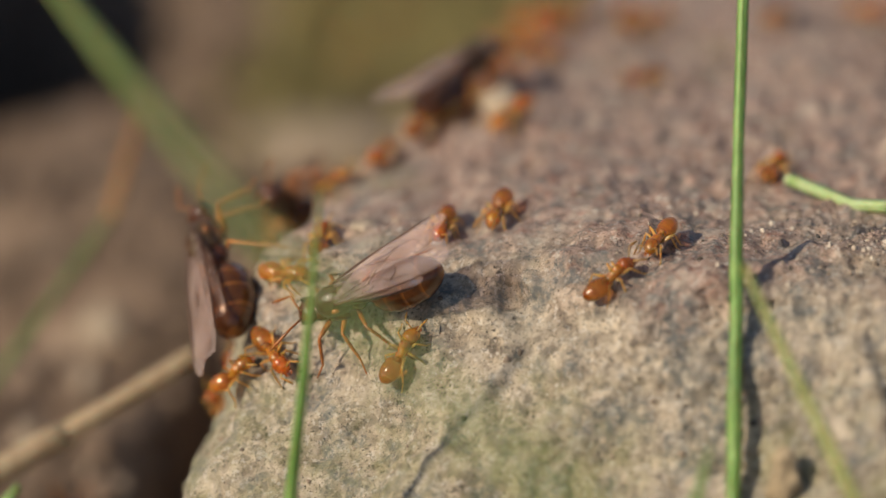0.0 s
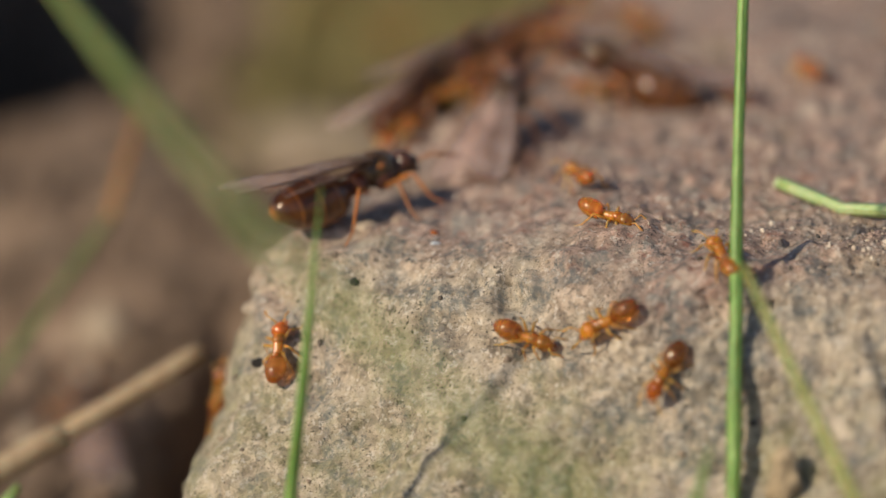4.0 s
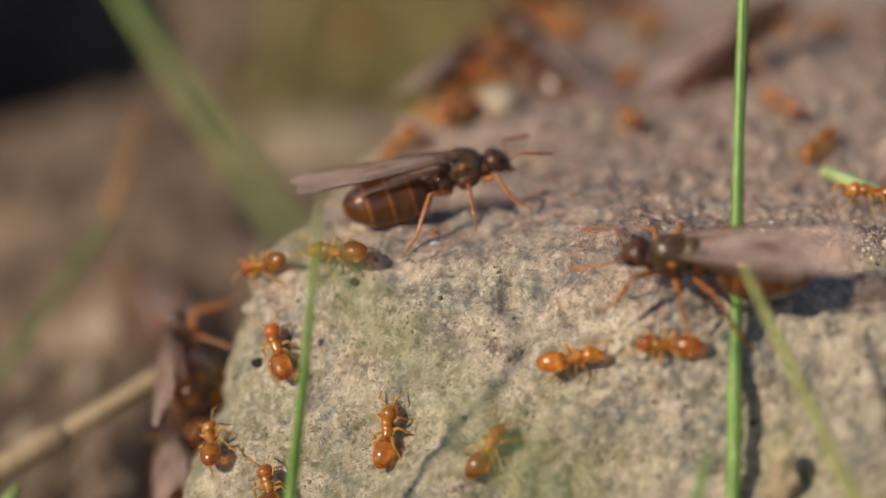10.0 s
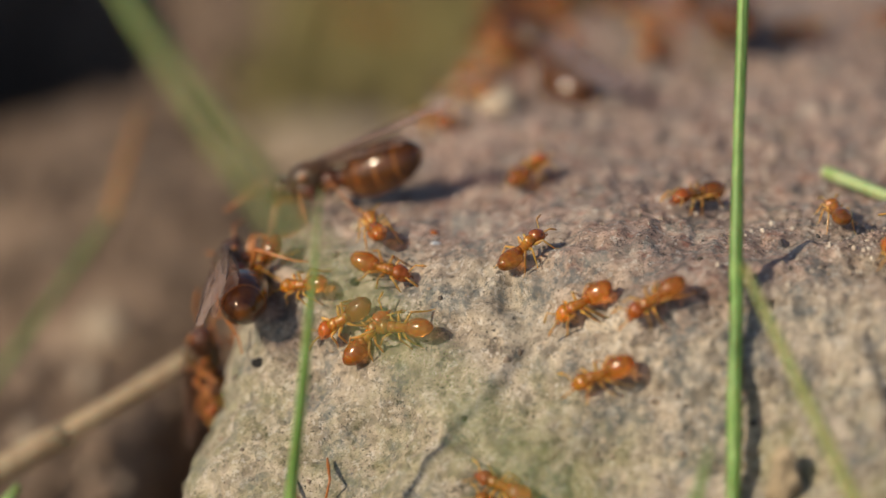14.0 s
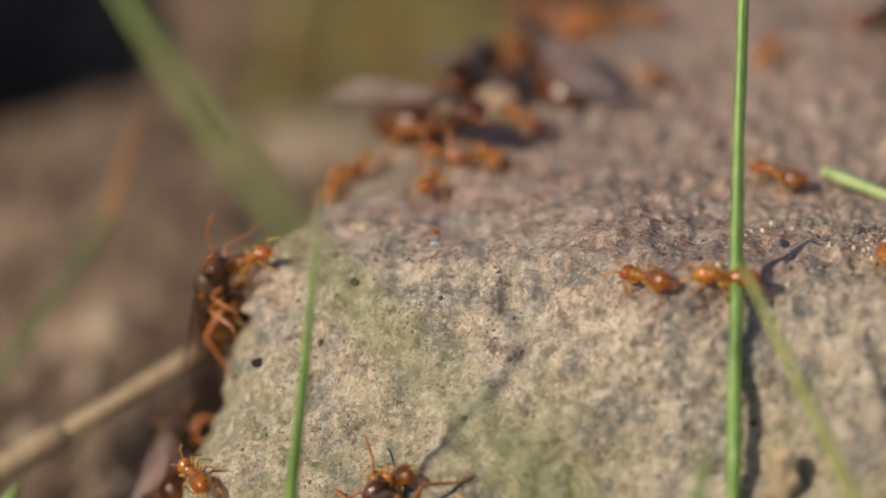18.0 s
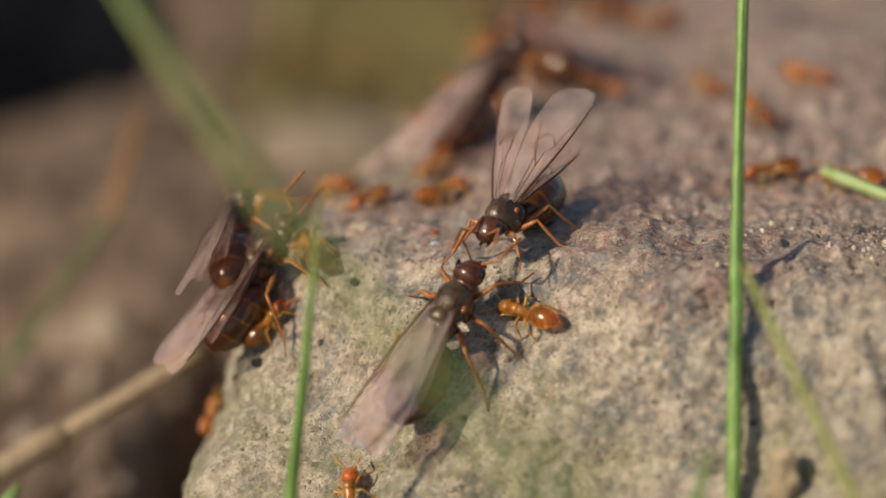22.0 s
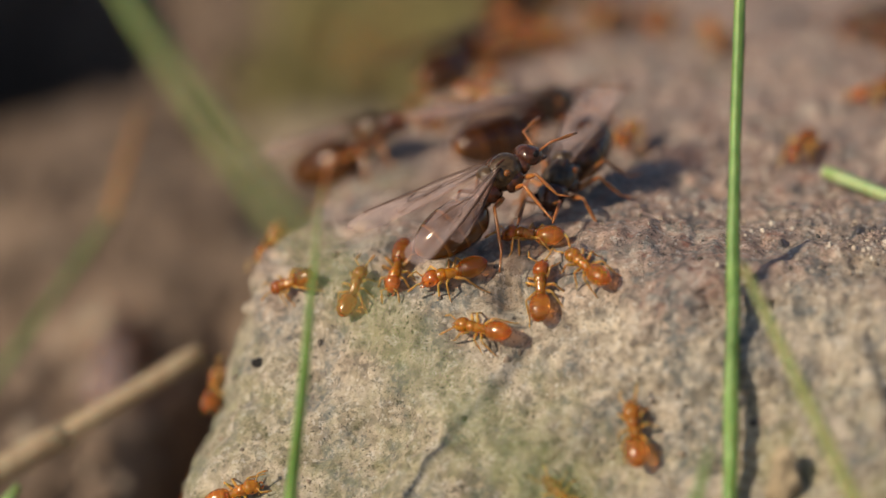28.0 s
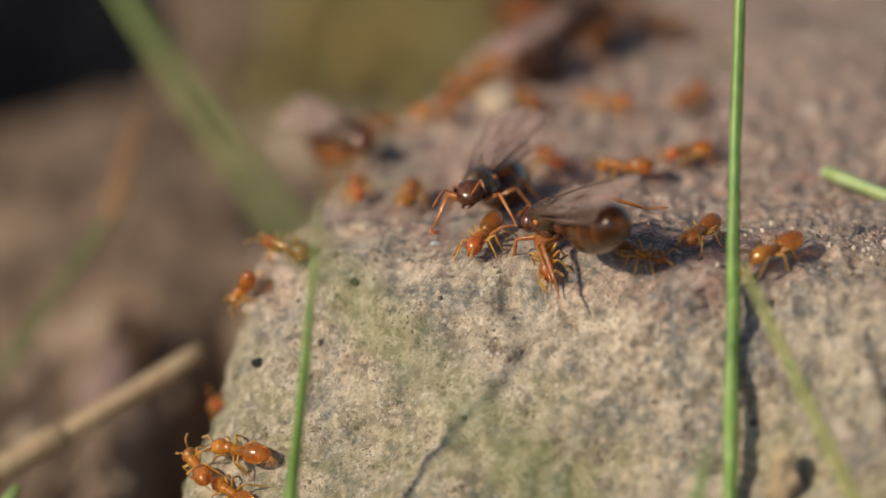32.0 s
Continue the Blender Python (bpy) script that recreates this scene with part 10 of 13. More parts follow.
    [(0, 7, -13.8, -13, -26, -48, 107), (2, 7, -13.8, -13, -26, -48, 107), (2.5, 5.6, -11.5, -11.2, 51, -31, 17), (3, 4.1, -10.2, -8.6, 64, 28, -20), (3.4, 4.2, -11.1, -10.6, 58, -29, 8), (3.8, 4.2, -12.3, -12.4, -17, -61, 93), (6, 4.2, -12.3, -12.4, -17, -61, 93), (6.5, 4.4, -10.1, -8.9, -42, -21, 142), (7, 4.8, -7.7, -5.6, -33, 21, 172), (7.4, 3.5, -10.2, -9.3, -38, -28, 139), (7.8, 2.3, -12.3, -13.4, 14, -65, 65), (8, 2.3, -12.3, -13.4, 14, -65, 65), (8.5, -0.6, -9.4, -9.1, 32, -59, 36), (9, -2.7, -4.3, -6, 40, -50, 16), (9.4, -2.7, -7.8, -9.5, 19, -63, 40), (9.8, -2.4, -10.6, -13.3, -22, -67, 85), (11, -2.4, -10.6, -13.3, -22, -67, 85), (11.33, 2.3, -9.8, -9, -58, -45, 136), (11.67, 7.2, -8.8, -4.8, -61, -15, 158), (12, 12.1, -7.7, -0.7, -54, 13, 178), (12.5, 9.8, -8.6, -3.2, -60, 38, 178), (12.9, 9.5, -11.8, -8.5, -60, -15, 145), (13.3, 9.3, -15, -13.8, -12, -54, 83), (13.5, 9.3, -15, -13.8, -12, -54, 83), (13.83, 5.4, -11.6, -11.6, -48, -31, 127), (14.17, 0.8, -9.4, -8.4, -58, 1, 150), (14.5, -2.5, -5.1, -6.9, -55, 35, 171), (14.9, -2, -9.1, -9.9, -65, -15, 147), (15.3, -0.7, -11.6, -13.7, -46, -63, 111), (17, -0.7, -11.6, -13.7, -46, -63, 111), (17.5, -1.6, -10.3, -11.3, -56, -23, 132), (18, -2.2, -8.4, -9.3, -52, 18, 145), (18.4, -2.6, -9.7, -12.4, -48, -29, 129), (18.8, -3.1, -11.1, -15.4, -4, -68, 77), (24, -3.1, -11.1, -15.4, -4, -68, 77), (24.33, -1.9, -10.3, -12.6, 58, -35, -10), (24.67, -0.8, -9.6, -9.6, 52, 13, -44), (25, 0.9, -8.1, -7.4, 9, 43, -100), (25.25, -0.5, -8.4, -7.8, -33, 39, -170), (25.5, -1.6, -8.2, -8.7, -47, 10, 142), (25.9, -0.7, -10.6, -11.3, -49, -26, 131), (26.3, 0.5, -12.4, -14.5, -38, -61, 112), (27.5, 0.5, -12.4, -14.5, -38, -61, 112), (27.83, 4.4, -11.3, -10.8, -61, -41, 139), (28.17, 8.3, -10, -7.3, -69, -19, 152), (28.5, 12, -9.3, -3.4, -72, 5, 161), (28.9, 10.9, -12.4, -8.1, -63, -35, 135), (29.3, 10.2, -14.9, -13, -11, -59, 71), (32, 10.2, -14.9, -13, -11, -59, 71)],
    [(0, 11.8, -16, -12.2, -50, -54, 102), (2.5, 11.8, -16, -12.2, -50, -54, 102), (3, 11.2, -11.6, -7.5, -67, -10, 144), (3.5, 10.1, -8.1, -2.3, -51, 34, 179), (4.33, 12.5, -9.7, -4.2, -4, 51, -112), (5.17, 14.8, -11.5, -6.3, 34, 25, -52), (6, 16.9, -13.9, -7.3, 35, -13, -16), (6.17, 16.7, -13.5, -7.2, 7, -41, 40), (6.33, 16.5, -13, -7.2, -38, -30, 109), (6.5, 16.3, -12.6, -7, -49, 6, 154), (6.9, 16.8, -16.2, -8.8, -47, -25, 134), (7.3, 17.5, -19.4, -11.1, -29, -52, 103), (9, 17.5, -19.4, -11.1, -29, -52, 103), (9.2, 12.5, -16.3, -11.5, -29, -48, 103), (9.4, 7.5, -13.2, -12, -29, -43, 103), (9.6, 2, -11.3, -11.4, -30, -39, 103), (9.8, -3.5, -9.1, -10.9, -30, -34, 103), (10, -8.6, -6.4, -11.1, -30, -29, 103), (10.5, -9.3, -4.3, -10, -20, -41, 95), (11, -9.3, -3.1, -8.9, -19, -38, 100), (11.5, -7.6, -3.5, -8.5, -26, -40, 94), (12, -6.4, -1, -5.5, -22, -50, 88), (12.5, -8, 2.3, -3.2, -57, 8, 131), (12.77, -10.3, 3.6, -6.5, -85, -40, 115), (13.03, -11.4, 6.1, -10.2, 160, -81, -159), (13.3, -11.8, 8, -13.4, 83, -34, -111), (16, -11.8, 8, -13.4, 83, -34, -111), (16.33, -11.3, 5.2, -8.5, 63, -35, -80), (16.67, -5, 1.7, -5.9, 46, -29, -50), (17, -1.7, -1.4, -2.1, 35, -16, -26), (17.27, -4.7, 2.7, -6.1, 36, -35, -41), (17.53, -11, 7.4, -8.5, 45, -54, -61), (17.8, -10.8, 11, -14, 75, -67, -101), (18, -10.8, 11, -14, 75, -67, -101), (18.5, -11.2, 7.1, -11.8, -77, -59, 72), (19, -11.9, 7.2, -11.5, -68, -6, 91), (20, -12.2, 6.5, -13.3, -51, -7, 86), (20.5, -11.8, -0.7, -10.3, -43, -32, 65), (21, -12.2, 7.3, -11.4, -72, -10, 89), (21.5, -10.8, 4.1, -8.8, -65, -9, 97), (21.75, -10.5, 2.4, -6.3, -36, -41, 69), (22, -8.8, 1.2, -5, 21, -47, 12), (22.5, -7.8, 0.7, -4.5, -28, -46, 84), (22.67, -7.7, 0.7, -4.2, -54, -4, 132), (22.83, -7.5, 0.7, -3.9, -43, 42, 172), (23, -7.3, 0.8, -3.7, 28, 53, -97), (23.25, -8.8, 0.4, -5.5, -51, 48, 162), (23.5, -10.5, -0.1, -7.3, -63, 1, 120), (24, -8.4, -3.9, -9.4, -42, 5, 155), (24.5, -10.7, -2.8, -9.1, -36, -33, 92), (25, -10.4, -3.2, -9.2, -8, -42, 66), (25.4, -13, 5.9, -14.7, -41, -48, 58), (25.8, -13.1, 6.1, -16.8, -79, -57, 56), (28, -13.1, 6.1, -16.8, -79, -57, 56), (28.5, -11.5, 4.6, -10.5, -2, -62, -1), (29, -9.8, 3.2, -4.3, 45, -38, -27), (29.25, -8, 2.1, -3.5, -22, -57, 72), (29.5, -6.2, 1, -2.7, -48, -15, 135), (30, -8.1, 0.9, -4.7, -46, -21, 116), (30.5, -9.1, 5.6, -2.8, -31, -18, 75), (31, -9.1, 5.6, -2.8, -31, -18, 75), (31.17, -9, 5.7, -2.3, -33, 12, 126), (31.33, -8.7, 5.9, -2.2, -8, 31, -173), (31.5, -8.5, 6.1, -2, 22, 19, -110), (31.75, -8.4, 5.5, -2.2, -8, 22, -167), (32, -8.2, 5, -2.4, -28, 1, 142)],
    [(0, 28.8, -10.4, 1.4, -3, 12, -156), (5, 28.8, -10.4, 1.4, -3, 12, -156), (5.5, 25.6, -10.3, 0.7, 24, 20, -88), (6, 22, -10.5, 0.6, 42, -1, -25), (6.4, 24.5, -8.7, 0.7, 15, 19, -85), (6.8, 26.9, -7, 0.9, -15, 4, -147), (8, 26.9, -7, 0.9, -15, 4, -147), (8.2, 26.5, -1.4, 1.4, -13, 4, -142), (8.4, 25.9, 4.5, 0.7, -10, 4, -137), (8.6, 25.4, 10.3, 0.4, -8, 3, -132), (8.8, 24.8, 16.1, 0.4, -6, 3, -128), (9, 24.3, 21.8, 0.8, -3, 2, -123), (9.5, 24.5, 25.7, 0.4, -12, 5, -147), (9.75, 24.4, 31.9, 0.4, -2, -3, -138), (10, 24.2, 38, -1.1, 7, -13, -130), (10.27, 27, 33.8, -0.8, 2, -7, -143), (10.53, 29.9, 29.7, -0.3, -5, -1, -156), (10.8, 32.7, 25.5, 0.4, -12, 2, -169), (11, 32.7, 25.5, 0.4, -12, 2, -169), (11.33, 30.2, 22.9, 0, -8, -6, 140), (11.67, 27.7, 20.2, 0.6, 1, -9, 89), (12, 25.2, 17.5, 0.7, 9, -3, 37), (12.27, 27.7, 18.1, 0.7, 9, -7, 96), (12.53, 30.2, 18.6, 0.2, 5, -8, 155), (12.8, 32.8, 19.2, 0.6, 2, -6, -146), (16, 32.8, 19.2, 0.6, 2, -6, -146), (16.5, 25.9, 18.8, 0.8, -5, 0, -138), (17, 19, 18.4, 0.1, -10, 8, -130), (17.5, 18.2, 19, 0.4, -7, 8, -115), (17.75, 19.1, 24.9, -0.6, 4, 4, -112), (18, 19.9, 30.7, -0.3, 15, 0, -109), (18.25, 19.6, 25, -0.6, 4, 0, -175), (18.5, 19.2, 19.4, 0.4, 0, -10, 119), (18.75, 20.7, 16.6, 0.1, -7, 2, -173), (19, 22.2, 13.7, 0.4, 1, 13, -104), (19.25, 20, 13.3, 0.1, -4, 7, -162), (19.5, 17.8, 13, -0.1, -2, 0, 141), (19.9, 24.7, 13.5, 0.6, -3, -1, 176), (20.3, 31.5, 14.1, 0.6, -3, -2, -150), (20.5, 31.5, 14.1, 0.6, -3, -2, -150), (21, 27.6, 15.4, 0.5, -6, -5, 158), (21.5, 23.7, 16.6, 0.6, -5, -10, 105), (21.75, 22.9, 12.9, 0.1, -10, -7, 136), (22, 22.2, 9.2, -0.2, -12, -2, 167), (22.5, 21.8, 9.7, 0, -10, -4, 154), (23, 22.4, 10.3, 0.2, -6, -4, 132), (23.5, 22, 10, 0.1, -7, -6, 129), (24, 21.8, 9.5, -0.1, -10, -5, 147), (24.4, 26.6, 8.5, -0.1, -7, 0, 178), (24.8, 31.3, 7.4, 0.9, -2, 3, -151), (32, 31.3, 7.4, 0.9, -2, 3, -151)],
    [(0, 29.2, 8.9, 0.8, -10, 6, 126), (5, 29.2, 8.9, 0.8, -10, 6, 126), (5.33, 27.9, 10.7, 0.4, 1, 12, -177), (5.67, 26.5, 12.4, 0.7, 11, 6, -120), (6, 25.1, 14.2, 1.1, 12, -6, -64), (6.4, 27.7, 17.6, 0.6, 6, -6, -106), (6.8, 30.4, 21, -0, 1, -11, -147), (7.5, 30.4, 21, -0, 1, -11, -147), (8, 24.5, 22.3, 0.8, 1, 0, 165), (8.5, 18.6, 23.5, -0.3, -7, 7, 116), (8.75, 19.3, 22.1, -0, -3, 7, 159), (9, 19.9, 20.6, 0.6, 0, 4, -158), (9.5, 19.4, 19.8, 0.4, -7, 1, -143), (9.75, 19.4, 19.8, 0.4, -6, -4, 171), (10, 19.4, 19.8, 0.4, -1, -7, 125), (10.25, 19.4, 19.6, 0.3, -8, -4, 176), (10.5, 19.4, 19.4, 0.3, -9, 3, -133), (10.67, 19.3, 19.6, 0.3, -8, -3, 168), (10.83, 19.2, 19.8, 0.4, -2, -6, 108), (11, 19.1, 19.9, 0.5, 3, -1, 49), (11.17, 18.8, 18, 0.1, -4, -4, 102), (11.33, 18.4, 16.1, 0.1, -10, -1, 154), (11.5, 18.1, 14.2, 0.1, -11, 6, -154), (11.75, 16.8, 19.9, 0.5, -2, 4, -144), (12, 15.5, 25.7, -0.7, 6, 1, -135), (12.5, 17.5, 29.1, -1.2, -1, 5, 165), (13, 19.4, 32.5, -0.7, -9, 1, 105), (13.13, 19.6, 39.5, -0.7, -4, 6, 131), (13.27, 19.9, 46.5, -1.7, 3, 9, 158), (13.4, 20.1, 53.4, -2.2, 10, 8, -175), (13.53, 20.4, 60.4, -2.7, 16, 4, -148), (13.67, 20.5, 67.5, -2.4, 20, -3, -122), (13.8, 20.7, 74.5, -2.9, 20, -10, -96), (19, 20.7, 74.5, -2.9, 20, -10, -96), (19.17, 19.6, 67.4, -2.7, 17, -8, -102), (19.33, 18.4, 60.3, -2.3, 13, -7, -108), (19.5, 17.2, 53.2, -2, 10, -6, -114), (19.67, 16.1, 46, -2.1, 6, -6, -120), (19.83, 14.9, 39, -1.6, 3, -5, -126), (20, 13.7, 31.9, -0.7, -1, -6, -132), (20.5, 11.3, 29.6, -1, 6, 1, 174), (21, 8.9, 27.3, -0.6, 5, 11, 120), (21.33, 9, 26.9, -0.7, 1, 11, 66), (21.67, 9.2, 26.5, -0.7, -2, 7, 13), (22, 9.4, 26.1, -0.7, 0, 3, -39), (22.17, 9.8, 24.1, -1.3, -1, 3, 11), (22.33, 10.3, 22, -0.6, 0, 4, 62), (22.5, 10.7, 19.9, -0.5, 0, 4, 112), (23, 11.5, 17.6, -0.4, -4, 1, 117), (23.25, 10.5, 17.6, -0.3, 4, 1, 176), (23.5, 9.6, 17.6, -0.5, 8, -6, -125), (24, 8.7, 12.9, -0.3, 6, -5, -127), (24.25, 9.5, 19, -0.7, 0, -5, -176), (24.5, 10.3, 25.1, -1, -3, -10, 136), (25, 12.6, 18.7, -0.2, 0, 12, 136), (25.27, 6.9, 21, -0.3, -28, 2, 106), (25.55, 4.4, 24, -6.7, -49, -20, 83), (25.83, 0.3, 26.6, -10, -62, -48, 65), (26.1, -3.8, 29.2, -13.3, -63, -78, 38), (28.5, -3.8, 29.2, -13.3, -63, -78, 38), (28.75, -0.4, 26, -10, 17, -69, -65), (29, 3, 22.7, -6.8, 22, -46, -94), (29.25, 6.1, 21.2, -0.4, 14, -25, -114), (29.5, 9.7, 16.3, -0.2, -1, -7, -135), (29.75, 9.2, 14.6, -0.4, 4, -1, 171), (30, 8.8, 13, -0.2, 2, 7, 117), (30.2, 5.7, 18.5, -0.9, 30, 18, 154), (30.4, 2.7, 21, -5.8, 58, 9, -168), (30.6, -0.3, 25, -8.6, 77, -14, -138), (30.8, -3.3, 28.9, -11.4, 82, -43, -110), (31, -3.3, 28.9, -11.4, 82, -43, -110), (31.25, -1, 24.7, -8.6, 57, -38, -93), (31.5, 1.3, 20.5, -5.8, 35, -29, -80), (31.75, 2.9, 16.6, -1.1, 18, -17, -73), (32, 6, 12, -0.2, 3, -4, -70)],
    [(0, -35.4, 25.1, -26.9, 0, 0, 53), (5, -35.4, 25.1, -26.9, 0, 0, 53), (5.25, -31.2, 28.6, -27.6, 0, 0, 61), (5.5, -27.1, 32.1, -26.9, 0, 0, 69), (5.75, -22.9, 35.6, -26.8, 0, 0, 77), (6, -18.8, 39.1, -31.7, 0, 0, 85), (6.5, -20.8, 41.6, -28.6, 0, 0, 105), (7, -22.8, 44.1, -28.4, 0, 0, 125), (7.5, -24.6, 49.9, -27.7, 0, 0, 121), (8, -26.3, 55.7, -28.2, 0, 0, 117), (8.4, -31.6, 55.4, -29.6, 0, 0, 79), (8.8, -36.9, 55.2, -29.4, 0, 0, 41), (13, -36.9, 55.2, -29.4, 0, 0, 41), (13.17, -31.9, 64.3, -27.5, 0, 0, 42), (13.33, -27, 73.5, -25.6, 0, 0, 44), (13.5, -22.1, 82.7, -25.9, 0, 0, 45), (13.67, -17.1, 91.9, -27.4, 0, 0, 46), (13.83, -12.2, 101.1, -27, 0, 0, 48), (14, -7.3, 110.3, -26.2, 0, 0, 49), (14.18, -14.4, 111.2, -26.9, 0, 0, 37), (14.37, -21.5, 112.1, -48.6, 0, 0, 25), (14.55, -28.6, 113.1, -60.9, 0, 0, 13), (14.73, -35.7, 114, -61.8, 0, 0, 1), (14.92, -42.8, 114.9, -61.5, 0, 0, -11), (15.1, -49.9, 115.8, -31, 0, 0, -23), (16, -49.9, 115.8, -31, 0, 0, -23), (16.17, -43.2, 114.1, -61.1, 0, 0, -37), (16.33, -36.5, 112.3, -61.8, 0, 0, -51), (16.5, -29.8, 110.6, -60.8, 0, 0, -65), (16.67, -23.2, 108.8, -55.6, 0, 0, -79), (16.83, -16.5, 107, -28.9, 0, 0, -93), (17, -9.8, 105.3, -26.9, 0, 0, -107), (17.33, -10.4, 107.5, -26.9, 0, 0, -51), (17.67, -11.1, 109.6, -26.4, 0, 0, 5), (18, -11.8, 111.8, -26.5, 0, 0, 61), (18.5, -10.5, 106.5, -27, 0, 0, -11), (19, -9.3, 101.3, -26.8, 0, 0, -83), (19.33, -8.9, 107.1, -26.7, 0, 0, -96), (19.67, -8.6, 113, -26, 0, 0, -110), (20, -8.3, 118.8, -26.9, 0, 0, -123), (20.5, -7, 117.1, -26.5, 0, 0, -179), (21, -5.8, 115.3, -26.6, 0, 0, 125), (21.5, -6.5, 109.1, -26.1, 0, 0, 123), (22, -7.3, 102.8, -25.8, 0, 0, 121), (22.5, -9.8, 105.3, -26.9, 0, 0, 131), (23, -12.3, 107.8, -27.3, 0, 0, 141), (23.18, -17.5, 104.2, -30.1, 0, 0, 124), (23.37, -22.7, 100.6, -39.7, 0, 0, 108), (23.55, -27.8, 97, -48.3, 0, 0, 91), (23.73, -33, 93.4, -43, 0, 0, 74), (23.92, -38.2, 89.8, -30.5, 0, 0, 58), (24.1, -43.4, 86.2, -26.7, 0, 0, 41), (28, -43.4, 86.2, -26.7, 0, 0, 41), (28.17, -39.7, 80.6, -27.1, 0, 0, 51), (28.33, -36, 74.9, -25.3, 0, 0, 61), (28.5, -32.4, 69.2, -27.1, 0, 0, 71), (28.67, -28.7, 63.5, -26, 0, 0, 81), (28.83, -25, 57.8, -27.7, 0, 0, 91), (29, -21.3, 52.1, -26.9, 0, 0, 101), (29.27, -26.5, 52.3, -28.7, 0, 0, 84), (29.53, -31.7, 52.5, -30.2, 0, 0, 66), (29.8, -36.9, 52.6, -30.1, 0, 0, 49), (32, -36.9, 52.6, -30.1, 0, 0, 49)],
    [(0, 30.5, 7.7, 1, -3, 5, -155), (6, 30.5, 7.7, 1, -3, 5, -155), (6.33, 25.7, 8.4, -0.2, 1, 8, -111), (6.67, 20.8, 9, -0.1, 6, 7, -66), (7, 16, 9.6, -0, 8, 3, -22), (7.17, 16.8, 8.2, -0.4, 4, 3, 29), (7.33, 17.7, 6.8, -0.4, 1, 6, 80), (7.5, 18.6, 5.5, 0.5, 2, 10, 132), (8, 18.9, 9.5, 0.1, 4, -8, 67), (8.17, 19.9, 11.9, 0, 1, -4, 125), (8.33, 20.9, 14.3, 0.1, 2, 2, -178), (8.5, 21.9, 16.7, 0.5, 8, 3, -121), (9, 21.8, 16.1, 0.5, 5, 3, -134), (9.4, 27.7, 17.7, 0.6, 4, -1, -141), (9.8, 33.5, 19.3, 0.4, 4, -5, -149), (10, 33.5, 19.3, 0.4, 4, -5, -149), (10.33, 29, 17.9, 0.4, 2, -4, -121), (10.67, 24.6, 16.5, 0.5, 2, -3, -93), (11, 20.1, 15.1, 0.6, 2, -1, -66), (11.5, 21.5, 12.6, 0, -1, 3, -122), (11.67, 21.5, 12.6, -0, 1, 3, -66), (11.83, 21.4, 12.5, -0, 1, 2, -10), (12, 21.4, 12.5, -0.1, 1, 0, 46), (12.25, 21.5, 12.1, -0.2, -1, 0, -9), (12.5, 21.5, 11.8, 0, -2, -3, -65), (12.75, 20.7, 12.2, -0, -1, -1, -3), (13, 19.9, 12.6, 0, 1, -1, 58), (13.17, 18.7, 7.9, -0.4, 2, 1, 54), (13.33, 17.6, 3.2, 0.2, 4, 4, 51), (13.5, 16.4, -1.5, 0.6, 5, 6, 47), (13.9, 21.9, -2.8, 1.3, 1, 3, 90), (14.3, 27.3, -4.1, 1.5, -5, 3, 132), (23.5, 27.3, -4.1, 1.5, -5, 3, 132), (23.83, 22.3, -4.1, 1.1, -4, 6, 144), (24.17, 17.2, -4, 1, -3, 9, 156), (24.5, 12.1, -4, 0.9, -1, 12, 168), (24.75, 12.7, -1.9, 0.8, 0, 3, -150), (25, 13.3, 0.1, 1, -5, -4, -109), (25.25, 14.7, -2.7, 1.1, -11, -8, -162), (25.5, 16, -5.4, 1, -12, -15, 144), (26, 17.3, 1.3, 0.8, -8, -13, 134), (26.5, 18.6, 8.1, -0.2, -5, -9, 124), (27, 20, 14.5, 0.5, -3, -5, 115), (27.5, 21.3, 21.1, 0.8, -1, -1, 105), (27.75, 20.6, 17.2, 0.1, -4, 2, 174), (28, 19.9, 13.2, 0.1, -2, 6, -116), (28.4, 26.5, 15.5, 0.5, -1, 5, -132), (28.8, 33.1, 17.8, 0.4, 0, 3, -149), (29.5, 33.1, 17.8, 0.4, 0, 3, -149), (30, 29.3, 21.5, 0.2, -4, -1, 167), (30.5, 25.6, 25.1, 0.1, -4, -7, 122), (30.9, 29.2, 25.9, 0.2, -5, -2, 166), (31.3, 32.8, 26.6, 0.5, -3, 2, -149), (32, 32.8, 26.6, 0.5, -3, 2, -149)],
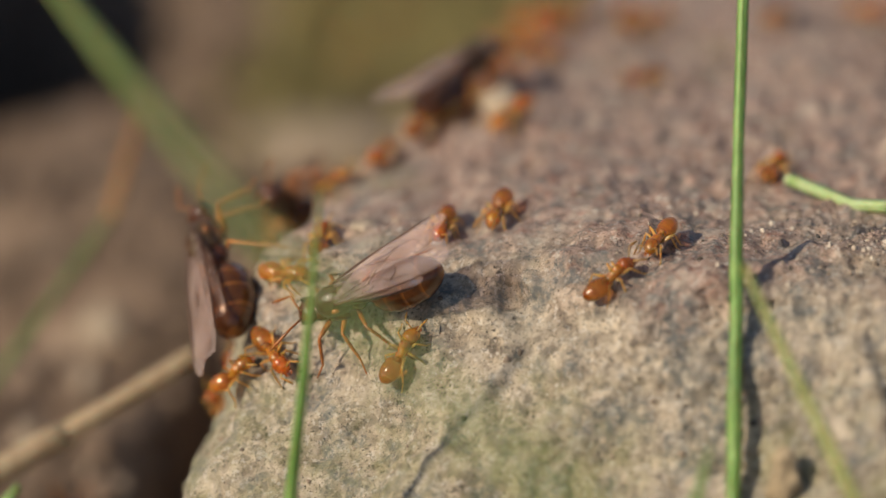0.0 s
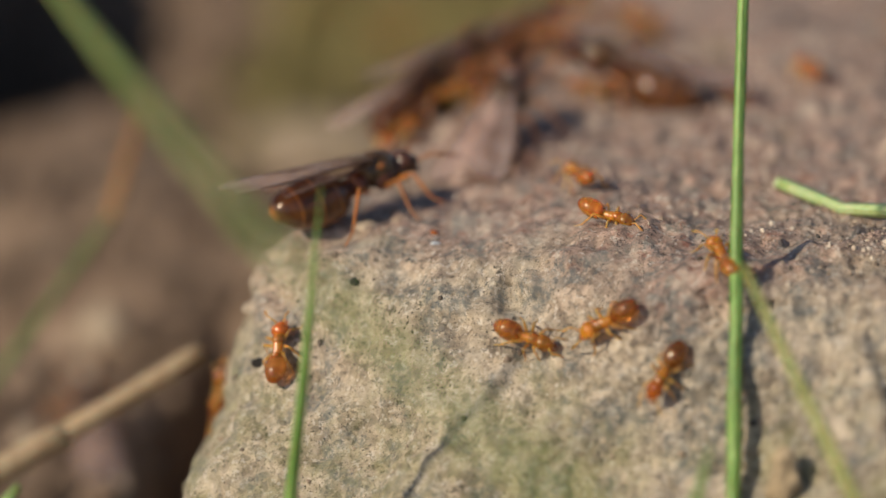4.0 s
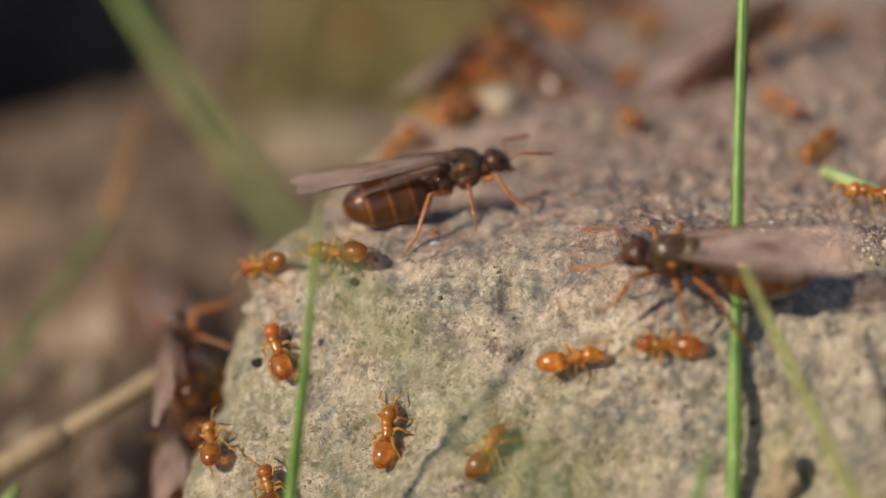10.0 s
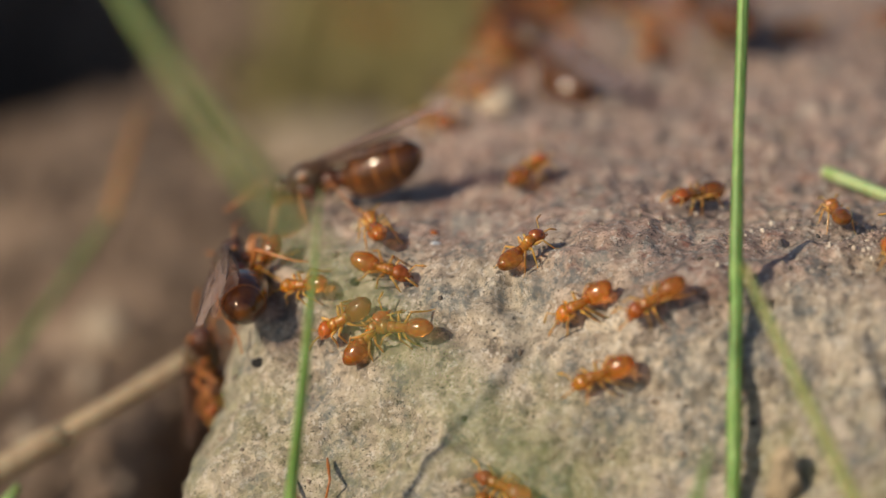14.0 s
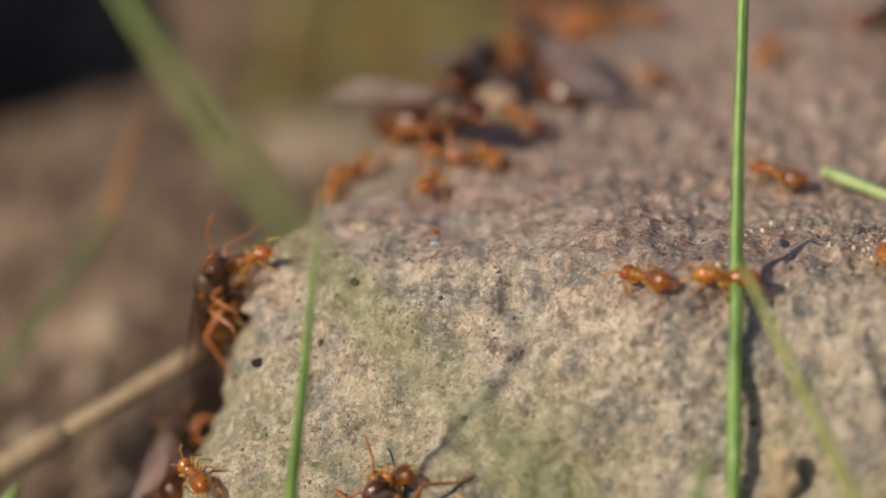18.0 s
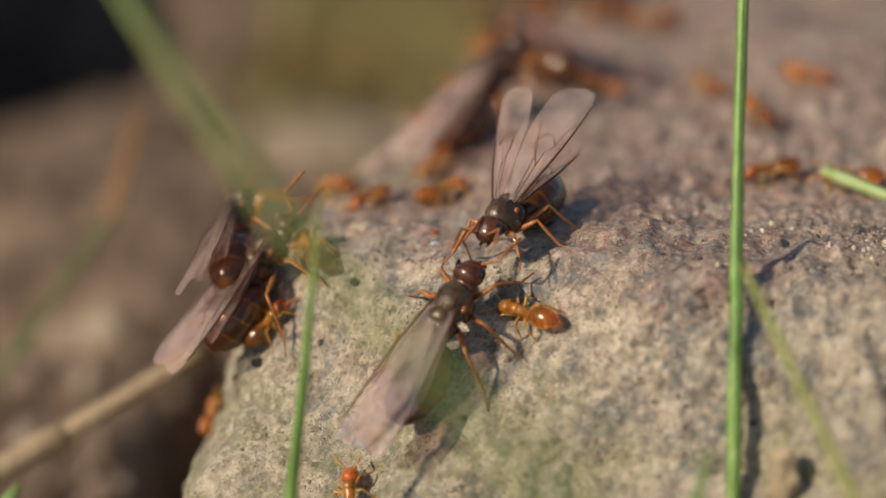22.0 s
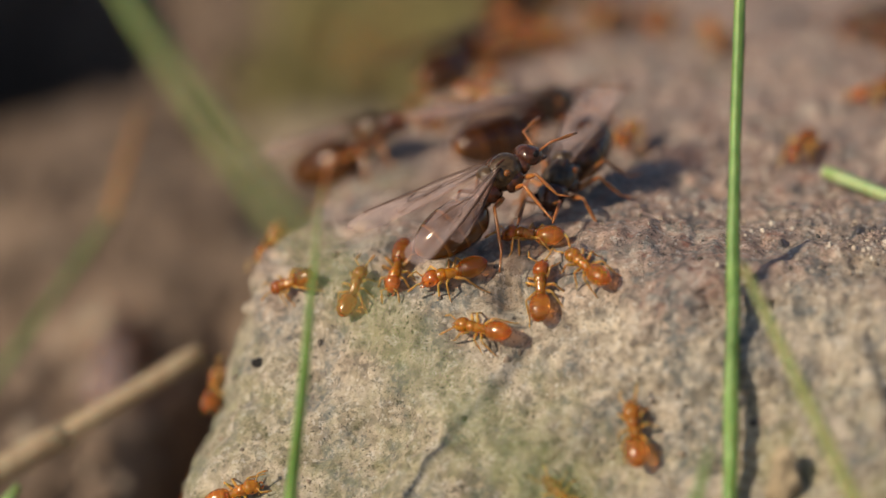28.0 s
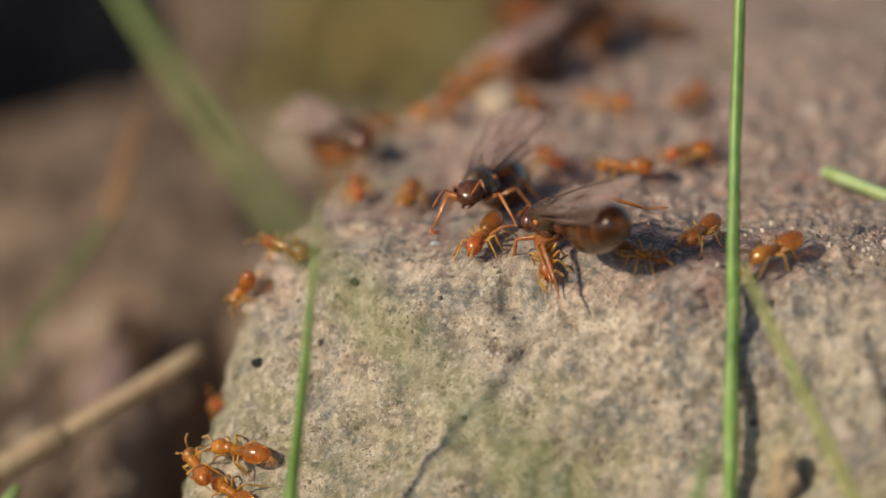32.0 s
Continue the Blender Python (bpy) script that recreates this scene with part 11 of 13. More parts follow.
    [(0, -37.9, 60.2, -28.7, 0, 0, -31), (6, -37.9, 60.2, -28.7, 0, 0, -31), (6.25, -33.4, 57.4, -28.7, 0, 0, -38), (6.5, -28.8, 54.7, -29.9, 0, 0, -45), (6.75, -24.3, 51.9, -27.6, 0, 0, -52), (7, -19.8, 49.1, -26.8, 0, 0, -59), (7.28, -24.8, 50.6, -27.7, 0, 0, -50), (7.55, -29.8, 52.1, -30, 0, 0, -41), (7.82, -34.9, 53.6, -29.9, 0, 0, -32), (8.1, -39.9, 55.2, -29, 0, 0, -23), (13, -39.9, 55.2, -29, 0, 0, -23), (13.17, -35.7, 62.3, -29, 0, 0, -8), (13.33, -31.5, 69.4, -27.2, 0, 0, 6), (13.5, -27.3, 76.5, -25.5, 0, 0, 21), (13.67, -23.2, 83.6, -26, 0, 0, 36), (13.83, -19, 90.7, -27.4, 0, 0, 50), (14, -14.8, 97.8, -27.1, 0, 0, 65), (14.18, -20.6, 100.8, -33.1, 0, 0, 50), (14.37, -26.5, 103.8, -61.1, 0, 0, 36), (14.55, -32.4, 106.8, -61.3, 0, 0, 21), (14.73, -38.2, 109.8, -60.8, 0, 0, 6), (14.92, -44.1, 112.8, -59.3, 0, 0, -8), (15.1, -49.9, 115.8, -31, 0, 0, -23), (18, -49.9, 115.8, -31, 0, 0, -23), (18.17, -47, 109.2, -43.7, 0, 0, -36), (18.33, -44.1, 102.6, -49.4, 0, 0, -50), (18.5, -41.1, 96, -41.6, 0, 0, -63), (18.67, -38.2, 89.4, -29.7, 0, 0, -76), (18.83, -35.3, 82.8, -27, 0, 0, -90), (19, -32.4, 76.2, -24.9, 0, 0, -103), (19.5, -30.3, 77.2, -24.8, 0, 0, -165), (20, -28.3, 78.2, -24.9, 0, 0, 133), (20.2, -32.7, 82.6, -25.9, 0, 0, 94), (20.4, -37.1, 87, -27.6, 0, 0, 55), (20.6, -41.5, 91.4, -29.9, 0, 0, 16), (20.8, -45.9, 95.8, -29.3, 0, 0, -23), (28, -45.9, 95.8, -29.3, 0, 0, -23), (28.17, -41.6, 86, -26.6, 0, 0, -39), (28.33, -37.4, 76.2, -26, 0, 0, -55), (28.5, -33.1, 66.4, -28.3, 0, 0, -71), (28.67, -28.8, 56.7, -28.9, 0, 0, -87), (28.83, -24.6, 46.9, -28, 0, 0, -103), (29, -20.3, 37.1, -31.3, 0, 0, -119), (29.5, -20.1, 37.6, -31.4, 0, 0, 175), (30, -19.8, 38.1, -31.4, 0, 0, 109), (30.5, -19.8, 38.1, -31.4, 0, 0, 179), (31, -19.8, 38.1, -31.4, 0, 0, -111), (31.37, -25.5, 37.9, -28.3, 0, 0, -86), (31.73, -31.2, 37.8, -28.3, 0, 0, -60), (32.1, -36.9, 37.6, -27.8, 0, 0, -35)],
    [(0, 10.6, -15.2, -13.3, -25, -55, 84), (9, 10.6, -15.2, -13.3, -25, -55, 84), (9.5, 11, -11.7, -7.7, -53, -29, 134), (10, 11.4, -8.3, -2, -53, 5, 163), (10.5, 11.4, -7.8, -1.5, -56, -17, 152), (11, 10.8, -7.4, -1.1, -57, -13, 153), (11.37, 11.5, -10, -4.9, -57, -28, 139), (11.73, 11.9, -13.3, -8.4, -52, -42, 123), (12.1, 12.4, -16.4, -12.1, -39, -54, 100), (13, 12.4, -16.4, -12.1, -39, -54, 100), (13.33, 11.9, -13.1, -8.2, -58, -26, 136), (13.67, 11.6, -9.6, -4.5, -56, 5, 159), (14, 10.8, -7, -0.1, -41, 33, -173), (14.37, 11.5, -9.4, -4.4, -57, 5, 159), (14.73, 11.8, -12.8, -8.1, -60, -26, 136), (15.1, 12, -16.1, -11.9, -43, -55, 102), (17, 12, -16.1, -11.9, -43, -55, 102), (17.33, 11.6, -12.5, -8, -42, -34, 113), (17.67, 11, -9, -4, -38, -13, 123), (18, 10.4, -5.7, 0.2, -30, 6, 134), (18.5, 8.5, -5.1, -0.8, -37, 31, 168), (19, 6.4, -5.6, -2.6, -37, 25, 175), (19.37, 6.6, -9.1, -5.6, -44, -3, 155), (19.73, 7.2, -11.3, -10, -39, -32, 134), (20.1, 7.5, -14.4, -13.5, -15, -55, 97), (23.5, 7.5, -14.4, -13.5, -15, -55, 97), (24, 7.3, -12.3, -10.7, -36, -54, 119), (24.5, 7.1, -10.1, -7.9, -54, -48, 137), (25, 6.5, -9.6, -6.6, -50, -54, 137), (25.4, 5.5, -11, -10.6, -32, -57, 107), (25.8, 4.2, -13.2, -14.2, -14, -54, 76), (27, 4.2, -13.2, -14.2, -14, -54, 76), (27.33, 4.3, -10.3, -9.5, -17, -52, 80), (27.67, 4.8, -6.8, -5.3, -20, -49, 83), (28, 5.3, -3.3, -1.2, -22, -47, 86), (28.5, 4.4, -2.8, -0.9, -39, -35, 107), (29, 4.4, -3, -1.2, -30, -41, 94), (29.25, 5.3, -3.6, -1.7, -49, -10, 136), (29.5, 6, -4.4, -1.9, -45, 26, 169), (30, 4.5, -5.1, -3.5, -42, -2, 152), (30.55, 4.2, -9.6, -7.4, -41, -33, 131), (31.1, 4.3, -12.5, -12.6, -18, -59, 93), (32, 4.3, -12.5, -12.6, -18, -59, 93)],
    [(0, 32.4, 15, 0.7, 1, 4, 128), (10.5, 32.4, 15, 0.7, 1, 4, 128), (11, 28.1, 16.2, 0.6, -2, 5, 175), (11.5, 23.8, 17.5, 0.7, -3, 8, -139), (12, 22.7, 24.2, 0, 5, -1, -123), (12.17, 23.3, 24.9, 0.2, 6, -2, -65), (12.33, 23.9, 25.7, 0.2, 6, -2, -7), (12.5, 24.5, 26.3, 0.7, 5, -3, 51), (12.67, 24.4, 27.1, 0.6, 4, -6, 106), (12.83, 24.3, 27.9, 0.4, 1, -6, 162), (13, 24.2, 28.7, 0.3, -1, -4, -143), (13.5, 21.6, 34.8, -0.1, 1, 7, -124), (13.75, 21.8, 34.8, -0.1, 6, 2, -58), (14, 21.9, 34.9, -0.1, 4, -4, 8), (14.25, 21.4, 34.7, -0.2, 7, 2, -55), (14.5, 21, 34.5, -0.2, 3, 7, -118), (16.5, 25.6, 35.4, -0.1, -7, -8, -144), (16.9, 30.1, 30.1, -0.2, -6, -5, 174), (17.3, 34.7, 24.8, 0.5, -7, -2, 133), (28, 34.7, 24.8, 0.5, -7, -2, 133), (28.33, 30.8, 23.6, -0.1, -2, -6, 78), (28.67, 26.8, 22.4, 0.6, 4, -4, 23), (29, 22.8, 21.1, 0.6, 6, 2, -32), (29.5, 23.1, 17.1, 0.5, 4, 9, -93), (30, 23.3, 13, 0.3, -3, 10, -154), (30.25, 22.1, 15.5, 0.4, -6, 8, 163), (30.5, 21, 18, -0.1, -6, 4, 121), (30.9, 25.5, 13.5, 0.8, -8, 4, 124), (31.3, 30.1, 9, 1.1, -10, 5, 128), (32, 30.1, 9, 1.1, -10, 5, 128)],
    [(0, 27.6, -10.7, 1.2, -17, 1, 137), (12.5, 27.6, -10.7, 1.2, -17, 1, 137), (13, 22, -8.4, 0.5, 0, -15, 86), (13.5, 16.3, -6.3, 0.6, 24, -11, 32), (13.77, 19.8, -5.8, 0.7, 22, 7, -25), (14.03, 23.3, -5.5, 1.2, 6, 14, -85), (14.3, 26.8, -5.1, 1.6, -9, 4, -144), (16.5, 26.8, -5.1, 1.6, -9, 4, -144), (17, 22.4, -6.5, 1.1, -20, 7, -163), (17.5, 18, -7.7, -0.1, -31, 7, 178), (17.75, 20.4, -6.8, 0.8, -11, 12, -126), (18, 22.7, -5.6, 1, 5, -1, -72), (18.27, 24.8, -6.8, 1.2, 1, 7, -124), (18.53, 27, -7.9, 0.6, -7, 9, -178), (18.8, 29, -9.2, 1.5, -14, 3, 129), (28, 29, -9.2, 1.5, -14, 3, 129), (28.5, 23.1, -10.4, 0.4, 6, -30, 74), (29, 17.2, -10.6, -2.6, 51, -27, 1), (29.27, 20.4, -11.4, -2.2, 11, -49, 65), (29.53, 23.5, -12.9, -1.3, -32, -29, 131), (29.8, 26.5, -14.2, -0.6, -36, 8, 170), (32, 26.5, -14.2, -0.6, -36, 8, 170)],
    [(0, 8.6, -14.9, -13.8, -21, -54, 97), (13, 8.6, -14.9, -13.8, -21, -54, 97), (13.5, 8.5, -11.4, -8.9, -50, -18, 146), (14, 8.2, -8.2, -3.7, -46, 24, 177), (14.5, 5.2, -6.4, -4, -55, 6, 154), (15.5, 8.8, -7.2, -2.4, -52, -7, 152), (16.5, 12.5, -7.9, -1, -48, -21, 150), (16.87, 13.6, -10.4, -5.1, -47, -29, 136), (17.23, 14.5, -13.9, -8.4, -43, -36, 120), (17.6, 15.1, -17.6, -11.6, -35, -43, 102), (24, 15.1, -17.6, -11.6, -35, -43, 102), (24.5, 11.7, -12.7, -8.1, 38, -32, 4), (25, 8, -8.4, -3.9, 46, 25, -45), (25.5, 9.3, -8, -3, 60, -4, -23), (26.5, 10, -7.8, -2.1, 39, -51, 22), (27.5, 10.7, -7.4, -1.5, -39, -46, 119), (28.05, 9.5, -10.4, -7.1, -20, -52, 96), (28.6, 8.2, -13.7, -12.5, 3, -53, 69), (30, 8.2, -13.7, -12.5, 3, -53, 69), (30.5, 8.1, -11.5, -9.5, -53, -39, 138), (31, 8, -9.6, -6.3, -67, -1, 171), (31.4, 6.9, -10.9, -9.7, -56, -39, 139), (31.8, 5.6, -13, -12.8, -2, -56, 69), (32, 5.6, -13, -12.8, -2, -56, 69)],
    [(0, 4.1, -12.4, -12.9, -30, -58, 108), (13.5, 4.1, -12.4, -12.9, -30, -58, 108), (14, 3.1, -9.9, -9, -51, -16, 156), (14.5, 2.2, -6.7, -5.6, -35, 27, -167), (14.9, 1.8, -9.9, -9.4, -51, -23, 156), (15.3, 1.5, -12.4, -13.7, -7, -69, 85), (22.5, 1.5, -12.4, -13.7, -7, -69, 85), (22.83, 2.4, -10.1, -9.7, -43, -46, 137), (23.17, 3.3, -7.3, -6, -46, -16, 158), (23.5, 4.3, -4.1, -2.7, -38, 13, 178), (23.67, 4.9, -4.7, -3, -10, 36, -130), (23.83, 5.4, -5.4, -2.9, 30, 26, -69), (24, 5.9, -6, -3.2, 43, -6, -26), (24.17, 5.7, -6.3, -3.4, 23, -42, 18), (24.33, 5.6, -6.2, -3.9, -33, -45, 95), (24.5, 5.3, -6.5, -4.2, -56, -10, 142), (24.75, 4.8, -6.5, -4.7, -6, -51, 66), (25, 4.2, -6.7, -5, 48, -12, -14), (25.17, 5, -6.8, -5.1, 46, 30, -54), (25.33, 5.7, -7.2, -5, -4, 54, -129), (25.5, 6.2, -7.7, -4.8, -45, 24, 164), (27.5, 5.3, -8.3, -5.2, -41, 0, 142), (27.9, 5.5, -10.6, -9.5, -40, -26, 123), (28.3, 5.4, -13.5, -13.2, -24, -49, 94), (32, 5.4, -13.5, -13.2, -24, -49, 94)],
    [(0, 18.5, 73.5, -3.9, -51, 45, 83), (20, 18.5, 73.5, -3.9, -51, 45, 83), (20.17, 17.3, 64.9, -2.6, -44, 35, 78), (20.33, 17, 55.6, -1.9, -37, 26, 72), (20.5, 16.8, 46, -1.8, -30, 17, 66), (20.67, 16.1, 37.1, -0.6, -21, 9, 58), (20.83, 15.7, 27.7, -0.5, -12, 2, 50), (21, 15.1, 18.6, 0.3, -2, -3, 41), (21.25, 15.6, 22.4, -0.7, -4, 0, 76), (21.5, 15.9, 26.3, -0.8, -4, 3, 110), (22, 15.9, 26.3, -0.8, -4, 3, 110), (22.5, 16.1, 30.9, -1.2, -5, 3, 155), (23, 16.2, 35.4, -0.7, -6, 4, -160), (23.5, 15.6, 28.7, -1.2, -1, 1, -146), (24, 15.1, 21.9, -0.6, 3, -3, -131), (24.25, 13.3, 16.9, -0.2, 6, 2, 177), (24.5, 11.5, 11.9, 0.2, 4, 8, 124), (24.75, 11.6, 11.2, 0.2, 3, 2, 178), (25, 11.6, 10.5, 0.3, -3, 0, -127), (25.5, 11, 7.1, 0.3, 2, -11, -125), (25.77, 6.7, 12.9, -0.4, 12, -31, -104), (26.05, 2.7, 15.9, -5.3, 13, -53, -80), (26.33, -1.4, 20.3, -8.2, -12, -71, -33), (26.6, -5.5, 24.7, -11, -75, -67, 51), (27, -5.5, 24.7, -11, -75, -67, 51), (27.5, -3.2, 25.1, -4.1, -7, -46, -24), (28, 2.1, 23.6, -0.5, 4, -7, -45), (29, 2.1, 23.6, -0.5, 5, -7, -49), (29.33, 1.9, 23.8, -0.7, 10, 4, -108), (29.67, 1.7, 24, -0.5, 4, 14, -168), (30, 1.5, 24.2, -0.3, -8, 13, 131), (31, 1.3, 24, -0.3, -9, 13, 131), (31.5, 1.3, 24.8, -0.8, -15, 4, 89), (32, 1.3, 25.5, -1.1, -14, -6, 48)],
    [(0, 20.9, 70.5, -2.5, 21, -7, -109), (27, 20.9, 70.5, -2.5, 21, -7, -109), (27.17, 20.3, 64.5, -2.6, 18, -2, -133), (27.33, 19.6, 58.6, -2.6, 13, 1, -158), (27.5, 18.8, 52.9, -1.7, 8, 2, 178), (27.67, 18.1, 47, -1.9, 2, 0, 153), (27.83, 17.4, 41.2, -1.3, -2, -4, 129), (28, 16.8, 35.3, -0.6, -5, -9, 105), (28.13, 17.3, 41.7, -1.3, -5, -2, 130), (28.27, 17.9, 48, -1.8, -2, 4, 156), (28.4, 18.5, 54.3, -2.1, 2, 8, -178), (28.53, 19, 60.6, -2.4, 9, 10, -151), (28.67, 19.5, 67, -2.5, 15, 8, -125), (28.8, 20.1, 73.3, -3, 20, 4, -99), (32, 20.1, 73.3, -3, 20, 4, -99)],
    [(0, 15.6, 65.2, -2.7, -21, 36, 96), (27, 15.6, 65.2, -2.7, -21, 36, 96), (27.25, 15, 59.6, -2.1, -32, 22, 56), (27.5, 14.7, 53.2, -2.5, -32, 5, 22), (27.75, 14.1, 47.4, -2.2, -22, -9, -13), (28, 13.6, 41.8, -1.4, -5, -14, -51), (28.5, 13.6, 40.6, -1.3, -2, -6, -4), (29, 13.7, 39.5, -1.4, 5, -3, 42), (29.33, 13.7, 39.7, -1.3, 5, 1, -18), (29.67, 13.6, 39.9, -1.3, 1, 2, -77), (30, 13.6, 40.1, -1.3, -1, 0, -137), (30.5, 13.3, 40.8, -1.3, 6, 5, 178), (31, 13, 41.5, -1.4, 7, 14, 132), (31.5, 13.2, 40.8, -1.2, 2, 8, 87), (32, 13.3, 40, -1.3, 2, -1, 44)],
    [(0, 19.9, 74.9, -3.3, -28, 34, 104), (28, 19.9, 74.9, -3.3, -28, 34, 104), (28.17, 18.7, 64.8, -2.3, -21, 33, 125), (28.33, 18.1, 54.4, -2.2, -15, 29, 146), (28.5, 17.1, 44.2, -1.5, -11, 24, 165), (28.67, 16.2, 34, -1, -10, 18, -177), (28.83, 15.3, 23.8, -0.6, -10, 12, -160), (29, 14.3, 13.5, 0.3, -12, 6, -143), (29.25, 13.4, 17.5, -0.3, -8, 4, -143), (29.5, 12.4, 21.5, -0.5, -4, 2, -143), (29.75, 12.6, 26.2, -1, -7, 5, -139), (30, 12.8, 30.7, -0.7, -10, 8, -135), (30.5, 13.7, 24.3, -0.6, -13, 1, 161), (31, 14.4, 17.8, 0.2, -7, -4, 98), (31.5, 12.9, 21.7, -0.5, 1, -3, 117), (31.75, 13.7, 22.5, -0.6, 0, -2, 179), (32, 14.5, 23.4, -0.6, 0, -1, -119)],
    [(0, 7.9, 44, -2, 0, 0, 24), (1, 8.2, 43.7, -1.9, 0, 0, -19), (2, 9, 46.1, -2.1, 0, 0, -39), (6, 8.2, 45.5, -2.2, 0, 0, -28), (8, 9.5, 40.3, -1.1, 0, 0, -78), (9, 7.9, 41, -1.3, 0, 0, -60), (12, 7.8, 41.8, -1.4, 0, 0, -76), (15, 8, 47.5, -2.6, 0, 0, -95), (17, 9.6, 45.5, -2.2, 0, 0, -63), (20, 8, 40.7, -1.4, 0, 0, -65), (21, 9.6, 45.5, -2.2, 0, 0, -84), (23, 9.6, 40.8, -1, 0, 0, -86), (24, 9.2, 45.3, -2.1, 0, 0, -65), (26, 9.5, 40.5, -1.1, 0, 0, -110), (29, 9.6, 40.2, -1.2, 0, 0, -62), (32, 8.3, 44.7, -2.1, 0, 0, -110)],
    [(0, 11.8, 44.9, -2.4, 0, 0, -101), (1, 10.7, 46.3, -2.1, 0, 0, -148), (2, 12.3, 46.7, -2.5, 0, 0, -124), (6, 11.5, 45.1, -2.4, 0, 0, -139), (12, 11, 46, -2.2, 0, 0, -164), (13, 11.7, 45.4, -2.4, 0, 0, -149), (14, 11.3, 46.8, -2.3, 0, 0, 174), (15, 11.3, 44.4, -2.3, 0, 0, -137), (18, 10.9, 45.5, -2.1, 0, 0, -123), (19, 11.3, 47.3, -2.3, 0, 0, -93), (24, 11, 45.2, -2.2, 0, 0, -109), (27, 10.6, 45, -2.1, 0, 0, -139), (28, 11.1, 45.2, -2.3, 0, 0, -90), (29, 11.8, 45.7, -2.4, 0, 0, -84), (30, 11.1, 46, -2.2, 0, 0, -121), (32, 12.1, 47.4, -2.2, 0, 0, -81)],
    [(0, 4.5, 36.6, -1.6, 0, 0, 160), (2, 4.9, 36.1, -1.4, 0, 0, 164), (4, 4.2, 36.8, -1.6, 0, 0, 139), (5, 4, 36.8, -1.6, 0, 0, 157), (6, 5.3, 35, -1.5, 0, 0, 153), (10, 4.7, 36.1, -1.4, 0, 0, -174), (12, 4.3, 37.4, -1.5, 0, 0, -160), (14, 4.2, 35.5, -1.5, 0, 0, -130), (15, 5.1, 36.8, -1.6, 0, 0, -145), (17, 5, 35.5, -1.5, 0, 0, -131), (20, 4.8, 36, -1.6, 0, 0, -107), (26, 4.9, 36.4, -1.4, 0, 0, -74), (28, 4.9, 36.6, -1.4, 0, 0, -89), (29, 4.5, 35.7, -1.6, 0, 0, -55), (31, 4.8, 36.6, -1.4, 0, 0, -18), (32, 5.2, 35.8, -1.5, 0, 0, 0)],
    [(0, 3.1, 29, -1, 0, 0, 74), (3, 3, 28.2, -1, 0, 0, 61), (5, 3, 28.2, -1, 0, 0, 15), (6, 2.3, 29.1, -0.8, 0, 0, 26), (7, 2.8, 28.2, -0.9, 0, 0, -13), (10, 2.5, 28.2, -0.9, 0, 0, -9), (11, 3.1, 31.2, -1.4, 0, 0, -25), (12, 2.8, 30, -1.1, 0, 0, -17), (14, 2.3, 30, -1.1, 0, 0, 28), (16, 2.6, 29.1, -0.8, 0, 0, 60), (17, 2.5, 32, -1.7, 0, 0, 52), (26, 2.8, 29, -0.9, 0, 0, 83), (27, 3, 28.5, -0.9, 0, 0, 98), (29, 2.5, 27.9, -1, 0, 0, 85), (31, 2.2, 28.8, -0.9, 0, 0, 49), (32, 2.6, 28.8, -0.9, 0, 0, 58)],
    [(0, 12.1, 36.5, -0.5, 0, 0, 65), (1, 14.5, 40.2, -1.3, 0, 0, 30), (3, 13.2, 40.5, -1.2, 0, 0, 79), (4, 12.5, 35.8, -0.7, 0, 0, 58), (5, 12.8, 36.1, -0.8, 0, 0, 69), (7, 14.6, 39.6, -1.4, 0, 0, 67), (11, 12.5, 35.8, -0.7, 0, 0, 81), (12, 13.4, 39.9, -1.3, 0, 0, 92), (13, 12.6, 35.8, -0.7, 0, 0, 116), (16, 13.4, 40.5, -1.3, 0, 0, 78), (18, 13.4, 41.5, -1.4, 0, 0, 104), (19, 13.7, 39.9, -1.3, 0, 0, 84), (20, 12.6, 36.4, -0.6, 0, 0, 87), (22, 14.5, 42.7, -1.7, 0, 0, 71), (31, 13.5, 40.7, -1.4, 0, 0, 50), (32, 14.4, 36.6, -0.7, 0, 0, 53)],
    [(0, 5.9, 42, -2, 0, 0, -13), (1, 7, 40.1, -1.6, 0, 0, 31), (2, 6.7, 38.8, -1.5, 0, 0, 14), (4, 6.6, 39, -1.5, 0, 0, 7), (5, 7, 40.4, -1.5, 0, 0, -35), (9, 6.7, 39.8, -1.6, 0, 0, -45), (12, 7.1, 40.1, -1.5, 0, 0, -46), (15, 7, 43.3, -2.3, 0, 0, -84), (18, 5.5, 40.7, -2, 0, 0, -121), (19, 6.6, 39.8, -1.5, 0, 0, -110), (21, 6.5, 43.3, -2.3, 0, 0, -78), (22, 5.8, 40, -1.7, 0, 0, -116), (24, 7, 38.3, -1.4, 0, 0, -77), (30, 6.6, 42.3, -2.1, 0, 0, -28), (31, 6.6, 43.9, -2.2, 0, 0, -7), (32, 6.9, 43.3, -2.3, 0, 0, -13)],
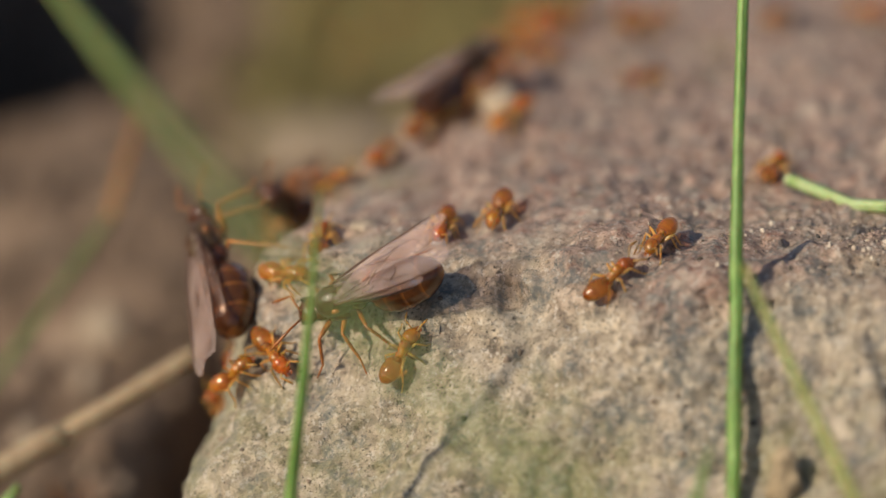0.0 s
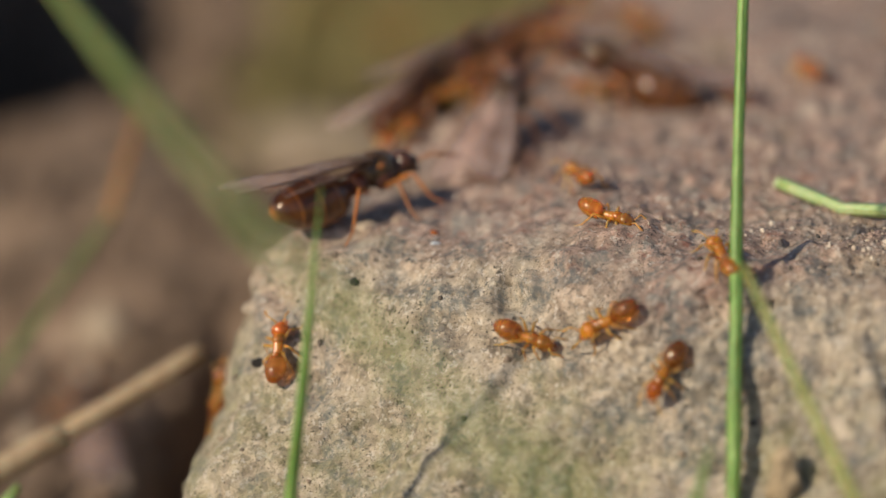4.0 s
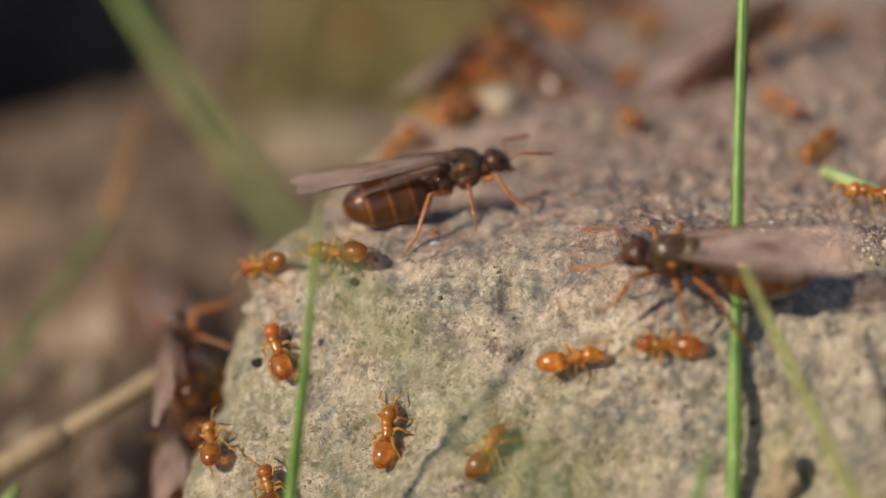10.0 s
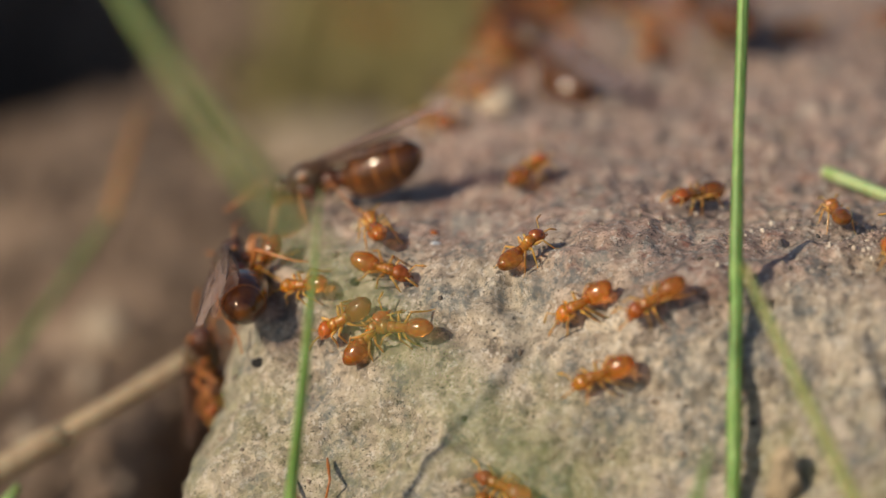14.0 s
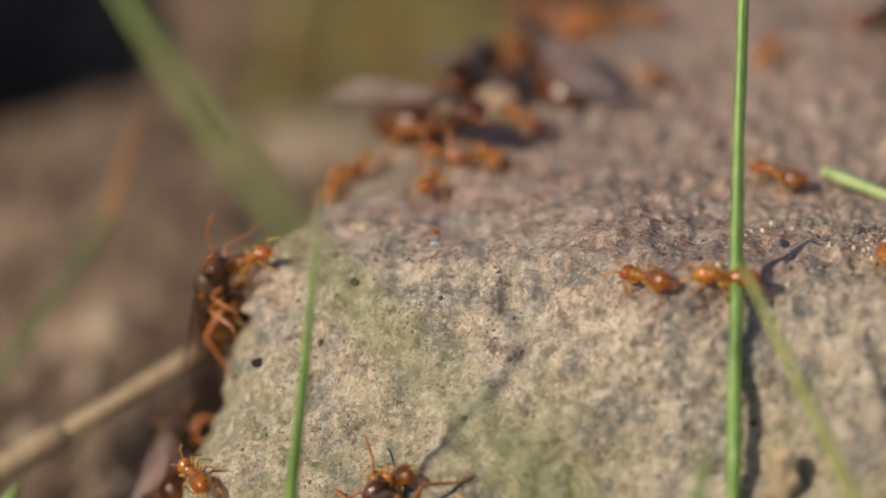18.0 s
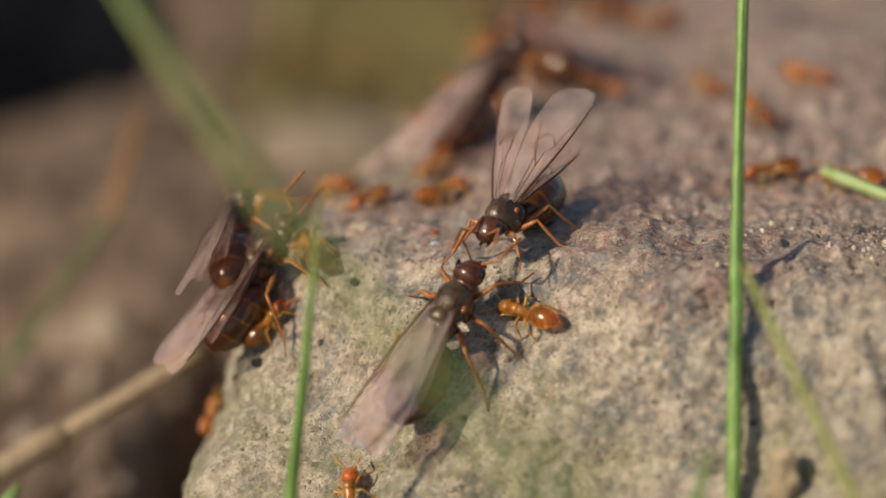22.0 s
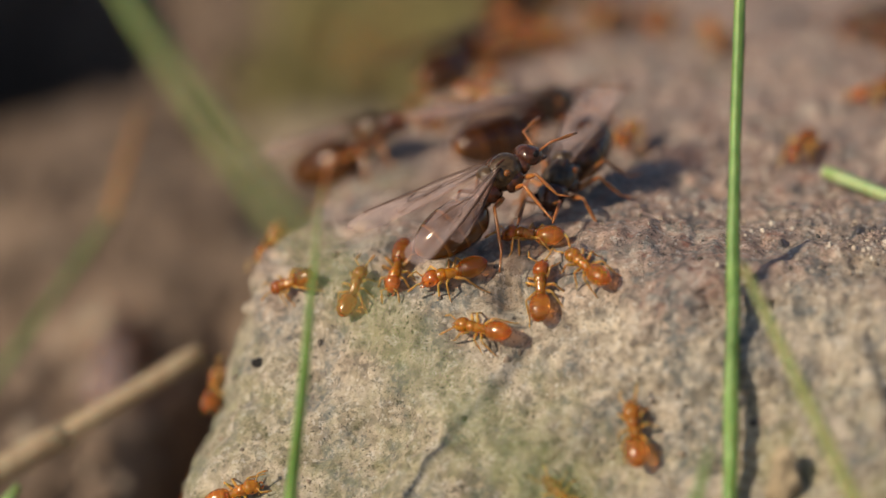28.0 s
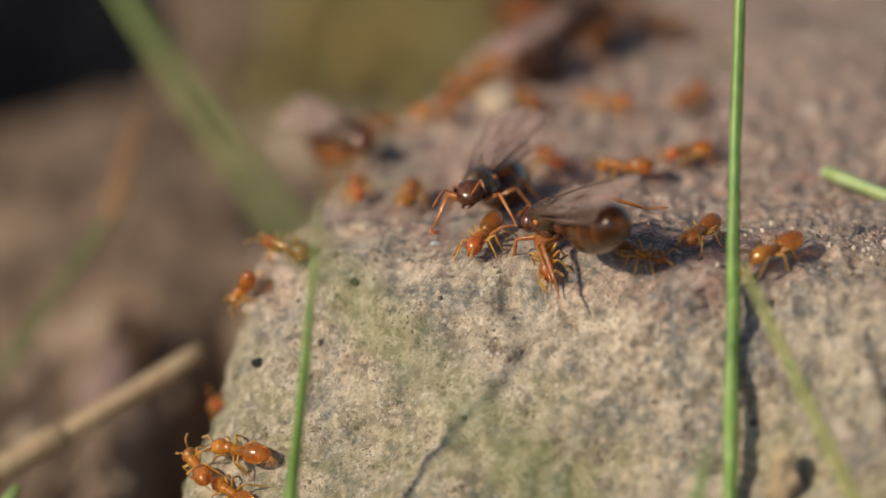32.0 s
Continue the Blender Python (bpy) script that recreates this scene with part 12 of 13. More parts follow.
    [(0, 1.6, 24.2, -0.3, 0, 0, 159), (2, 1.4, 26.8, -1.1, 0, 0, -163), (3, 2, 27.6, -1.1, 0, 0, -163), (4, 1.4, 24.1, -0.4, 0, 0, -167), (6, 1.8, 27, -1.1, 0, 0, -178), (7, 2, 24.5, -0.7, 0, 0, 177), (13, 1.4, 27.3, -1.2, 0, 0, -136), (14, 1.9, 24.8, -0.6, 0, 0, -175), (18, 1.6, 24.1, -0.5, 0, 0, -172), (20, 1.9, 27.3, -1.1, 0, 0, -168), (25, 1.4, 27.5, -1.2, 0, 0, -179), (26, 2.2, 27.1, -1.1, 0, 0, -144), (29, 2.3, 24.1, -0.4, 0, 0, -100), (30, 2.2, 26.5, -1, 0, 0, -107), (31, 1.7, 27.6, -1.2, 0, 0, -77), (32, 1.3, 27, -1.1, 0, 0, -53)],
    [(0, -11, 113.4, -23.6, 0, 0, 71), (12, -7, 111.8, -23.6, 0, 0, 70), (14, -4, 107, -23.5, 0, 0, 41), (16, -9.1, 99.9, -23.7, 0, 0, 61), (17, -9.8, 96.7, -23.5, 0, 0, 49), (18.5, -11.5, 102.6, -23.6, 0, 0, 82), (20, -11.1, 109.6, -23.6, 0, 0, 61), (22, -13.8, 100.5, -23.6, 0, 0, 104), (24, -10.4, 96.7, -23.5, 0, 0, 125), (28, -8.7, 102.6, -23.6, 0, 0, 155), (32, -10.7, 107, -23.5, 0, 0, 142)],
    [(0, -4.1, 110.2, -23.6, 0, 0, -113), (1, -2.6, 108.6, -23.5, 0, 0, -134), (6, -4.5, 104.2, -23.6, 0, 0, -121), (13, -7, 110.2, -23.6, 0, 0, -75), (17, -4.5, 107, -23.5, 0, 0, -88), (20, -9, 111.8, -23.6, 0, 0, -135), (22, -9.6, 99.9, -23.7, 0, 0, -85), (23.5, -7.9, 107, -23.5, 0, 0, -114), (28, -4.5, 105.8, -23.7, 0, 0, -146), (30, -4.2, 94, -23.6, 0, 0, 169), (32, -6.7, 98.3, -23.6, 0, 0, 123)],
    [(0, -7.7, 101, -23.5, 0, 0, 36), (2, -4.5, 108.6, -23.5, 0, 0, 35), (8, -6.3, 102.6, -23.6, 0, 0, 79), (14.5, -8.9, 108.6, -23.5, 0, 0, 95), (18, -4, 102.6, -23.6, 0, 0, 80), (22, -5.7, 96.2, -23.6, 0, 0, 73), (25, -4.9, 102.6, -23.6, 0, 0, 53), (29, -6.7, 96.7, -23.5, 0, 0, 96), (32, -4, 107, -23.5, 0, 0, 138)],
]

QUEENS = [
    [(0, -3.2, -1, -2.9, -41, 23, 168), (0.5, -2.9, -1.1, -2.8, -42, 19, 165), (1, -4.1, 0.4, -2.1, -37, 3, 171), (1.5, -3.8, 1.5, -1.2, -28, -13, 128), (2, -3.3, 3.3, -0.5, -9, -13, 82), (2.5, -3, 7.6, -1.3, -9, -6, 86), (2.75, -2.2, 12.4, -1.4, -10, -5, 83), (3, -1.4, 17.3, -1.7, -11, -3, 79), (3.75, -0.5, 23, -1.2, -16, -20, 50), (4.5, 0.7, 28.9, -1.9, -10, -37, 18), (5.25, 2, 34.9, -2.4, 8, -48, -24), (6, 3.8, 40.6, -3.3, 34, -46, -73), (7, 8.7, 37, -1.3, 1, -21, -58), (8, 8.9, 34.7, -0.9, 4, -20, -59), (8.5, 7.6, 41.2, -1.4, 14, -31, -61), (9, 7, 47.3, -3.1, 25, -41, -65), (10, 7.6, 48.7, -2.6, 15, -38, -63), (21, 8.9, 50.5, -3.4, -27, -32, 7), (32, 9.1, 53, -2.8, -40, 0, 56)],
    [(0, 26.3, -12.3, 0.4, -22, 10, 113), (0.5, 19.7, -10.8, -1.4, -44, -15, 136), (0.67, 15.4, -8.6, -1, -43, -14, 141), (0.83, 10.9, -7, 0.1, -42, -12, 146), (1, 7, -3.8, -0.6, -42, -11, 152), (1.5, 3.9, -1.6, -0.4, -33, -12, 150), (2, 3, 1.4, 0.1, -13, -15, 105), (2.25, 2.9, 5.9, -0.1, -11, -14, 93), (2.5, 2.9, 10.5, -0.7, -9, -13, 82), (3, 3.9, 13.5, -0.7, -14, -26, 77), (4, 3.9, 18.3, -0.8, -10, -27, 76), (5, 3.9, 23, -0.8, -7, -29, 76), (6, 3.8, 27.7, -0.7, -4, -30, 75), (7, 3.9, 26.7, -0.8, 0, -7, 113), (8, 3.8, 26.9, -0.9, 4, -8, 148), (9, 5, 29.2, -0.9, 3, -20, 120), (10, 5, 29.7, -0.9, 4, -31, 134), (11, 6.6, 29.6, -1.1, -1, -19, 89), (12, 6.4, 30.1, -1.3, 1, -20, 124), (13, 5.8, 31.3, -0.8, 0, -20, 100), (14, 5.8, 28.9, -0.9, 3, -19, 127), (17, 6.5, 29, -1.2, 0, -7, 108), (18, 5.9, 28.7, -0.9, 2, -18, 112), (19, 4.8, 28.9, -0.7, 3, -29, 118), (20, 5.3, 29.9, -1.1, 3, -10, 131), (21, 4.7, 30.7, -1.2, 3, -7, 136), (22, 5.2, 31.4, -1, 1, -5, 125), (23, 7.6, 31, -1, -2, 4, 123), (24, 4.6, 31.1, -1.1, 1, 10, 121), (25, 3.1, 30.9, -1.3, -11, -4, 92), (28, 1.8, 32.1, -1.9, -31, -1, 61), (28.5, 3.8, 38.2, -1.8, -22, -38, 8), (29, 6.3, 44, -2.3, 28, -44, -77), (32, 7.6, 48.7, -2.6, 22, -35, -74)],
    [(0, -10.4, 6.5, -3.8, -73, -27, 107), (0.25, -9.8, 7.7, -5, -87, -73, 92), (0.5, -10.2, 8.8, -6.2, 79, -60, -100), (0.75, -10.1, 6.1, -5.3, -77, -63, 84), (1, -10.1, 3.3, -4.4, -63, -7, 106), (1.5, -10.3, 4.7, -4.8, -65, 4, 118), (2, -10.2, 5.8, -5, -69, -9, 87), (2.5, -8.2, 5, -2.4, -23, -30, 59), (3, -4.6, 5.2, -1.5, 4, -14, -20), (3.5, -4.7, 6.8, -1.3, -10, -8, 35), (5.5, -4.1, 7.8, -1.2, -9, -19, 27), (6, -3.5, 8.5, -1, -7, -32, 14), (7, -2.6, 9, -0.9, -8, -39, 23), (7.5, -3.3, 8.3, -1, -11, -27, 45), (8, -3.3, 3.9, -0.6, 10, -19, -31), (8.5, -2.4, 9.9, -1.3, 6, -3, -90), (9, -2.2, 8.8, -1.1, 7, -2, -111), (9.4, -2.1, 11, -1.3, 7, -6, -93), (9.6, -2.5, 7.3, -1.2, -4, -9, -25), (10, -0.1, 5.3, -0.3, -3, -15, 13), (10.5, -1.8, 8.9, -0.9, -7, -19, 80), (10.8, -3.8, 10.7, -1.3, -6, -16, 118), (11, -4.2, 9.3, -1.3, 2, -16, 162), (12, -3.8, 11.3, -1.4, 9, -1, 179), (13, -2.9, 10.6, -1.3, 1, 10, 151), (14, -5, 10.2, -1.8, 4, 20, 166), (14.5, -4.9, 11.3, -1.5, 20, 8, -141), (15.5, -1, 15.3, -1.8, 13, 1, -133), (16.5, 2.6, 19.5, -0.5, 6, -4, -123), (17, 1.3, 22.2, -1, 14, 17, -118), (17.5, 0.5, 21.5, -1.3, 14, 1, -101), (18, 0, 18.3, -1.2, 12, -18, -48), (19, 0, 18, -1.2, 12, -16, -58), (19.25, 1.1, 17.5, -1.1, 6, -15, -17), (19.5, 2.3, 17.1, -1.3, 1, -10, 24), (20, 1.5, 17.2, -1.2, -2, -23, 38), (20.5, 0.6, 18.6, -1.1, -10, -32, 71), (21, 0.8, 19.7, -0.9, -14, -28, 97), (21.5, 0.8, 18.8, -0.9, -14, -25, 107), (22, 3.2, 21.2, -0.2, -9, -31, 53), (23, 3.3, 23, -0.6, -10, -24, 60), (23.5, 3.2, 28.3, -0.8, -15, -16, 67), (24, 3.4, 33.7, -1.8, -18, -7, 73), (24.5, 3.2, 35.8, -1.7, -18, -38, 18), (25, 3.3, 37.9, -2, 24, -50, -68), (28, 5.7, 41.1, -1.6, 27, -53, -78), (32, 6.6, 44.3, -2.2, 26, -41, -79)],
    [(0, 1.6, 25.6, -0.9, -11, -16, 53), (0.5, 1.7, 30.2, -1.8, -8, -36, 11), (1, 1.9, 34.8, -2.8, 14, -46, -43), (1.5, 2, 30.7, -2, -9, -36, 14), (2, 1.8, 26.7, -0.9, -12, -16, 58), (3, 3.8, 28.5, -0.7, -8, -23, 43), (4, 5.1, 34.9, -1.7, -5, -33, 13), (5, 5.9, 41.2, -2, 4, -41, -21), (6, 7.2, 47.5, -3.1, 18, -42, -58), (9, 9.1, 53, -2.8, 19, -35, -65), (9.25, 7.5, 47.4, -2.9, 2, -40, -28), (9.5, 5.5, 42, -2.4, -15, -36, 10), (9.75, 3.4, 36.5, -1.7, -25, -25, 42), (10, 2, 31, -2.1, -27, -11, 70), (11, 1.9, 26.6, -0.8, -12, -28, 61), (12, 0.8, 24, -1.1, -14, -2, 68), (13, 2.5, 28.8, -0.9, -11, -5, 77), (13.5, 3.9, 35.3, -1.7, -12, -39, 13), (14, 5.1, 41.8, -2.4, 35, -46, -83), (15, 3.8, 36.5, -1.8, -3, -47, -12), (16, 2.6, 31, -1.3, -19, -24, 40), (17, 1.5, 25.6, -1, -12, 1, 81), (18, 2.1, 27.2, -1.1, -10, 3, 74), (18.25, 3.4, 32.5, -1.4, -15, -11, 43), (18.5, 4.8, 37.9, -1.7, -12, -25, 11), (18.75, 6.3, 43.3, -2.3, 0, -36, -26), (19, 7.6, 48.7, -2.6, 19, -37, -69), (32, 9.1, 53, -2.8, 19, -35, -65)],
    [(0, -7.3, 17, -5.3, 70, -33, -107), (0.33, -7.4, 13.5, -4.1, 57, 9, -144), (0.67, -7.4, 9.9, -3.2, 16, 29, 161), (1, -7.7, 6.6, -1.7, -24, 8, 108), (1.5, -7, 10.5, -2.4, -31, 9, 96), (2, -6.2, 14.5, -3.1, -37, 8, 84), (2.5, -5.1, 15.2, -2.6, -29, -2, 73), (3, -2.5, 18.7, -2.3, -17, -5, 68), (3.5, 0.4, 22.6, -0.9, -16, -1, 71), (4.12, 2, 29.2, -0.9, -19, -15, 43), (4.75, 3.9, 35.7, -1.6, -15, -28, 13), (5.38, 5.7, 42.2, -2.1, -3, -37, -23), (6, 7.6, 48.7, -2.6, 15, -38, -63), (32, 9.1, 53, -2.8, 19, -35, -65)],
    [(0, 32.2, 32.6, 0, -1, 8, 123), (0.75, 27.2, 29.5, -0.1, -3, 7, 135), (1.5, 22.2, 26.4, 0.2, -5, 6, 146), (1.75, 16.5, 23.7, -0.6, 2, -1, 163), (2, 10.8, 21, -0.6, 6, -10, 180), (3, 10.7, 25.4, -1, 3, -21, 167), (6, 9.2, 25.7, -0.7, 4, -12, 134), (7, 13.4, 27.2, -0.7, -2, -20, 84), (8, 15.1, 26.8, -0.6, -5, -19, 86), (9, 14.9, 31.7, -0.8, 0, -15, 102), (9.5, 16.4, 31.3, -1.1, -2, -3, 73), (10, 18.8, 30.5, -0.7, -9, -29, 36), (10.5, 17.6, 33.1, -0.8, -3, -17, 78), (11, 16.8, 31.8, -1, -4, -14, 98), (12, 17, 30.9, -1.1, -6, -11, 82), (12.5, 17, 35.9, -0.4, -7, -9, 86), (13, 17.2, 41.3, -1.1, -8, -8, 89), (14, 17, 35.5, -0.5, -3, 4, 108), (14.33, 17, 41.9, -1.2, -2, 1, 102), (14.67, 17, 48.2, -1.9, -2, -1, 96), (15, 17, 54.5, -2.1, -1, -3, 90), (20.67, 17.2, 55.8, -1.8, 15, -14, 139), (26.33, 17.6, 57.2, -1.3, 17, -33, -171), (32, 17.4, 58.1, -1.9, -2, -46, -106)],
    [(0, -8.7, -12, -18.8, 129, -70, -75), (3.7, -8.7, -12, -18.8, 129, -70, -75), (3.98, -12.3, -7.7, -20.6, 120, -65, -83), (4.25, -13.2, -0.3, -21.5, 110, -61, -90), (4.53, -12.2, 7.1, -22.1, 101, -58, -99), (4.8, -11, 13.5, -23, 91, -55, -107), (5.03, -12.9, 8.7, -18.6, -68, -82, 69), (5.27, -13.2, 3.5, -13.8, -68, -39, 87), (5.5, -12.8, 7.8, -14.2, -56, 2, 100), (6, -12.8, 8.1, -13.4, -62, 2, 100), (7, -12.8, 9.4, -10.1, -74, 0, 91), (7.5, -10.4, 8.9, -8.2, -77, -10, 81), (8, -9.5, 13.2, -8.6, -80, -20, 71), (8.5, -11, 7.2, -7.5, -72, -14, 87), (9, -12.8, 9.2, -10.5, -64, -11, 102), (10, -12.8, 9.1, -10.8, -63, -10, 101), (10.5, -12.8, 9, -11.1, -77, -68, 86), (11, -12.8, 8.8, -11.5, 90, -53, -104), (12, -11.5, 8.1, -11.5, 80, -54, -100), (13, -12.8, 8.8, -11.5, 92, -53, -106), (14, -11.2, 8.4, -11.3, 82, -59, -101), (15.5, -12.8, 8.1, -13.3, -64, -62, 71), (17, -13.2, 7.3, -15.4, -55, -7, 96), (18, -13.5, 6.8, -16.4, -44, -5, 93), (18.5, -13.5, 7, -16.1, -45, -56, 57), (19, -13.1, 7.2, -16.1, 67, -62, -82), (19.25, -11.9, 7.3, -13.7, -54, -70, 45), (19.5, -11.1, 7.5, -11.2, -74, -31, 72), (19.75, -12.8, 9.4, -10, -50, -47, 64), (20, -9.8, 1.9, -5.1, -14, -58, 43), (20.5, -9.4, 2.6, -4.1, 42, -62, -24), (21, -8.6, 3.2, -3.6, 35, -59, -18), (22, -8.7, 3, -3.7, -1, -52, 33), (23, -6.4, 2, -1.8, 45, -35, -47), (23.5, -8.3, 8.3, -3.3, -25, -52, 24), (24, -8.1, 14.3, -6.2, -70, -14, 70), (24.5, -8.9, 8.4, -4, -48, -13, 71), (25, -8.5, 2.3, -2.8, -26, -11, 72), (25.5, -7.6, 2.2, -2.7, -24, -9, 72), (26.5, -2.9, 2.7, -0.6, -15, -14, 66), (27.5, 2.3, -0.4, 0.7, -6, -18, 58), (28, 2.9, 0.8, 1.1, -6, -31, 32), (28.5, 5.1, 0.5, 1.3, -5, -22, 24), (29, 6.8, 6.9, 1.1, -8, -41, 27), (29.5, 3.7, 10.9, -0.4, -10, -25, 83), (29.6, 3.6, 12.9, -0.9, -13, -13, 139), (29.7, 3.4, 14.7, -1.2, -5, -5, -168), (29.8, 3.4, 16.6, -0.9, 7, -6, -114), (30, 4.1, 16.5, -1, 8, 4, -109), (30.5, 4.4, 10.9, -0.4, 9, 3, -111), (31, 2.9, 5.7, -0.2, 10, -2, -105), (31.5, 2.9, 5.5, -0.1, 11, -14, -108), (32, 2.7, 4.7, -0.2, 10, -12, -110)],
    [(0, -21.9, 15.9, -27.4, 0, -12, 99), (1.5, -22.3, 22.8, -31, 0, -15, 100), (3, -22.7, 29.6, -30.3, 0, -18, 101), (4.5, -23.1, 36.5, -27.1, 0, -21, 103), (6, -23.5, 43.3, -28.6, 0, -24, 104), (7.5, -23.1, 49.8, -27.5, 0, -24, 114), (9, -22.7, 56.3, -27, 0, -24, 124), (10, -20.4, 52, -26.4, 0, -12, 109), (10.5, -19.4, 56.8, -25.6, 4, -6, 39), (11, -18.3, 61.7, -25.3, 0, 0, -31), (11.17, -15.9, 67.8, -25.1, 0, 0, -33), (11.33, -13.4, 73.9, -24.4, 0, 0, -36), (11.5, -11, 80, -26.3, 0, 0, -38), (11.67, -8.6, 86.1, -27.8, 0, 0, -41), (11.83, -6.2, 92.2, -27.5, 0, 0, -43), (12, -3.7, 98.3, -26.7, 0, 0, -46), (12.17, -2.5, 104.7, -26.1, 0, 0, -28), (12.33, -1.2, 111.1, -26.2, 0, 0, -11), (12.5, 0, 117.6, -27.2, 0, 0, 7), (12.67, 1.3, 124, -27.8, 0, 0, 24), (12.83, 2.5, 130.4, -27.8, 0, 0, 42), (13, 3.8, 136.9, -28.1, 0, 0, 59), (23, 3.8, 143.4, -26.4, 0, 0, 49), (23.33, -3.7, 131.5, -28.7, 0, 0, 55), (23.67, -11.1, 119.7, -26.3, 0, 0, 61), (24, -18.6, 107.8, -33.2, 0, 0, 67), (24.33, -26, 95.9, -39.2, 0, 0, 72), (24.67, -33.4, 84.1, -26.5, 0, 0, 78), (25, -40.9, 72.2, -26.4, 0, 0, 84), (25.5, -37.3, 67.2, -27.6, 0, -2, 85), (26, -33.7, 62.1, -28.1, 0, -5, 86), (26.5, -30, 57.1, -28.2, 0, -7, 87), (27, -26.4, 52, -28.6, 0, -10, 88), (27.5, -22.8, 47, -28.3, 0, -12, 89), (28.5, -22.3, 45.9, -28.1, 0, -24, 89), (31, -22.8, 47.4, -28.2, 0, -24, 89), (32, -22.2, 46.1, -28, 0, -34, 84)],
    [(0, 33.3, -9.5, 2.4, -9, 21, 108), (4.5, 29.8, -8.1, 1.9, -6, 20, 116), (9, 26.3, -6.7, 1.3, -3, 18, 123), (9.25, 22.7, -6.4, 1.2, -8, 16, 129), (9.5, 19.1, -6.1, 0.9, -14, 14, 135), (10, 13.4, -6.7, 0.7, -32, -3, 169), (10.25, 9, -5.5, -0.4, -39, 9, 164), (10.5, 4.8, -3.9, -2, -46, 21, 157), (10.75, 5.8, -4.7, -2.3, -7, 30, -147), (11, 6.6, -5.6, -2.2, 23, 7, -98), (11.25, 8, -6.8, -2.6, 44, 3, -72), (11.5, 8.9, -7.1, -2, 52, -9, -26), (11.67, 13.8, -8.6, -1.2, 46, -8, -29), (11.83, 19, -9.7, -1, 39, -8, -32), (12, 23.8, -11.4, 0.2, 32, -9, -36), (13, 29.6, -12.9, 1, 25, -16, -55), (32, 31.7, -14, 1.7, 28, -18, -68)],
    [(0, -7, -12, -17.7, 153, -82, -80), (7.8, -7, -12, -17.7, 153, -82, -80), (8.4, -9.2, -9.1, -14.3, -43, -49, 109), (9, -13.5, 6.5, -17.4, -46, 0, 103), (10.5, -13.1, 7.3, -15.3, -47, -3, 104), (11.25, -12.8, 9.2, -10.6, -33, -60, 47), (12, -9.6, 8, -5, 59, -40, -81), (12.5, -10.1, 5.6, -3.6, -34, -58, 44), (13, -8.9, 3.4, -3.1, -48, 0, 100), (14, -9.4, 3.4, -4, -56, -1, 97), (16.5, -10.2, 6.2, -5.3, -70, -4, 87), (16.75, -10.2, 7.5, -6, -58, -62, 55), (17, -10.3, 8.8, -6.8, 65, -51, -82), (18, -10.4, 6.2, -6, 78, -57, -89), (19, -10.2, 9, -6.6, 61, -56, -79), (19.5, -10.1, 7.3, -5.5, -61, -58, 62), (20, -10.4, 5.5, -4.4, -67, -1, 93), (21, -9.6, 6.4, -3.4, -54, -2, 86), (22, -9.7, 5.6, -2.7, -47, -12, 86), (22.5, -8, 10.3, -3.5, -47, -12, 75), (23, -7.1, 15, -3.5, -47, -12, 64), (24, -6.7, 15, -3.3, -42, -14, 61), (25, -5.9, 16.5, -2.9, -38, -9, 66), (25.5, -7.1, 15.4, -3.5, -46, -16, 62), (27.5, -3.8, 16, -2, 0, -17, -9), (28, -4.2, 18.9, -2.9, 8, -34, -29), (28.5, -3.9, 17.4, -2, -15, -16, 35), (29, -3.5, 16.2, -1.9, -15, -22, 45), (29.5, -4.6, 20.3, -2.8, -31, -13, 36), (30, -5, 20.5, -3, -46, 5, 60), (30.5, -5.3, 20, -3.2, -49, 13, 50), (30.75, -5, 20.5, -3.2, -20, -15, 6), (31, -4.7, 21, -2.9, 20, -10, -47), (31.25, -4.6, 20.2, -2.9, -18, -10, 12), (31.5, -4.5, 19.6, -2.4, -40, 21, 61), (31.75, -4.5, 20.2, -2.9, -17, -21, 5), (32, -4.7, 20.9, -3.1, 33, -17, -68)],
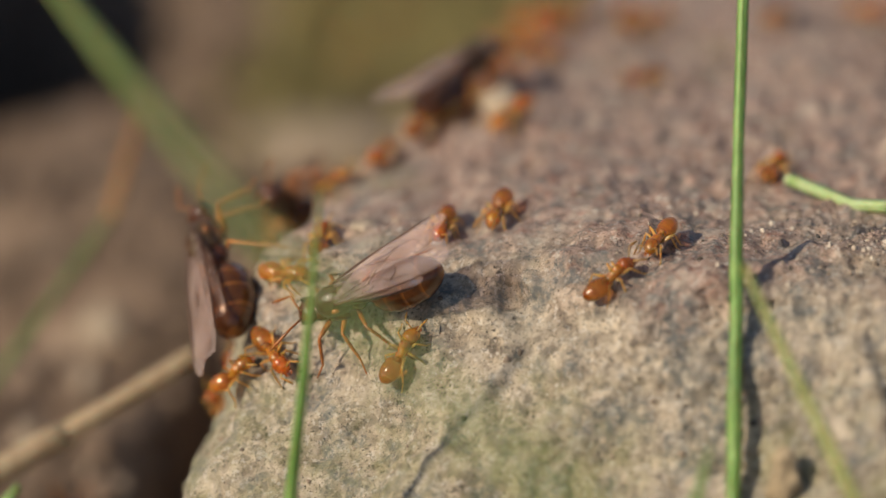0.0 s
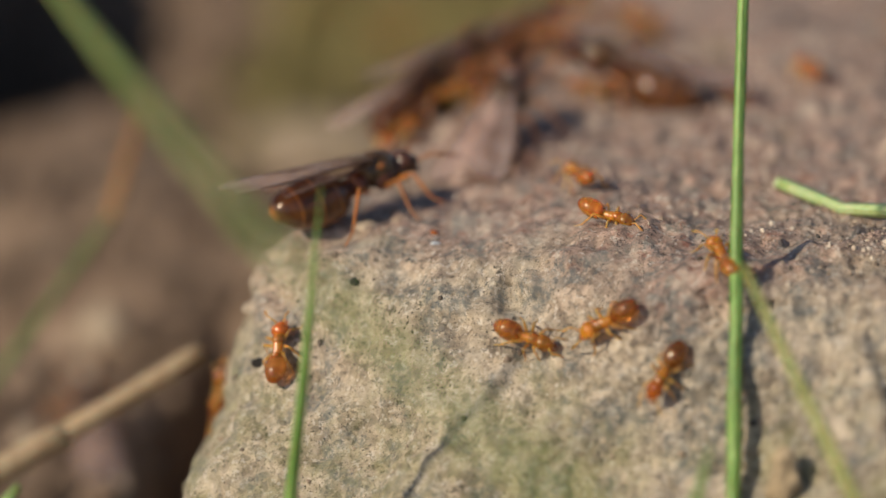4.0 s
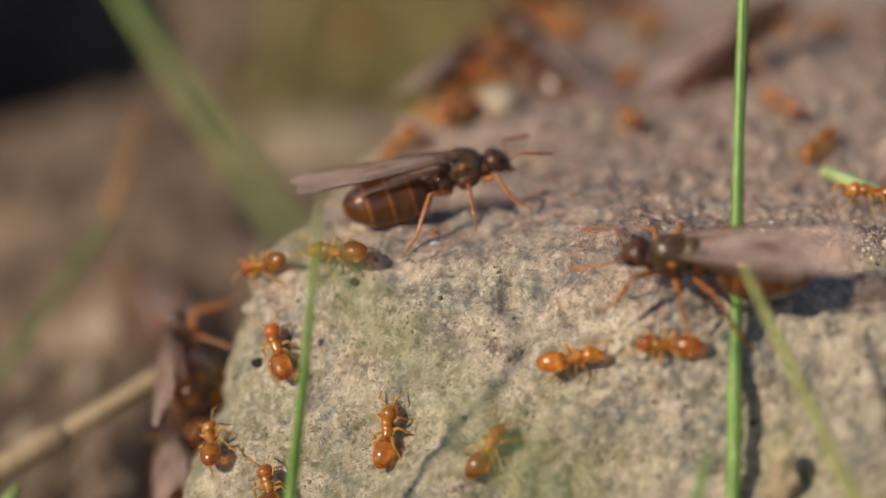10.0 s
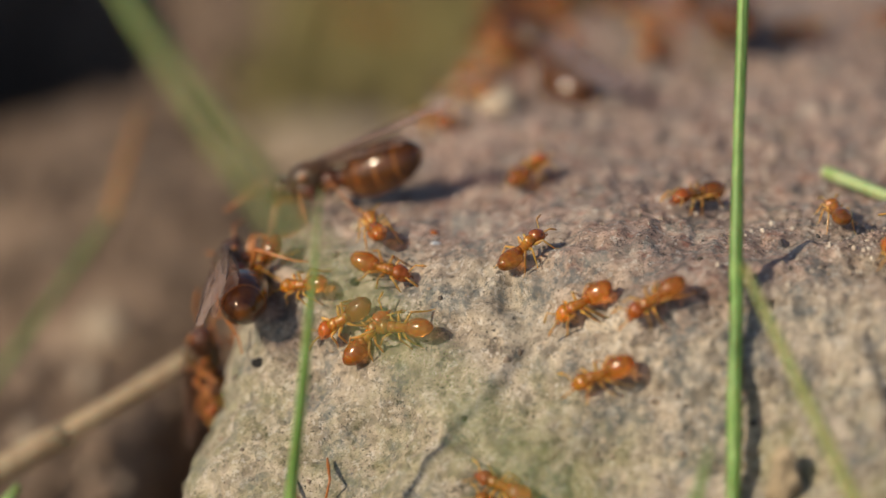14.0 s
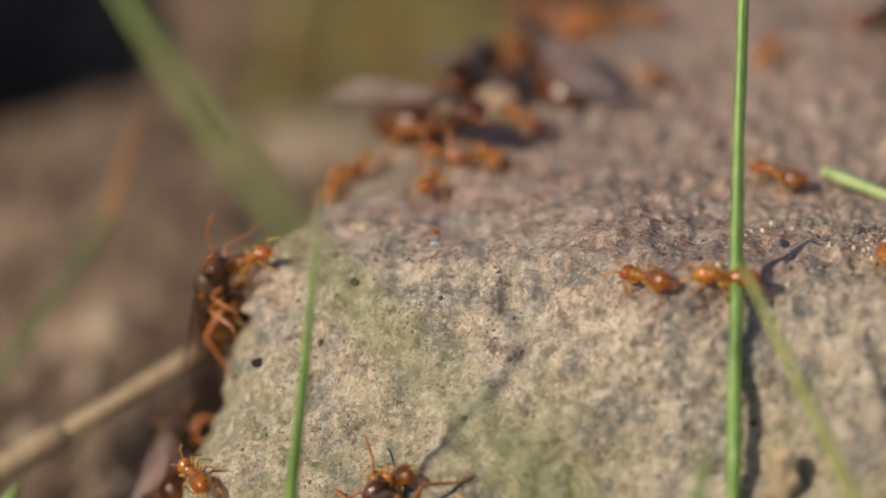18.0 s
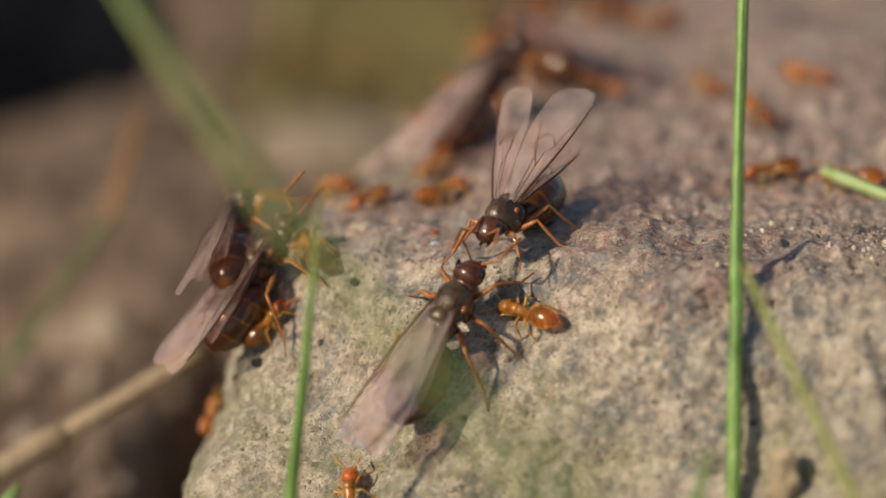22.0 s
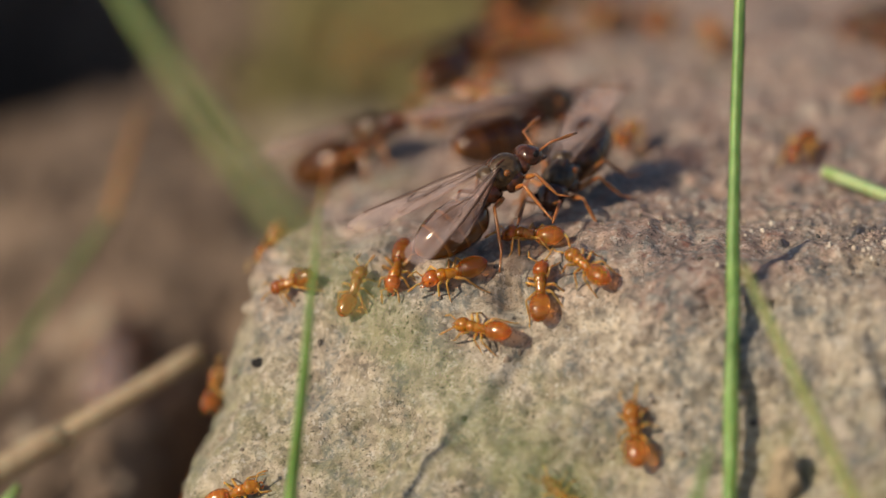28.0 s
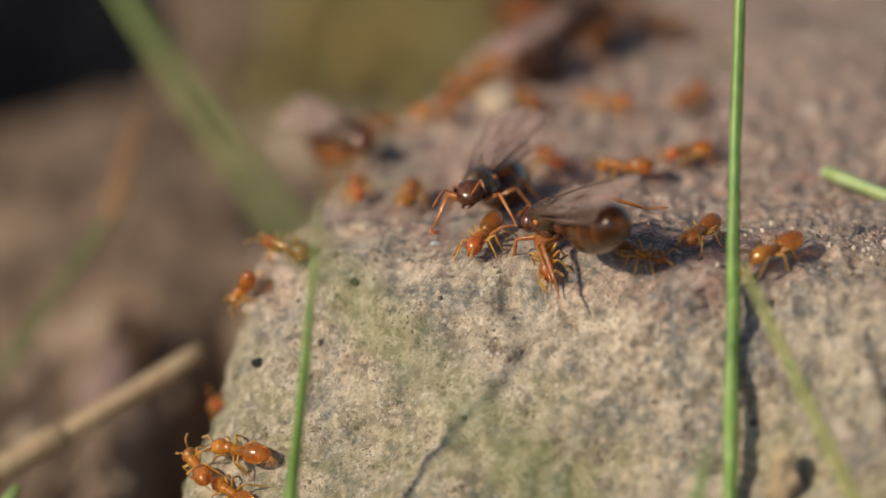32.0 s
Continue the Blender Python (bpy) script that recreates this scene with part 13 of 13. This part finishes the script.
    [(0, -2.5, -16.2, -20.1, -33, -28, 97), (8.5, -3.4, -12.5, -17.8, -30, -29, 99), (17, -5.2, -9.8, -13.7, -27, -29, 101), (17.4, -4.4, -9.8, -13.2, -34, -26, 103), (17.7, -2.8, -9.8, -11.7, -53, -25, 122), (18, -0.3, -11, -11.6, -54, -14, 122), (18.5, -2.9, -9.7, -12.3, -51, -30, 119), (19, -5.3, -9.2, -12.7, -26, -40, 100), (19.5, -3.3, -6.2, -9.2, -26, -44, 87), (20, -0.4, -6.4, -6.7, -2, -48, 59), (20.5, -1.8, -4.6, -6.3, -8, -56, 68), (21, -1.1, -4.5, -5.1, -11, -52, 76), (21.5, -1.5, -4.3, -5, -11, -53, 76), (22, 0.4, -4, -3.8, 17, -51, 43), (22.5, 0.6, -3, -2.6, 5, -46, 60), (23, 1.2, -1.8, -1, -2, -34, 66), (23.25, 2.3, 4.8, -0.3, -7, -33, 88), (23.5, 3.5, 11.8, -0.2, -11, -31, 110), (23.75, 6.9, 12.7, -0.4, -9, -35, 64), (24, 10, 13.2, 0.2, -4, -36, 16), (24.5, 5.9, 11.1, -0.2, -10, -23, 82), (25, 2.9, 12.5, -0.3, -6, -25, 152), (25.5, 2.7, 17.6, -0.7, -9, -28, 146), (26.5, 2.6, 16.2, -1.2, -5, -19, 95), (27.5, 2.5, 14.6, -1.1, -10, -9, 47), (28, 5, 15.1, -0.2, -7, -7, 33), (28.5, 7.5, 17.9, -0.7, -3, -1, 19), (29, 4.9, 18.7, -0.7, -1, -6, 52), (30, -2, 18.9, -1.7, -12, 3, 53), (30.25, 1.5, 21.1, -1, -10, -3, 49), (30.5, 4.9, 23.3, -0.5, -8, -9, 45), (30.75, 6.7, 29.7, -1.3, -9, -4, 53), (31, 8.3, 36.3, -1.4, -9, 2, 62), (32, 7.7, 32.8, -0.9, -6, -14, 52)],
    [(0, 33.3, 39.1, -0.6, 5, -1, -142), (9.5, 30, 35, -0.5, 3, -5, -138), (19, 26.7, 31.1, 0.4, 0, -9, -133), (19.5, 20.5, 30.7, -0.2, -2, -6, -101), (20, 14.2, 30.2, -1.1, -3, -1, -70), (20.3, 15, 26.1, -0.7, 5, 9, -108), (20.6, 12.8, 22.4, -0.5, 5, -3, -129), (21, 11.6, 21.4, -0.5, 7, -2, -150), (21.25, 7.7, 17.6, -0.9, 3, 7, -180), (21.5, 3.7, 13.8, -0.9, -6, 13, 149), (21.75, 3.9, 7.1, -0.3, 4, 9, -164), (22, 4.1, 0.5, 0.1, 8, -1, -119), (22.5, 4.5, -1.4, -0.1, 12, -15, -111), (22.75, 7.2, -4.9, -1.7, 27, 10, -78), (23, 9.8, -8.6, -3.2, 56, 21, -36), (23.5, 12.5, -8.6, -1.3, 78, -46, -36), (24, 12, -8, -1.3, 40, -39, 21), (24.4, 13.9, -8.8, -1.3, 62, -26, -37), (24.7, 12.5, -9.6, -2.8, 41, 12, -69), (24.85, 12.1, -9.4, -3.2, 16, 44, -97), (25, 11.6, -9.3, -3.5, -41, 52, -156), (25.5, 6.1, -9.7, -6.2, -58, 11, 141), (25.85, 2.1, -9.7, -8.5, -59, 20, 154), (26.2, -2, -9.7, -10.8, -58, 30, 168), (26.6, -4.2, -10.2, -14.3, -33, 35, -151), (27, -6.7, -11.7, -16.7, -11, 25, -112), (32, -5.8, -14.8, -21.2, 6, 17, -110)],
    [(0, 31, 3.7, 1.3, -4, 15, 117), (25.5, 28.4, 4, 1.2, -6, 15, 116), (26, 23, 6.1, 0, -5, 12, 122), (26.5, 17.5, 8.3, -0.4, -4, 9, 128), (27, 11.8, 10.5, 0.3, -4, 6, 134), (27.5, 6.4, 12.7, -0.3, -3, 3, 139), (27.75, 6.8, 9.5, -0.2, 0, 10, -166), (28, 7.2, 6.2, 0.6, 8, 11, -110), (29, 8.6, 1.7, 0.9, 7, -2, -95), (29.5, 8.8, 2.2, 0.8, 6, -2, -105), (30, 7.8, -1.7, 1.2, 3, -10, -118), (30.5, 8.6, 0.1, 1.3, 2, -6, -130), (30.75, 8.2, -0.4, 1.3, -5, 2, -169), (31, 7.9, -0.9, 1.2, -15, 4, 151), (31.5, 7.8, -1.3, 1.1, -17, 8, 123), (32, 7.5, -2.6, 0.9, -26, 17, 123)],
    [(0, 34.1, 26.3, 0.4, -3, -9, -138), (13.75, 33.2, 29.4, 0.7, 5, 5, 173), (27.5, 32.4, 32.3, 0.1, -1, 20, 123), (28, 27.9, 33.4, -0.7, -2, 15, 126), (28.5, 23.1, 34.7, 0, -3, 10, 128), (29, 18.5, 35.9, -0.3, -4, 5, 131), (29.33, 17.3, 30, -1.2, -2, 10, 167), (29.67, 15.9, 24.3, -0.6, 3, 12, -157), (30, 14.4, 18.4, 0.2, 9, 11, -121), (30.25, 13.3, 17, -0.2, 3, 11, -163), (30.5, 12.1, 15.5, -0.1, 0, 7, 155), (30.75, 11.4, 19.3, -0.6, 0, -6, 142), (31, 10.8, 23.1, -0.4, 3, -19, 127), (31.33, 10.1, 28.1, -0.9, 2, -10, 123), (31.67, 9.4, 33, -0.9, 0, -1, 118), (32, 8.6, 37.9, -1.4, -3, 8, 113)],
]

# how each queen holds her wings: f folded, d held down, u lifted, r raised high, s spread
WINGS = [
    [(0.0, 'u'), (0.5, 'u'), (1, 'f'), (32, 'f')],
    [(0.0, 'f'), (3, 'f'), (6, 's'), (7, 'f'), (32, 'f')],
    [(0.0, 'f'), (32, 'f')],
    [(0.0, 'f'), (32, 'f')],
    [(0.0, 's'), (1, 'f'), (32, 'f')],
    [(0.0, 'f'), (32, 'f')],
    [(0.0, 'f'), (25.5, 'f'), (27.5, 's'), (29.5, 's'), (29.8, 'f'), (30, 'f'), (30.5, 'u'), (32, 'u')],
    [(0.0, 'f'), (32, 'f')],
    [(0.0, 'f'), (10, 'f'), (10.5, 'u'), (11, 'u'), (11.25, 'f'), (32, 'f')],
    [(0.0, 'f'), (32, 'f')],
    [(0.0, 'f'), (32, 'f')],
    [(0.0, 'f'), (20.6, 'f'), (21, 'u'), (21.5, 'r'), (22.5, 'r'), (23, 's'), (23.5, 'r'), (24.7, 'r'), (25, 'u'), (25.5, 'f'), (32, 'f')],
    [(0.0, 'f'), (27, 'f'), (27.8, 'd'), (30.6, 'd'), (31.0, 'f'), (32, 'f')],
    [(0.0, 'f'), (30.5, 'f'), (31, 's'), (32, 'f')],
]

# ---- the colony ----
def take(rows):
    return [(t, pose(x * MM, y * MM, z * MM, rx, ry, rz)) for t, x, y, z, rx, ry, rz in rows]


def flock(templates, tracks, big):
    """One ant for each track, by turns from the templates, which then leave."""
    rows = []
    for i, track in enumerate(tracks):
        kind = templates[i % len(templates)]
        size = big * (0.90 + 0.14 * ((i * 37) % 11) / 10)
        kind.scale = (size, size, size)
        rows.append(copy_thing(kind, take(track)[0][1]))
    for thing in templates:
        hide(thing)
    return rows


worker_kinds = [build_worker(0.25, 0.0, 0.15), build_worker(-0.2, 0.12, 0.3, True), build_worker(0.1, -0.1, -0.1), build_worker(-0.3, 0.05, 0.05, True)]
queen_kinds = [build_queen(0.4, 0.3, 0.0), build_queen(-0.35, -0.1, 0.25), build_queen(0.1, 0.15, -0.1)]
workers = flock(worker_kinds, WORKERS, 0.95)
queens = flock(queen_kinds, QUEENS, 1.08)


def waving(joint, seed, swing, lift, period):
    """Rows for a limb that swings to and fro at its joint."""
    rng = random.Random(seed)
    at = joint.location.copy()
    rows, t, side = [], 0.0, rng.choice((-1, 1))
    while t < 32.0:
        rows.append((t, Matrix.Translation(at) @ pose(0, 0, 0, rng.uniform(-lift, lift), 0, side * swing * rng.uniform(0.3, 1.0))))
        side = -side
        t = round(t + period * rng.uniform(0.8, 1.2), 2)
    rows.append((32.0, rows[-1][1]))
    return rows


def motions():
    for ants, tracks in ((workers, WORKERS), (queens, QUEENS)):
        for k, (ant, track) in enumerate(zip(ants, tracks)):
            walk(ant, take(track))
            for n, limb_ob in enumerate(ant.children):
                if limb_ob.name.startswith("leg"):
                    walk(limb_ob, waving(limb_ob, 100 * k + n, 15, 4, 0.5))
                elif limb_ob.name.startswith("antenna"):
                    walk(limb_ob, waving(limb_ob, 100 * k + n, 18, 12, 0.9))
    for queen, holds in zip(queens, WINGS):
        for w in queen.children:
            if "wing" in w.name:
                side = 1 if w.location.y > 0 else -1
                walk(w, [(t, wing_pose(w.name, side, hold)) for t, hold in holds])
    # the wind and the ants stir three of the grasses
    foot, pivot = blade_long.location.copy(), Vector((3.0, -56.6, 14.8)) * MM
    sight = Vector((0, math.cos(radians(PITCH)), -math.sin(radians(PITCH))))
    lean = Matrix.Translation(pivot) @ Matrix.Rotation(radians(4.8), 4, sight) @ Matrix.Translation(-pivot) @ Matrix.Translation(foot)
    walk(blade_long, [(0.0, Matrix.Translation(foot)), (7.1, Matrix.Translation(foot)), (7.8, lean), (32.0, lean)])
    sway = [(0.0, 0.0), (23.2, 0.0), (24.0, -0.55), (24.6, -0.5), (25.2, -0.28), (27.5, -0.16), (32.0, -0.16)]
    up = blade_upright.location.copy()
    walk(blade_upright, [(t, Matrix.Translation(up + Vector((dx * MM, 0, 0)))) for t, dx in sway])
    cut = stalk_cut.location.copy()
    slide = [(0.0, -2.2, 0.3), (0.5, -2.8, 0.3), (5.5, -2.8, 0.3), (5.95, 0.0, 0.0), (32.0, 0.0, 0.0)]
    walk(stalk_cut, [(t, Matrix.Translation(cut + Vector((dx, dx * 0.9, dz)) * MM)) for t, dx, dz in slide])


motions()
